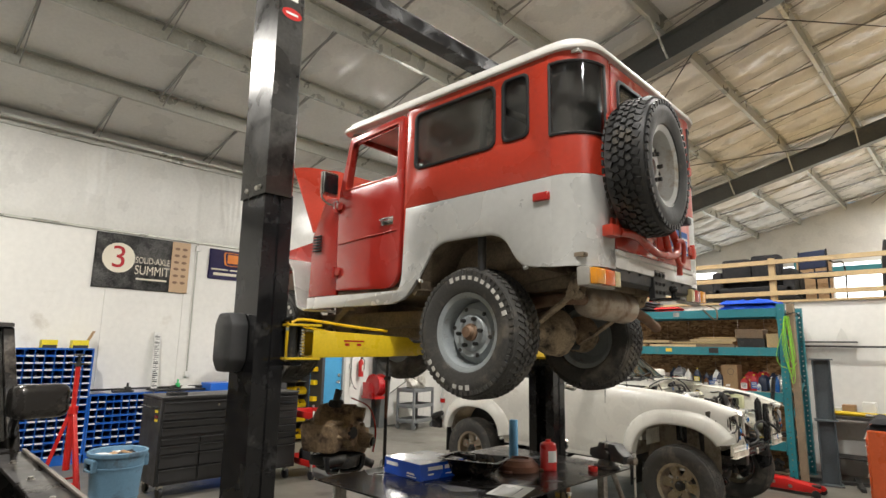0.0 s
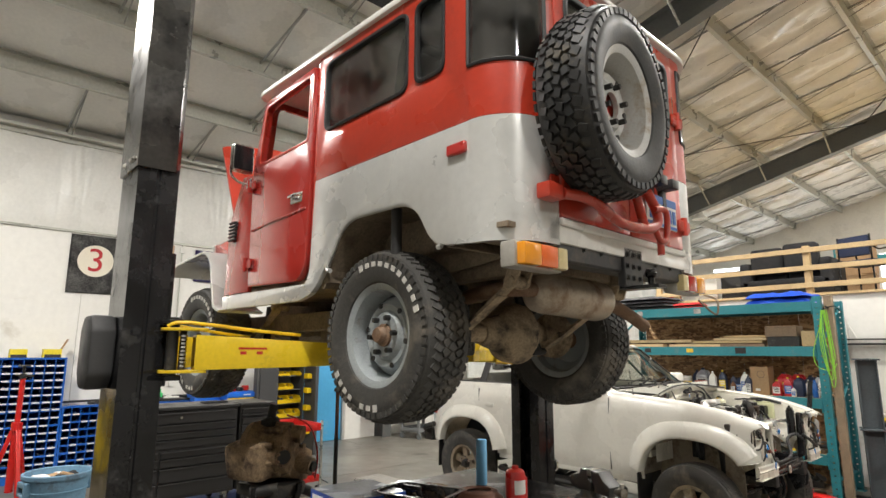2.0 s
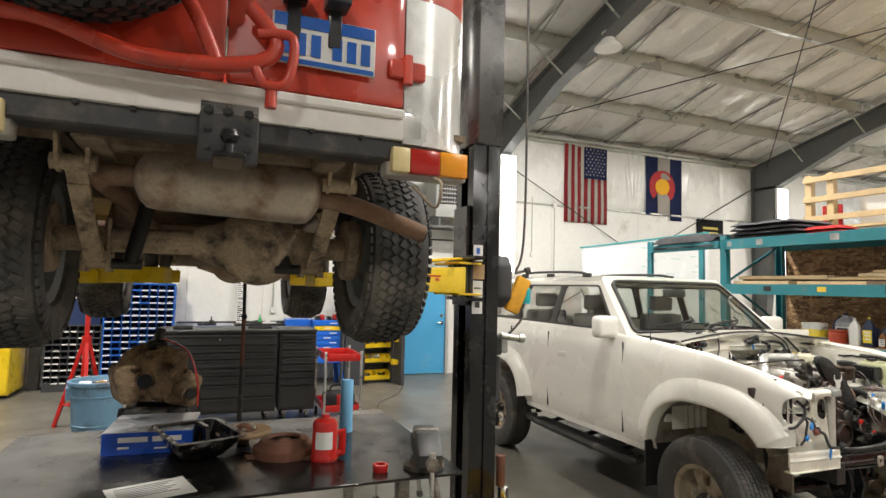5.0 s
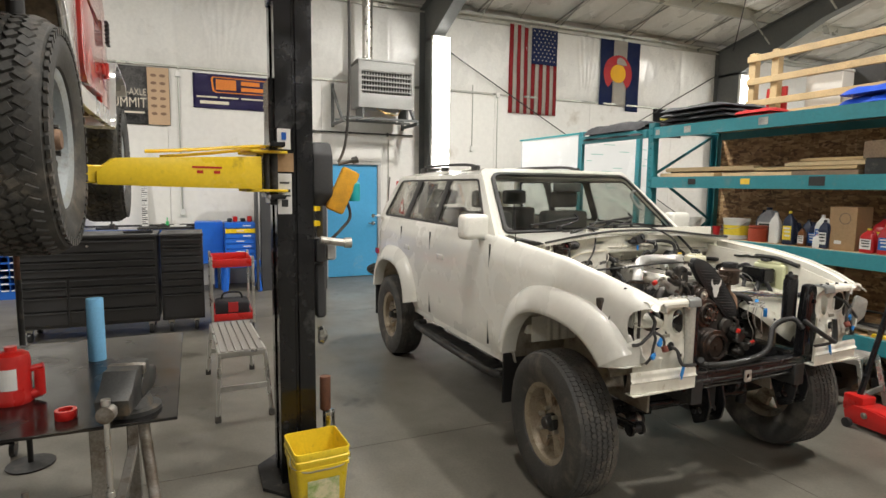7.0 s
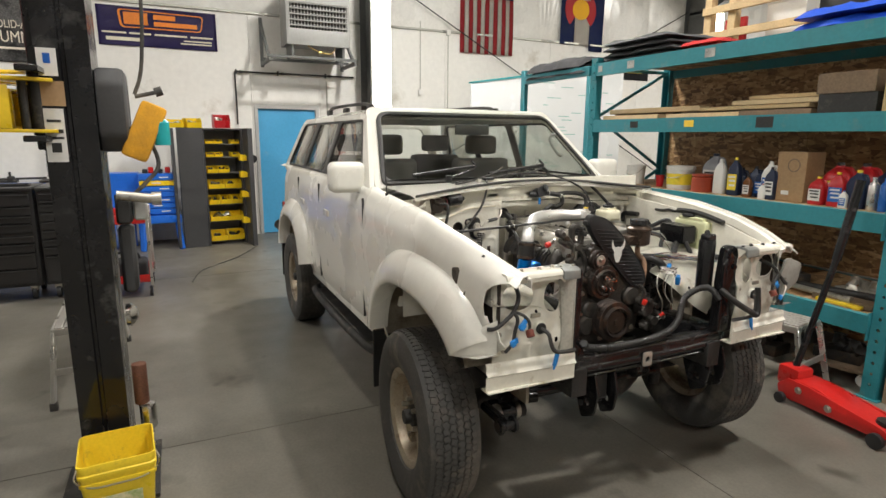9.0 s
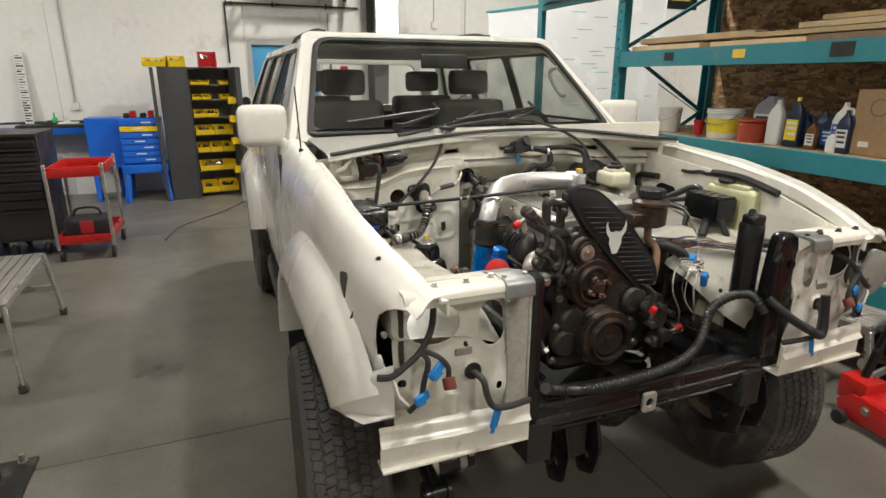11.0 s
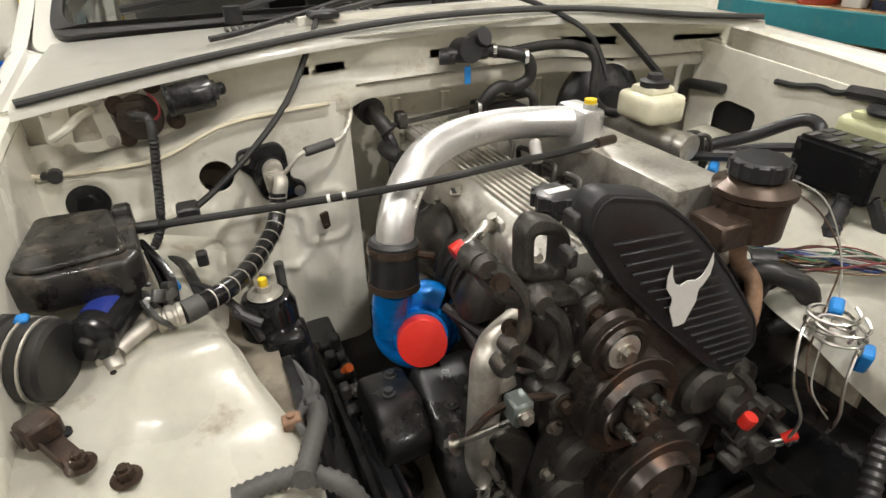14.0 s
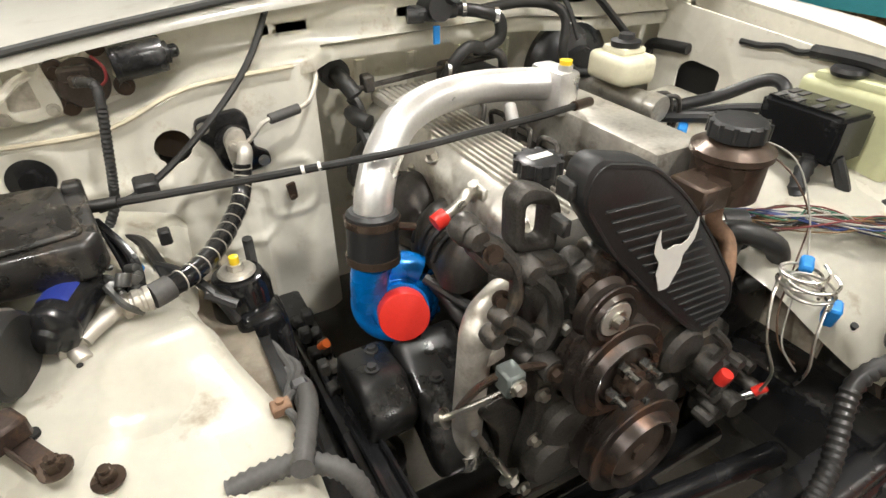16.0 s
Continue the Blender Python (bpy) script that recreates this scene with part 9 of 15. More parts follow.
# fluid reservoir
bm = B()
lathe(bm, [(0.0, 0.0), (0.04, 0.0), (0.056, 0.01), (0.058, 0.075), (0.064, 0.08), (0.064, 0.09), (0.05, 0.098), (0.04, 0.105), (0.0, 0.106)], (-1.83, 7.20, 1.155), (-1.83, 7.20, 2), 32)
rs = p_("fluid_reservoir", bm, BRONZE, label="tarnished round steering fluid can")
bm = B()
lathe(bm, [(0.03, 0.1), (0.044, 0.108), (0.044, 0.13), (0.038, 0.135), (0.0, 0.136)], (-1.83, 7.20, 1.155), (-1.83, 7.20, 2), 28)
for k in range(12):
    a = 2 * math.pi * k / 12
    rod(bm, (-1.83 + 0.043 * math.cos(a), 7.20 + 0.043 * math.sin(a), 1.263), (-1.83 + 0.043 * math.cos(a), 7.20 + 0.043 * math.sin(a), 1.288), 0.004, seg=6)
part("can_cap", bm, BLACK_PLASTIC, rs)
bm = B()
bx(bm, -1.85, -1.78, 7.09, 7.15, 1.17, 1.215, 0.004)
part("can_bracket", bm, BRONZE, rs)
bm = B()
hose(bm, [(-1.83, 7.20, 1.16), (-1.825, 7.20, 1.11), (-1.80, 7.215, 1.08), (-1.775, 7.20, 1.03), (-1.77, 7.185, 0.96)], 0.014, 10)
part("can_pipe", bm, RUST, rs)
bm = B()
rod(bm, (-1.90, 7.14, 1.08), (-1.84, 7.26, 1.075), 0.026, seg=18)
part("outlet_stub", bm, ALU, engine)
bm = B()
rod(bm, (-1.845, 7.25, 1.0755), (-1.825, 7.29, 1.074), 0.03, seg=18)
part("outlet_boot", bm, BLACK_PLASTIC, engine)
# brake booster and cylinder
bm = B()
lathe(bm, [(0.0, -0.04), (0.08, -0.03), (0.118, 0.0), (0.122, 0.02), (0.112, 0.035), (0.085, 0.05), (0.06, 0.06), (0.055, 0.075), (0.0, 0.078)], (-2.44, 7.36, 1.20), (-1.0, 7.36, 1.20), 40)
bo = p_("brake_booster", bm, BLACK_PAINT, label="black brake booster drum")
bm = B()
rod(bm, (-2.36, 7.34, 1.19), (-2.13, 7.365, 1.185), 0.026, seg=20, bev=0.004), rod(bm, (-2.15, 7.363, 1.185), (-2.115, 7.366, 1.184), 0.03, seg=20, bev=0.004)
rod(bm, (-2.24, 7.37, 1.2), (-2.24, 7.37, 1.235), 0.018)
mc = p_("master_cylinder", bm, ALU)
bm = B()
bx(bm, -2.28, -2.16, 7.29, 7.385, 1.225, 1.285, 0.018, 3), bx(bm, -2.255, -2.185, 7.305, 7.37, 1.28, 1.30, 0.01, 2)
part("fluid_tank", bm, RES_WHITE, mc, "milky brake fluid tank")
bm = B()
lathe(bm, [(0.03, 0), (0.032, 0.012), (0.018, 0.016), (0.016, 0.026), (0.0, 0.027)], (-2.215, 7.335, 1.298), (-2.215, 7.335, 2), 24)
part("tank_cap", bm, BLACK_PLASTIC, mc)
bm = B()
hose(bm, [(-2.17, 7.39, 1.18), (-2.13, 7.42, 1.20), (-2.12, 7.43, 1.17), (-2.14, 7.44, 1.10)], 0.005, 8), hose(bm, [(-2.2, 7.40, 1.18), (-2.16, 7.44, 1.19), (-2.15, 7.45, 1.10)], 0.005, 8)
part("brake_pipe", bm, CAST, mc)
# vacuum valve and hoses on the firewall
bm = B()
rod(bm, (-2.42, 7.03, 1.36), (-2.36, 7.03, 1.37), 0.026, seg=16), bx(bm, -2.42, -2.37, 6.98, 7.08, 1.345, 1.37, 0.006), rod(bm, (-2.39, 7.05, 1.38), (-2.36, 7.06, 1.395), 0.02)
rod(bm, (-2.39, 6.97, 1.355), (-2.38, 7.0, 1.355), 0.014)
vv = p_("vacuum_valve", bm, BLACK_PLASTIC)
vv.location = (0.0, -0.06, 0.015)
bm = B()
hose(bm, [(-2.38, 7.08, 1.36), (-2.36, 7.12, 1.355), (-2.35, 7.16, 1.34), (-2.35, 7.165, 1.30), (-2.36, 7.13, 1.28)], 0.013, 10)
hose(bm, [(-2.36, 7.13, 1.28), (-2.35, 7.09, 1.29), (-2.35, 7.06, 1.27), (-2.36, 7.04, 1.23)], 0.013, 10)
part("valve_hose", bm, HOSE, vv)
bm = B()
hose(bm, [(-2.38, 7.08, 1.368), (-2.385, 7.18, 1.372), (-2.375, 7.26, 1.36), (-2.355, 7.285, 1.33), (-2.34, 7.275, 1.26), (-2.325, 7.295, 1.225), (-2.31, 7.34, 1.215)], 0.0115, 10, 8, rib=0.001)
hose(bm, [(-2.44, 7.10, 1.268), (-2.41, 7.13, 1.27), (-2.40, 7.15, 1.255), (-2.40, 7.155, 1.21)], 0.011, 10)
hose(bm, [(-2.41, 7.33, 1.43), (-2.39, 7.42, 1.35), (-2.37, 7.50, 1.27)], 0.009, 8)
p_("vacuum_hose", bm, HOSE)
bm = B()
for p in ((-2.375, 7.09, 1.36), (-2.352, 7.155, 1.345), (-2.355, 7.045, 1.25)):
    ring(bm, p, (0.3, 1, 0), 0.013, 0.008, 0.003)
part("hose_clip", bm, CHROME, vv)
bm = B()
bx(bm, -2.375, -2.368, 7.02, 7.032, 1.30, 1.335)
part("blue_tie", bm, TAPE_BLUE, vv)
bm = B()
hose(bm, [(-2.42, 6.80, 1.235), (-2.43, 7.0, 1.245), (-2.44, 7.16, 1.25)], 0.006, 8)
for y in (6.83, 7.03):
    bx(bm, -2.44, -2.41, y - 0.012, y + 0.012, 1.225, 1.26, 0.004)
p_("firewall_pipe", bm, CAST)
bm = B()
rod(bm, (-2.48, 6.77, 1.265), (-2.44, 6.77, 1.265), 0.03, seg=18), hose(bm, [(-2.45, 6.77, 1.265), (-2.40, 6.775, 1.255), (-2.38, 6.785, 1.235)], 0.017, 12), hose(bm, [(-2.42, 6.79, 1.22), (-2.40, 6.80, 1.19), (-2.41, 6.80, 1.10)], 0.012, 8)
p_("heater_stub", bm, HOSE)
# throttle rod and cables across the bay
bm = B()
hose(bm, [(-2.17, 6.285, 1.222), (-2.12, 6.42, 1.238), (-2.07, 6.58, 1.253), (-2.03, 6.72, 1.267), (-2.02, 6.85, 1.275), (-2.03, 6.97, 1.272), (-2.06, 7.09, 1.264)], 0.0062, 8, 6)
rod(bm, (-2.165, 6.30, 1.224), (-2.15, 6.34, 1.229), 0.009, seg=10)
tr = p_("throttle_cable", bm, HOSE)
bm = B()
for p in ((-2.07, 6.58, 1.253), (-2.064, 6.603, 1.2555)):
    ring(bm, p, (0.25, 1, 0.14), 0.006, 0.005, 0.001)
part("cable_mark", bm, OFFWHITE, tr)
bm = B()
rod(bm, (-2.05, 7.06, 1.267), (-2.065, 7.11, 1.262), 0.009, seg=10)
part("cable_end", bm, BRONZE, tr)
bm = B()
hose(bm, [(-2.62, 6.74, 1.455), (-2.53, 6.70, 1.452), (-2.44, 6.66, 1.42), (-2.35, 6.58, 1.33), (-2.28, 6.47, 1.25), (-2.22, 6.37, 1.205), (-2.19, 6.31, 1.205)], 0.006, 8, 6)
hose(bm, [(-2.85, 7.0, 1.50), (-2.70, 6.86, 1.475), (-2.60, 6.72, 1.458), (-2.50, 6.55, 1.44), (-2.47, 6.48, 1.435)], 0.006, 8, 6)
hose(bm, [(-2.56, 6.74, 1.455), (-2.55, 6.95, 1.48), (-2.48, 7.12, 1.47), (-2.36, 7.25, 1.40), (-2.30, 7.28, 1.30)], 0.006, 8, 6)
p_("bonnet_cable", bm, HOSE)
bm = B()
bx(bm, -2.55, -2.50, 6.68, 6.74, 1.447, 1.462, 0.004), bx(bm, -2.25, -2.21, 6.36, 6.395, 1.195, 1.22, 0.004)
p_("cable_clip", bm, BLACK_PLASTIC)
# right side of the bay: wing wall, hole, tank, fuse box
bm = B()
plate(bm, rounded([(-2.42, 0.9), (-2.42, 1.335), (-2.0, 1.30), (-1.7, 1.255), (-1.48, 1.19), (-1.48, 0.9)], 0.01), [rounded([(-2.335, 1.105), (-2.215, 1.105), (-2.205, 1.195), (-2.30, 1.205), (-2.335, 1.18)], 0.02)], "y", 7.665, 7.672, 0.001)
p_("wing_wall", bm, BAY_WHITE)
# added black sheet stands in for the shade behind the wing wall's hole
bm = B()
bx(bm, -2.38, -2.16, 7.70, 7.705, 1.06, 1.25)
p_("wall_recess", bm, SEAL_OR_HOLLOW)
bm = B()
bx(bm, -1.99, -1.77, 7.612, 7.662, 1.05, 1.258, 0.02, 3)
bx(bm, -1.965, -1.80, 7.618, 7.656, 1.25, 1.27, 0.008, 2)
wt = p_("washer_tank", bm, TANK, label="yellowed washer fluid tank")
bm = B()
lathe(bm, [(0.03, 0), (0.034, 0.008), (0.03, 0.016), (0.0, 0.018)], (-1.91, 7.634, 1.27), (-1.91, 7.634, 2), 24)
part("tank_cap", bm, BLACK_PLASTIC, wt)
bm = B()
t = bmesh.new()
bmesh.ops.create_cube(t, size=1.0)
bmesh.ops.scale(t, vec=(0.172, 0.10, 0.095), verts=t.verts)
bmesh.ops.bevel(t, geom=t.edges[:], offset=0.008, segments=2, affect="EDGES")
put(bm, t, Matrix.Translation((-1.903, 7.552, 1.185)) @ Matrix.Rotation(radians(-3), 4, "Z"))
fb = p_("fuse_box", bm, BLACK_PAINT, label="black fuse box with moulded lid")
bm = B()
for k in range(8):
    t = bmesh.new()
    bmesh.ops.create_cube(t, size=1.0)
    bmesh.ops.scale(t, vec=(0.012, 0.03, 0.001), verts=t.verts)
    put(bm, t, Matrix.Translation((-1.903, 7.552, 1.2335)) @ Matrix.Rotation(radians(-3), 4, "Z") @ Matrix.Translation((-0.065 + 0.02 * (k % 7), -0.025 + 0.045 * (k // 7 or k % 2), 0)))
part("lid_mark", bm, HOSE_GREY, fb)
bm = B()
hose(bm, [(-1.86, 7.51, 1.145), (-1.85, 7.48, 1.09), (-1.82, 7.48, 1.045), (-1.78, 7.53, 1.045), (-1.73, 7.58, 1.075), (-1.66, 7.63, 1.09)], 0.018, 12, 8, rib=0.003)
hose(bm, [(-1.80, 7.49, 1.04), (-1.77, 7.49, 1.01), (-1.73, 7.49, 0.98)], 0.014, 10)
hose(bm, [(-2.20, 7.48, 1.14), (-2.12, 7.55, 1.18), (-2.05, 7.60, 1.228), (-2.005, 7.60, 1.225), (-1.985, 7.58, 1.19)], 0.014, 10)
hose(bm, [(-2.15, 7.47, 1.14), (-2.06, 7.50, 1.18), (-1.98, 7.53, 1.20)], 0.010, 8)
hose(bm, [(-2.24, 7.36, 1.13), (-2.14, 7.42, 1.15), (-2.04, 7.47, 1.17), (-1.97, 7.51, 1.16)], 0.012, 8)
hose(bm, [(-1.96, 7.51, 1.15), (-1.95, 7.49, 1.10), (-1.90, 7.50, 1.06), (-1.84, 7.49, 1.05)], 0.011, 8)
hose(bm, [(-1.825, 7.53, 1.15), (-1.80, 7.54, 1.10), (-1.79, 7.55, 1.06)], 0.013, 8)
p_("taped_loom", bm, BLACK_PLASTIC, label="black taped wiring loom")
bm = B()
hose(bm, [(-2.418, 7.64, 1.175), (-2.41, 7.635, 1.222), (-2.36, 7.642, 1.23), (-2.30, 7.648, 1.232)], 0.014, 10)
hose(bm, [(-2.17, 7.655, 1.278), (-2.12, 7.655, 1.279), (-2.07, 7.655, 1.288), (-2.03, 7.655, 1.284), (-1.99, 7.655, 1.294)], 0.007, 8)
hose(bm, [(-2.0, 7.65, 1.294), (-1.86, 7.65, 1.294), (-1.70, 7.65, 1.262)], 0.014, 8)
p_("wing_pipe", bm, HOSE)
# loose coloured wires on the right apron
rnd = random.Random(5)
cols = [(0.16, 0.03, 0.03), (0.03, 0.12, 0.07), (0.36, 0.35, 0.31), (0.03, 0.05, 0.16), (0.03, 0.03, 0.03), (0.20, 0.12, 0.05), (0.09, 0.05, 0.03)]
wmats = [mat("wire_colour", c, 0.45, var=0.05) for c in cols]
for k in range(34):
    bm = B()
    u = lambda w_: rnd.uniform(-w_, w_)
    hose(bm, [(-1.87 + u(0.03), 7.23, 1.07 + u(0.02)), (-1.835 + u(0.02), 7.285 + u(0.02), 1.085 + u(0.015)), (-1.79 + u(0.025), 7.335 + u(0.02), 1.09 + u(0.018)), (-1.74 + u(0.03), 7.40 + u(0.02), 1.095 + u(0.015)), (-1.69 + u(0.04), 7.46 + u(0.03), 1.09 + u(0.01)), (-1.64 + u(0.05), 7.55, 1.085)], 0.0017, 5, 5)
    p_("loose_wire", bm, wmats[k % 7])
for k, q in enumerate(([(-1.93, 7.32, 1.20), (-1.86, 7.32, 1.22), (-1.80, 7.34, 1.20), (-1.76, 7.36, 1.12), (-1.72, 7.33, 1.05), (-1.69, 7.27, 0.99), (-1.67, 7.25, 0.93), (-1.64, 7.27, 0.88)], [(-1.95, 7.30, 1.19), (-1.88, 7.33, 1.20), (-1.81, 7.355, 1.17), (-1.76, 7.37, 1.10), (-1.73, 7.32, 1.04), (-1.70, 7.26, 0.98), (-1.675, 7.255, 0.92), (-1.65, 7.28, 0.885)])):
    bm = B()
    hose(bm, q, 0.0016, 6, 6)
    p_("hanging_wire", bm, wmats[2 if k == 0 else 6])
bm = B()
for cx, cy in ((-1.69, 7.27), (-1.665, 7.255)):
    hose(bm, [(cx + 0.035 * math.cos(a), cy + 0.035 * math.sin(a), 1.03 + 0.0018 * i) for i, a in enumerate([0.6 * k for k in range(24)])], 0.0028, 6, 2)
hose(bm, [(-1.72, 7.27, 1.05), (-1.70, 7.22, 1.03), (-1.67, 7.19, 0.97), (-1.65, 7.21, 0.90), (-1.66, 7.22, 0.84)], 0.0028, 6)
hose(bm, [(-1.64, 7.27, 1.04), (-1.62, 7.23, 0.99), (-1.61, 7.23, 0.93), (-1.63, 7.26, 0.86)], 0.0028, 6)
p_("coiled_wire", bm, ZINC)
for (x, y, z, w, h) in ((-1.70, 7.29, 1.065, 0.03, 0.018), (-1.635, 7.285, 1.01, 0.028, 0.05), (-2.10, 7.43, 1.13, 0.03, 0.03), (-2.14, 6.33, 1.125, 0.02, 0.02)):
    bm = B()
    t = bmesh.new()
    bmesh.ops.create_cube(t, size=1.0)
    bmesh.ops.scale(t, vec=(0.02, w, h), verts=t.verts)
    bmesh.ops.bevel(t, geom=t.edges[:], offset=0.004, segments=1, affect="EDGES")
    put(bm, t, Matrix.Translation((x, y, z)) @ Matrix.Rotation(0.6, 4, "Z") @ Matrix.Rotation(0.4, 4, "X"))
    p_("tape_flag", bm, TAPE_BLUE)
# loom along the crossmember
bm = B()
hose(bm, [(-1.44, 6.56, 0.86), (-1.48, 6.62, 0.82), (-1.46, 6.75, 0.81), (-1.47, 7.0, 0.815), (-1.50, 7.15, 0.85), (-1.55, 7.25, 0.95), (-1.50, 7.33, 1.0), (-1.45, 7.36, 0.95)], 0.016, 12, 8, rib=0.0025)
hose(bm, [(-1.45, 7.36, 1.0), (-1.40, 7.40, 0.95), (-1.38, 7.48, 0.90), (-1.38, 7.54, 0.88), (-1.40, 7.55, 1.0)], 0.014, 10)
p_("front_loom", bm, HOSE)

# ---- two-post lift ----
def frame_at(x, y, z, yaw=0.0, pitch=0.0):
    return Matrix.Translation((x, y, z)) @ Matrix.Rotation(radians(yaw), 4, "Z") @ Matrix.Rotation(radians(pitch), 4, "Y")


def face_x(y, z, x):
    """Writing that faces +x, reading along +y."""
    return Matrix(((0, 0, 1, x), (1, 0, 0, y), (0, 1, 0, z), (0, 0, 0, 1)))


def face_south(x, z, y):
    """Writing that faces -y, reading along +x."""
    return Matrix(((1, 0, 0, x), (0, 0, -1, y), (0, 1, 0, z), (0, 0, 0, 1)))


PAPER = mat("paper_white", (0.72, 0.71, 0.68), 0.6, var=0.05)
INK = mat("black_ink", (0.03, 0.03, 0.03), 0.6)
CARD = mat("brown_cardboard", (0.36, 0.23, 0.12), 0.8, var=0.12, scale=4, bump=0.2)
BATTERED = mat("chipped_black_paint", (0.012, 0.012, 0.013), 0.2, var=0.3, scale=5, stain=(0.08, 0.08, 0.078), amount=0.14, stain_scale=4.5, bump=0.05)
# the black post's reflected sheen is put into a paler, metallic base colour
SHEEN_POST = mat("post_paint_with_sheen", (0.085, 0.083, 0.078), 0.30, 0.6, var=0.2, scale=3, stain=(0.012, 0.012, 0.013), amount=0.22, stain_scale=3.2, bump=0.03)
GREY_PLASTIC = mat("dark_grey_plastic", (0.045, 0.045, 0.046), 0.5, var=0.12, scale=5, bump=0.15, bump_scale=160)
BOTTLE_TEAL = mat("teal_bottle", (0.02, 0.42, 0.45), 0.35)
SPONGE = mat("orange_sponge", (0.72, 0.36, 0.03), 0.9, var=0.2, scale=20, bump=0.5, bump_scale=60)
PAIL_YELLOW = mat("yellow_pail", (0.82, 0.60, 0.03), 0.38, var=0.08, scale=6, stain=(0.3, 0.22, 0.06), amount=0.15, stain_scale=7)
BRUSHED = mat("brushed_aluminium", (0.62, 0.61, 0.58), 0.35, 0.9, var=0.1, scale=8)
RUSTY = mat("rust_brown_steel", (0.14, 0.06, 0.035), 0.7, 0.2, var=0.35, scale=10)
STEEL_TOP = mat("blued_steel_plate", (0.035, 0.033, 0.033), 0.22, 0.75, var=0.25, scale=4, stain=(0.09, 0.075, 0.06), amount=0.3, stain_scale=2.2, bump=0.06, rvar=0.1)
BARE_STEEL = mat("bare_steel_tube", (0.32, 0.30, 0.27), 0.45, 0.8, var=0.25, scale=8, stain=(0.12, 0.08, 0.05), amount=0.3, stain_scale=6)

lift = thing("two_post_lift", "black two-post vehicle lift with yellow swing arms", "lift")
for side, y0, PX0, PX1 in ((1, 1.50, -2.94, -2.64), (-1, 4.81, -2.86, -2.57)):
    # side: the way to the middle; the channel opens towards it
    def Y(d, y0=y0, side=side):
        return y0 + side * d * 0.76
    def col(bm, x0, x1, d0, d1, z0, z1, bev=0.004):
        bx(bm, x0, x1, min(Y(d0), Y(d1)), max(Y(d0), Y(d1)), z0, z1, bev)
    bm = B()
    c = [(PX0, 0), (PX1, 0), (PX1, 0.115), (PX1 - 0.012, 0.122), (PX1 - 0.012, 0.138), (PX1, 0.145), (PX1, 0.26), (PX1 - 0.09, 0.26), (PX1 - 0.09, 0.245), (PX1 - 0.016, 0.245), (PX1 - 0.016, 0.018),
         (PX0 + 0.016, 0.018), (PX0 + 0.016, 0.245), (PX0 + 0.09, 0.245), (PX0 + 0.09, 0.26), (PX0, 0.26), (PX0, 0.145), (PX0 + 0.012, 0.138), (PX0 + 0.012, 0.122), (PX0, 0.115)]
    plate(bm, [(x, Y(d)) for x, d in c], [], "z", 0.02, 2.74, 0.003)
    post = part("post", bm, BATTERED, lift)
    bm = B()
    c2 = [(PX0 - 0.014, -0.014), (PX1 + 0.014, -0.014), (PX1 + 0.014, 0.23), (PX1 - 0.03, 0.275), (PX0 + 0.03, 0.275), (PX0 - 0.014, 0.23)]
    plate(bm, [(x, Y(d)) for x, d in c2], [], "z", 2.72, 4.55 if side == 1 else 4.40, 0.004)
    part("post_extension", bm, SHEEN_POST, lift)
    for x in (PX0 + 0.07, PX1 - 0.1, PX1 - 0.06):
        bm = B()
        bolt(bm, (x, Y(-0.014), 2.77), (0, -side, 0), 0.012, 0.012)
        part("bolt", bm, ZINC, lift)
    bm = B()
    plate(bm, [(PX0 - 0.12, Y(-0.14)), (PX1 + 0.13, Y(-0.14)), (PX1 + 0.13, Y(0.24)), (PX1, Y(0.40)), (PX0, Y(0.40)), (PX0 - 0.12, Y(0.24))], [], "z", 0.0, 0.02, 0.003)
    part("base_plate", bm, BLACK_DUSTY, lift)
    for x in (PX0 - 0.07, PX1 + 0.08):
        for d in (-0.08, 0.16):
            bm = B()
            rod(bm, (x, Y(d), 0.02), (x, Y(d), 0.07), 0.011, seg=10), rod(bm, (x, Y(d), 0.02), (x, Y(d), 0.038), 0.02, seg=6)
            part("anchor_bolt", bm, ZINC, lift)
    bm = B()
    col(bm, PX0 + 0.03, PX1 - 0.03, 0.03, 0.30, 1.62, 2.3, 0.006)
    col(bm, PX0 - 0.04, PX1 + 0.14, 0.22, 0.32, 1.655, 1.68, 0.004), col(bm, PX0 - 0.04, PX1 + 0.14, 0.22, 0.32, 1.925, 1.95, 0.004)
    part("carriage", bm, BLACK_PAINT, lift)
    # the hanging hoses in the channel
    bm = B()
    hose(bm, [(PX1 - 0.05, Y(0.235), 4.4), (PX1 - 0.045, Y(0.24), 3.2), (PX1 - 0.06, Y(0.25), 2.4), (PX1 - 0.04, Y(0.225), 1.98)], 0.008, 8)
    part("hydraulic_hose", bm, RUBBER, lift)
    # swing arms
    for hx, ang, ln in ((PX1 + 0.0, 76.0, 0.74), (PX0 - 0.0, 108.0, 0.78)):
        yaw = ang * side
        m = frame_at(hx + (0.09 if side == 1 else -0.02) if hx == PX1 else hx + 0.06, Y(0.27), -0.03, yaw)
        arm = B()
        for zz in (1.728, 1.932):
            plate(arm, rounded([(-0.055, -0.075), (0.16, -0.085), (0.16, 0.085), (-0.055, 0.075)], 0.03), [], "z", zz - 0.007, zz + 0.007, 0.002, m)
        plate(arm, [(0.10, 1.735), (0.60, 1.745), (0.84, 1.752), (0.84, 1.81), (0.76, 1.872), (0.10, 1.905)], [], "y", -0.085, -0.075, 0.001, m)
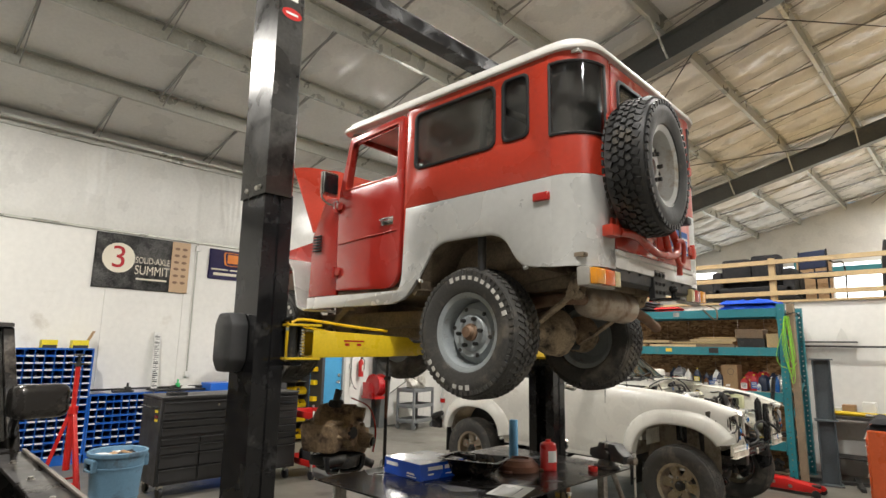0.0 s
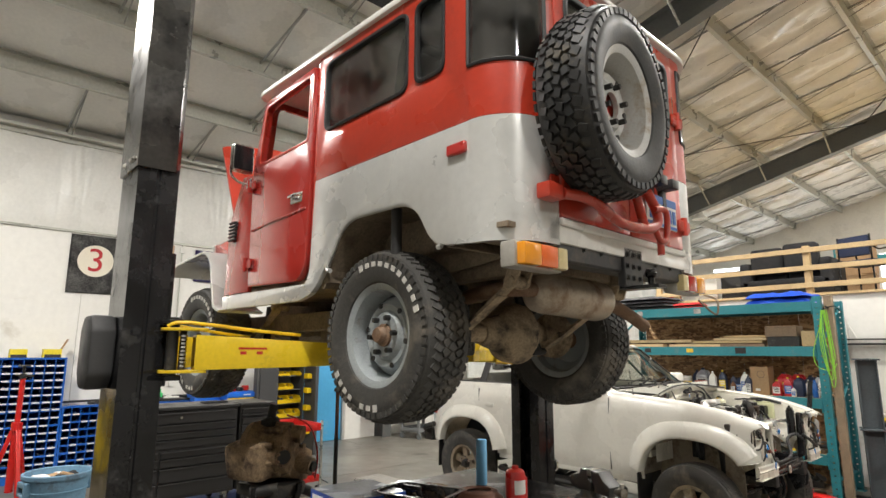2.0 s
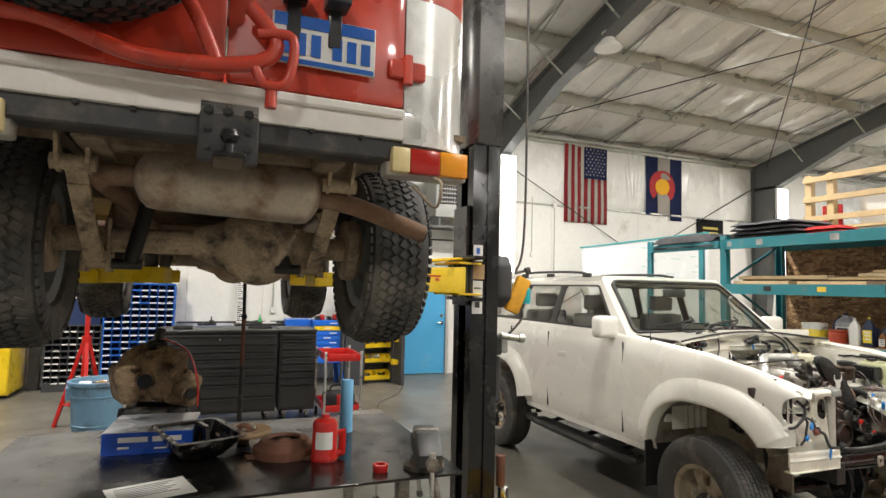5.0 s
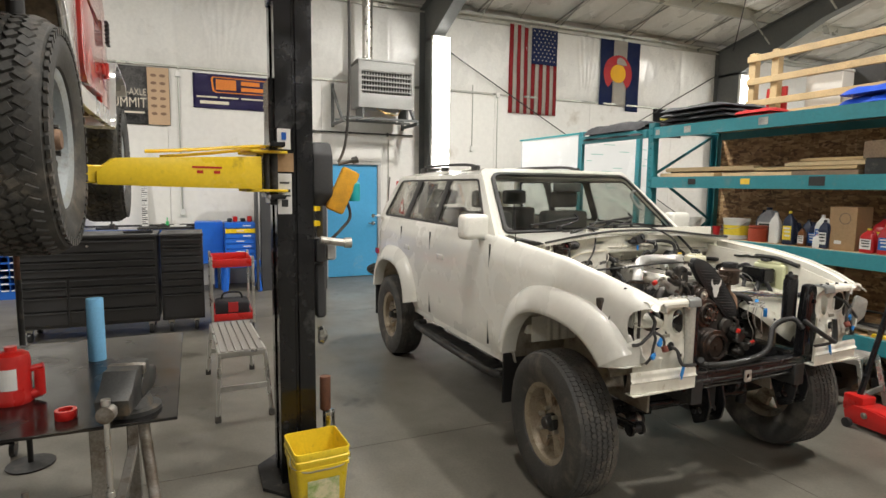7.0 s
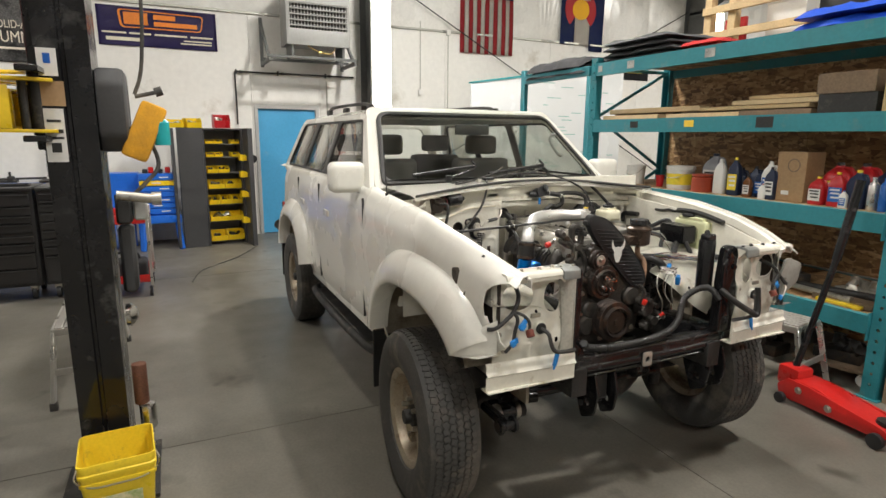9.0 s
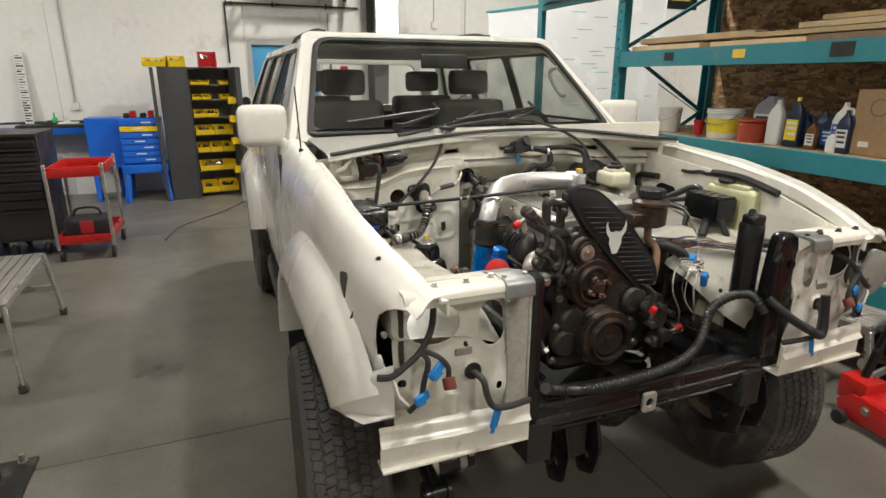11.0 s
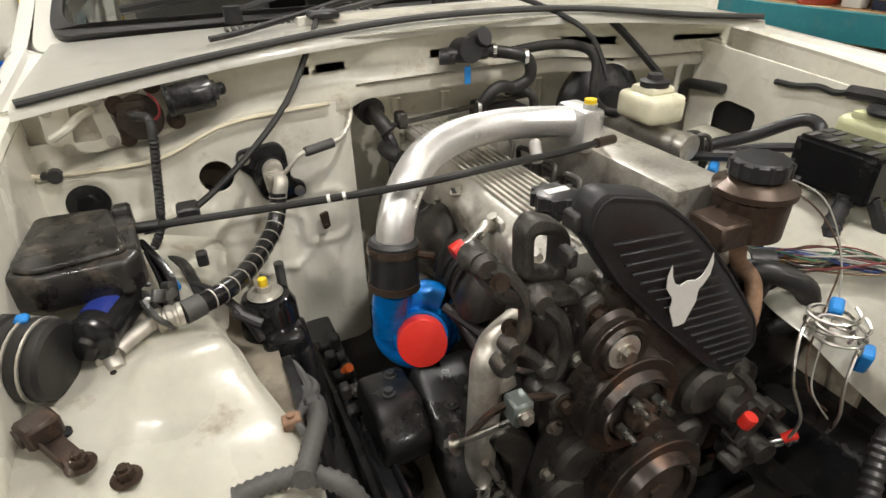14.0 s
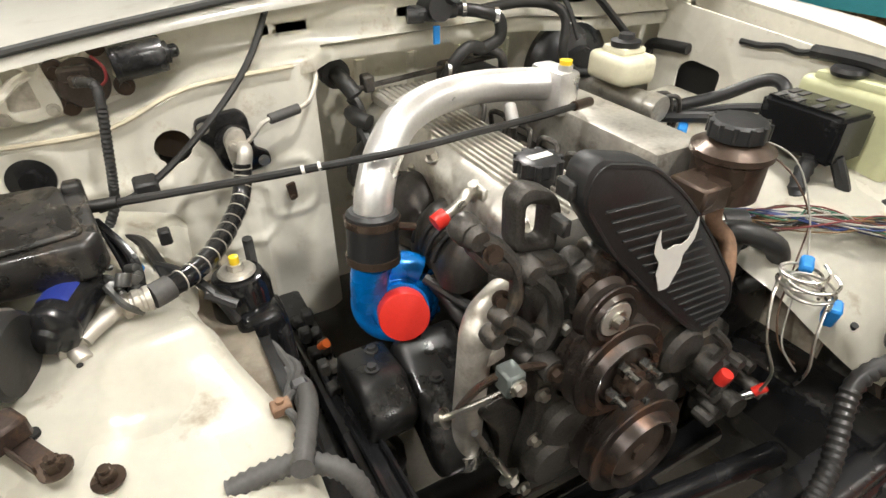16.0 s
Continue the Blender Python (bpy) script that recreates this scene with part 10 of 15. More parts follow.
        plate(arm, [(0.10, 1.735), (0.60, 1.745), (0.84, 1.752), (0.84, 1.81), (0.76, 1.872), (0.10, 1.905)], [], "y", 0.075, 0.085, 0.001, m)
        plate(arm, [(0.10, 1.895), (0.76, 1.862), (0.84, 1.80), (0.84, 1.81), (0.76, 1.872), (0.10, 1.905)], [], "y", -0.0755, 0.0755, 0.0, m)
        plate(arm, [(0.10, 1.735), (0.60, 1.745), (0.84, 1.752), (0.84, 1.76), (0.60, 1.757), (0.10, 1.747)], [], "y", -0.0755, 0.0755, 0.0, m)
        a = part("arm", arm, YELLOW, lift)
        bm = B()
        bx(bm, 0.55, 0.82 + ln * 0.42, -0.066, 0.066, 1.758, 1.838, 0.006, 1, m)
        part("arm_extension", bm, YELLOW, a)
        bm = B()
        hose(bm, [m @ Vector(p) for p in ((-0.03, -0.05, 1.944), (0.05, -0.05, 1.965), (0.4, -0.05, 1.93), (0.62, -0.05, 1.912))], 0.009, 8)
        part("restraint_rod", bm, YELLOW, a)
        bm = B()
        ex = 0.80 + ln * 0.42
        lathe(bm, [(0.03, 1.835), (0.03, 1.93), (0.058, 1.935), (0.064, 1.95), (0.064, 1.965), (0.0, 1.965)], m @ Vector((ex - 0.06, 0, 0)), m @ Vector((ex - 0.06, 0, 1)), 20)
        part("lift_pad", bm, RUBBER, a)
        bm = B()
        rod(bm, m @ Vector((0, 0, 1.69)), m @ Vector((0, 0, 1.99)), 0.028, seg=16), rod(bm, m @ Vector((0.05, 0.02, 1.735)), m @ Vector((0.05, 0.02, 1.925)), 0.016, seg=12)
        part("hinge_pin", bm, BLACK_DUSTY, a)
        bm = B()
        for k in range(9):
            rod(bm, m @ Vector((0.05, -0.035, 1.75 + 0.018 * k)), m @ Vector((0.05, -0.035, 1.76 + 0.018 * k)), 0.016, seg=10)
        part("gear_spring", bm, CHROME, a)
        if hx == PX1:
            for (u0, u1, z0, z1, mt) in ((0.30, 0.44, 1.835, 1.845, RED), (0.31, 0.34, 1.81, 1.825, RED), (0.39, 0.42, 1.81, 1.825, RED)):
                for s in (-1, 1):
                    bm = B()
                    bx(bm, u0, u1, s * 0.0853, s * 0.0863, z0, z1, 0, 1, m)
                    part("warning_mark", bm, mt, a)
    # lock release housing on the outer side
    bm = B()
    hx0, hx1 = (PX0 - 0.02, PX0 + 0.22) if side == 1 else (PX0 - 0.02, PX1 + 0.0)
    plate(bm, rounded([(hx1, 1.68), (hx1, 1.90), (hx1 - 0.05, 1.97), (hx0 + 0.05, 1.97), (hx0, 1.90), (hx0, 1.68), (hx0 + 0.06, 1.61), (hx1 - 0.06, 1.61)], 0.02), [], "y", min(Y(0), Y(-0.15)), max(Y(0), Y(-0.15)), 0.02)
    part("lock_cover", bm, GREY_PLASTIC, lift)
bm = B()
bx(bm, -2.82, -2.66, 1.55, 4.80, 4.402, 4.53, 0.006)
part("overhead_bar", bm, BLACK_PAINT, lift)
for dx in (0.09, 0.16):
    bm = B()
    hose(bm, [(-2.86 + dx, 1.5, 4.57), (-2.86 + dx, 3.0, 4.555), (-2.86 + dx, 4.75, 4.57)], 0.012, 8)
    part("cable", bm, BLACK_DUSTY, lift)
# badges and labels
bm = B()
plate(bm, circle(1.59, 3.99, 0.075, 28, 0.04), [], "x", -2.6257, -2.624)
part("badge", bm, RED, lift, "oval red maker's badge")
bm = B()
bx(bm, -2.6237, -2.6225, 1.545, 1.635, 3.982, 3.998)
part("badge_bar", bm, PAPER, lift)
bm = B()
bx(bm, -2.6257, -2.6245, 1.55, 1.63, 4.09, 4.13)
part("label", bm, PAPER, lift)
LY = 4.655
for z0, z1, w, mt, nm in ((1.92, 2.03, 0.07, PAPER, "label"), (1.80, 1.90, 0.10, CARD, "tape_patch"), (1.57, 1.79, 0.075, PAPER, "label")):
    bm = B()
    bx(bm, PX1 + 0.0006, PX1 + 0.002, LY - w / 2, LY + w / 2, z0, z1)
    part(nm, bm, mt, lift)
for z0, z1, w, mt in ((1.97, 2.01, 0.025, BLUE), (1.69, 1.705, 0.06, INK), (1.665, 1.675, 0.06, INK), (1.61, 1.65, 0.035, INK), (1.735, 1.745, 0.05, INK)):
    bm = B()
    bx(bm, PX1 + 0.0024, PX1 + 0.0034, LY - w / 2, LY + w / 2, z0, z1)
    part("label_bar", bm, mt, lift)
# power unit, air fittings and tools on the outer side of the far post
bm = B()
bx(bm, -2.80, -2.66, 4.835, 4.90, 1.28, 1.42, 0.01), bx(bm, -2.79, -2.67, 4.835, 4.90, 0.95, 1.27, 0.015)
part("power_unit", bm, GREY_PLASTIC, lift)
bm = B()
bx(bm, -2.795, -2.69, 4.905, 4.965, 1.29, 1.40, 0.01)
part("switch_box", bm, mat("light_grey_plastic", (0.42, 0.42, 0.40), 0.45), lift)
bm = B()
hose(bm, [(-2.64, 4.9, 1.40), (-2.62, 4.97, 1.47), (-2.62, 5.03, 1.55), (-2.62, 5.0, 1.66), (-2.64, 4.93, 1.72)], 0.009, 8)
part("air_hose", bm, RUBBER, lift)
bm = B()
rod(bm, (-2.6, 4.85, 1.42), (-2.6, 4.99, 1.40), 0.022), rod(bm, (-2.6, 4.99, 1.40), (-2.6, 5.03, 1.40), 0.03)
part("air_fitting", bm, ALU, lift)
bm = B()
lathe(bm, [(0.0, 0), (0.05, 0), (0.055, 0.02), (0.03, 0.045), (0.0, 0.05)], (-2.62, 4.84, 0.86), (-2.62, 4.95, 0.86), 20)
part("knob", bm, CHROME, lift)
bm = B()
rod(bm, (-2.6, 4.87, 0.42), (-2.6, 4.87, 0.62), 0.032, bev=0.004)
part("grease_cylinder", bm, RUSTY, lift)
bm = B()
rod(bm, (-2.6, 4.89, 0.29), (-2.6, 4.89, 0.41), 0.036, bev=0.004), rod(bm, (-2.6, 4.89, 0.25), (-2.6, 4.89, 0.29), 0.02)
part("socket", bm, CHROME, lift)
sp = B()
bx(sp, -2.635, -2.585, -0.055, 0.055, -0.13, 0.13, 0.02, 2, Matrix.Translation((0, 4.985, 1.70)) @ Matrix.Rotation(radians(-24), 4, "X"))
solid("wash_mitt", sp, SPONGE, "orange yellow wash mitt hanging on the lift post", "sponge")
bm = B()
lathe(bm, [(0, 0), (0.032, 0), (0.034, 0.01), (0.034, 0.1), (0.012, 0.125), (0.012, 0.14), (0, 0.14)], (-2.62, 5.055, 1.64), (-2.62, 5.055, 2), 18)
solid("spray_bottle", bm, BOTTLE_TEAL, "small teal plastic bottle hung beside the lift post", "bottle")
# drop hose hanging from above behind the post
bm = B()
hose(bm, [(-2.55, 5.0, 4.5), (-2.56, 5.01, 3.4), (-2.58, 5.02, 2.4), (-2.58, 5.0, 2.0), (-2.6, 4.96, 1.86)], 0.008, 8)
rod(bm, (-2.6, 4.96, 1.85), (-2.6, 5.04, 1.87), 0.009), rod(bm, (-2.6, 5.04, 1.87), (-2.6, 5.07, 1.88), 0.02)
solid("air_drop_hose", bm, RUBBER, "thin black air hose hanging down beside the lift", "hose")
# pail at the foot of the post
pail = thing("pail", "yellow plastic square pail with a faded green label", "bucket", (-2.37, 4.77, 0.0), 4)
bm = B()
def ring(bm, zs, sz, r, t):
    prev = None
    for z, s in zip(zs, sz):
        lo = [bm.verts.new((x, y, z)) for x, y in rect(-s, -s, s, s, r, 4)]
        if prev:
            n = len(lo)
            for i in range(n):
                bm.faces.new((prev[i], prev[(i + 1) % n], lo[(i + 1) % n], lo[i]))
        else:
            bm.faces.new(list(reversed(lo)))
        prev = lo
    return prev
last = ring(bm, [0.025, 0.03, 0.27, 0.272, 0.285, 0.287, 0.31, 0.312, 0.325, 0.33, 0.368, 0.37, 0.37, 0.33, 0.04], [0.118, 0.122, 0.14, 0.146, 0.146, 0.141, 0.142, 0.149, 0.149, 0.144, 0.148, 0.147, 0.142, 0.138, 0.116], 0.03, 0)
bm.faces.new(last)
bmesh.ops.translate(bm, vec=(0, 0, -0.025), verts=bm.verts)
part("body", bm, PAIL_YELLOW, pail)
bm = B()
bx(bm, 0.1365, 0.1385, -0.085, 0.085, 0.06, 0.2, 0, 1, Matrix.Rotation(radians(4.0), 4, "Y") @ Matrix.Translation((-0.008, 0, 0)))
part("label", bm, mat("faded_label", (0.72, 0.66, 0.42), 0.6, var=0.1, stain=(0.3, 0.42, 0.12), amount=0.5, stain_scale=12), pail)
bm = B()
hose(bm, [(0.03, -0.145, 0.3), (0.1, -0.16, 0.27), (0.15, -0.1, 0.25), (0.153, 0.0, 0.245), (0.15, 0.1, 0.25), (0.1, 0.16, 0.27), (0.03, 0.146, 0.3)], 0.004, 6)
part("bail", bm, ZINC, pail)

# ---- steel worktable and what lies on it ----
table = thing("worktable", "dark steel-topped welding table on bare steel legs", "table")
TT = 0.9
bm = B()
bx(bm, -2.82, -1.55, 2.1, 4.12, TT - 0.012, TT, 0.002)
part("tabletop", bm, STEEL_TOP, table)
for x in (-2.72, -1.66):
    for y in (2.25, 3.86):
        bm = B()
        bx(bm, x - 0.028, x + 0.028, y - 0.028, y + 0.028, 0.0, TT - 0.013, 0.004)
        part("leg", bm, BARE_STEEL, table)
for y0, y1, x in ((2.28, 3.83, -2.72), (2.28, 3.83, -1.66)):
    for z in (0.5,):
        bm = B()
        rod(bm, (x, y0, z), (x, y1, z), 0.022)
        part("stretcher", bm, BARE_STEEL, table)
for y in (2.25, 3.86):
    bm = B()
    bx(bm, -2.69, -1.69, y - 0.02, y + 0.02, 0.3, 0.34, 0.003)
    part("crossbar", bm, BARE_STEEL, table)
bm = B()
rod(bm, (-1.66, 4.0, TT - 0.012), (-1.5, 4.06, 0.42), 0.02)
bx(bm, -1.72, -1.6, 3.86, 3.94, 0.36, 0.45, 0.006)
part("corner_brace", bm, BARE_STEEL, table)

CARTON_BLUE = mat("glossy_blue_carton", (0.012, 0.07, 0.42), 0.3, var=0.06, coat=0.3)
CARTON_TOP = mat("glossy_grey_carton", (0.30, 0.32, 0.36), 0.25, var=0.15, coat=0.4)
box = thing("clutch_kit_box", "blue and silver cardboard parts box lying on the table", "box", (-2.46, 2.77, TT), -4)
bm = B()
bx(bm, -0.2, 0.2, -0.2, 0.2, 0.0, 0.105, 0.002)
part("body", bm, CARTON_BLUE, box)
bm = B()
plate(bm, rect(-0.199, -0.199, 0.199, 0.199, 0.004), [], "z", 0.1054, 0.108)
part("lid", bm, CARTON_TOP, box)
for y0, w, z0, h in ((-0.13, 0.13, 0.06, 0.024), (0.02, 0.13, 0.06, 0.024), (-0.13, 0.05, 0.03, 0.01), (0.03, 0.14, 0.025, 0.006)):
    bm = B()
    bx(bm, 0.2004, 0.202, y0, y0 + w, z0, z0 + h)
    part("print_bar", bm, PAPER, box)
for x0, w, z0, h in ((-0.17, 0.13, 0.06, 0.024), (0.06, 0.08, 0.03, 0.012), (0.06, 0.1, 0.015, 0.006)):
    bm = B()
    bx(bm, x0, x0 + w, -0.202, -0.2004, z0, z0 + h)
    part("print_bar", bm, PAPER, box)

PAN_BLACK = mat("oily_black_pan", (0.012, 0.011, 0.011), 0.18, var=0.3, scale=10, stain=(0.09, 0.06, 0.035), amount=0.18, stain_scale=10)
PZ = 0.6
pan = thing("oil_pan", "oily black pressed steel oil pan lying upside down", "oil pan", (-2.16, 2.98, TT), 18)
bm = B()
prev = None
for z, sx, sy, ox in ((0.20, 0.21, 0.165, 0), (0.205, 0.21, 0.165, 0), (0.205, 0.185, 0.14, 0), (0.15, 0.18, 0.135, 0), (0.11, 0.165, 0.125, -0.01), (0.03, 0.13, 0.10, -0.03), (0.0, 0.10, 0.075, -0.03)):
    lo = [bm.verts.new((x + ox, y, z * PZ)) for x, y in rect(-sx * 1.1, -sy, sx * 1.1, sy, 0.05, 5)]
    if prev:
        n = len(lo)
        for i in range(n):
            bm.faces.new((prev[i], prev[(i + 1) % n], lo[(i + 1) % n], lo[i]))
    prev = lo
bm.faces.new(prev)
body = part("body", bm, PAN_BLACK, pan)
for k in range(5):
    bm = B()
    bolt(bm, (-0.17 + 0.085 * k, -0.155, 0.206 * PZ), (0, 0, 1), 0.006, 0.006)
    part("flange_bolt", bm, ZINC, pan)
bm = B()
plate(bm, [(-0.12, 0.0), (-0.09, 0.0), (-0.06, 0.09), (0.0, 0.10), (0.04, 0.0), (0.07, 0.0), (0.03, 0.13), (-0.09, 0.13)], [], "y", -0.02, 0.0, 0.003)
bmesh.ops.translate(bm, vec=(-0.05, 0.06, 0.0), verts=bm.verts)
part("bracket", bm, PAN_BLACK, pan)

disc = thing("clutch_disc", "worn brown clutch disc with riveted rusty face", "clutch disc", (-2.33, 3.2, TT), 0)
bm = B()
lathe(bm, [(0.07, 0.05), (0.135, 0.05), (0.14, 0.056), (0.14, 0.066), (0.135, 0.072), (0.07, 0.072)], (0, 0, 0), (0, 0, 1), 40, True)
part("facing", bm, mat("clutch_facing", (0.26, 0.17, 0.09), 0.75, var=0.2, scale=15), disc)
bm = B()
lathe(bm, [(0.0, 0.055), (0.075, 0.055), (0.075, 0.068), (0.05, 0.085), (0.025, 0.09), (0.02, 0.1), (0.0, 0.1)], (0, 0, 0), (0, 0, 1), 32)
rod(bm, (0, 0, 0), (0, 0, 0.06), 0.03)
part("hub", bm, RUSTY, disc)
for k in range(6):
    a = k * math.pi / 3
    bm = B()
    rod(bm, (0.05 * math.cos(a) - 0.012 * math.sin(a), 0.05 * math.sin(a) + 0.012 * math.cos(a), 0.08), (0.05 * math.cos(a) + 0.012 * math.sin(a), 0.05 * math.sin(a) - 0.012 * math.cos(a), 0.08), 0.011)
    part("damper_spring", bm, ZINC, disc)
cover = thing("clutch_cover", "rusty dark clutch pressure plate lying on the table", "pressure plate", (-2.08, 3.38, TT), 10)
bm = B()
lathe(bm, [(0.09, 0.0), (0.15, 0.0), (0.152, 0.02), (0.15, 0.04), (0.13, 0.052), (0.115, 0.075), (0.08, 0.082), (0.075, 0.07)], (0, 0, 0), (0, 0, 1), 40)
part("cover", bm, RUSTY, cover)
for k in range(12):
    a = k * math.pi / 6
    bm = B()
    bx(bm, 0.028, 0.095, -0.013, 0.013, 0.066, 0.07, 0.001, 1, Matrix.Rotation(a, 4, "Z"))
    part("diaphragm_finger", bm, mat("spring_steel", (0.16, 0.12, 0.09), 0.5, 0.6, var=0.2) if k == 0 else bpy.data.materials["spring_steel"], cover)
for k in range(3):
    a = k * 2.1 + 0.5
    bm = B()
    bx(bm, 0.14, 0.185, -0.03, 0.03, 0.0, 0.012, 0.003, 1, Matrix.Rotation(a, 4, "Z"))
    part("mounting_ear", bm, RUSTY, cover)

bottle = thing("bottle_jack", "red bottle jack with white label plate", "jack", (-1.93, 3.55, TT), 0)
bm = B()
lathe(bm, [(0, 0), (0.062, 0), (0.064, 0.005), (0.064, 0.02), (0.06, 0.03), (0.06, 0.165), (0.055, 0.185), (0.04, 0.195), (0.02, 0.198), (0.02, 0.215), (0.0, 0.215)], (0, 0, 0), (0, 0, 1), 36)
part("body", bm, RED, bottle)
bm = B()
for i in range(9):
    a0, a1 = radians(-55 + 9 * i), radians(-46 + 9 * i)
    q = [(0.061 * math.cos(a0), 0.061 * math.sin(a0)), (0.061 * math.cos(a1), 0.061 * math.sin(a1)), (0.0617 * math.cos(a1), 0.0617 * math.sin(a1)), (0.0617 * math.cos(a0), 0.0617 * math.sin(a0))]
    plate(bm, q, [], "z", 0.06, 0.14)
part("label", bm, PAPER, bottle)
bm = B()
rod(bm, (0, 0.055, 0.02), (0, 0.085, 0.03), 0.02), rod(bm, (0, 0.085, 0.02), (0, 0.085, 0.12), 0.018), rod(bm, (0, 0.05, 0.12), (0, 0.1, 0.13), 0.012)
part("pump", bm, RED, bottle)
PAPER_BLUE = mat("blue_paper_towel", (0.17, 0.42, 0.66), 0.85, var=0.08, scale=8, bump=0.3, bump_scale=90)
bm = B()
lathe(bm, [(0.012, 0.0), (0.036, 0.0), (0.037, 0.005), (0.036, 0.29), (0.033, 0.295), (0.012, 0.295)], (-2.41, 3.76, TT), (-2.41, 3.76, TT + 1), 32)
solid("paper_towel_roll", bm, PAPER_BLUE, "light blue shop towel roll standing on the table", "paper roll")
bm = B()
lathe(bm, [(0.022, 0), (0.034, 0), (0.035, 0.002), (0.035, 0.03), (0.034, 0.032), (0.022, 0.032)], (-1.68, 3.76, TT), (-1.68, 3.76, TT + 1), 28, True)
solid("tape_roll", bm, RED, "roll of red tape lying on the table", "tape")
bm = B()
bx(bm, -0.11, 0.11, -0.15, 0.15, 0, 0.0012, 0, 1, Matrix.Translation((-1.72, 2.82, TT)) @ Matrix.Rotation(0.3, 4, "Z"))
doc = solid("paper_sheet", bm, PAPER, "printed white sheet of paper lying on the table", "paper")
for k in range(7):
    bm = B()
    bx(bm, -0.08 + 0.02 * k, -0.073 + 0.02 * k, -0.12, 0.1 - 0.02 * (k % 3), 0.0014, 0.0018, 0, 1, Matrix.Translation((-1.72, 2.82, TT)) @ Matrix.Rotation(0.3, 4, "Z"))
    part("print_bar", bm, INK, doc)

VISE_GREY = mat("dark_cast_vise", (0.06, 0.06, 0.058), 0.5, 0.35, var=0.25, scale=9, stain=(0.16, 0.12, 0.08), amount=0.25, stain_scale=9)
vise = thing("bench_vise", "worn dark cast iron bench vise bolted to the table corner", "vise", (-1.68, 3.97, TT), -12)
bm = B()
lathe(bm, [(0, 0), (0.095, 0), (0.095, 0.016), (0.07, 0.022), (0.055, 0.06), (0, 0.06)], (0, 0, 0), (0, 0, 1), 28)
part("swivel_base", bm, VISE_GREY, vise)
bm = B()
plate(bm, [(-0.09, 0.055), (0.05, 0.055), (0.055, 0.11), (0.03, 0.13), (0.03, 0.185), (-0.03, 0.185), (-0.05, 0.15), (-0.12, 0.13), (-0.13, 0.08)], [], "y", -0.05, 0.05, 0.01)
body = part("body", bm, VISE_GREY, vise)
bm = B()
plate(bm, [(0.075, 0.06), (0.20, 0.055), (0.21, 0.11), (0.16, 0.14), (0.12, 0.185), (0.06, 0.185), (0.06, 0.13), (0.075, 0.11)], [], "y", -0.055, 0.055, 0.01)
part("front_jaw", bm, VISE_GREY, vise)
for x0, x1 in ((0.031, 0.04), (0.05, 0.059)):
    bm = B()
    bx(bm, x0, x1, -0.06, 0.06, 0.15, 0.187, 0.002)
    part("jaw_plate", bm, BARE_STEEL, vise)
bm = B()
rod(bm, (-0.1, 0, 0.085), (0.235, 0, 0.085), 0.018), rod(bm, (0.235, 0, 0.085), (0.27, 0, 0.085), 0.028)
part("screw", bm, BARE_STEEL, vise)
bm = B()
rod(bm, (0.255, 0, 0.12), (0.255, 0, -0.18), 0.009), rod(bm, (0.255, 0, 0.115), (0.255, 0, 0.135), 0.014), rod(bm, (0.255, 0, -0.2), (0.255, 0, -0.18), 0.014)
part("handle", bm, BRUSHED, vise)

# under the table: a folding chair, a transmission jack
chair = thing("folding_chair", "grey padded folding chair folded flat under the table", "chair", (-1.62, 3.33, 0), 0)
PAD = mat("grey_vinyl_pad", (0.11, 0.105, 0.095), 0.55, var=0.12, scale=4, bump=0.2)
bm = B()
plate(bm, rect(-0.16, -0.12, 0.16, 0.1, 0.05), [], "x", -0.03, 0.02, 0.015, Matrix.Translation((0.0, 0.06, 0.62)) @ Matrix.Rotation(radians(14), 4, "Y"))
part("backrest", bm, PAD, chair)
bm = B()
plate(bm, rect(-0.2, -0.22, 0.24, 0.2, 0.07), [], "z", 0.0, 0.05, 0.018, Matrix.Translation((0.16, 0.1, 0.42)) @ Matrix.Rotation(radians(-6), 4, "Y"))
part("seat", bm, mat("dark_vinyl_pad", (0.03, 0.033, 0.045), 0.5), chair)
for y in (-0.16, 0.3):
    bm = B()
    hose(bm, [(-0.04, y, 0.66), (0.0, y, 0.5), (0.16, y, 0.3), (0.34, y, 0.0)], 0.011, 10)
    part("frame_tube", bm, BARE_STEEL, chair)
    bm = B()
    rod(bm, (-0.3, y, 0.0), (0.2, y, 0.42), 0.011)
    part("leg", bm, BARE_STEEL, chair)
tj = thing("transmission_jack", "red transmission jack on black castored legs with chrome ram", "jack", (-3.38, 2.70, 0), 0)
bm = B()
lathe(bm, [(0, 0.1), (0.075, 0.1), (0.075, 0.50), (0.05, 0.52), (0.0, 0.52)], (0, 0, 0), (0, 0, 1), 28)
part("cylinder", bm, RED, tj)
bm = B()
rod(bm, (0, 0, 0.52), (0, 0, 0.80), 0.032, seg=20)
part("ram", bm, CHROME, tj)
bm = B()
lathe(bm, [(0.15, 0.40), (0.165, 0.40), (0.165, 0.425), (0.15, 0.425)], (0, 0, 0), (0, 0, 1), 32, True)
for k in range(4):
    a = k * math.pi / 2
    rod(bm, (0.07 * math.cos(a), 0.07 * math.sin(a), 0.412), (0.155 * math.cos(a), 0.155 * math.sin(a), 0.412), 0.012)
part("handwheel", bm, RED, tj)
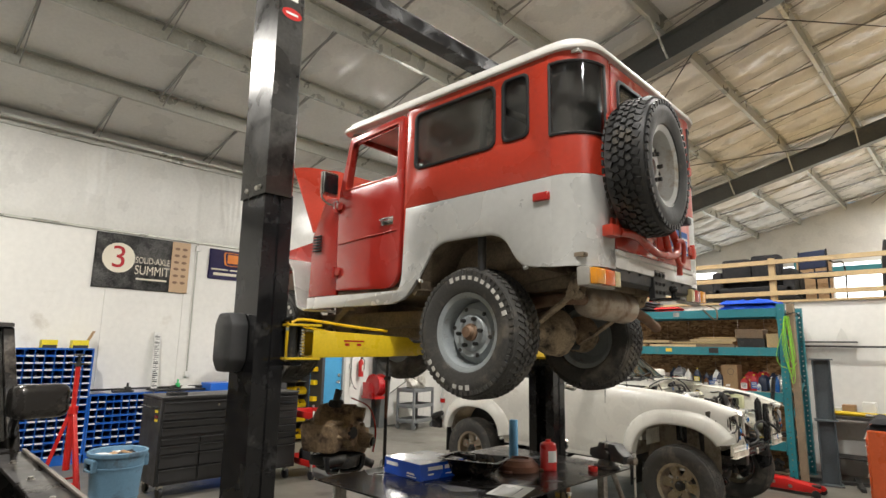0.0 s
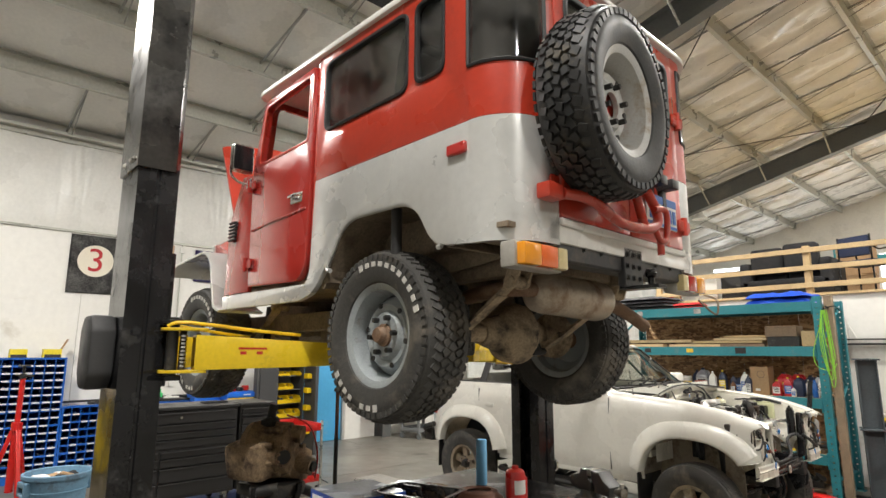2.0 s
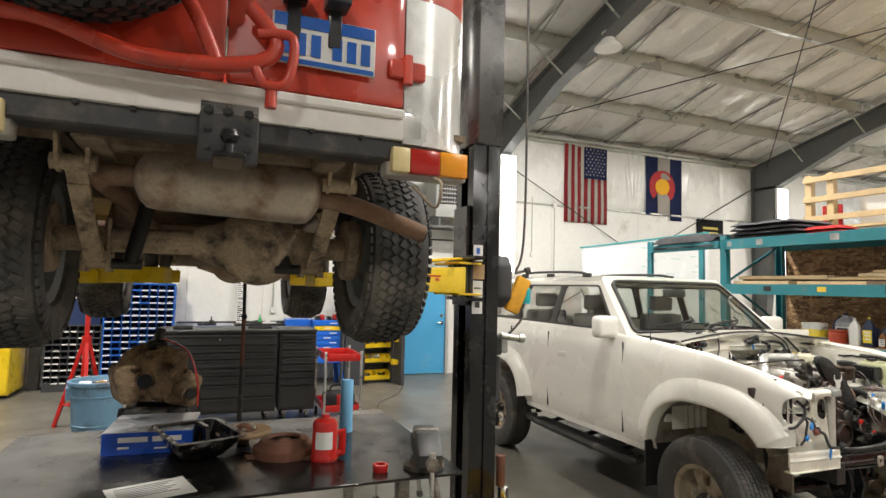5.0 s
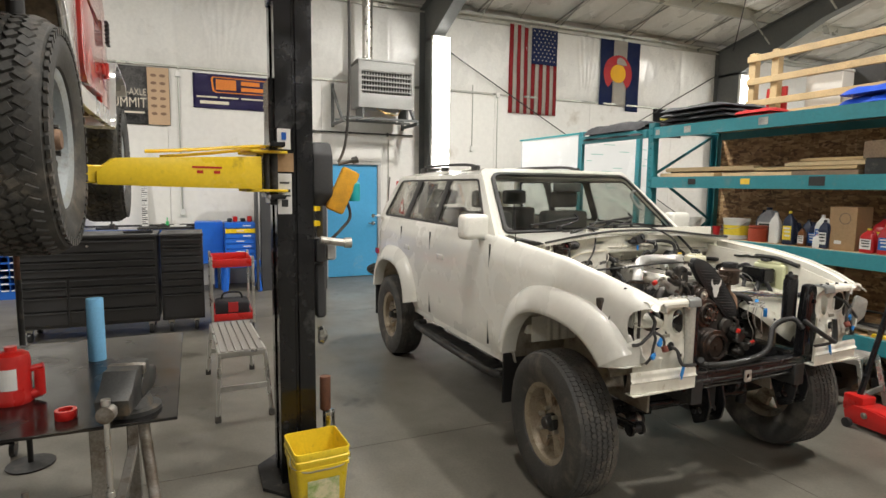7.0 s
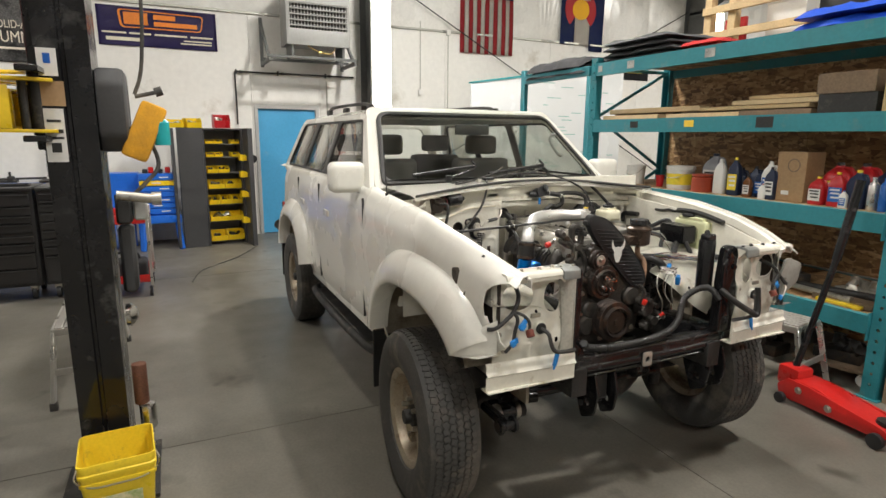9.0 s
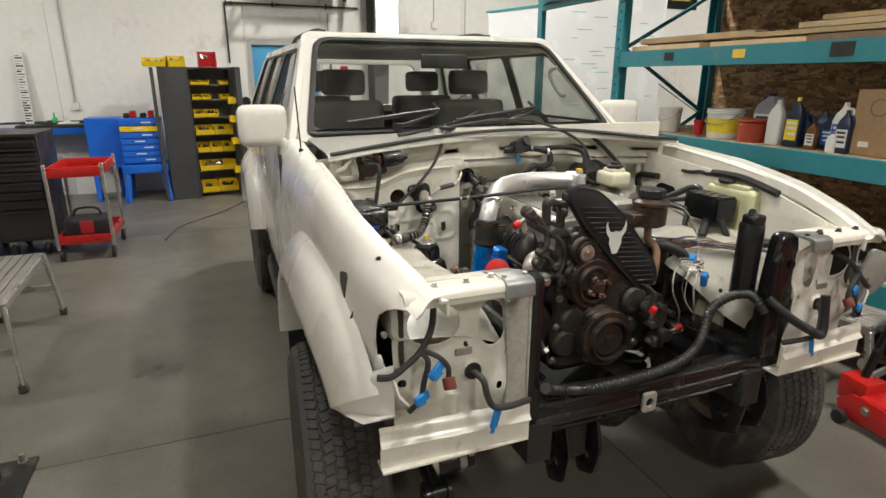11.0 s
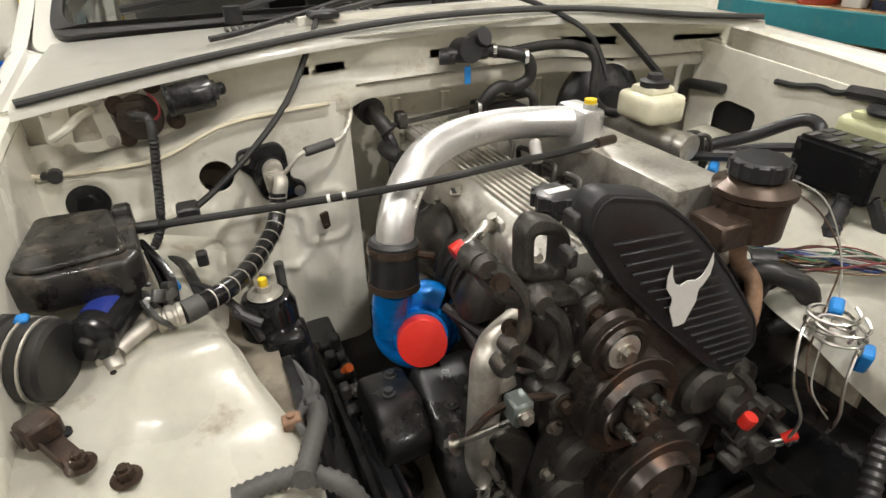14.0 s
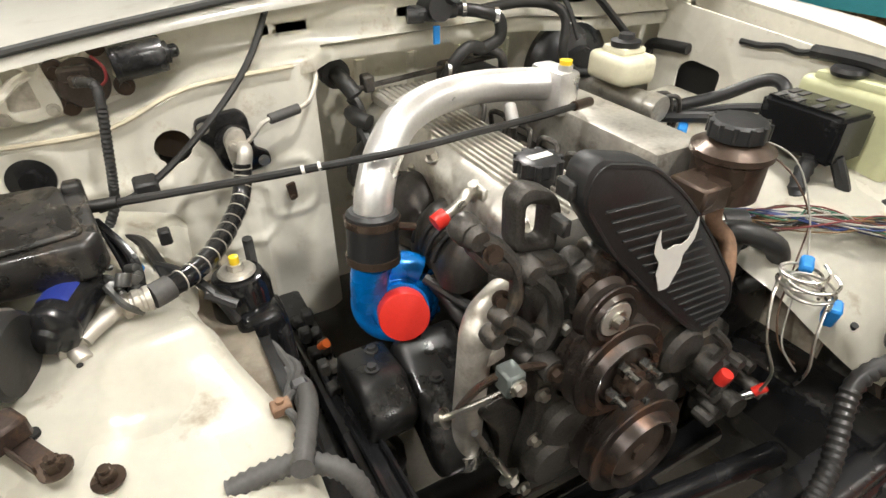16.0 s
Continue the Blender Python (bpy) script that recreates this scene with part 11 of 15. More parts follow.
for k in range(4):
    a = k * math.pi / 2 + 0.5
    c, s_ = math.cos(a), math.sin(a)
    bm = B()
    rod(bm, (0.06 * c, 0.06 * s_, 0.16), (0.46 * c, 0.46 * s_, 0.11), 0.026)
    leg = part("leg", bm, BLACK_PAINT, tj)
    bm = B()
    rod(bm, (0.46 * c, 0.46 * s_ - 0.014, 0.05), (0.46 * c, 0.46 * s_ + 0.014, 0.05), 0.05, seg=20)
    part("caster_wheel", bm, BLACK_PLASTIC, leg)
    bm = B()
    bx(bm, 0.46 * c - 0.02, 0.46 * c + 0.02, 0.46 * s_ - 0.022, 0.46 * s_ + 0.022, 0.085, 0.12, 0.004)
    part("caster_fork", bm, ZINC, leg)
    bm = B()
    hose(bm, [(0.0, 0.0, 0.79), (0.14 * c, 0.14 * s_, 0.80), (0.20 * c, 0.20 * s_, 0.84), (0.21 * c, 0.21 * s_, 0.92)], 0.022, 10)
    part("saddle_arm", bm, BLACK_PAINT, tj)
bm = B()
rod(bm, (0.1, -0.05, 0.5), (0.42, -0.28, 0.62), 0.016)
part("pump_handle", bm, BLACK_PAINT, tj)

CASTING = mat("muddy_gearbox_casting", (0.30, 0.21, 0.125), 0.85, 0.0, var=0.35, scale=7, stain=(0.07, 0.045, 0.03), amount=0.5, stain_scale=8, bump=0.6, bump_scale=45)
gb = thing("gearbox", "dirty mud-caked gearbox strapped on the transmission jack", "gearbox", (-3.38, 2.70, 0.86), 20)
bm = B()
lathe(bm, [(0.0, -0.16), (0.15, -0.16), (0.19, -0.13), (0.2, -0.09), (0.17, -0.05), (0.155, 0.05), (0.17, 0.1), (0.15, 0.15), (0.1, 0.17), (0.0, 0.17)], (-0.02, -0.02, 0.26), (0.8, 0.25, 0.3), 22)
for k in range(9):
    a = k * 0.7
    rod(bm, (0.03 + 0.02 * math.cos(a * 2), -0.03 + 0.17 * math.cos(a), 0.26 + 0.17 * math.sin(a)), (0.13, 0.0 + 0.16 * math.cos(a), 0.27 + 0.16 * math.sin(a)), 0.022, seg=8)
part("bell_housing", bm, CASTING, gb)
bm = B()
bx(bm, -0.22, 0.1, -0.2, 0.02, 0.12, 0.36, 0.05, 2, Matrix.Rotation(0.2, 4, "X")), bx(bm, -0.16, 0.14, -0.02, 0.2, 0.08, 0.3, 0.045, 2, Matrix.Rotation(-0.25, 4, "X"))
rod(bm, (0.1, -0.1, 0.25), (0.2, -0.13, 0.25), 0.075, 0.06, seg=18), rod(bm, (0.12, 0.12, 0.17), (0.22, 0.14, 0.15), 0.07, 0.055, seg=18), rod(bm, (0.05, 0.04, 0.38), (0.17, 0.09, 0.36), 0.06, seg=16)
part("case", bm, CASTING, gb)
bm = B()
rod(bm, (0.2, -0.13, 0.25), (0.215, -0.133, 0.25), 0.045, seg=18), rod(bm, (0.22, 0.14, 0.15), (0.24, 0.143, 0.147), 0.035, seg=18)
part("output_flange", bm, BLACK_DUSTY, gb)
for k in range(7):
    a = k * 0.9
    bm = B()
    bolt(bm, (0.2, -0.13 + 0.055 * math.cos(a), 0.25 + 0.055 * math.sin(a)), (1, 0, 0), 0.009, 0.014)
    part("bolt", bm, RUST, gb)
bm = B()
bx(bm, -0.1, 0.0, -0.06, 0.06, 0.40, 0.48, 0.02), rod(bm, (-0.05, 0, 0.47), (-0.04, 0.02, 0.56), 0.03)
part("shift_tower", bm, BLACK_DUSTY, gb)
bm = B()
hose(bm, [(0.1, 0.0, 0.5), (0.2, 0.12, 0.42), (0.23, 0.18, 0.24), (0.2, 0.2, 0.06)], 0.016, 8, flat=0.35)
part("strap", bm, RED, gb)
bm = B()
bx(bm, -0.2, 0.18, -0.14, 0.14, -0.03, 0.06, 0.03, 2), rod(bm, (0.0, -0.2, 0.02), (0.14, -0.1, 0.04), 0.04), rod(bm, (0.1, 0.1, 0.02), (0.2, 0.2, -0.04), 0.035)
part("cradle", bm, BLACK_DUSTY, gb)
# tall screw prop under the raised vehicle
prop = thing("support_pole", "thin dark support pole standing under the raised vehicle", "pole", (-3.43, 3.23, 0))
bm = B()
rod(bm, (0, 0, 0.01), (0, 0, 1.15), 0.016), rod(bm, (0, 0, 1.5), (0.01, -0.01, 1.95), 0.012), rod(bm, (-0.02, 0, 1.5), (0.035, 0, 1.5), 0.02)
part("tube", bm, BLACK_DUSTY, prop)
bm = B()
rod(bm, (0, 0, 1.15), (0, 0, 1.5), 0.014)
part("screw", bm, RUSTY, prop)
bm = B()
lathe(bm, [(0, 0), (0.13, 0), (0.13, 0.01), (0.03, 0.02), (0, 0.02)], (0, 0, 0), (0, 0, 1), 24)
part("foot", bm, BLACK_DUSTY, prop)

# step stool by the lift
def step_stool(at, turn, h, L, W, label):
    s = thing("step_stool", label, "step stool", at, turn, group="step stools")
    for k in range(6):
        y0 = -W / 2 + W * k / 6
        bm = B()
        bx(bm, -L / 2, L / 2, y0 + 0.004, y0 + W / 6 - 0.004, h - 0.03, h, 0.004)
        part("tread", bm, mat("ribbed_alu_tread", (0.34, 0.32, 0.29), 0.5, 0.5, var=0.25, scale=6) if "ribbed_alu_tread" not in bpy.data.materials else bpy.data.materials["ribbed_alu_tread"], s)
    bm = B()
    plate(bm, rect(-L / 2 - 0.012, -W / 2 - 0.012, L / 2 + 0.012, W / 2 + 0.012, 0.015), [rect(-L / 2 + 0.01, -W / 2 + 0.01, L / 2 - 0.01, W / 2 - 0.01)], "z", h - 0.05, h - 0.008, 0.003)
    part("rim", bm, BRUSHED, s)
    for sx in (-1, 1):
        ends = []
        for sy in (-1, 1):
            a, b = Vector((sx * L / 2, sy * W / 2, h - 0.03)), Vector((sx * (L / 2 + 0.09), sy * (W / 2 + 0.03), 0.03))
            m, ln = axes_to(a, b)
            bm = B()
            bx(bm, -0.011, 0.011, -0.018, 0.018, 0, ln, 0.003, 1, m)
            leg = part("leg", bm, BRUSHED, s)
            bm = B()
            bx(bm, b.x - 0.02, b.x + 0.02, b.y - 0.022, b.y + 0.022, 0.0, 0.05, 0.005)
            part("rubber_foot", bm, RUBBER, leg)
            ends.append(a.lerp(b, 0.55))
        bm = B()
        m, ln = axes_to(ends[0], ends[1])
        bx(bm, -0.008, 0.008, -0.02, 0.02, 0, ln, 0.002, 1, m)
        part("crossbar", bm, BRUSHED, s)
    return s
step_stool((-4.25, 4.48, 0), 2, 0.5, 0.98, 0.32, "aluminium work platform stool with a ribbed worn top")
step_stool((-2.1, 8.86, 0), 8, 0.48, 0.34, 0.30, "small aluminium step stool beside the rack")

# ---- teal pallet rack and its load ----
def osb_material():
    m = bpy.data.materials.new("strand_board")
    m.use_nodes = True
    N, L = m.node_tree.nodes, m.node_tree.links
    bs = N["Principled BSDF"]
    tc, info = N.new("ShaderNodeTexCoord"), N.new("ShaderNodeObjectInfo")
    outs = []
    for ang, sc in ((0.5, (9, 1, 34)), (-0.6, (8, 1, 38)), (1.4, (10, 1, 30))):
        mp, vo = N.new("ShaderNodeMapping"), N.new("ShaderNodeTexVoronoi")
        mp.inputs["Rotation"].default_value = (0, ang, 0)
        mp.inputs["Scale"].default_value = sc
        L.new(tc.outputs["Object"], mp.inputs["Vector"]), L.new(mp.outputs[0], vo.inputs["Vector"])
        vo.inputs["Scale"].default_value = 1.0
        outs.append(vo)
    pick = N.new("ShaderNodeTexNoise")
    pick.inputs["Scale"].default_value = 9.0
    L.new(tc.outputs["Object"], pick.inputs["Vector"])
    prev = outs[0].outputs["Color"]
    for k, v in enumerate(outs[1:]):
        mr = N.new("ShaderNodeMapRange")
        mr.inputs["From Min"].default_value, mr.inputs["From Max"].default_value = 0.46 + 0.06 * k, 0.5 + 0.06 * k
        L.new(pick.outputs["Fac"], mr.inputs["Value"])
        mx = N.new("ShaderNodeMix")
        mx.data_type = "RGBA"
        L.new(mr.outputs[0], mx.inputs["Factor"]), L.new(prev, mx.inputs["A"]), L.new(v.outputs["Color"], mx.inputs["B"])
        prev = mx.outputs["Result"]
    sep = N.new("ShaderNodeSeparateColor")
    L.new(prev, sep.inputs[0])
    rp = N.new("ShaderNodeValToRGB")
    for pos, col in ((0.45, (0.33, 0.19, 0.085, 1)), (0.8, (0.48, 0.31, 0.15, 1))):
        e = rp.color_ramp.elements.new(pos)
        e.color = col
    rp.color_ramp.elements[0].color = (0.14, 0.075, 0.035, 1)
    rp.color_ramp.elements[-1].color = (0.62, 0.44, 0.24, 1)
    L.new(sep.outputs[0], rp.inputs[0]), L.new(rp.outputs[0], bs.inputs["Base Color"])
    bp = N.new("ShaderNodeBump")
    bp.inputs["Strength"].default_value, bp.inputs["Distance"].default_value = 0.3, 0.003
    L.new(sep.outputs[1], bp.inputs["Height"]), L.new(bp.outputs[0], bs.inputs["Normal"])
    bs.inputs["Roughness"].default_value = 0.65
    return m


OSB = osb_material()
RX0, RX1, RF, RB = -4.6, -1.65, 9.15, 10.25
LEVELS = (2.44, 1.87, 1.23, 0.56)
rack = thing("pallet_rack", "teal steel pallet rack backed with strand board", "rack")
def upright(x, parent):
    for y in (RF + 0.04, RB - 0.04):
        bm = B()
        holes = [circle(0.0, 0.1 + 0.075 * k, 0.011, 8) for k in range(32)]
        plate(bm, rect(-0.045, 0.01, 0.045, 2.5), holes, "y", -0.004, 0.004, 0, Matrix.Translation((x, y - (0.036 if y < 9.6 else -0.036), 0)))
        for s in (-1, 1):
            bx(bm, x + s * 0.045 - 0.004, x + s * 0.045 + 0.004, y - 0.036, y + 0.036, 0.01, 2.5)
        bx(bm, x - 0.07, x + 0.07, y - 0.06, y + 0.06, 0, 0.008)
        part("upright", bm, TEAL, parent)
    zs = [0.25, 0.8, 1.35, 1.9, 2.4]
    for k, (a, b) in enumerate(zip(zs, zs[1:])):
        bm = B()
        rod(bm, (x, RF + 0.07 if k % 2 else RB - 0.07, a), (x, RB - 0.07 if k % 2 else RF + 0.07, b), 0.018, seg=8)
        part("brace", bm, TEAL, parent)
    bm = B()
    rod(bm, (x, RF + 0.06, 2.4), (x, RB - 0.06, 2.4), 0.018, seg=8), rod(bm, (x, RF + 0.06, 0.25), (x, RB - 0.06, 0.25), 0.018, seg=8)
    part("tie", bm, TEAL, parent)
upright(RX0, rack), upright(RX1, rack)
for z in LEVELS:
    for y in (RF - 0.02, RB - 0.03):
        bm = B()
        h = 0.125 if y < 9.5 else 0.10
        plate(bm, [(y, z - h), (y + 0.045, z - h), (y + 0.045, z - 0.03), (y + 0.05, z - 0.03), (y + 0.05, z - 0.001), (y, z - 0.001)], [], "x", RX0 + 0.05, RX1 - 0.05, 0.003)
        part("beam", bm, TEAL, rack)
    for x in (RX0 + 0.052, RX1 - 0.055):
        bm = B()
        bx(bm, x - 0.003, x + 0.003, RF - 0.026, RF + 0.03, z - 0.17, z + 0.02, 0.001)
        part("beam_end", bm, TEAL, rack)
    n = 3
    for k in range(n):
        bm = B()
        w = (RX1 - RX0 - 0.12) / n
        bx(bm, RX0 + 0.06 + w * k, RX0 + 0.054 + w * (k + 1), RF + 0.035, RB - 0.036, z - 0.016, z, 0.001)
        part("deck_board", bm, OSB, rack)
rnd = random.Random(4)
x = RX0 + 0.06
while x < RX1 - 0.1:
    w = min(rnd.choice((0.38, 0.4, 0.42)), RX1 - 0.06 - x)
    for z0, z1 in ((0.02, 0.54), (0.58, 1.21), (1.25, 1.85), (1.89, 2.42)):
        bm = B()
        bx(bm, x + 0.003, x + w - 0.003, RB - 0.02, RB - 0.006, z0, z1)
        part("back_board", bm, OSB, rack)
    x += w
BADGE = mat("worn_grey_label", (0.32, 0.31, 0.29), 0.5, var=0.5, scale=20)
for (xx, z, w, h, mt) in ((-3.95, 1.815, 0.1, 0.06, BLACK_DUSTY), (-3.3, 1.815, 0.1, 0.055, mat("yellow_rack_label", (0.75, 0.52, 0.05), 0.5)), (-2.6, 1.815, 0.14, 0.08, BLACK_DUSTY), (-4.05, 2.38, 0.09, 0.07, BADGE), (-3.15, 2.38, 0.10, 0.07, BADGE), (-4.48, 2.38, 0.06, 0.06, BADGE)):
    bm = B()
    bx(bm, xx - w / 2, xx + w / 2, RF - 0.0225, RF - 0.0206, z - h / 2, z + h / 2)
    part("beam_label", bm, mt, rack)
# the second bay's end beam running on behind, to the west
bm = B()
bx(bm, -5.9, -4.66, RF - 0.02, RF + 0.03, 2.33, 2.43, 0.004)
part("side_beam", bm, TEAL, rack)
bm = B()
for y in (RF + 0.02, RB - 0.05):
    bx(bm, -5.98, -5.9, y - 0.03, y + 0.03, 0, 2.5, 0.004)
part("side_upright", bm, TEAL, rack)
# timber post and green hose at the open end
bm = B()
bx(bm, RX1 + 0.075, RX1 + 0.165, RF + 0.02, RF + 0.11, 0, 2.5, 0.004)
solid("timber_post", bm, mat("weathered_timber", (0.25, 0.19, 0.125), 0.75, var=0.3, scale=8, bump=0.3), "rough pine post standing against the rack end", "post")
LIME = mat("lime_hose", (0.28, 0.62, 0.06), 0.4)
coil = thing("air_hose_coil", "lime green air hose hung in loops on the post", "hose")
rnd = random.Random(9)
for k in range(4):
    bm = B()
    y = RF - 0.02 - 0.012 * (k % 3)
    x0 = RX1 + 0.05 + 0.012 * k
    dn = 1.35 + rnd.uniform(0, 0.35)
    hose(bm, [(x0, y, 2.32), (x0 - 0.03, y - 0.01, 2.1), (x0 - 0.04 + 0.01 * k, y - 0.015, 1.85), (x0 + 0.02, y - 0.01, dn), (x0 + 0.06, y - 0.01, dn + 0.08), (x0 + 0.05, y, 1.9), (x0 + 0.02, y, 2.32)], 0.0048, 8)
    part("loop", bm, LIME, coil)
bm = B()
hose(bm, [(RX1 + 0.02, RF - 0.05, 2.1), (RX1 - 0.07, RF - 0.06, 1.8), (RX1 - 0.04, RF - 0.06, 1.62), (RX1 + 0.1, RF - 0.05, 1.58), (RX1 + 0.16, RF - 0.04, 1.66)], 0.0048, 8)
part("loose_loop", bm, LIME, coil)
bm = B()
rod(bm, (RX1 + 0.12, RF + 0.02, 2.34), (RX1 + 0.12, RF - 0.09, 2.36), 0.009), hose(bm, [(RX1 + 0.08, RF - 0.04, 2.33), (RX1 + 0.2, RF - 0.06, 2.36), (RX1 + 0.27, RF - 0.05, 2.28)], 0.007, 8)
part("hook", bm, BLACK_PAINT, coil)

# cloths on top of the rack
def cloth(name, x0, x1, y0, y1, z, h, material, label, seed, layers=1, drop=0.0):
    """A soft folded pile with rounded, uneven layers."""
    ob = thing(name, label, "blanket")
    for l in range(layers):
        bm = B()
        nu, nv = 22, 14
        g = []
        for i in range(nu + 1):
            row = []
            for j in range(nv + 1):
                u, v = i / nu, j / nv
                e = min(u, 1 - u, v, 1 - v)
                hump = min(1.0, e * 9) ** 0.5
                n1 = noise.noise(Vector((u * 5 + seed, v * 4, l * 3.1 + seed)))
                n2 = noise.noise(Vector((u * 12, v * 9 + seed, l * 2.3)))
                zz = z + h * l / layers + (h / layers) * hump * (0.75 + 0.35 * n1 + 0.18 * n2) + 0.002
                px = x0 + (x1 - x0) * u + 0.04 * noise.noise(Vector((v * 4, l * 5.0, seed))) + 0.03 * l * (0.5 - u)
                py = y0 + (y1 - y0) * v + 0.05 * noise.noise(Vector((u * 4, l * 4.0 + 9, seed))) - 0.01 * l
                if drop and v < 0.16:
                    zz -= drop * (0.16 - v) / 0.16
                row.append(bm.verts.new((px, py, zz)))
            g.append(row)
        for i in range(nu):
            for j in range(nv):
                bm.faces.new((g[i][j], g[i + 1][j], g[i + 1][j + 1], g[i][j + 1]))
        lo = [[bm.verts.new((v.co.x, v.co.y, max(v.co.z - h / layers * 0.8, z + h * l / layers) if (0 < i < nu and 0 < j < nv) else v.co.z - 0.004)) for j, v in enumerate(row)] for i, row in enumerate(g)]
        for i in range(nu):
            for j in range(nv):
                bm.faces.new((lo[i][j], lo[i][j + 1], lo[i + 1][j + 1], lo[i + 1][j]))
        part("layer", bm, material, ob, angle=70)
    return ob
GREY_CLOTH = mat("grey_moving_blanket", (0.06, 0.06, 0.065), 0.9, var=0.3, scale=12, bump=0.5, bump_scale=60)
BLACK_CLOTH = mat("black_folded_cloth", (0.016, 0.016, 0.018), 0.85, var=0.3, scale=12, bump=0.4, bump_scale=60)
TARP = mat("royal_blue_tarp", (0.012, 0.075, 0.52), 0.55, var=0.12, scale=6, bump=0.3, bump_scale=40)
RED_CLOTH = mat("red_rag", (0.42, 0.02, 0.02), 0.85, var=0.2, scale=10, bump=0.4)
cloth("folded_blankets", -4.55, -3.62, 9.2, 9.95, 2.44, 0.22, GREY_CLOTH, "pile of folded grey moving blankets on the rack", 2, 4)
cloth("black_blanket", -5.85, -4.72, 9.12, 9.7, 2.43, 0.14, BLACK_CLOTH, "black padded blanket draped over the rack beam", 5, 2, 0.06)
cloth("blue_tarp", -2.5, -1.72, 9.16, 9.8, 2.44, 0.16, TARP, "royal blue folded tarp lying on the rack", 7, 2)
cloth("red_rags", -3.58, -3.15, 9.25, 9.6, 2.44, 0.09, RED_CLOTH, "crumpled red shop rags on the rack", 8, 2)

# timber on the second shelf
PINE_PALE = mat("pale_pine", (0.60, 0.46, 0.27), 0.65, var=0.15, scale=6, bump=0.3, bump_scale=25)
for x0, x1, y0, y1, z0, h, mt in ((-4.5, -3.75, 9.22, 9.36, 0, 0.04, PINE_PALE), (-4.5, -3.7, 9.38, 9.6, 0, 0.06, WOOD_DARK), (-4.5, -3.35, 9.3, 9.42, 0.06, 0.045, PINE_PALE), (-3.65, -2.9, 9.22, 9.34, 0, 0.035, PINE_PALE), (-3.6, -2.4, 9.36, 9.5, 0, 0.05, WOOD_DARK),
                                  (-3.3, -2.35, 9.24, 9.4, 0.05, 0.03, WOOD), (-3.0, -2.3, 9.26, 9.36, 0.085, 0.035, PINE_PALE), (-2.95, -2.4, 9.38, 9.48, 0.085, 0.04, PINE_PALE), (-2.88, -2.3, 9.3, 9.42, 0.125, 0.03, WOOD), (-3.8, -2.8, 9.6, 9.8, 0, 0.05, WOOD), (-3.7, -2.9, 9.52, 9.64, 0.05, 0.05, WOOD_DARK), (-2.9, -2.32, 9.22, 9.3, 0.0, 0.04, WOOD_DARK)):
    bm = B()
    bx(bm, x0, x1, y0, y1, 1.87 + z0, 1.87 + z0 + h, 0.003)
    solid("timber_board", bm, mt, "sawn timber board stacked on the rack shelf", "board", "timber on the rack")
for x0, x1, z0, z1, mt, lb in ((-2.28, -1.9, 1.87, 2.0, BLACK_DUSTY, "dark oily timber block on the rack shelf"), (-2.3, -1.92, 2.0, 2.14, WOOD_DARK, "thick brown timber block on the rack shelf")):
    bm = B()
    bx(bm, x0, x1, 9.22, 9.5, z0, z1, 0.005)
    solid("timber_block", bm, mt, lb, "timber block")
bm = B()
bx(bm, -1.88, -1.72, 9.24, 9.45, 1.87, 2.07, 0.004)
solid("wooden_crate", bm, WOOD, "small pine crate on the rack shelf", "crate")

# bottles, buckets and cartons on the third shelf
def jug(at, w, h, material, label, cap, lab=None, turn=0, handle=True):
    ob = thing("oil_jug", label, "jug", at, turn, group="jugs on the rack")
    bm = B()
    d = w * 0.62
    prev = None
    for z, s in ((0, 0.92), (0.012, 1.0), (h * 0.62, 1.0), (h * 0.76, 0.8), (h * 0.86, 0.42), (h * 0.9, 0.3), (h * 0.93, 0.28)):
        lo = [bm.verts.new((x, y, z)) for x, y in rect(-w / 2 * s, -d / 2 * s, w / 2 * s, d / 2 * s, 0.22 * w * s, 4)]
        n = len(lo)
        if prev:
            for i in range(n):
                bm.faces.new((prev[i], prev[(i + 1) % n], lo[(i + 1) % n], lo[i]))
        else:
            bm.faces.new(lo)
        prev = lo
    bm.faces.new(prev)
    part("body", bm, material, ob)
    bm = B()
    rod(bm, (0, 0, h * 0.925), (0, 0, h), w * 0.13, seg=14, bev=0.003)
    part("cap", bm, cap, ob)
    if handle:
        bm = B()
        hose(bm, [(w * 0.12, 0, h * 0.86), (w * 0.36, 0, h * 0.86), (w * 0.47, 0, h * 0.74), (w * 0.47, 0, h * 0.55)], w * 0.07, 8)
        part("handle", bm, material, ob)
    if lab:
        bm = B()
        bx(bm, -w * 0.38, w * 0.38, -d / 2 - 0.0016, -d / 2 - 0.0004, h * 0.14, h * 0.56)
        p = part("label", bm, lab, ob)
        for k, f in enumerate((0.46, 0.36, 0.24)):
            bm = B()
            bx(bm, -w * (0.3 - 0.05 * k), w * 0.28, -d / 2 - 0.0026, -d / 2 - 0.0018, h * f, h * (f + 0.05))
            part("print_bar", bm, PAPER if lab is not PAPER else INK, p)
    return ob
P_DARK = mat("dark_blue_bottle", (0.015, 0.025, 0.06), 0.35)
P_BLUE = mat("blue_bottle", (0.02, 0.12, 0.42), 0.35)
P_YELLOW = mat("yellow_label", (0.80, 0.62, 0.04), 0.45)
P_RED = mat("red_bottle", (0.45, 0.015, 0.02), 0.35)
P_GREY = mat("silver_grey_jug", (0.32, 0.33, 0.35), 0.4, 0.2)
P_BROWN = mat("amber_bottle", (0.16, 0.06, 0.015), 0.3)
S3 = 1.23
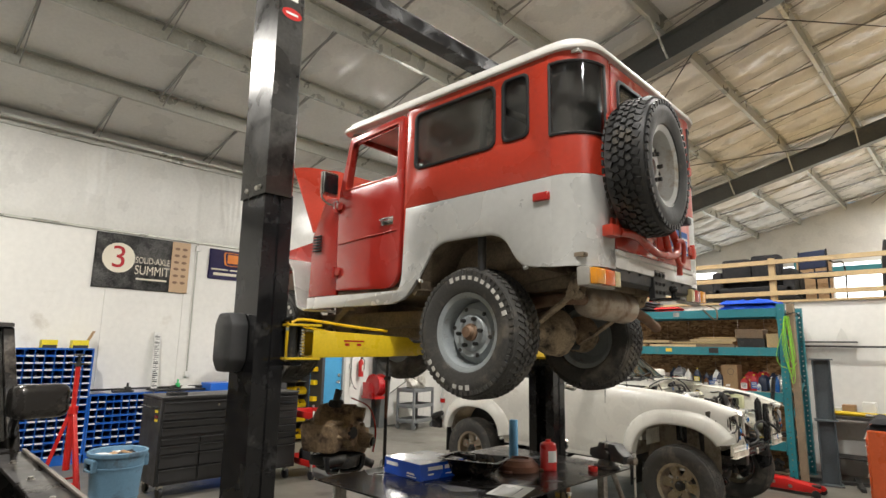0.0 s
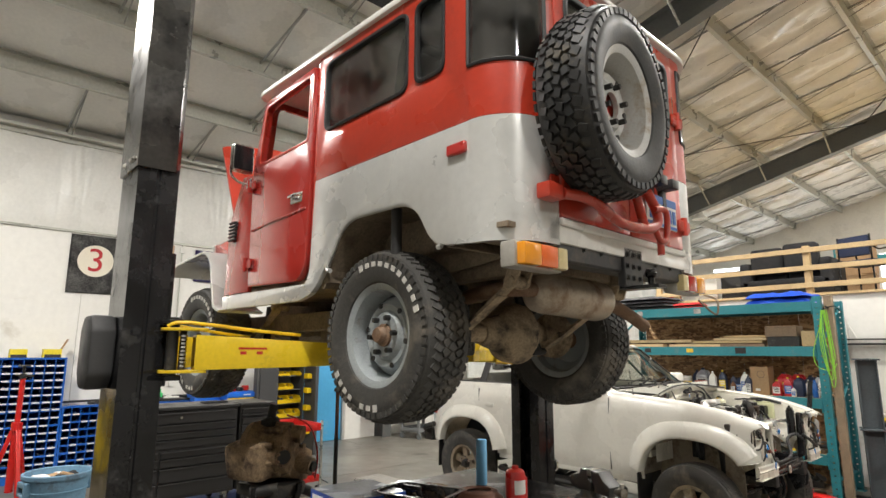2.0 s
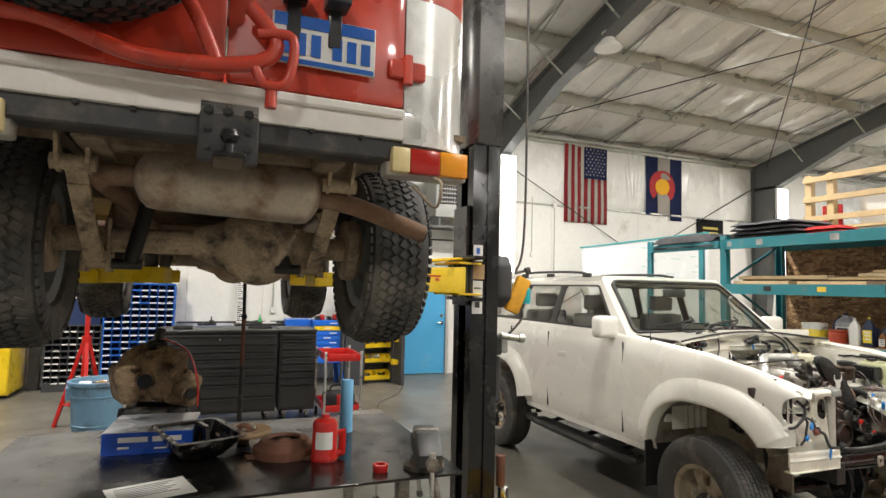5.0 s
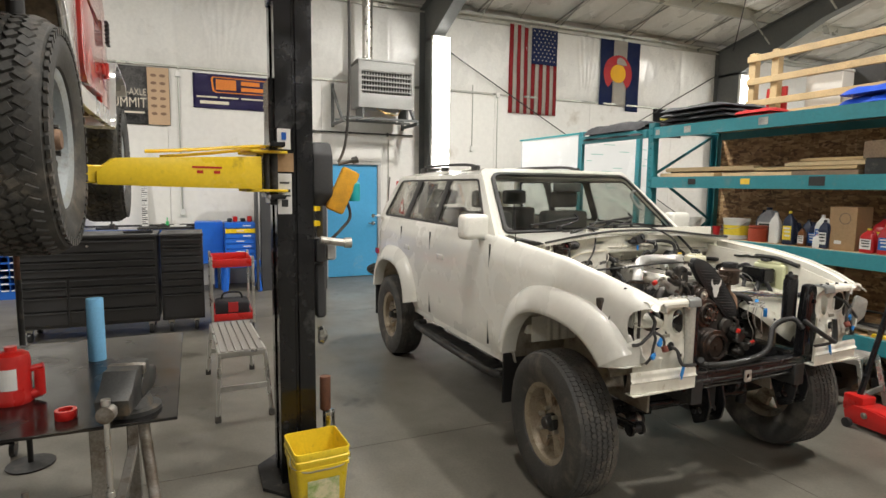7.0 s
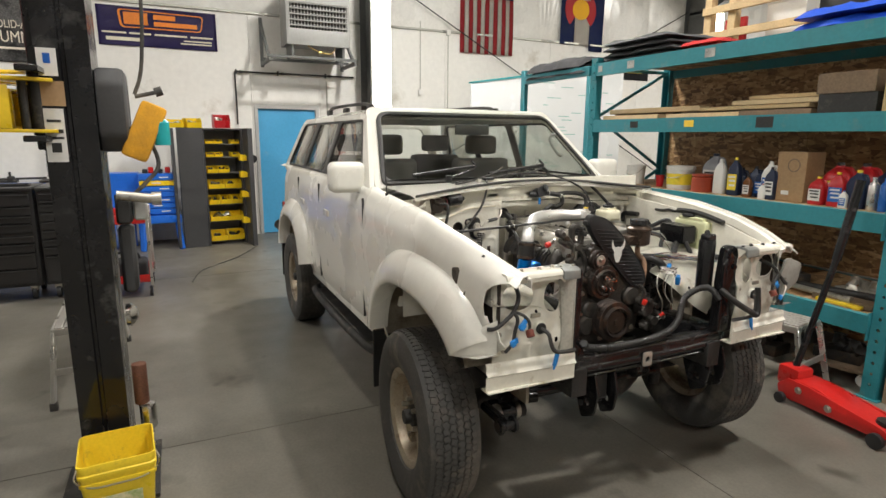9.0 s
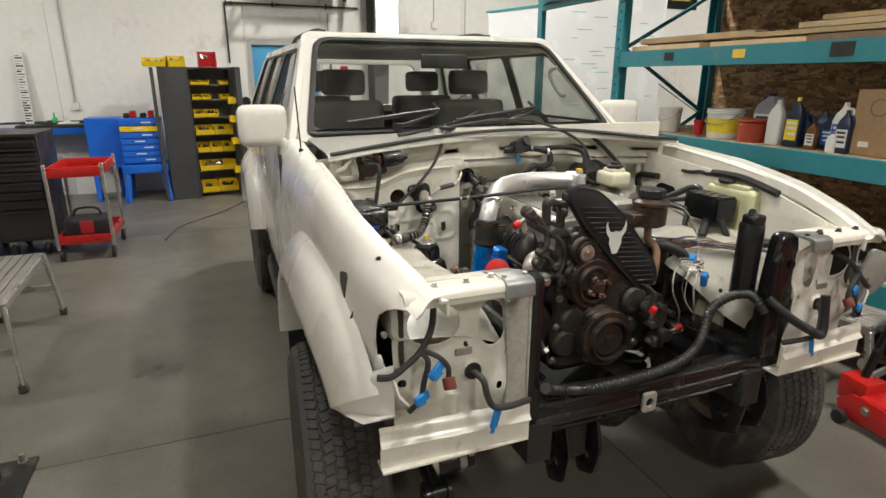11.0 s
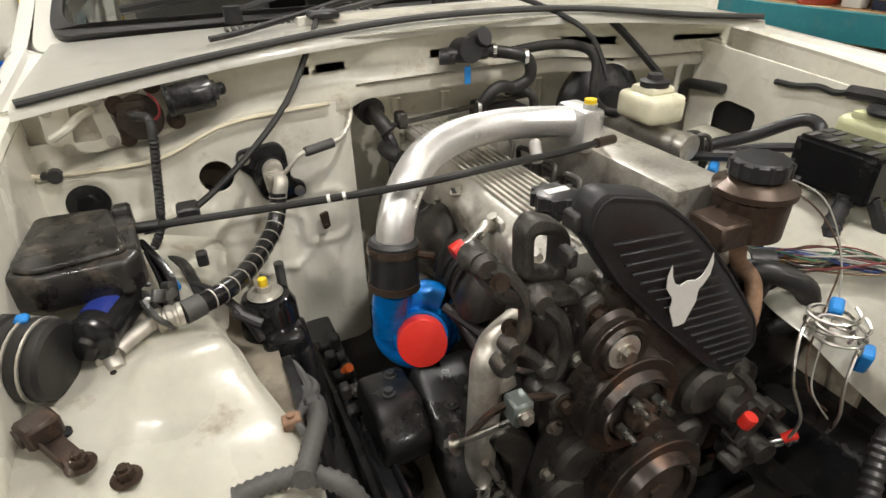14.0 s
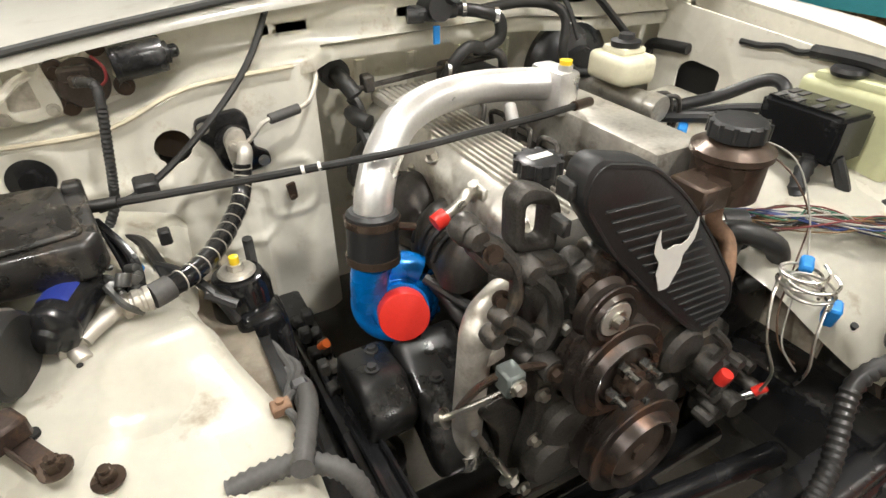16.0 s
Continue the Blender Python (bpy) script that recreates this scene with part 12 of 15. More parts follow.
def bucket(at, r, h, material, label, band=None):
    ob = thing("bucket", label, "bucket", at, 0, group="buckets on the rack")
    bm = B()
    lathe(bm, [(0, 0), (r * 0.88, 0), (r * 0.9, 0.004), (r * 0.97, h * 0.84), (r * 1.04, h * 0.85), (r * 1.04, h * 0.9), (r, h * 0.91), (r * 1.03, h * 0.97), (r * 1.03, h), (r * 0.96, h), (r * 0.9, h * 0.2), (0, h * 0.19)], (0, 0, 0), (0, 0, 1), 28)
    part("body", bm, material, ob)
    bm = B()
    hose(bm, [(-r * 1.05, 0, h * 0.88), (-r * 0.8, -r * 0.7, h * 0.6), (0, -r * 1.06, h * 0.5), (r * 0.8, -r * 0.7, h * 0.6), (r * 1.05, 0, h * 0.88)], 0.003, 6)
    part("bail", bm, ZINC, ob)
    if band:
        bm = B()
        lathe(bm, [(r * 0.925, h * 0.2), (r * 0.975, h * 0.68), (r * 0.978, h * 0.68), (r * 0.93, h * 0.2)], (0, 0, 0), (0, 0, 1), 28, True)
        part("label", bm, band, ob)
    return ob
bucket((-4.11, 9.36, S3), 0.09, 0.19, OFFWHITE, "small dirty white plastic bucket on the shelf")
bucket((-3.53, 9.34, S3), 0.125, 0.21, OFFWHITE, "white plastic bucket with a yellow label", P_YELLOW)
bm = B()
lathe(bm, [(0, 0), (0.03, 0), (0.042, 0.11), (0.044, 0.11), (0.04, 0.1), (0.028, 0.01), (0, 0.01)], (-3.79, 9.36, S3), (-3.79, 9.36, 3), 20)
solid("plastic_cup", bm, P_RED, "red plastic cup on the rack shelf", "cup")
jug((-3.29, 9.50, S3), 0.2, 0.33, P_GREY, "silver grey oil jug on the rack shelf", P_DARK, PAPER)
bm = B()
lathe(bm, [(0, 0), (0.085, 0), (0.09, 0.005), (0.09, 0.12), (0.075, 0.135), (0.09, 0.14), (0.088, 0.155), (0, 0.158)], (-3.24, 9.29, S3), (-3.24, 9.29, 3), 24)
solid("plastic_tub", bm, mat("rust_red_tub", (0.35, 0.05, 0.02), 0.4), "round rust red plastic tub with lid on shelf", "tub")
jug((-3.07, 9.30, S3), 0.105, 0.29, OFFWHITE, "plain white plastic bottle on the rack shelf", OFFWHITE, None, 0, False)
jug((-2.93, 9.30, S3), 0.11, 0.31, P_DARK, "dark bottle with bright yellow label and cap", P_YELLOW, P_YELLOW, 0, False)
jug((-2.83, 9.42, S3), 0.1, 0.24, P_DARK, "dark plastic oil bottle on the rack shelf", INK, None, 10)
jug((-2.79, 9.28, S3), 0.07, 0.17, P_BROWN, "small amber bottle with a white label", INK, PAPER, 0, False)
jug((-2.73, 9.36, S3), 0.1, 0.22, P_DARK, "dark plastic oil bottle on the rack shelf", INK, P_BLUE, -8)
jug((-2.65, 9.34, S3), 0.115, 0.29, OFFWHITE, "white bottle with a blue label on shelf", OFFWHITE, P_BLUE, 5)
jug((-2.58, 9.26, S3), 0.09, 0.25, P_DARK, "dark spray bottle with a pale label", INK, PAPER, 0)
jug((-2.63, 9.24, S3), 0.06, 0.12, OFFWHITE, "tiny white bottle on the rack shelf", P_RED, None, 0, False)
carton = thing("carton", "brown cardboard carton with round printed mark", "carton", (-2.43, 9.36, S3), -3)
bm = B()
bx(bm, -0.115, 0.115, -0.1, 0.1, 0, 0.37, 0.003)
part("body", bm, CARD, carton)
bm = B()
plate(bm, circle(0.02, 0.27, 0.05), [circle(0.02, 0.27, 0.042)], "y", -0.1016, -0.1004)
part("printed_mark", bm, WOOD_DARK, carton)
bm = B()
bx(bm, -0.06, 0.0, -0.102, -0.1004, 0.05, 0.08)
part("label", bm, PAPER, carton)
for k, (xx, yy, w, h, mt, cp, lb) in enumerate(((-2.23, 9.28, 0.12, 0.2, P_RED, P_YELLOW, PAPER), (-2.19, 9.44, 0.19, 0.3, P_RED, INK, P_YELLOW), (-2.1, 9.28, 0.11, 0.24, P_RED, P_YELLOW, P_BLUE), (-2.05, 9.5, 0.2, 0.3, P_RED, INK, None), (-1.98, 9.3, 0.13, 0.26, P_DARK, P_YELLOW, None), (-1.88, 9.46, 0.18, 0.27, P_DARK, INK, P_BLUE), (-2.03, 9.24, 0.055, 0.12, OFFWHITE, P_BLUE, P_BLUE), (-1.78, 9.4, 0.12, 0.27, P_GREY, INK, PAPER), (-3.0, 9.48, 0.12, 0.22, P_DARK, INK, None), (-3.42, 9.6, 0.14, 0.3, P_DARK, INK, None))):
    jug((xx, yy, S3), w, h, mt, {P_RED: "red plastic oil jug on the rack shelf", P_DARK: "dark plastic oil jug on the rack shelf", OFFWHITE: "tiny white bottle with blue label", P_GREY: "silver grey oil jug on the rack shelf"}[mt], cp, lb, (-6, 5, 8, 0, -4, 6, 0, 3, 0, 0)[k], w > 0.1)
for k, xx in enumerate((-1.86, -1.79, -1.73)):
    bm = B()
    lathe(bm, [(0, 0), (0.03, 0), (0.032, 0.004), (0.032, 0.17), (0.02, 0.19), (0.014, 0.19), (0.014, 0.22), (0, 0.22)], (xx, 9.26, S3), (xx, 9.26, 3), 18)
    solid("aerosol_can", bm, (BRUSHED, P_BLUE, BRUSHED)[k], "slim metal spray can on the rack shelf", "spray can", "spray cans")
# lower shelf and floor under the rack
def lump(name, c, s, material, label, cat, seed, parts=5):
    """A greasy machine part: hubs, ribs and flanges joined at odd angles."""
    r = random.Random(seed)
    ob = thing(name, label, cat, c, r.uniform(-30, 30))
    bm = B()
    bx(bm, -s * 0.5, s * 0.5, -s * 0.32, s * 0.32, 0, s * 0.28, s * 0.05, 2)
    part("casting", bm, material, ob)
    for k in range(parts):
        a = Vector((r.uniform(-0.4, 0.4) * s, r.uniform(-0.25, 0.25) * s, r.uniform(0.15, 0.3) * s))
        b = a + Vector((r.uniform(-0.3, 0.3), r.uniform(-0.3, 0.3), r.uniform(0.05, 0.3))) * s
        bm = B()
        rod(bm, a, b, s * r.uniform(0.06, 0.13), seg=14, bev=0.004), rod(bm, b, b + (b - a).normalized() * s * 0.04, s * 0.15, seg=16, bev=0.003)
        part("flange", bm, material, ob)
    return ob
GREASY = mat("greasy_black_parts", (0.02, 0.019, 0.018), 0.4, 0.2, var=0.4, scale=9, stain=(0.09, 0.06, 0.035), amount=0.25, stain_scale=9)
lump("axle_part", (-2.55, 9.45, 0.56), 0.4, GREASY, "greasy black axle housing on the lower shelf", "axle part", 1)
lump("steering_box", (-3.3, 9.5, 0.56), 0.36, GREASY, "greasy black steering box on the lower shelf", "steering box", 2)
lump("hub_casting", (-1.98, 9.5, 0.56), 0.26, ALU, "dull aluminium hub casting on the lower shelf", "hub", 3)
for k, (a, b, r, mt) in enumerate((((-2.5, 9.3, 0.60), (-1.95, 9.26, 0.60), 0.022, ALU), ((-2.4, 9.36, 0.60), (-1.8, 9.4, 0.62), 0.028, BLACK_DUSTY), ((-4.2, 9.3, 0.585), (-2.8, 9.33, 0.59), 0.02, RUSTY))):
    bm = B()
    rod(bm, a, b, r), rod(bm, b, (b[0] + 0.06, b[1], b[2]), r * 1.35)
    solid("drive_shaft", bm, mt, "greasy steel drive shaft lying on the shelf", "shaft", "shafts")
bm = B()
bx(bm, -2.15, -1.75, 9.24, 9.5, 0.56, 0.60, 0.004)
solid("old_board", bm, WOOD_DARK, "worn brown board lying on the lower shelf", "board")
bm = B()
bx(bm, -2.1, -1.8, 9.2, 9.25, 0.56, 0.585, 0.004)
solid("spirit_level", bm, YELLOW, "yellow spirit level lying on the shelf", "level")
dolly = thing("dolly", "wooden castor dolly loaded with black parts", "dolly", (-2.0, 9.42, 0), 12)
bm = B()
bx(bm, -0.25, 0.25, -0.18, 0.18, 0.09, 0.115, 0.004)
part("deck", bm, WOOD_DARK, dolly)
for sx in (-1, 1):
    for sy in (-1, 1):
        bm = B()
        rod(bm, (sx * 0.2, sy * 0.14 - 0.015, 0.042), (sx * 0.2, sy * 0.14 + 0.015, 0.042), 0.042, seg=18)
        w = part("caster_wheel", bm, OFFWHITE, dolly)
        bm = B()
        bx(bm, sx * 0.2 - 0.02, sx * 0.2 + 0.02, sy * 0.14 - 0.024, sy * 0.14 + 0.024, 0.07, 0.09, 0.003)
        part("caster_plate", bm, ZINC, dolly)
lump("brake_part", (-2.0, 9.42, 0.115), 0.3, GREASY, "greasy black brake parts on the dolly", "brake part", 6, 7)
for k, xx in enumerate((-2.55, -2.85, -3.3, -3.9)):
    lump("gear_casting", (xx, 9.35, 0.0), 0.34, GREASY, "greasy black machine casting on the floor", "machine part", 10 + k, 6)

# red floor jack and its handle
jk = thing("floor_jack", "long low red floor jack with black handle", "jack", (-1.85, 8.70, 0), -6)
bm = B()
for s in (-1, 1):
    plate(bm, [(-0.03, 0.035), (0.62, 0.05), (0.66, 0.09), (0.62, 0.115), (0.16, 0.17), (0.02, 0.17), (-0.05, 0.11)], [], "y", s * 0.10 - 0.006, s * 0.10 + 0.006, 0.002)
body = part("side_plate", bm, RED, jk)
bm = B()
plate(bm, [(0.1, 0.12), (0.58, 0.085), (0.6, 0.1), (0.2, 0.175), (0.05, 0.172)], [], "y", -0.093, 0.093, 0.006)
part("lift_arm", bm, RED, jk)
bm = B()
plate(bm, [(0.16, -0.06), (0.44, -0.06), (0.44, 0.06), (0.16, 0.06)], [], "z", 0, 0.001, 0, Matrix.Translation((0.0, 0, 0.195)) @ Matrix.Rotation(radians(10.5), 4, "Y"))
part("label", bm, PAPER, jk)
bm = B()
lathe(bm, [(0, 0.1), (0.05, 0.1), (0.055, 0.115), (0.05, 0.13), (0, 0.13)], (0.57, 0, 0), (0.57, 0, 1), 20)
part("saddle", bm, BLACK_DUSTY, jk)
for x, r in ((0.6, 0.045), (0.0, 0.035)):
    for s in (-1, 1):
        bm = B()
        rod(bm, (x, s * 0.115, r), (x, s * 0.145, r), r, seg=20, bev=0.003)
        part("wheel", bm, BLACK_PLASTIC, jk)
for x, z in ((0.1, 0.12), (0.3, 0.09)):
    bm = B()
    bolt(bm, (x, -0.106, z), (0, -1, 0), 0.016, 0.014)
    part("pivot_bolt", bm, ZINC, jk)
bm = B()
bx(bm, -0.09, 0.06, -0.07, 0.07, 0.10, 0.23, 0.02, 2)
part("pump_head", bm, RED, jk)
bm = B()
rod(bm, (-0.02, 0, 0.2), (0.06, 0.12, 0.95), 0.02), rod(bm, (0.06, 0.12, 0.95), (0.10, 0.18, 1.45), 0.027)
part("handle", bm, BLACK_PAINT, jk)

# press column of I-section
pc = thing("press_column", "grey steel I-section post standing on a foot", "steel post", (-1.28, 9.52, 0), 14)
GREY_BLUE = mat("blue_grey_steel", (0.07, 0.085, 0.095), 0.5, var=0.15, scale=4, stain=(0.2, 0.18, 0.15), amount=0.15)
for z0, z1, nm in ((0.02, 0.86, "lower_section"), (0.885, 1.7, "upper_section")):
    bm = B()
    for s in (-1, 1):
        bx(bm, s * 0.1 - 0.008, s * 0.1 + 0.008, -0.1, 0.1, z0, z1, 0.002)
    bx(bm, -0.092, 0.092, -0.006, 0.006, z0, z1)
    part(nm, bm, GREY_BLUE, pc)
for z in (0.0, 0.862, 1.702):
    bm = B()
    bx(bm, -0.14, 0.14, -0.13, 0.13, z, z + 0.02, 0.002)
    part("flange_plate", bm, GREY_BLUE, pc)
bm = B()
bx(bm, -0.5, 0.75, 0.14, 0.2, 0.0, 0.05, 0.003), bx(bm, 0.3, 0.36, -0.3, 0.5, 0.0, 0.05, 0.003)
part("foot_rail", bm, BLACK_DUSTY, pc)

# workbench and wall shelf at the mezzanine wall
wb = thing("steel_workbench", "dark steel workbench with clutter along the wall", "workbench")
bm = B()
bx(bm, -1.45, 0.9, 9.95, 10.48, 0.86, 0.9, 0.003)
part("benchtop", bm, BLACK_DUSTY, wb)
for x in (-1.4, -0.3, 0.8):
    for y in (10.0, 10.42):
        bm = B()
        bx(bm, x - 0.022, x + 0.022, y - 0.022, y + 0.022, 0.1, 0.86, 0.003)
        leg = part("leg", bm, BLACK_DUSTY, wb)
        bm = B()
        rod(bm, (x, y - 0.015, 0.05), (x, y + 0.015, 0.05), 0.05, seg=18)
        part("caster", bm, RED, leg)
bm = B()
bx(bm, -1.4, 0.8, 10.0, 10.42, 0.3, 0.32)
part("shelf", bm, BLACK_DUSTY, wb)
pipes = thing("pipe_rack", "steel pipes resting on wall brackets", "pipe rack")
for x in (-1.62, -1.15):
    bm = B()
    hose(bm, [(x, 10.5, 2.2), (x, 10.49, 1.95), (x, 10.4, 1.93)], 0.006, 6, 2), hose(bm, [(x - 0.0, 10.5, 2.2), (x + 0.06, 10.5, 2.05), (x + 0.09, 10.5, 1.94)], 0.006, 6, 2), hose(bm, [(x, 10.5, 2.2), (x - 0.06, 10.5, 2.05), (x - 0.09, 10.5, 1.94)], 0.006, 6, 2)
    part("bracket", bm, OFFWHITE, pipes)
bm = B()
bx(bm, -1.78, -0.95, 10.40, 10.48, 1.965, 1.985, 0.002)
part("angle_bar", bm, BLACK_DUSTY, pipes)
bm = B()
rod(bm, (-1.8, 10.42, 1.91), (1.2, 10.42, 1.90), 0.014)
part("pipe", bm, BLACK_DUSTY, pipes)
for k, (a, b, r, mt, lb) in enumerate((((-1.3, 10.2, 0.93), (-0.2, 10.22, 0.93), 0.03, YELLOW, "yellow tool bar lying on the workbench"), ((-0.9, 10.1, 0.925), (0.2, 10.3, 0.925), 0.024, BARE_STEEL, "bare steel tube lying on the workbench"))):
    bm = B()
    rod(bm, a, b, r), rod(bm, b, (b[0] + 0.2, b[1], b[2]), r * 0.8)
    solid("steel_bar", bm, mt, lb, "bar")
for k, xx in enumerate((-1.38, -1.2, -0.95)):
    bm = B()
    bx(bm, xx, xx + 0.16, 10.25, 10.42, 0.9, 1.0 + 0.05 * k, 0.006)
    solid("parts_box", bm, (OFFWHITE, CARD, OFFWHITE)[k], "small parts box standing on the workbench", "box", "bench boxes")

# orange tool chest
oc = thing("tool_chest", "orange red rolling tool chest with cluttered top", "tool chest", (-0.28, 8.25, 0), 6)
ORANGE = mat("orange_red_enamel", (0.55, 0.09, 0.02), 0.35, var=0.08, coat=0.2)
bm = B()
bx(bm, -0.33, 0.33, -0.7, 0.7, 0.14, 0.98, 0.006)
part("body", bm, ORANGE, oc)
z = 0.18
for k, h in enumerate((0.2, 0.14, 0.12, 0.1, 0.09, 0.08)):
    bm = B()
    bx(bm, -0.348, -0.3305, -0.68, 0.68, z, z + h - 0.012, 0.004)
    d = part("drawer", bm, ORANGE, oc)
    bm = B()
    bx(bm, -0.362, -0.349, -0.66, 0.66, z + h - 0.03, z + h - 0.016, 0.003)
    part("pull", bm, ALU, d)
    z += h
for sx in (-0.25, 0.25):
    for y in (-0.6, 0.6):
        bm = B()
        rod(bm, (sx, y - 0.02, 0.065), (sx, y + 0.02, 0.065), 0.065, seg=20)
        part("caster", bm, BLACK_PLASTIC, oc)
        bm = B()
        bx(bm, sx - 0.03, sx + 0.03, y - 0.03, y + 0.03, 0.10, 0.14, 0.003)
        part("caster_plate", bm, ZINC, oc)
cloth("dark_jacket", -0.55, 0.05, 7.6, 8.3, 0.98, 0.14, BLACK_CLOTH, "black jacket thrown on the orange tool chest", 12, 2)
bm = B()
bx(bm, -0.13, 0.13, -0.1, 0.1, 0, 0.004, 0, 1, Matrix.Translation((-0.35, 8.75, 0.985)) @ Matrix.Rotation(0.4, 4, "Z"))
solid("note_sheet", bm, PAPER, "white note sheet lying on the tool chest", "paper")
bm = B()
bx(bm, -0.5, -0.35, 8.45, 8.52, 0.98, 1.03, 0.01), rod(bm, (-0.47, 8.48, 1.0), (-0.25, 8.6, 1.02), 0.016)
solid("tape_measure", bm, YELLOW, "yellow hand tool lying on the tool chest", "tool")

# mezzanine clutter
def sofa(at, turn, L, label):
    s = thing("sofa", label, "sofa", at, turn, group="sofas on the mezzanine")
    LEATHER = BLACK_CLOTH
    bm = B()
    bx(bm, -L / 2, L / 2, -0.4, 0.4, 0.06, 0.3, 0.03, 2)
    part("base", bm, LEATHER, s)
    n = 2
    for k in range(n):
        a = -L / 2 + 0.18 + (L - 0.36) / n * k
        bm = B()
        bx(bm, a + 0.005, a + (L - 0.36) / n - 0.005, -0.42, 0.2, 0.3, 0.45, 0.05, 3)
        part("seat_cushion", bm, LEATHER, s)
        bm = B()
        bx(bm, a + 0.005, a + (L - 0.36) / n - 0.005, 0.16, 0.4, 0.4, 0.86 - 0.04 * k, 0.07, 3)
        part("back_cushion", bm, LEATHER, s)
    for sx in (-1, 1):
        bm = B()
        bx(bm, sx * L / 2 - sx * 0.18, sx * L / 2, -0.42, 0.4, 0.06, 0.6, 0.06, 3)
        part("armrest", bm, LEATHER, s)
    return s
sofa((-2.5, 11.35, MEZ), 180, 1.35, "dark padded two-seat sofa on the mezzanine")
chair2 = thing("office_chair", "dark blue padded chair with thin steel frame", "chair", (-1.45, 11.2, MEZ), 160)
NAVY = mat("navy_fabric", (0.02, 0.03, 0.07), 0.85, var=0.2, scale=10)
bm = B()
bx(bm, -0.24, 0.24, -0.22, 0.24, 0.42, 0.5, 0.03, 2)
part("seat", bm, NAVY, chair2)
bm = B()
bx(bm, -0.22, 0.22, 0.2, 0.27, 0.55, 0.85, 0.03, 2)
part("backrest", bm, NAVY, chair2)
for sx in (-1, 1):
    bm = B()
    hose(bm, [(sx * 0.24, -0.22, 0.0), (sx * 0.25, -0.2, 0.62), (sx * 0.25, 0.1, 0.64), (sx * 0.24, 0.26, 0.7)], 0.013, 8), rod(bm, (sx * 0.24, 0.25, 0.0), (sx * 0.23, 0.24, 0.86), 0.013)
    part("side_frame", bm, BLACK_PAINT, chair2)
for k, (x, y, w, d, z, h, mt, lb) in enumerate(((-1.75, 12.2, 0.5, 0.35, 0, 0.4, CARD, "brown cardboard box on the mezzanine"), (-1.75, 12.2, 0.48, 0.33, 0.4, 0.5, CARD, "brown cardboard box on the mezzanine"), (-3.7, 10.95, 0.4, 0.35, 0, 0.42, OFFWHITE, "white plastic storage box on the mezzanine"), (-2.85, 12.4, 0.5, 0.4, 0, 0.35, CARD, "brown cardboard box on the mezzanine"), (-0.2, 11.4, 0.6, 0.4, 0, 0.22, CARD, "brown cardboard box on the mezzanine"), (-3.4, 11.2, 0.45, 0.4, 0, 0.5, BLACK_DUSTY, "dark storage crate on the mezzanine"), (-3.0, 14.0, 0.6, 0.5, 0, 0.55, OFFWHITE, "white plastic storage box on the mezzanine"), (-3.05, 15.2, 0.5, 0.5, 0, 0.5, BLACK_DUSTY, "dark storage crate on the mezzanine"))):
    ob = thing("storage_box", lb, "box", (x, y, MEZ + z), (4, -8, 3, 10, -4, 0, 6, -5)[k], group="mezzanine boxes")
    bm = B()
    bx(bm, -w / 2, w / 2, -d / 2, d / 2, 0, h - 0.03, 0.006)
    part("body", bm, mt, ob)
    bm = B()
    bx(bm, -w / 2 - 0.008, w / 2 + 0.008, -d / 2 - 0.008, d / 2 + 0.008, h - 0.029, h, 0.004)
    part("lid", bm, mt, ob)
tr = thing("teal_shelf_frame", "teal steel shelf frame standing on the mezzanine", "shelf frame", (0, 0, MEZ))
for x in (-2.25, 0.4):
    bm = B()
    bx(bm, x - 0.04, x + 0.04, 13.2, 13.28, 0, 1.1, 0.004)
    part("upright", bm, TEAL, tr)
bm = B()
bx(bm, -2.2, 0.35, 13.21, 13.26, 0.75, 0.85, 0.004)
part("beam", bm, TEAL, tr)
dp = thing("door_panel", "black car door card leaning on the mezzanine", "car door", (-0.3, 11.1, MEZ), 20)
bm = B()
plate(bm, rounded([(-0.35, 0), (0.3, 0), (0.32, 0.4), (0.1, 0.62), (-0.3, 0.95), (-0.34, 0.6)], 0.05), [], "y", -0.03, 0.03, 0.012, Matrix.Rotation(0.12, 4, "X"))
part("panel", bm, BLACK_PLASTIC, dp)
bm = B()
bx(bm, -0.2, 0.15, -0.06, -0.035, 0.3, 0.36, 0.01, 1, Matrix.Rotation(0.12, 4, "X"))
part("armrest", bm, BLACK_PLASTIC, dp)
red_banner = B()
bx(red_banner, -4.38, -4.12, 10.75, 10.8, MEZ, MEZ + 0.32, 0.01)
solid("red_curtain_panel", red_banner, RED_CLOTH, "red cloth panel standing on the mezzanine", "panel")

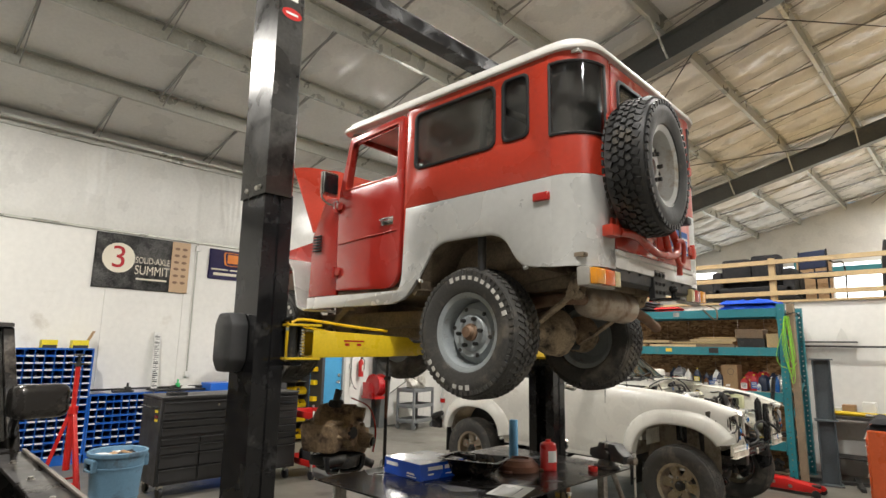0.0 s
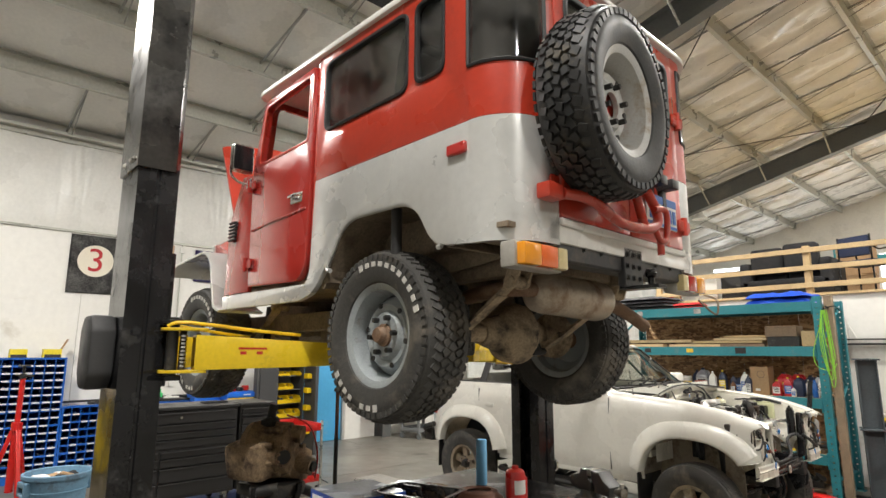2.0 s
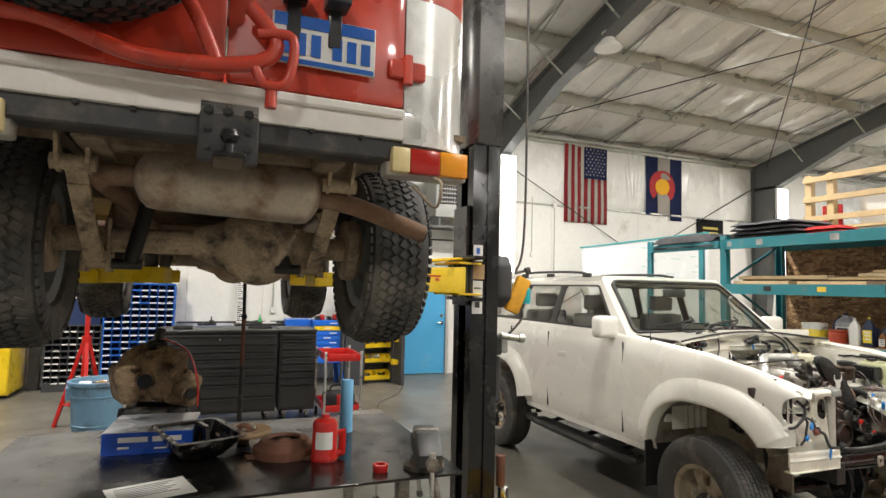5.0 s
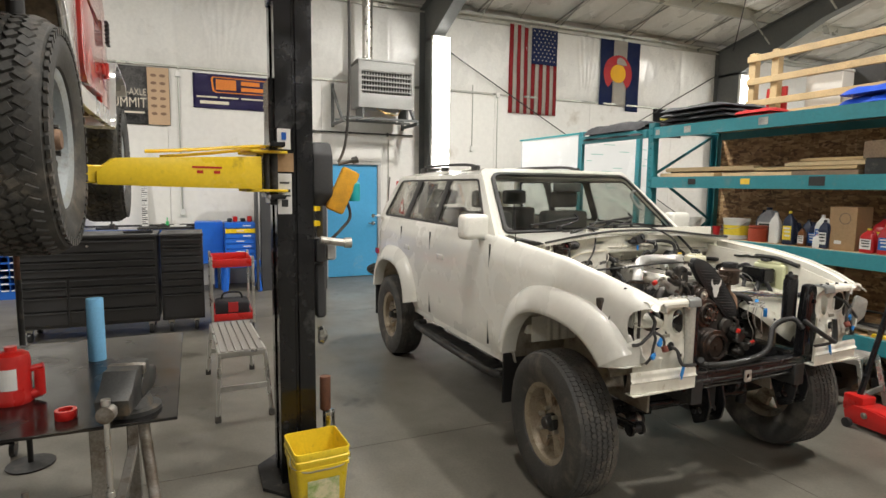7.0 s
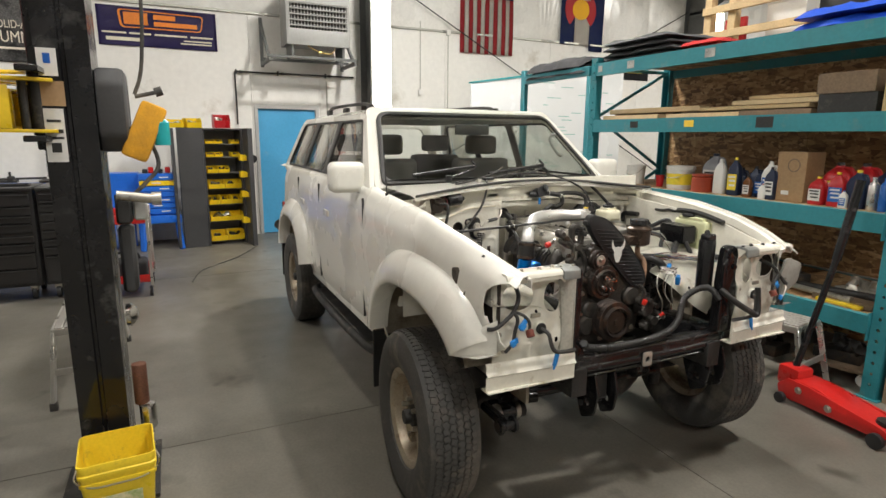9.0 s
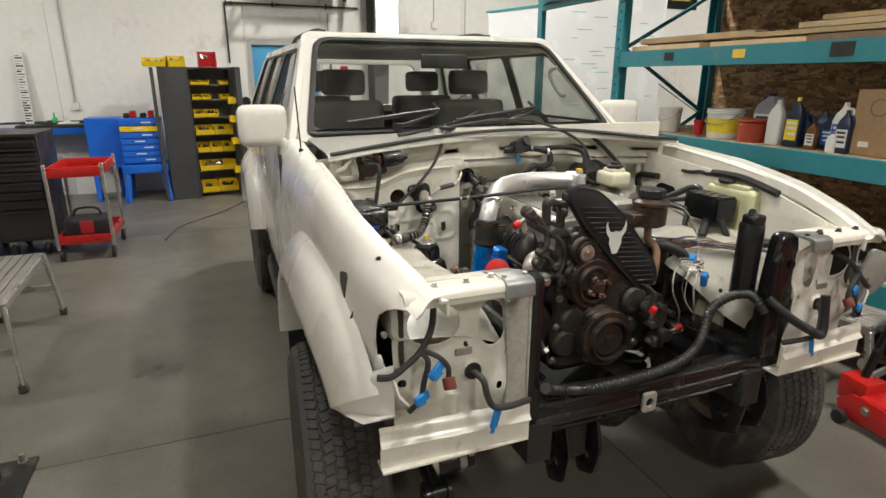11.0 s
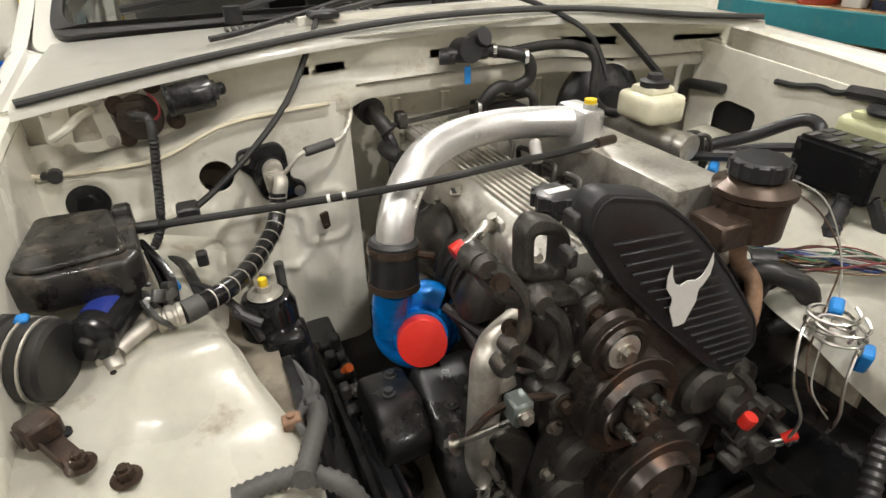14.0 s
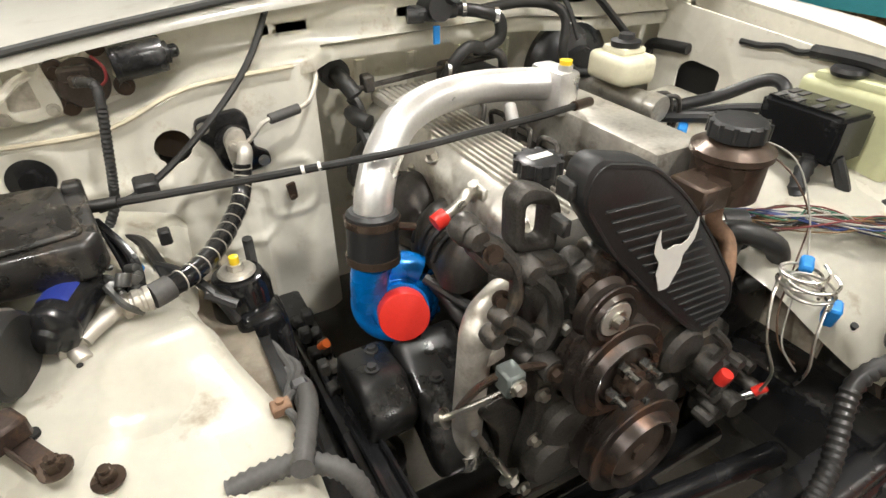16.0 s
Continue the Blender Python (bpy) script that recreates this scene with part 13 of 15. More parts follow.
# ---- things along the west wall ----
def sheet(name, y0, y1, z0, z1, material, label, cat, wave=0.012, seed=1, x=WX + 0.02, bunch=0.0):
    """A thin hung cloth or banner facing +x, slightly wavy; materials may be a function of (u, v)."""
    bm = B()
    nu, nv = 40, 40
    r = lambda u, v: wave * (math.sin(u * 9 + seed + 2 * v) * 0.5 + noise.noise(Vector((u * 4, v * 3, seed))))
    pick = material[1] if isinstance(material, tuple) else (lambda u, v: 0)
    g = [[bm.verts.new((x + r(i / nu, j / nv), y0 + (y1 - y0) * (i / nu) + bunch * (1 - j / nv) * (0.5 - i / nu), z0 + (z1 - z0) * j / nv)) for j in range(nv + 1)] for i in range(nu + 1)]
    for i in range(nu):
        for j in range(nv):
            f = bm.faces.new((g[i][j], g[i + 1][j], g[i + 1][j + 1], g[i][j + 1]))
            f.material_index = pick((i + 0.5) / nu, (j + 0.5) / nv)
    bmesh.ops.solidify(bm, geom=bm.faces[:], thickness=0.002)
    ob = part(name, bm, list(material[0]) if isinstance(material, tuple) else material, None, "", 180)
    return tagged(ob, label, cat)


F_RED = mat("flag_red", (0.42, 0.03, 0.035), 0.8, var=0.1, scale=6, bump=0.3)
F_WHITE = mat("flag_white", (0.66, 0.62, 0.56), 0.8, var=0.08, scale=6, bump=0.3)
F_BLUE = mat("flag_navy", (0.015, 0.03, 0.12), 0.8, var=0.12, scale=6, bump=0.3)
F_GOLD = mat("flag_gold", (0.80, 0.42, 0.02), 0.8, var=0.08, scale=6, bump=0.3)
# striped flag, hung with its stripes upright
flag = thing("striped_flag", "hanging flag with red and white stripes and blue canton", "flag")
FY0, FY1, FZ0, FZ1 = 10.2, 11.37, 3.26, 5.03
sw = (FY1 - FY0) / 13
def strip(name, y0, y1, z0, z1, material, parent, x=WX + 0.03, seed=2):
    bm = B()
    n = max(4, int((z1 - z0) / 0.07))
    k = max(2, int((y1 - y0) / 0.05))
    w = lambda y, z: x + 0.012 * math.sin(y * 9 + 0.6 * z) + 0.014 * noise.noise(Vector((y * 2.5, z * 1.5, seed)))
    g = [[bm.verts.new((w(y0 + (y1 - y0) * i / k, z0 + (z1 - z0) * j / n), y0 + (y1 - y0) * i / k, z0 + (z1 - z0) * j / n)) for j in range(n + 1)] for i in range(k + 1)]
    for i in range(k):
        for j in range(n):
            bm.faces.new((g[i][j], g[i + 1][j], g[i + 1][j + 1], g[i][j + 1]))
    bmesh.ops.solidify(bm, geom=bm.faces[:], thickness=-0.002)
    return part(name, bm, material, parent, "", 180)
for k in range(13):
    y0 = FY0 + sw * k
    top = FZ1 if k < 6 else FZ1 - 0.74
    strip("stripe", y0, y0 + sw, FZ0, top, F_RED if k % 2 == 0 else F_WHITE, flag)
strip("canton", FY0 + sw * 6, FY1, FZ1 - 0.74, FZ1 - 0.02, F_BLUE, flag)
strip("hem", FY0, FY1, FZ1, FZ1 + 0.03, F_WHITE, flag)
stars = B()
for i in range(9):
    for j in range(5 + (i % 2 == 0)):
        yy = FY0 + sw * 6 + 0.055 + (0.05 if i % 2 else 0) + 0.1 * j
        zz = FZ1 - 0.07 - 0.073 * i
        pts = []
        for q in range(10):
            rr = 0.022 if q % 2 == 0 else 0.009
            pts.append((yy + rr * math.sin(q * math.pi / 5), zz + rr * math.cos(q * math.pi / 5)))
        w = WX + 0.034 + 0.012 * math.sin(yy * 9 + 0.6 * zz) + 0.014 * noise.noise(Vector((yy * 2.5, zz * 1.5, 2)))
        plate(stars, pts, [], "x", w, w + 0.002)
part("star_field", stars, F_WHITE, flag)["kind"] = "stuff"
# state flag: blue, white, blue upright bands with a red ring and a gold disc
sf = thing("banded_flag", "hanging blue and white flag with red ring and gold disc", "flag")
CY0, CY1, CZ0, CZ1 = 12.5, 13.62, 3.48, 5.0
cw = (CY1 - CY0) / 3
for k in range(3):
    strip("band", CY0 + cw * k, CY0 + cw * (k + 1), CZ0 + 0.1 * (k != 2), CZ1, (F_BLUE, F_WHITE, F_BLUE)[k], sf, seed=5)
cx, cz = CY0 + 0.5, CZ1 - 0.72
def on_cloth(name, outline, holes, lift, material):
    bm = B()
    plate(bm, outline, holes, "x", 0, 0.002)
    for v in bm.verts:
        v.co.x += WX + lift + 0.012 * math.sin(v.co.y * 9 + 0.6 * v.co.z) + 0.014 * noise.noise(Vector((v.co.y * 2.5, v.co.z * 1.5, 5)))
    part(name, bm, material, sf)
ringpts = [(cx + 0.40 * math.sin(radians(a)), cz + 0.40 * math.cos(radians(a))) for a in range(-140, 141, 8)]
ringin = [(cx + 0.19 * math.sin(radians(a)), cz + 0.19 * math.cos(radians(a))) for a in range(140, -141, -8)]
on_cloth("red_letter_ring", ringpts + ringin, [], 0.04, F_RED)
on_cloth("gold_disc", circle(cx, cz, 0.2, 30), [], 0.046, F_GOLD)

# banners
PHOTO = mat("printed_mountains", (0.14, 0.135, 0.13), 0.5, var=0.8, scale=3.5, stain=(0.02, 0.02, 0.02), amount=0.5, stain_scale=3, bump=0.02)
CREAM = mat("printed_cream", (0.72, 0.66, 0.54), 0.5, var=0.05)
TAN = mat("printed_tan", (0.52, 0.36, 0.22), 0.5, var=0.05)
BROWN_INK = mat("printed_brown", (0.22, 0.13, 0.08), 0.5)
P_PURPLE = mat("printed_purple", (0.035, 0.025, 0.12), 0.4, var=0.12, bump=0.1, bump_scale=10)
P_ORANGE = mat("printed_orange", (0.75, 0.22, 0.02), 0.45)
bn = sheet("event_banner", 2.38, 3.9, 2.66, 3.57, PHOTO, "printed mountain banner with a red number three", "banner", 0.006, 3)
bm = B()
bx(bm, WX + 0.032, WX + 0.034, 3.58, 3.895, 2.665, 3.565)
part("sponsor_strip", bm, TAN, bn)
bm = B()
plate(bm, circle(2.74, 3.17, 0.25, 40), [], "x", WX + 0.032, WX + 0.034)
part("number_disc", bm, CREAM, bn)
letters("number", "3", 0.52, face_x(2.74, 3.165, WX + 0.037), F_RED, bn)
letters("title", "SOLID-AXLE", 0.15, face_x(3.28, 3.16, WX + 0.037), CREAM, bn, "", 0.56)
letters("title", "SUMMIT", 0.22, face_x(3.28, 2.99, WX + 0.037), CREAM, bn, "", 0.56)
bm = B()
bx(bm, WX + 0.036, WX + 0.037, 3.03, 3.53, 2.83, 2.86)
part("print_bar", bm, CREAM, bn)
for k in range(12):
    bm = B()
    yy, zz = 3.62 + 0.13 * (k % 2), 3.44 - 0.12 * (k // 2)
    plate(bm, circle(yy + 0.05, zz, 0.045, 14, 0.025), [], "x", WX + 0.036, WX + 0.037)
    part("sponsor_mark", bm, BROWN_INK, bn)
pb = sheet("shop_banner", 4.25, 5.88, 2.98, 3.54, P_PURPLE, "purple vinyl shop banner with orange shapes", "banner", 0.01, 6)
bm = B()
plate(bm, rounded([(4.55, 3.24), (5.66, 3.24), (5.7, 3.48), (4.52, 3.5)], 0.06), [rounded([(4.58, 3.255), (5.645, 3.255), (5.685, 3.465), (4.55, 3.485)], 0.05)], "x", WX + 0.034, WX + 0.036)
part("outline_mark", bm, P_ORANGE, pb)
for y0, y1, z0, z1, mt in ((4.6, 4.92, 3.29, 3.46, P_ORANGE), (5.0, 5.3, 3.38, 3.45, P_ORANGE), (5.0, 5.6, 3.285, 3.35, P_ORANGE), (4.3, 4.62, 3.15, 3.175, CREAM), (4.66, 4.95, 3.15, 3.175, CREAM), (5.0, 5.45, 3.15, 3.175, CREAM), (5.5, 5.82, 3.15, 3.175, CREAM), (4.35, 4.8, 3.05, 3.10, CREAM), (5.35, 5.8, 3.05, 3.07, CREAM), (5.4, 5.8, 3.09, 3.11, CREAM)):
    bm = B()
    bx(bm, WX + 0.034, WX + 0.036, y0, y1, z0, z1)
    part("print_bar", bm, mt, pb)
dk = sheet("dark_poster", 14.1, 15.0, 2.95, 3.6, BLACK_CLOTH, "black wall banner with a faded yellow print", "banner", 0.01, 8)
for z0 in (3.1, 3.22, 3.34):
    bm = B()
    bx(bm, WX + 0.036, WX + 0.038, 14.3, 14.8, z0, z0 + 0.06)
    part("print_bar", bm, mat("faded_yellow_print", (0.5, 0.42, 0.08), 0.6) if "faded_yellow_print" not in bpy.data.materials else bpy.data.materials["faded_yellow_print"], dk)

# hanging heater
hg = mat("heater_grey", (0.30, 0.30, 0.285), 0.45, 0.2, var=0.08, scale=3)
ht = thing("unit_heater", "grey hanging gas unit heater with louvres", "heater")
HX, HY0, HY1, HZ0, HZ1 = -8.98, 6.82, 7.82, 3.06, 3.84
bm = B()
bx(bm, HX - 0.62, HX - 0.04, HY0 + 0.02, HY1 - 0.02, HZ0 + 0.02, HZ1 - 0.02, 0.006)
part("body", bm, hg, ht)
# added dark panel stands in for the shade inside the duct
bm = B()
bx(bm, HX - 0.039, HX - 0.036, HY0 + 0.05, HY1 - 0.04, HZ0 + 0.23, HZ1 - 0.15)
part("duct_opening", bm, BLACK_DUSTY, ht)
bm = B()
plate(bm, rect(HY0, HZ0, HY1, HZ1, 0.01), [rect(HY0 + 0.06, HZ0 + 0.24, HY1 - 0.05, HZ1 - 0.16)], "x", HX - 0.035, HX, 0.004)
part("front_frame", bm, hg, ht)
bm = B()
bx(bm, HX - 0.66, HX + 0.02, HY0 - 0.02, HY1 + 0.02, HZ1 - 0.005, HZ1 + 0.02, 0.004)
part("top_cap", bm, hg, ht)
for k in range(5):
    z = HZ0 + 0.28 + 0.082 * k
    bm = B()
    bx(bm, -0.045, 0.02, HY0 + 0.06, HY1 - 0.05, -0.005, 0.005, 0.001, 1, Matrix.Translation((HX - 0.0, 0, z)) @ Matrix.Rotation(radians(25), 4, "Y"))
    part("louvre", bm, hg, ht)
for k in range(18):
    y = HY0 + 0.09 + 0.05 * k
    bm = B()
    bx(bm, HX - 0.03, HX - 0.022, y - 0.008, y + 0.008, HZ0 + 0.25, HZ1 - 0.17)
    part("fin", bm, hg, ht)
bm = B()
rod(bm, (HX - 0.32, HY0 + 0.25, HZ1 + 0.02), (HX - 0.32, HY0 + 0.25, roof_z(HX) + 0.1), 0.09, seg=24)
part("flue", bm, ZINC, ht)
for y in (6.56, 7.9):
    bm = B()
    bx(bm, WX + 0.0, WX + 0.05, y - 0.025, y + 0.025, 2.78, 3.55, 0.003), bx(bm, WX + 0.05, HX + 0.02, y - 0.025, y + 0.025, 2.80, 2.85, 0.003)
    m, ln = axes_to((WX + 0.05, y, 3.45), (HX - 0.1, y, 2.85))
    bx(bm, -0.02, 0.02, -0.02, 0.02, 0, ln, 0, 1, m)
    part("wall_bracket", bm, STEEL_GREY, ht)
for x in (HX - 0.02, HX - 0.5):
    bm = B()
    bx(bm, x - 0.02, x + 0.02, 6.53, 7.93, 2.855, 2.895, 0.003)
    part("support_bar", bm, STEEL_GREY, ht)
bm = B()
for y in (HY0 + 0.1, HY1 - 0.1):
    bx(bm, HX - 0.5, HX - 0.05, y - 0.02, y + 0.02, 2.896, HZ0 + 0.02, 0.002)
part("foot", bm, STEEL_GREY, ht)
bm = B()
hose(bm, [(HX - 0.05, 7.15, 3.06), (HX + 0.02, 7.3, 2.97), (HX + 0.0, 7.5, 2.95), (HX - 0.1, 7.6, 3.06)], 0.008, 6)
part("gas_line", bm, mat("brass_line", (0.5, 0.32, 0.1), 0.4, 0.8), ht)

gp = thing("gas_pipe", "thin black gas pipe clipped along the wall", "pipe", kind="structure")
for a, b in (((WX + 0.04, 6.12, 2.69), (WX + 0.04, 8.1, 2.69)), ((WX + 0.04, 6.12, 1.85), (WX + 0.04, 6.12, 2.69))):
    bm = B()
    rod(bm, a, b, 0.014, seg=10)
    part("pipe_run", bm, BLACK_DUSTY, gp)
for y in (6.14, 6.8, 7.6):
    bm = B()
    bx(bm, WX, WX + 0.06, y - 0.012, y + 0.012, 2.655, 2.725, 0.003), rod(bm, (WX + 0.04, y + 0.05, 2.69), (WX + 0.04, y + 0.09, 2.69), 0.022)
    part("clamp", bm, BLACK_DUSTY, gp)
for y, z0, z1, zb in ((4.03, 1.25, 3.62, 3.5), (4.03, 1.22, 1.3, 1.25), (9.39, 2.49, 3.75, 2.49), (9.96, 2.0, 3.59, 3.59), (7.62, 0.9, 2.6, 1.35)):
    cd = thing("conduit", "thin metal conduit with a grey outlet box", "conduit", kind="structure")
    bm = B()
    rod(bm, (WX + 0.02, y, z0), (WX + 0.02, y, z1), 0.011, seg=8)
    part("tube", bm, PURLIN, cd)
    bm = B()
    bx(bm, WX, WX + 0.05, y - 0.04, y + 0.04, zb - 0.05, zb + 0.05, 0.004)
    part("outlet_box", bm, OFFWHITE, cd)

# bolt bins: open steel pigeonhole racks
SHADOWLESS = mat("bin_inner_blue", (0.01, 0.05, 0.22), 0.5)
def bins(name, y0, y1, z0, z1, cols, rows, material, label, x0=-9.78, x1=-9.42, skip=0.0, seed=1):
    r = random.Random(seed)
    ob = thing(name, label, "bin rack", group="bolt bin racks")
    bm = B()
    bx(bm, x0, x0 + 0.01, y0, y1, z0, z1)
    part("back", bm, material, ob)
    dy, dz = (y1 - y0) / cols, (z1 - z0) / rows
    for i in range(cols + 1):
        bm = B()
        y = y0 + dy * i
        w = 0.012 if i in (0, cols) else 0.004
        bx(bm, x0 + 0.011, x1, y - w, y + w, z0, z1)
        part("divider", bm, material, ob)
    for j in range(rows + 1):
        bm = B()
        z = z0 + dz * j
        bx(bm, x0 + 0.011, x1 + 0.003, y0 - 0.01, y1 + 0.01, z - 0.004, z + 0.004), bx(bm, x1, x1 + 0.006, y0 - 0.01, y1 + 0.01, z - 0.004, z + 0.022)
        part("shelf", bm, material, ob)
    lab, bits = B(), B()
    for i in range(cols):
        for j in range(rows):
            if r.random() > skip:
                bx(lab, x1 + 0.0064, x1 + 0.0076, y0 + dy * (i + 0.12), y0 + dy * (i + 0.88), z0 + dz * j + 0.0, z0 + dz * j + 0.02)
            if r.random() < 0.55:
                for q in range(4):
                    a = Vector((x1 - 0.04 - 0.05 * r.random(), y0 + dy * (i + 0.2 + 0.6 * r.random()), z0 + dz * j + 0.012))
                    b = a + Vector((r.uniform(-0.03, 0.03), r.uniform(-0.03, 0.03), r.uniform(0.0, 0.03)))
                    rod(bits, a, b, 0.007, seg=5)
    l = part("bin_label", lab, PAPER, ob)
    l["kind"] = "stuff"
    l = part("loose_bolt", bits, ZINC, ob)
    l["kind"] = "stuff"
    return ob
BIN_GREY = mat("bin_grey", (0.04, 0.042, 0.046), 0.5)
bins("bolt_bin_rack", 1.45, 2.44, 0.95, 1.66, 8, 7, BLUE, "blue steel bolt bin rack with white labels", skip=0.05, seed=1)
bins("bolt_bin_rack", 1.45, 2.44, 0.12, 0.94, 8, 8, BLUE, "blue steel bolt bin rack with white labels", skip=0.15, seed=2)
bins("bolt_bin_rack", 2.47, 3.36, 0.12, 0.97, 8, 8, BLUE, "blue steel bolt bin rack, half labelled", skip=0.55, seed=3)
bins("bolt_bin_rack", 0.69, 1.43, 0.12, 1.0, 7, 9, BIN_GREY, "dark grey steel bolt bin rack with few labels", skip=0.45, seed=4)
for y0, y1 in ((0.69, 1.43), (1.45, 2.44), (2.47, 3.36)):
    bm = B()
    plate(bm, rect(-9.79, y0, -9.42, y1), [rect(-9.75, y0 + 0.04, -9.46, y1 - 0.04)], "z", 0.0, 0.115)
    solid("bin_stand", bm, BLUE if y0 > 1 else BIN_GREY, "low steel base frame under the bolt bins", "stand", "bin stands")
pc2 = thing("parts_cabinet", "dark blue parts display cabinet with a yellow badge", "cabinet")
bm = B()
bx(bm, -9.8, -9.5, 0.70, 1.40, 1.006, 1.66, 0.004)
part("body", bm, mat("navy_enamel", (0.02, 0.035, 0.10), 0.4), pc2)
bm = B()
plate(bm, circle(0.94, 1.57, 0.085, 24, 0.06), [], "x", -9.4994, -9.4975)
part("badge", bm, P_YELLOW, pc2)
for z in (1.42, 1.5):
    bm = B()
    bx(bm, -9.4994, -9.498, 0.78, 1.3, z, z + 0.02)
    part("print_bar", bm, PAPER, pc2)
bm = B()
bx(bm, -9.35, -9.15, 1.32, 1.62, 0.0, 0.003)
bx(bm, -9.7, -9.45, 1.46, 1.7, 1.002, 1.003)
bm.free()
bm = B()
bx(bm, -9.75, -9.5, -0.08, 0.14, 0, 0.01)
bm.free()
yc = thing("safety_cabinet", "yellow steel cabinet with a cardboard box on top", "cabinet")
bm = B()
bx(bm, -9.75, -9.0, -0.5, 0.38, 0.05, 1.12, 0.006)
part("body", bm, YELLOW, yc)
for k in (0, 1):
    bm = B()
    bx(bm, -8.998, -8.98, -0.48 + 0.43 * k, -0.06 + 0.43 * k, 0.08, 1.1, 0.004)
    d = part("door", bm, YELLOW, yc)
    bm = B()
    rod(bm, (-8.98, -0.09 + 0.1 * k, 0.55), (-8.94, -0.09 + 0.1 * k, 0.55), 0.015)
    part("handle", bm, CHROME, d)
bm = B()
bx(bm, -9.7, -9.7 + 0.6, -0.48, 0.36, 0.0, 0.05)
part("plinth", bm, BLACK_DUSTY, yc)
bm = B()
bx(bm, -9.6, -9.05, 0.0, 0.36, 1.12, 1.34, 0.004)
solid("cardboard_box", bm, CARD, "brown cardboard box on the yellow cabinet", "box")
bm = B()
bx(bm, -9.75, -9.62, 0.45, 0.6, 0, 1.7, 0.004)
solid("steel_upright", bm, BLACK_DUSTY, "dark steel upright standing by the wall", "upright")
# boxes on top of the bins
for y, w, tilt in ((1.88, 0.2, 0), (2.28, 0.22, 1)):
    yb = thing("yellow_box", "small yellow and black parts carton on the bins", "carton", (-9.6, y, 1.671), 0, group="yellow cartons")
    bm = B()
    bx(bm, -0.08, 0.08, -w / 2, w / 2, 0, 0.13, 0.003)
    part("body", bm, mat("yellow_carton", (0.75, 0.60, 0.03), 0.5) if "yellow_carton" not in bpy.data.materials else bpy.data.materials["yellow_carton"], yb)
    bm = B()
    bx(bm, 0.0804, 0.082, -w / 2 + 0.01, w / 2 - 0.01, 0.01, 0.055)
    part("print_band", bm, INK, yb)
    if tilt:
        bm = B()
        plate(bm, rect(-0.08, 0, 0.08, 0.16), [], "y", 0, 0.003, 0, Matrix.Translation((0, w / 2, 0.13)) @ Matrix.Rotation(radians(-25), 4, "X"))
        part("flap", bm, CARD, yb)
# long bench surface behind the chests with tools, ruler board, blue boxes
bench = thing("wall_bench", "long dark wall bench crowded with tools", "bench")
bm = B()
bx(bm, -9.78, -9.35, 3.38, 4.55, 1.0, 1.03, 0.003)
part("benchtop", bm, BLACK_DUSTY, bench)
bm = B()
bx(bm, -9.40, -9.36, 3.38, 4.55, 0.90, 0.995, 0.003)
part("apron", bm, BLUE, bench)
for y in (3.42, 4.5):
    bm = B()
    bx(bm, -9.45, -9.4, y - 0.025, y + 0.025, 0, 0.995, 0.003)
    part("leg", bm, BLUE, bench)
bm = B()
rod(bm, (-9.75, 2.47, 1.03), (-9.7, 4.3, 1.05), 0.016)
solid("steel_tube", bm, BLACK_DUSTY, "long dark steel tube lying by the wall", "tube")
ruler = thing("printed_gauge_board", "tall white gauge board with black number blocks", "gauge board", (-9.70, 3.47, 1.03), 0)
bm = B()
bx(bm, -0.01, 0.01, -0.05, 0.05, 0, 0.94, 0.002, 1, Matrix.Rotation(radians(-5), 4, "Y"))
part("board", bm, PAPER, ruler)
r = random.Random(5)
for k in range(26):
    bm = B()
    bx(bm, 0.0104, 0.0116, -0.04, 0.04 - 0.03 * (k % 3 == 1), 0.03 + 0.034 * k, 0.03 + 0.034 * k + r.choice((0.008, 0.014, 0.02)), 0, 1, Matrix.Rotation(radians(-5), 4, "Y"))
    part("mark", bm, INK, ruler)
for k, (y, mt, w, h, lb) in enumerate(((2.95, BLACK_DUSTY, 0.3, 0.06, "black hand plane lying on the bins"), (3.02, BLACK_DUSTY, 0.08, 0.15, "small black press tool on the bins"), (3.8, mat("green_tape_gun", (0.05, 0.5, 0.15), 0.4), 0.05, 0.15, "bright green tool standing on the bench"), (3.75, BLACK_DUSTY, 0.2, 0.05, "black tool tray on the bench"), (3.95, OFFWHITE, 0.25, 0.04, "grey tool tray on the bench"), (4.3, BLACK_DUSTY, 0.3, 0.07, "coil of dark cable on the bench"), (4.62, OFFWHITE, 0.16, 0.09, "folded pale rag on the bench"))):
    z = 0.995 if y < 3.36 else 1.03
    ob = thing("bench_tool", lb, "tool", (-9.55, y, z), 0)
    bm = B()
    bx(bm, -0.06, 0.06, -w / 2, w / 2, 0, h * 0.6, min(h * 0.2, 0.02), 2)
    part("body", bm, mt, ob)
    bm = B()
    bx(bm, -0.03, 0.03, -w * 0.22, w * 0.1, h * 0.55, h, min(h * 0.2, 0.02), 2)
    part("grip", bm, mt, ob)
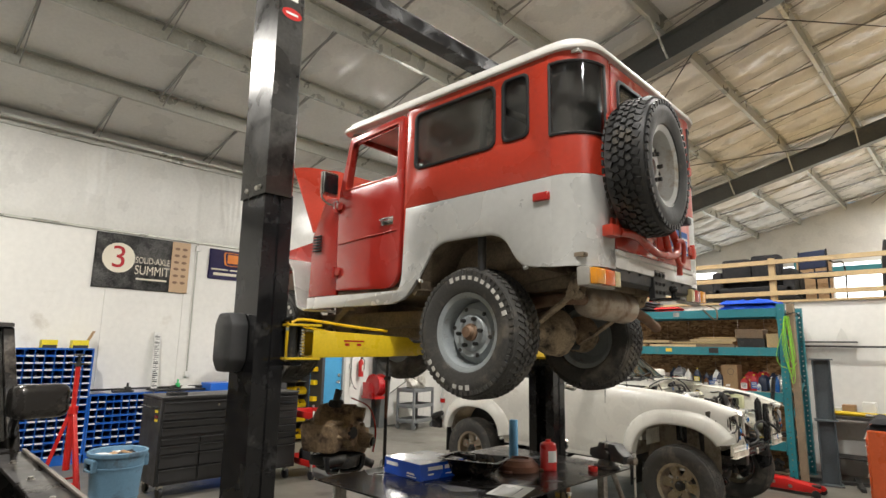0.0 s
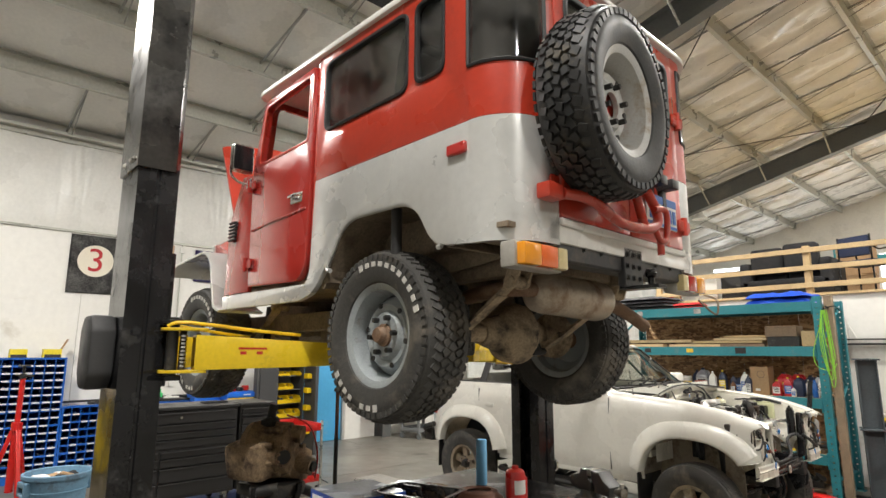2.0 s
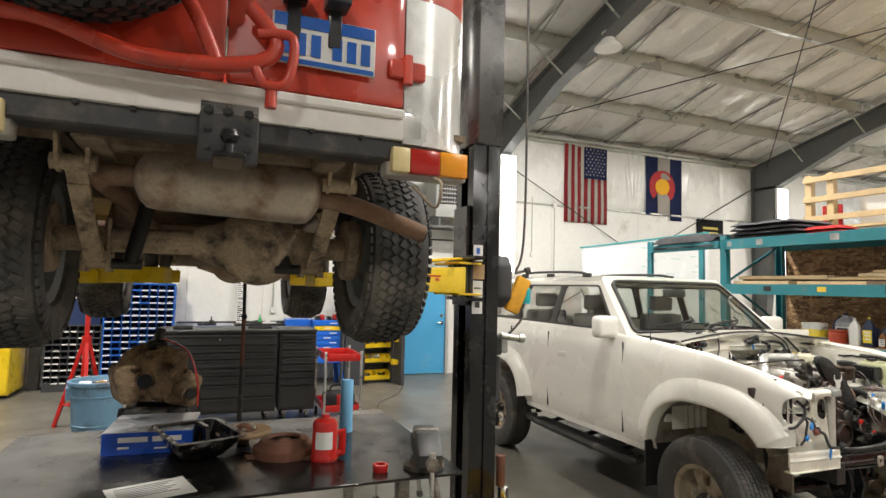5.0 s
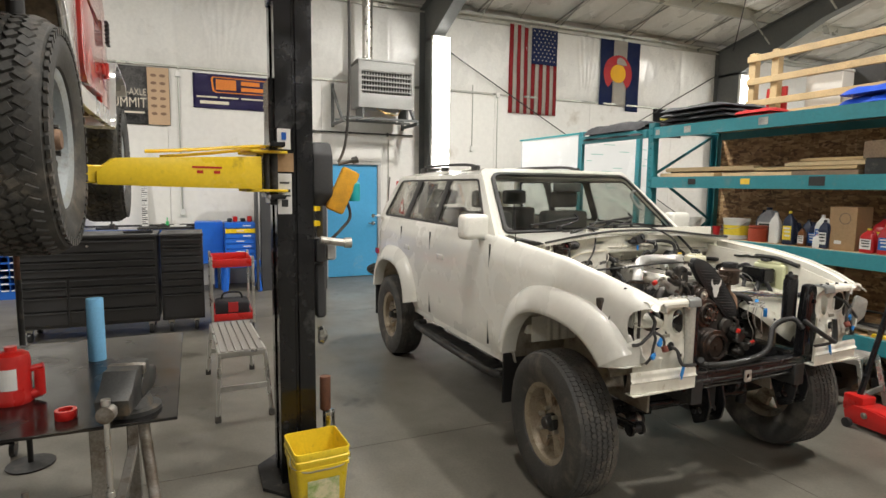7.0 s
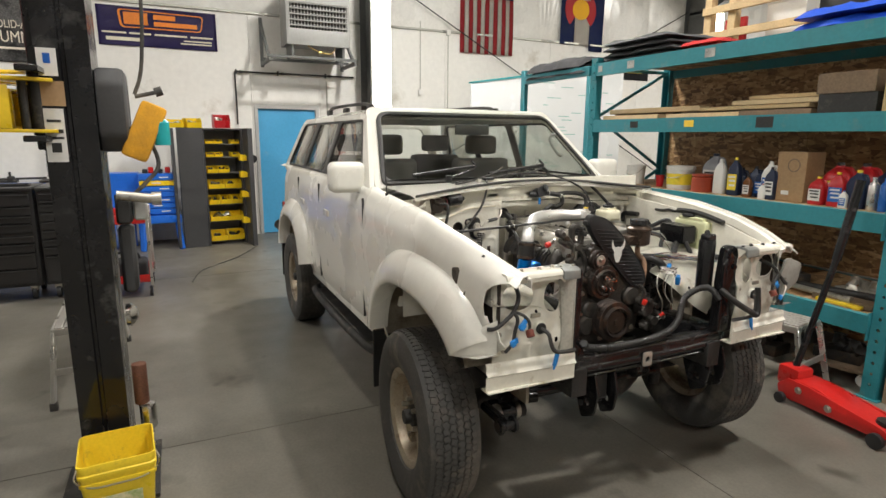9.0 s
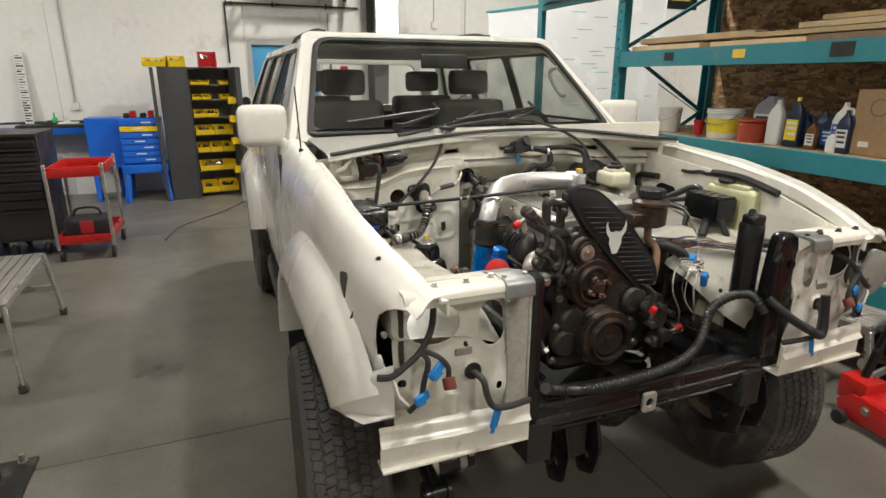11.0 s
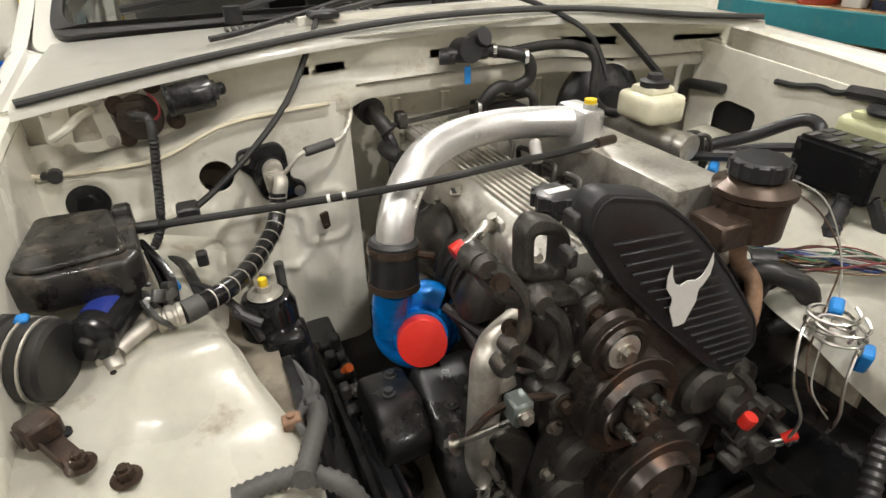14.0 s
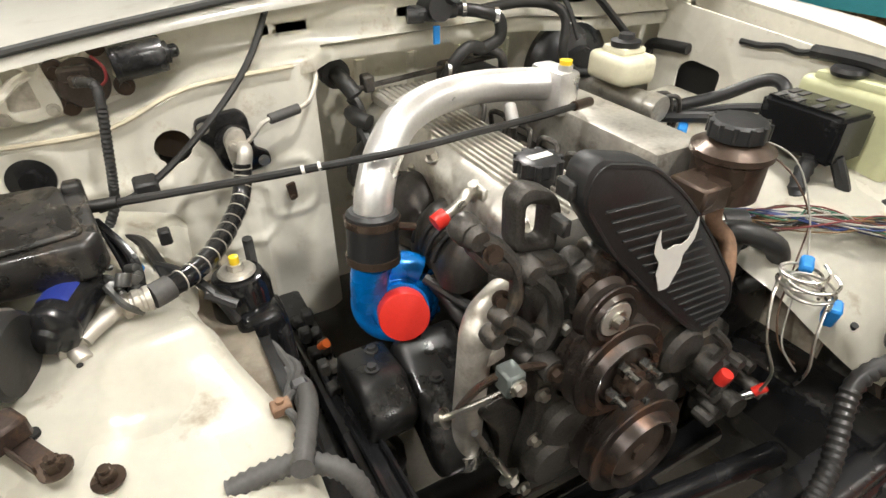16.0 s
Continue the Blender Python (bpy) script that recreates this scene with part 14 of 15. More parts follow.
# black roller chests
CHEST = mat("black_crinkle_enamel", (0.028, 0.027, 0.027), 0.42, var=0.12, scale=5, bump=0.15, bump_scale=200)
def chest(y0, y1, split, label):
    c = thing("roller_tool_chest", label, "tool chest", group="black tool chests")
    bm = B()
    bx(bm, -7.15, -6.55, y0, y1, 0.15, 1.12, 0.005)
    part("body", bm, CHEST, c)
    bm = B()
    bx(bm, -7.17, -6.52, y0 - 0.004, y1 + 0.004, 1.121, 1.155, 0.006)
    part("top", bm, CHEST, c)
    def row(a, b, zs):
        for z0, z1 in zip(zs, zs[1:]):
            bm = B()
            bx(bm, -6.549, -6.525, a, b, z0 + 0.006, z1 - 0.022, 0.003)
            d = part("drawer", bm, CHEST, c)
            bm = B()
            plate(bm, [(-6.524, z1 - 0.022), (-6.505, z1 - 0.026), (-6.505, z1 - 0.014), (-6.549, z1 - 0.010), (-6.549, z1 - 0.018)], [], "y", a, b)
            part("pull_rail", bm, CHEST, d)
    if split:
        row(y0 + 0.03, y1 - 0.03, (0.70, 0.80, 0.88, 0.97, 1.1))
        row(y0 + 0.03, y0 + 0.46, (0.18, 0.34, 0.50, 0.60, 0.68)), row(y0 + 0.49, y1 - 0.03, (0.18, 0.34, 0.50, 0.60, 0.68))
        bm = B()
        rod(bm, (-6.506, (y0 + y1) / 2, 1.04), (-6.498, (y0 + y1) / 2, 1.04), 0.014)
        part("lock", bm, CHROME, c)
    else:
        row(y0 + 0.025, y1 - 0.025, (0.18, 0.46, 0.55, 0.63, 0.72, 0.81, 0.90, 0.99, 1.03, 1.1))
    for y in (y0 + 0.09, y1 - 0.09):
        for x in (-7.05, -6.62):
            bm = B()
            rod(bm, (x, y - 0.02, 0.065), (x, y + 0.02, 0.065), 0.065, seg=20, bev=0.004)
            part("caster_wheel", bm, BLACK_PLASTIC, c)
            bm = B()
            bx(bm, x - 0.035, x + 0.035, y - 0.032, y + 0.032, 0.10, 0.149, 0.004)
            part("caster_fork", bm, ZINC, c)
    return c
c1 = chest(2.45, 3.80, True, "wide black roller tool chest with many drawers")
chest(3.83, 4.28, False, "narrow black roller tool cabinet with slim drawers")
bm = B()
hose(bm, [(-7.0, 2.449, 1.03), (-7.0, 2.40, 1.03), (-6.95, 2.38, 1.03), (-6.7, 2.38, 1.03), (-6.62, 2.40, 1.03), (-6.6, 2.449, 1.03)], 0.013, 10)
part("push_handle", bm, BLACK_PAINT, c1)
for z, mt in ((0.98, P_YELLOW), (0.92, RED), (0.88, P_YELLOW)):
    bm = B()
    bx(bm, -6.72, -6.62, 2.4486, 2.4496, z - 0.015, z + 0.015)
    part("warning_label", bm, mt, c1)
for k, (x, y, w, h, mt, lb) in enumerate(((-6.75, 2.7, 0.22, 0.035, BLACK_PLASTIC, "small black tray on the tool chest"), (-6.8, 3.6, 0.3, 0.02, BLACK_PLASTIC, "flat black tray on the tool chest"))):
    bm = B()
    plate(bm, rect(x - 0.08, y - w / 2, x + 0.08, y + w / 2, 0.03), [rect(x - 0.065, y - w / 2 + 0.015, x + 0.065, y + w / 2 - 0.015, 0.02)], "z", 1.156, 1.156 + h, 0.003)
    bx(bm, x - 0.07, x + 0.07, y - w / 2 + 0.01, y + w / 2 - 0.01, 1.156, 1.16)
    solid("parts_tray", bm, mt, lb, "tray")

# red jack stand
js = thing("tall_jack_stand", "tall red tripod jack stand with screw head", "jack stand", (-6.98, 1.66, 0), 15)
bm = B()
rod(bm, (0, 0, 0.38), (0, 0, 1.02), 0.036), rod(bm, (0, 0, 0.98), (0, 0, 1.06), 0.05)
part("column", bm, RED, js)
bm = B()
rod(bm, (0, 0, 1.06), (0, 0, 1.52), 0.026)
part("inner_tube", bm, RED, js)
bm = B()
rod(bm, (0, 0, 1.52), (0, 0, 1.62), 0.014), bx(bm, -0.045, 0.045, -0.045, 0.045, 1.62, 1.64, 0.006), rod(bm, (-0.17, 0.0, 1.53), (0.17, 0.02, 1.53), 0.01), rod(bm, (0, 0, 1.5), (0, 0, 1.55), 0.03)
part("screw_head", bm, BLACK_DUSTY, js)
for k in range(3):
    a = 2 * math.pi * k / 3
    c, s_ = math.cos(a), math.sin(a)
    bm = B()
    m, ln = axes_to((0.03 * c, 0.03 * s_, 0.98), (0.30 * c, 0.30 * s_, 0.0))
    bx(bm, -0.02, 0.02, -0.02, 0.02, 0, ln, 0.003, 1, m)
    part("leg", bm, RED, js)
    bm = B()
    b = a + 2 * math.pi / 3
    rod(bm, (0.225 * c, 0.225 * s_, 0.26), (0.225 * math.cos(b), 0.225 * math.sin(b), 0.26), 0.012)
    part("tie_bar", bm, RED, js)

# blue bin
tc_ = thing("trash_can", "faded blue plastic trash can, full", "trash can", (-6.2, 1.93, 0), 10)
BIN_BLUE = mat("faded_blue_plastic", (0.13, 0.25, 0.36), 0.55, var=0.1, scale=4, stain=(0.08, 0.1, 0.12), amount=0.3, stain_scale=4, bump=0.15)
bm = B()
lathe(bm, [(0, 0), (0.2, 0), (0.21, 0.01), (0.225, 0.2), (0.232, 0.2), (0.235, 0.215), (0.228, 0.22), (0.25, 0.5), (0.258, 0.5), (0.26, 0.515), (0.252, 0.52), (0.265, 0.62), (0.285, 0.625), (0.288, 0.66), (0.275, 0.668), (0.262, 0.66), (0.25, 0.6), (0.0, 0.56)], (0, 0, 0), (0, 0, 1), 48)
part("body", bm, BIN_BLUE, tc_)
for s in (-1, 1):
    bm = B()
    plate(bm, rect(-0.09, 0.48, 0.09, 0.61, 0.02), [rect(-0.06, 0.5, 0.06, 0.56, 0.015)], "y", s * 0.262 - 0.03, s * 0.262 + 0.03, 0.006)
    part("handle", bm, BIN_BLUE, tc_)
rr = random.Random(3)
for k in range(7):
    bm = B()
    bx(bm, -0.08, 0.08, -0.06, 0.06, -0.02, 0.02, 0.012, 1, Matrix.Translation((rr.uniform(-0.13, 0.13), rr.uniform(-0.13, 0.13), 0.60 + 0.02 * rr.random())) @ Matrix.Rotation(rr.uniform(-0.6, 0.6), 4, (rr.random(), rr.random(), 0.3)))
    part("rubbish", bm, (CARD, PAPER, BLACK_CLOTH)[k % 3], tc_)

# red tool cart
rc = thing("red_tool_cart", "red and steel tool cart holding a black tool bag", "tool cart", (-6.6, 4.58, 0), 0)
for z, h in ((0.16, 0.08), (0.78, 0.09)):
    bm = B()
    plate(bm, rect(-0.36, -0.22, 0.36, 0.22, 0.02), [rect(-0.345, -0.205, 0.345, 0.205, 0.015)], "z", z, z + h, 0.003)
    bx(bm, -0.35, 0.35, -0.21, 0.21, z + 0.003, z + 0.01)
    part("tray", bm, RED, rc)
for sx in (-1, 1):
    for sy in (-1, 1):
        bm = B()
        bx(bm, sx * 0.35 - 0.014, sx * 0.35 + 0.014, sy * 0.225 - 0.014, sy * 0.225 + 0.014, 0.11, 0.9, 0.003)
        p = part("corner_post", bm, BRUSHED, rc)
        bm = B()
        rod(bm, (sx * 0.33, sy * 0.21 - 0.015, 0.055), (sx * 0.33, sy * 0.21 + 0.015, 0.055), 0.055, seg=18)
        part("caster", bm, BLACK_PLASTIC, p)
bag = thing("tool_bag", "black cloth tool bag with red panels", "bag", (-6.5, 4.58, 0.17), 0)
bm = B()
bx(bm, -0.14, 0.14, -0.19, 0.19, 0, 0.2, 0.05, 3)
part("body", bm, BLACK_CLOTH, bag)
bm = B()
bx(bm, 0.138, 0.146, -0.05, 0.06, 0.06, 0.18, 0.003)
part("pocket", bm, RED_CLOTH, bag)
bm = B()
hose(bm, [(0, -0.12, 0.19), (0, -0.08, 0.27), (0, 0.08, 0.27), (0, 0.12, 0.19)], 0.012, 8)
part("handle", bm, BLACK_CLOTH, bag)

# blue drawer stack on a plastic stool
ds = thing("drawer_cabinet", "stack of bright blue tool drawers on blue legs", "drawer cabinet", (-9.12, 4.88, 0), 0)
BLUE2 = mat("bright_blue_enamel", (0.012, 0.13, 0.60), 0.35, var=0.08, coat=0.2)
bm = B()
bx(bm, -0.2, 0.2, -0.25, 0.25, 0.52, 1.12, 0.006)
part("body", bm, BLUE2, ds)
for k in range(7):
    bm = B()
    z = 0.54 + 0.082 * k
    bx(bm, 0.2005, 0.222, -0.24, 0.24, z, z + 0.07, 0.004)
    d = part("drawer", bm, YELLOW if k == 5 else BLUE2, ds)
    bm = B()
    bx(bm, 0.2225, 0.2245, 0.02 - 0.1 * (k % 2), 0.14 - 0.1 * (k % 2), z + 0.03, z + 0.045)
    part("label", bm, PAPER, d)
bm = B()
bx(bm, -0.25, 0.25, -0.28, 0.28, 0.40, 0.515, 0.02, 2)
part("stool_top", bm, BLUE2, ds)
for sx in (-1, 1):
    for sy in (-1, 1):
        bm = B()
        m, ln = axes_to((sx * 0.2, sy * 0.22, 0.42), (sx * 0.24, sy * 0.26, 0.0))
        bx(bm, -0.03, 0.03, -0.03, 0.03, 0, ln, 0.006, 1, m)
        part("leg", bm, BLUE2, ds)
for k, y in enumerate((4.72, 4.8, 4.92, 5.02)):
    bm = B()
    bx(bm, -9.2, -9.05, y - 0.035, y + 0.035, 1.121, 1.18 + 0.03 * (k % 2), 0.01)
    solid("small_case", bm, (BLACK_PLASTIC, RED, BLACK_PLASTIC, RED)[k], "small red or black tool case on drawers" if False else ("small red tool case on the drawers" if k % 2 else "small black tool case on the drawers"), "case")
bc = thing("blue_tool_box", "bright blue steel tool box on the floor stand", "tool box", (-9.35, 4.42, 0), 0)
bm = B()
bx(bm, -0.2, 0.2, -0.22, 0.2, 0.45, 1.12, 0.01)
part("body", bm, BLUE2, bc)
for sy in (-1, 1):
    bm = B()
    bx(bm, -0.2, 0.2, sy * 0.18 - 0.03, sy * 0.18 + 0.03, 0, 0.45, 0.006)
    part("leg", bm, BLUE2, bc)

# tall dark cabinet, doors open, yellow bins inside
cab = thing("tall_cabinet", "tall dark cabinet with open doors and yellow bins", "cabinet", (-8.92, 5.6, 0), 8)
DARK_CAB = mat("charcoal_cabinet", (0.05, 0.05, 0.052), 0.45, var=0.1, scale=3)
PEG = mat("grey_peg_panel", (0.20, 0.20, 0.20), 0.5)
bm = B()
bx(bm, -0.45, -0.43, -0.05, 0.5, 0.03, 1.77, 0.003)
part("back", bm, PEG, cab)
for y in (-0.06, 0.49):
    bm = B()
    bx(bm, -0.44, -0.05, y - 0.012, y + 0.012, 0.0, 1.78, 0.003)
    part("side", bm, DARK_CAB, cab)
bm = B()
bx(bm, -0.44, -0.05, -0.047, 0.477, 1.75, 1.775, 0.003)
part("top", bm, DARK_CAB, cab)
for z in (0.05, 0.36, 0.62, 0.86, 1.1, 1.34, 1.54):
    bm = B()
    bx(bm, -0.43, -0.12, -0.047, 0.477, z - 0.006, z + 0.006)
    part("shelf", bm, PEG, cab)
bm = B()
bx(bm, -0.06, 0.06, -0.44, -0.40, 0.02, 1.77, 0.006, 1, Matrix.Translation((-0.04, -0.07, 0)) @ Matrix.Rotation(radians(0), 4, "Z"))
bx(bm, -0.10, -0.04, -0.42, -0.075, 0.0, 1.78, 0.006)
part("door", bm, DARK_CAB, cab, "open dark door leaf")
bm = B()
bx(bm, -0.05, 0.28, 0.50, 0.57, 0.0, 1.78, 0.006, 1)
d2 = part("door", bm, DARK_CAB, cab, "open dark door leaf")
YB = mat("yellow_bin_plastic", (0.80, 0.55, 0.01), 0.4, var=0.06)
def open_bin(at, w, h, d, material, label, turn=0):
    ob = thing("parts_bin", label, "bin", at, turn, group="yellow parts bins")
    bm = B()
    t = 0.004
    for s in (-1, 1):
        plate(bm, [(-d / 2, 0), (d / 2, 0), (d / 2 + 0.015, h * 0.55), (d / 2 - 0.05, h), (-d / 2, h)], [], "y", s * w / 2 - t / 2, s * w / 2 + t / 2)
    bx(bm, -d / 2, d / 2, -w / 2, w / 2, 0, t), bx(bm, -d / 2, -d / 2 + t, -w / 2, w / 2, 0, h)
    bx(bm, -0.002, 0.002, -w / 2, w / 2, 0, h * 0.55, 0, 1, Matrix.Translation((d / 2 + 0.004, 0, 0)) @ Matrix.Rotation(radians(12), 4, "Y"))
    part("shell", bm, material, ob)
    bm = B()
    r2 = random.Random(int(at[2] * 1000) + int(at[1] * 100))
    for k in range(5):
        rod(bm, (r2.uniform(-d * 0.35, d * 0.3), r2.uniform(-w * 0.35, w * 0.35), h * 0.15), (r2.uniform(-d * 0.35, d * 0.35), r2.uniform(-w * 0.35, w * 0.35), h * r2.uniform(0.5, 0.8)), w * 0.09, seg=8)
    part("contents", bm, (BLACK_DUSTY, ZINC, RUSTY)[int(at[2] * 100) % 3], ob)["kind"] = "stuff"
    return ob
rnd = random.Random(21)
cm = pose(-8.92, 5.6, 0, 0, 0, 8)
for z, n, h in ((0.062, 2, 0.15), (0.372, 1, 0.13), (0.632, 3, 0.13), (0.872, 2, 0.13), (1.112, 3, 0.1), (1.352, 4, 0.07), (1.55, 4, 0.06)):
    for k in range(n):
        w = 0.50 / n - 0.012
        if rnd.random() < 0.12:
            continue
        p = cm @ Vector((-0.2, -0.03 + 0.50 * (k + 0.5) / n, z))
        open_bin(tuple(p), w, h, 0.2, YB, "open yellow plastic parts bin in the cabinet", 8)
for k, z in enumerate((0.35, 0.75, 1.05, 1.3)):
    p = cm @ Vector((0.12, 0.46, z))
    open_bin(tuple(p), 0.09, 0.09, 0.12, YB, "small yellow bin hung on the cabinet door", 100)
open_bin((-9.1, 5.15, 1.78), 0.28, 0.12, 0.26, YB, "open yellow plastic bin on top of the cabinet", 0)
open_bin((-9.08, 5.40, 1.78), 0.2, 0.14, 0.26, YB, "open yellow plastic bin on top of the cabinet", 12)
open_bin((-9.05, 5.80, 1.78), 0.22, 0.2, 0.26, P_RED, "open red plastic bin on top of the cabinet", 4)
hr = thing("hanging_horn", "small black air tool hung by the door", "tool", (-9.6, 6.28, 1.2), 0)
bm = B()
rod(bm, (-0.2, 0, 0.1), (0.1, 0, 0.1), 0.05), rod(bm, (0.0, 0, 0.1), (0.0, 0, -0.1), 0.03), rod(bm, (0.1, 0, 0.1), (0.16, 0, 0.1), 0.07)
part("body", bm, BLACK_PLASTIC, hr)
bm = B()
rod(bm, (-0.22, 0, 0.1), (-0.16, 0, 0.1), 0.03)
part("hook", bm, ZINC, hr)

# door-side safety gear
ex = thing("fire_extinguisher", "red fire extinguisher hung beside the door", "extinguisher", (WX + 0.09, 7.85, 1.12), 0)
bm = B()
lathe(bm, [(0, 0), (0.055, 0), (0.06, 0.01), (0.06, 0.3), (0.05, 0.34), (0.025, 0.37), (0.02, 0.39), (0, 0.39)], (0, 0, 0), (0, 0, 1), 24)
part("cylinder", bm, RED, ex)
bm = B()
bx(bm, -0.02, 0.06, -0.012, 0.012, 0.39, 0.43, 0.004), rod(bm, (0, 0, 0.38), (0, 0, 0.4), 0.016)
part("valve", bm, BLACK_PLASTIC, ex)
bm = B()
hose(bm, [(0.03, 0, 0.4), (0.08, 0.03, 0.35), (0.075, 0.03, 0.15)], 0.008, 8)
part("hose", bm, RUBBER, ex)
bm = B()
bx(bm, 0.057, 0.0625, -0.02, 0.02, 0.12, 0.26, 0.001)
part("label", bm, PAPER, ex)
bm = B()
bx(bm, -0.088, -0.06, -0.03, 0.03, 0.1, 0.33)
part("wall_hook", bm, ZINC, ex)
sg = thing("extinguisher_sign", "small red and white wall sign above the extinguisher", "sign", (WX + 0.004, 7.85, 1.62), 0)
bm = B()
bx(bm, -0.003, 0.002, -0.06, 0.06, 0, 0.2, 0.001)
part("plate", bm, RED, sg)
bm = B()
bx(bm, 0.0024, 0.0032, -0.04, 0.04, 0.05, 0.09)
part("print_bar", bm, PAPER, sg)
hr2 = thing("hose_reel", "red wall hose reel bolted beside the column", "hose reel", (WX + 0.38, 8.08, 0.95), 0)
bm = B()
rod(bm, (0, -0.12, 0), (0, -0.1, 0), 0.24, seg=32), rod(bm, (0, 0.1, 0), (0, 0.12, 0), 0.24, seg=32)
part("flange", bm, RED, hr2)
for k in range(6):
    bm = B()
    lathe(bm, [(0.15, -0.016), (0.182, -0.016), (0.188, 0), (0.182, 0.016), (0.15, 0.016)], (0, -0.08 + 0.032 * k, 0), (0, 1, 0), 32, True)
    part("hose_turn", bm, P_RED, hr2)
bm = B()
plate(bm, [(-0.3, -0.3), (0.05, -0.3), (0.05, -0.05), (-0.05, 0.05), (-0.3, 0.05)], [], "y", -0.15, -0.125, 0.004), plate(bm, [(-0.37, -0.3), (0.12, -0.3), (0.12, -0.24), (-0.37, -0.24)], [], "y", -0.124, 0.15, 0.004)
part("bracket", bm, RED, hr2)
cb = B()
hose(cb, [(WX + 0.06, 7.64, 1.9), (WX + 0.08, 7.6, 1.5), (WX + 0.1, 7.58, 1.1), (WX + 0.12, 7.66, 0.9), (WX + 0.15, 7.7, 0.86)], 0.01, 8)
solid("wall_cable", cb, RUBBER, "black cable hanging on the wall beside the door", "cable")
bm = B()
bx(bm, WX + 0.66, WX + 0.70, 7.9, 8.28, 1.6, 1.62)
bm.free()
# grey service cart with an engine part on it
gc = thing("service_cart", "grey plastic three-shelf service cart with a part", "cart", (-9.1, 8.95, 0), 12)
GREY_CART = mat("grey_cart_plastic", (0.16, 0.165, 0.165), 0.55, var=0.1, scale=4)
for z in (0.14, 0.46, 0.80):
    bm = B()
    plate(bm, rect(-0.25, -0.4, 0.25, 0.4, 0.03), [rect(-0.23, -0.38, 0.23, 0.38, 0.02)], "z", z, z + 0.08, 0.004)
    bx(bm, -0.24, 0.24, -0.39, 0.39, z + 0.004, z + 0.02)
    part("shelf", bm, GREY_CART, gc)
for sx in (-1, 1):
    for sy in (-1, 1):
        bm = B()
        bx(bm, sx * 0.22 - 0.025, sx * 0.22 + 0.025, sy * 0.37 - 0.025, sy * 0.37 + 0.025, 0.11, 0.8, 0.005)
        p = part("post", bm, GREY_CART, gc)
        bm = B()
        rod(bm, (sx * 0.22, sy * 0.36 - 0.015, 0.055), (sx * 0.22, sy * 0.36 + 0.015, 0.055), 0.055, seg=18)
        part("caster", bm, GREY_CART, p)
lump("carburettor_part", (-9.1, 8.95, 0.88), 0.5, ALU, "dull grey engine part standing on the cart", "engine part", 31, 9)
# whiteboard leaning at the wall
wbd = thing("whiteboard", "large whiteboard with teal edge and faint notes", "whiteboard", (-8.5, 11.2, 0.0), 0)
bm = B()
plate(bm, [(-1.42, 0.75), (1.9, 0.75), (1.9, 3.04), (-1.42, 2.57)], [], "x", -0.03, 0.0, 0.002)
part("board", bm, mat("glossy_whiteboard", (0.76, 0.78, 0.78), 0.2, var=0.03), wbd)
bm = B()
plate(bm, [(-1.42, 2.575), (1.9, 3.045), (1.9, 3.10), (-1.42, 2.60)], [], "x", -0.1, 0.02, 0.003)
part("top_edge", bm, mat("teal_edge", (0.03, 0.36, 0.38), 0.45), wbd)
rr = random.Random(8)
for k in range(24):
    bm = B()
    y0, z0 = rr.uniform(-0.2, 1.6), 1.15 + 0.065 * k
    bx(bm, 0.0006, 0.0018, y0, y0 + rr.uniform(0.1, 0.3), z0, z0 + 0.014)
    part("note_bar", bm, mat("faint_green_marker", (0.25, 0.5, 0.45), 0.5) if k == 0 else bpy.data.materials["faint_green_marker"], wbd)
for y in (-1.3, 1.8):
    bm = B()
    bx(bm, -0.06, -0.032, y - 0.03, y + 0.03, 0, 2.55, 0.003), bx(bm, -0.4, 0.3, y - 0.03, y + 0.03, 0, 0.05, 0.003)
    part("stand_leg", bm, BRUSHED, wbd)

# air cable on the floor
bm = B()
hose(bm, [(-6.7, 5.2, 0.008), (-7.3, 5.35, 0.008), (-7.9, 5.8, 0.008), (-8.5, 6.1, 0.008), (-8.78, 6.2, 0.008)], 0.007, 6)
solid("floor_cable", bm, RUBBER, "thin black cable lying on the floor", "cable")

# neighbouring dark off-roader with its bonnet off
car = thing("dark_off_roader", "dark brown off-road car with its bonnet removed", "car", (0, 0, 0), 0)
CAR_DARK = mat("dark_bronze_paint", (0.028, 0.025, 0.023), 0.28, 0.2, var=0.15, scale=4, stain=(0.16, 0.14, 0.12), amount=0.25, stain_scale=5, coat=0.4)
CAR_EDGE = mat("dusty_taupe_edge", (0.22, 0.19, 0.16), 0.6, var=0.2, scale=8)
NY, FY = 0.56, -1.24
side = [(-6.3, 0.55), (-6.0, 0.5), (-5.75, 0.85), (-5.3, 1.0), (-4.85, 0.85), (-4.7, 0.45), (-2.75, 0.45), (-2.6, 0.85), (-2.15, 1.0), (-1.75, 0.85), (-1.6, 0.6), (-1.42, 0.6), (-1.42, 1.02), (-1.6, 1.12), (-3.3, 1.17), (-6.3, 1.17)]
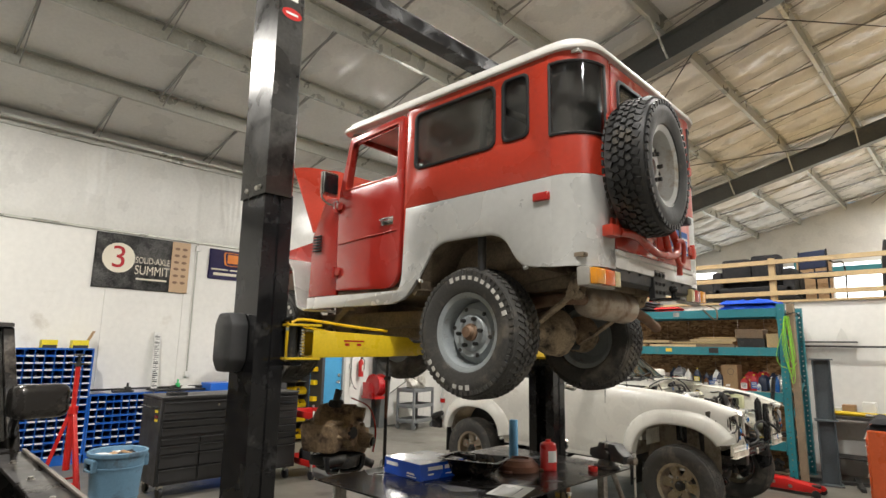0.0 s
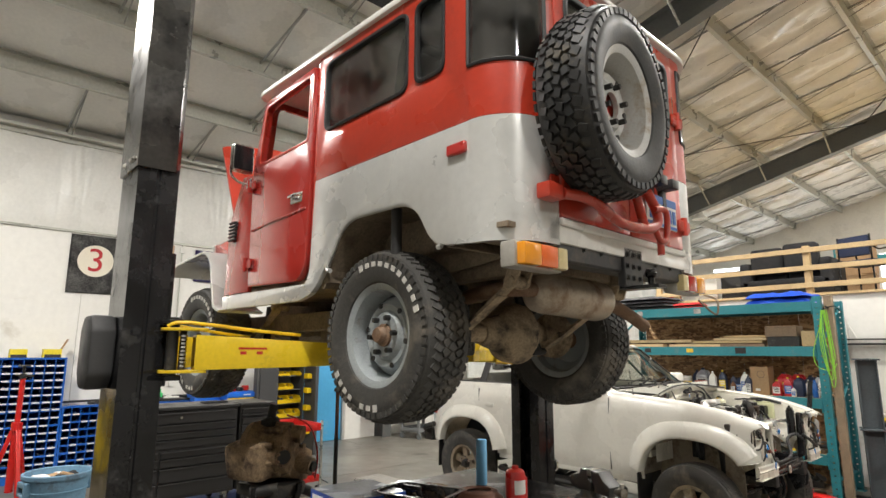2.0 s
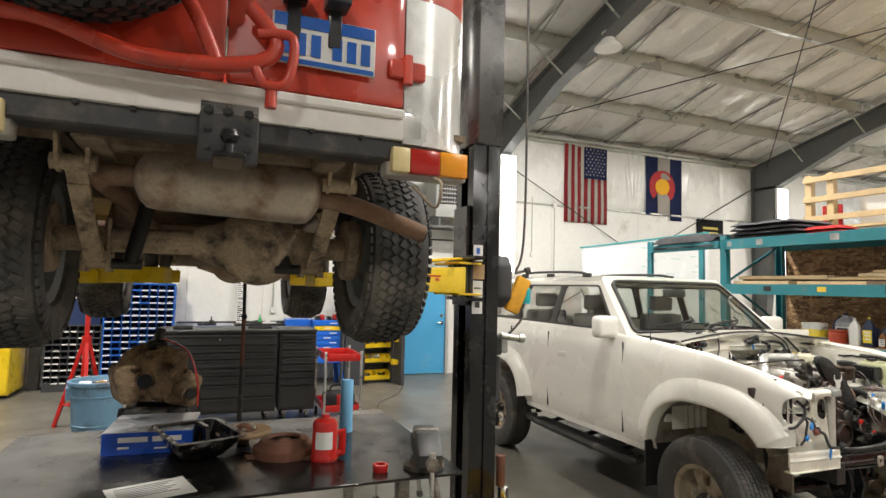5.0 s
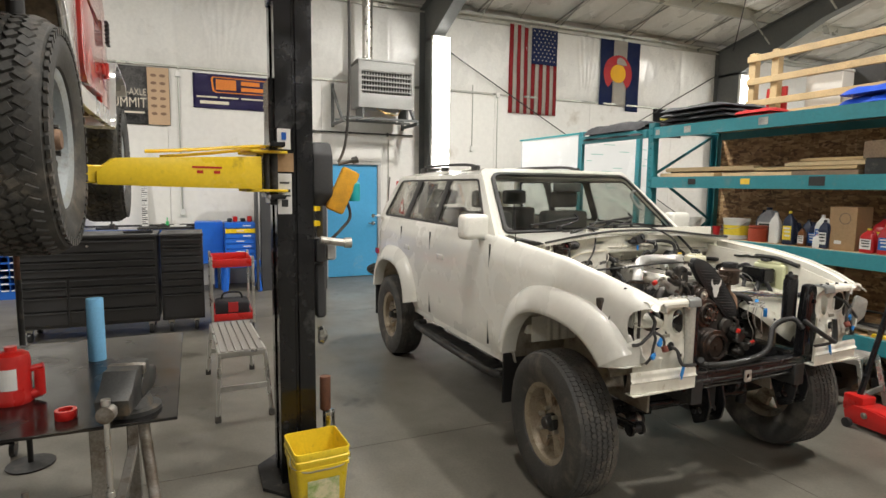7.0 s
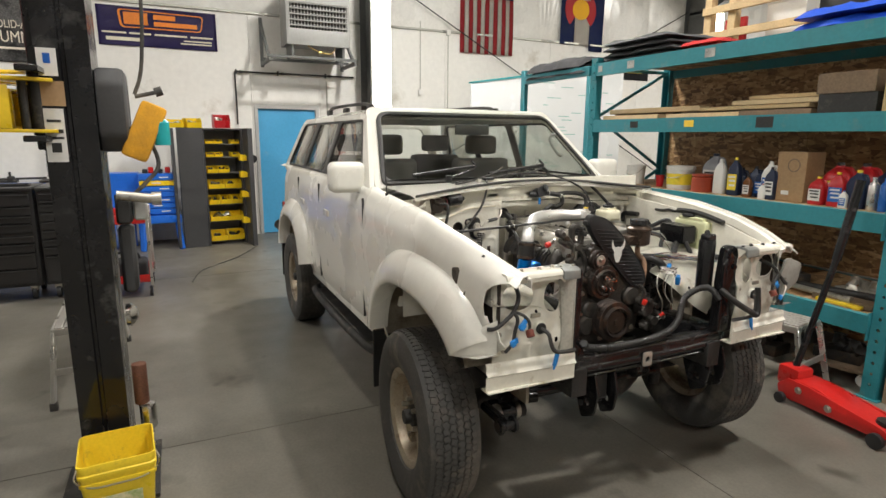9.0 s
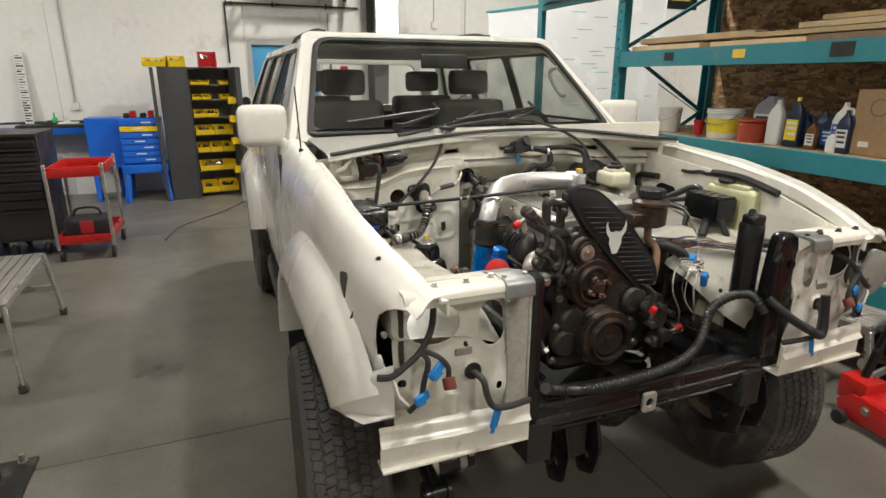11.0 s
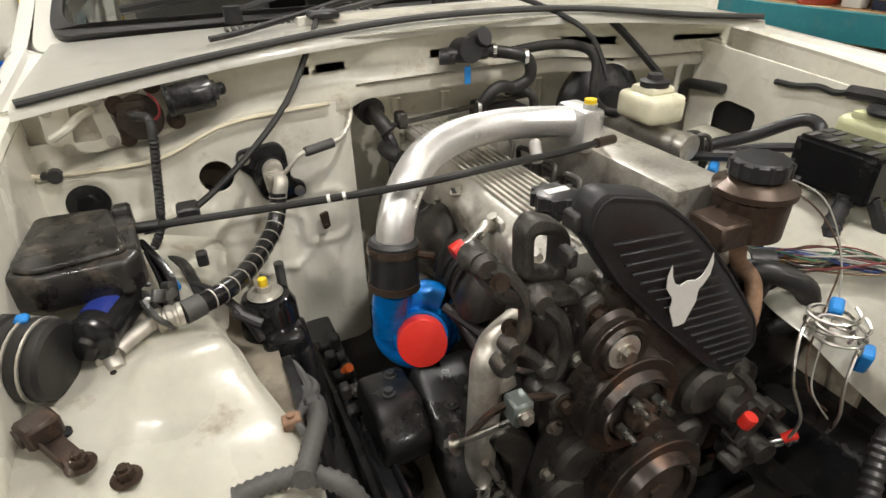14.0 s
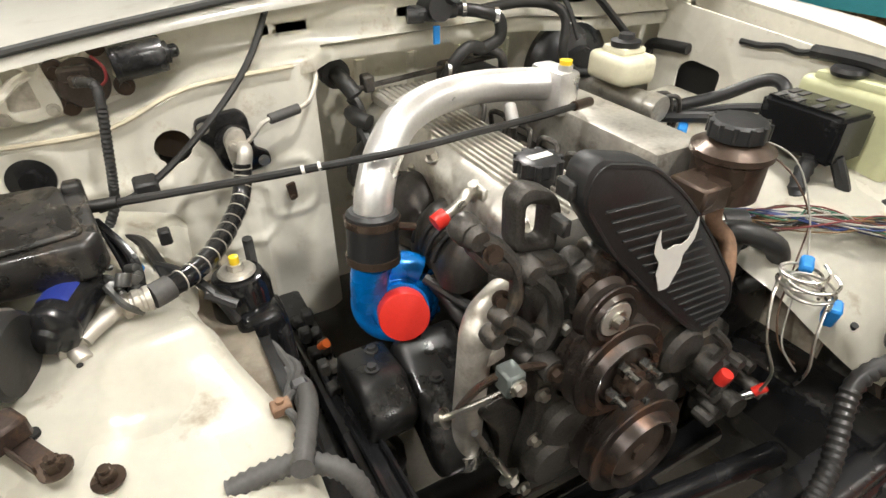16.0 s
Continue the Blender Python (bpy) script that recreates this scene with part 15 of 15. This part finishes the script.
for y, nm in ((NY, "near_side"), (FY, "far_side")):
    bm = B()
    plate(bm, rounded(side, 0.04, 3), [], "y", y - 0.05, y, 0.012) if y == NY else plate(bm, rounded(side, 0.04, 3), [], "y", y, y + 0.05, 0.012)
    part("fender_side", bm, CAR_DARK, car)
    s = 1 if y == NY else -1
    bm = B()
    plate(bm, [(-3.28, 1.165), (-1.6, 1.115), (-1.6, 1.135), (-3.28, 1.185)], [], "y", min(y - s * 0.17, y - s * 0.01), max(y - s * 0.17, y - s * 0.01), 0.004)
    part("fender_top", bm, CAR_DARK, car)
    bm = B()
    plate(bm, [(-3.28, 1.187), (-1.6, 1.137), (-1.6, 1.152), (-3.28, 1.202)], [], "y", min(y - s * 0.03, y - s * 0.01), max(y - s * 0.03, y - s * 0.01), 0.003)
    part("fender_seal", bm, CAR_EDGE, car)
    for k in range(4):
        bm = B()
        bolt(bm, (-3.0 + 0.4 * k, y - s * 0.11, 1.176 - 0.012 * k), (0, 0, 1), 0.012, 0.014)
        part("fender_bolt", bm, ZINC, car)
    top = [(-3.3, 1.172), (-6.25, 1.172), (-6.2, 1.25), (-6.0, 1.80), (-3.95, 1.86), (-3.35, 1.24)]
    w1 = [(-3.6, 1.24), (-4.6, 1.24), (-4.6, 1.74), (-3.98, 1.76)]
    w2 = [(-4.72, 1.24), (-5.95, 1.24), (-5.85, 1.72), (-4.72, 1.74)]
    bm = B()
    plate(bm, top, [w1, w2], "y", min(y - s * 0.09, y - s * 0.03), max(y - s * 0.09, y - s * 0.03), 0.006)
    part("cabin_side", bm, CAR_DARK, car)
    for q in (w1, w2):
        bm = B()
        plate(bm, q, [], "y", y - s * 0.062 - 0.003, y - s * 0.062 + 0.003)
        part("side_window", bm, glass("dark_tinted_window", (0.2, 0.2, 0.2), 0.02, 0.2) if "dark_tinted_window" not in bpy.data.materials else bpy.data.materials["dark_tinted_window"], car)
    for x in (-2.15, -5.3):
        bm = B()
        lathe(bm, [(0.2, -0.11), (0.36, -0.1), (0.38, -0.07), (0.385, 0.0), (0.38, 0.07), (0.36, 0.1), (0.2, 0.11)], (x, y - s * 0.13, 0.385), (x, y - s * 1.13, 0.385), 40, True)
        w = part("tyre", bm, RUBBER, car)
        bm = B()
        lathe(bm, [(0, -0.04), (0.06, -0.05), (0.1, -0.02), (0.2, -0.05), (0.205, 0.09), (0, 0.09)], (x, y - s * 0.13, 0.385), (x, y - s * 1.13, 0.385) if s > 0 else (x, y + 0.87, 0.385), 32)
        part("rim", bm, ALU, w)
    bm = B()
    bx(bm, -0.085, 0.065, -0.14, 0.13, -0.09, 0.085, 0.062, 5, Matrix.Translation((-3.05, y + s * 0.0 - s * 0.02, 1.47)) @ Matrix.Rotation(radians(8 * s), 4, "Z"))
    mr_ = part("door_mirror", bm, CAR_DARK, car)
    bm = B()
    hose(bm, [(-3.1, y - s * 0.1, 1.42), (-3.2, y - s * 0.1, 1.33), (-3.38, y - s * 0.06, 1.26)], 0.02, 8)
    part("mirror_arm", bm, BLACK_PLASTIC, mr_)
bm = B()
plate(bm, [(-6.02, 1.80), (-3.93, 1.862), (-3.96, 1.89), (-6.0, 1.84)], [], "y", FY + 0.03, NY - 0.03, 0.01)
part("roof", bm, CAR_DARK, car)
bm = B()
plate(bm, [(-3.35, 1.24), (-3.95, 1.855), (-3.965, 1.848), (-3.37, 1.235)], [], "y", FY + 0.1, NY - 0.1)
part("windscreen", bm, bpy.data.materials["dark_tinted_window"], car)
bm = B()
bx(bm, -3.4, -3.25, FY + 0.05, NY - 0.05, 1.1, 1.2, 0.02, 2), bx(bm, -3.32, -3.3, FY + 0.05, NY - 0.05, 0.5, 1.1)
part("cowl", bm, CAR_DARK, car)
bm = B()
bx(bm, -1.6, -1.5, FY + 0.05, NY - 0.05, 0.98, 1.1, 0.015), bx(bm, -1.55, -1.4, FY + 0.02, NY - 0.02, 0.42, 0.6, 0.02)
part("front_panel", bm, CAR_DARK, car)
bm = B()
bx(bm, -6.3, -1.6, FY + 0.06, NY - 0.06, 0.40, 0.47, 0.01)
part("floor_pan", bm, BLACK_DUSTY, car)
bm = B()
bx(bm, -6.3, -6.24, FY + 0.04, NY - 0.04, 0.5, 1.8, 0.02)
part("tailgate", bm, CAR_DARK, car)
for k in range(9):
    r3 = random.Random(k + 60)
    bm = B()
    x0, y0 = r3.uniform(-3.1, -1.8), r3.uniform(-1.0, 0.3)
    bx(bm, x0 - 0.15, x0 + 0.15, y0 - 0.1, y0 + 0.1, 0.48, r3.uniform(0.8, 1.05), 0.03, 2) if k % 2 else lathe(bm, [(0, 0.48), (0.11, 0.48), (0.12, 0.9), (0.09, 0.98), (0, 1.0)], (x0, y0, 0), (x0, y0, 1), 20)
    part("engine_part", bm, (BLACK_DUSTY, ALU, BLACK_PLASTIC)[k % 3], car)
for k in range(5):
    r3 = random.Random(k + 90)
    bm = B()
    hose(bm, [(r3.uniform(-3.1, -1.8), r3.uniform(-0.9, 0.3), 0.95 + 0.1 * r3.random()) for _ in range(4)], 0.018, 8)
    part("hose", bm, RUBBER, car)

# ---- small repeated pieces become parts of their own ----
def islands(me):
    bm = bmesh.new()
    bm.from_mesh(me)
    bm.verts.ensure_lookup_table()
    seen, groups = set(), []
    for v in bm.verts:
        if v.index in seen:
            continue
        stack, got = [v], []
        seen.add(v.index)
        while stack:
            w = stack.pop()
            got.append(w.index)
            for e in w.link_edges:
                o = e.other_vert(w)
                if o.index not in seen:
                    seen.add(o.index)
                    stack.append(o)
        groups.append(got)
    out = []
    for k, got in enumerate(groups):
        b = bm.copy()
        keep = set(got)
        bmesh.ops.delete(b, geom=[v for v in b.verts if v.index not in keep], context="VERTS")
        m = bpy.data.meshes.new(me.name)
        b.to_mesh(m)
        b.free()
        for q in me.materials:
            m.materials.append(q)
        out.append(m)
    bm.free()
    return out


SINGLE = {"wheel_nuts": "wheel_nut", "panel_clips": "panel_clip", "wing_pipe": "wing_pipe", "floor_pan": "floor_panel", "gasket_bolts": "gasket_bolt", "hinge_bolts": "hinge_bolt", "bar_bolts": "bar_bolt", "wing_bolts": "wing_bolt", "bumper_bolts": "bumper_bolt", "timing_case": "timing_case", "idler_bracket": "idler_bracket", "apron_hole": "apron_hole", "bracket_bolt": "bracket_bolt", "shield_bolt": "shield_bolt", "shield_slot": "shield_slot", "mount_ear": "mount_ear", "mount_bolt": "mount_bolt", "cover_bolts": "cover_bolt", "link_bush": "link_bush", "steering_link": "steering_link", "frame_rail": "frame_rail", "plate_lamp": "plate_lamp", "foot_rail": "foot_rail", "output_flange": "output_flange", "flange": "flange", "foot": "foot", "bin_label": "bin_label"}
pieces = {}
for ob in list(scene.collection.all_objects):
    base = ob.name.split(".")[0]
    if base not in SINGLE or ob.type != "MESH" or ob.children or (base in ("flange", "foot", "seat") and (ob.parent is None or ob.parent.name not in ("hose_reel", "unit_heater"))):
        continue
    if ob.parent is not None and ob.parent.name.startswith("bolt_bin"):
        continue
    me = ob.data
    if me.name not in pieces:
        pieces[me.name] = islands(me)
    got = pieces[me.name]
    if len(got) < 2 or len(got) > 40:
        continue
    for m in got[1:]:
        o = new(SINGLE[base], m)
        o.parent = ob.parent
        o.matrix_parent_inverse, o.matrix_basis = ob.matrix_parent_inverse.copy(), ob.matrix_basis.copy()
    ob.data = got[0]
    ob.name = SINGLE[base]
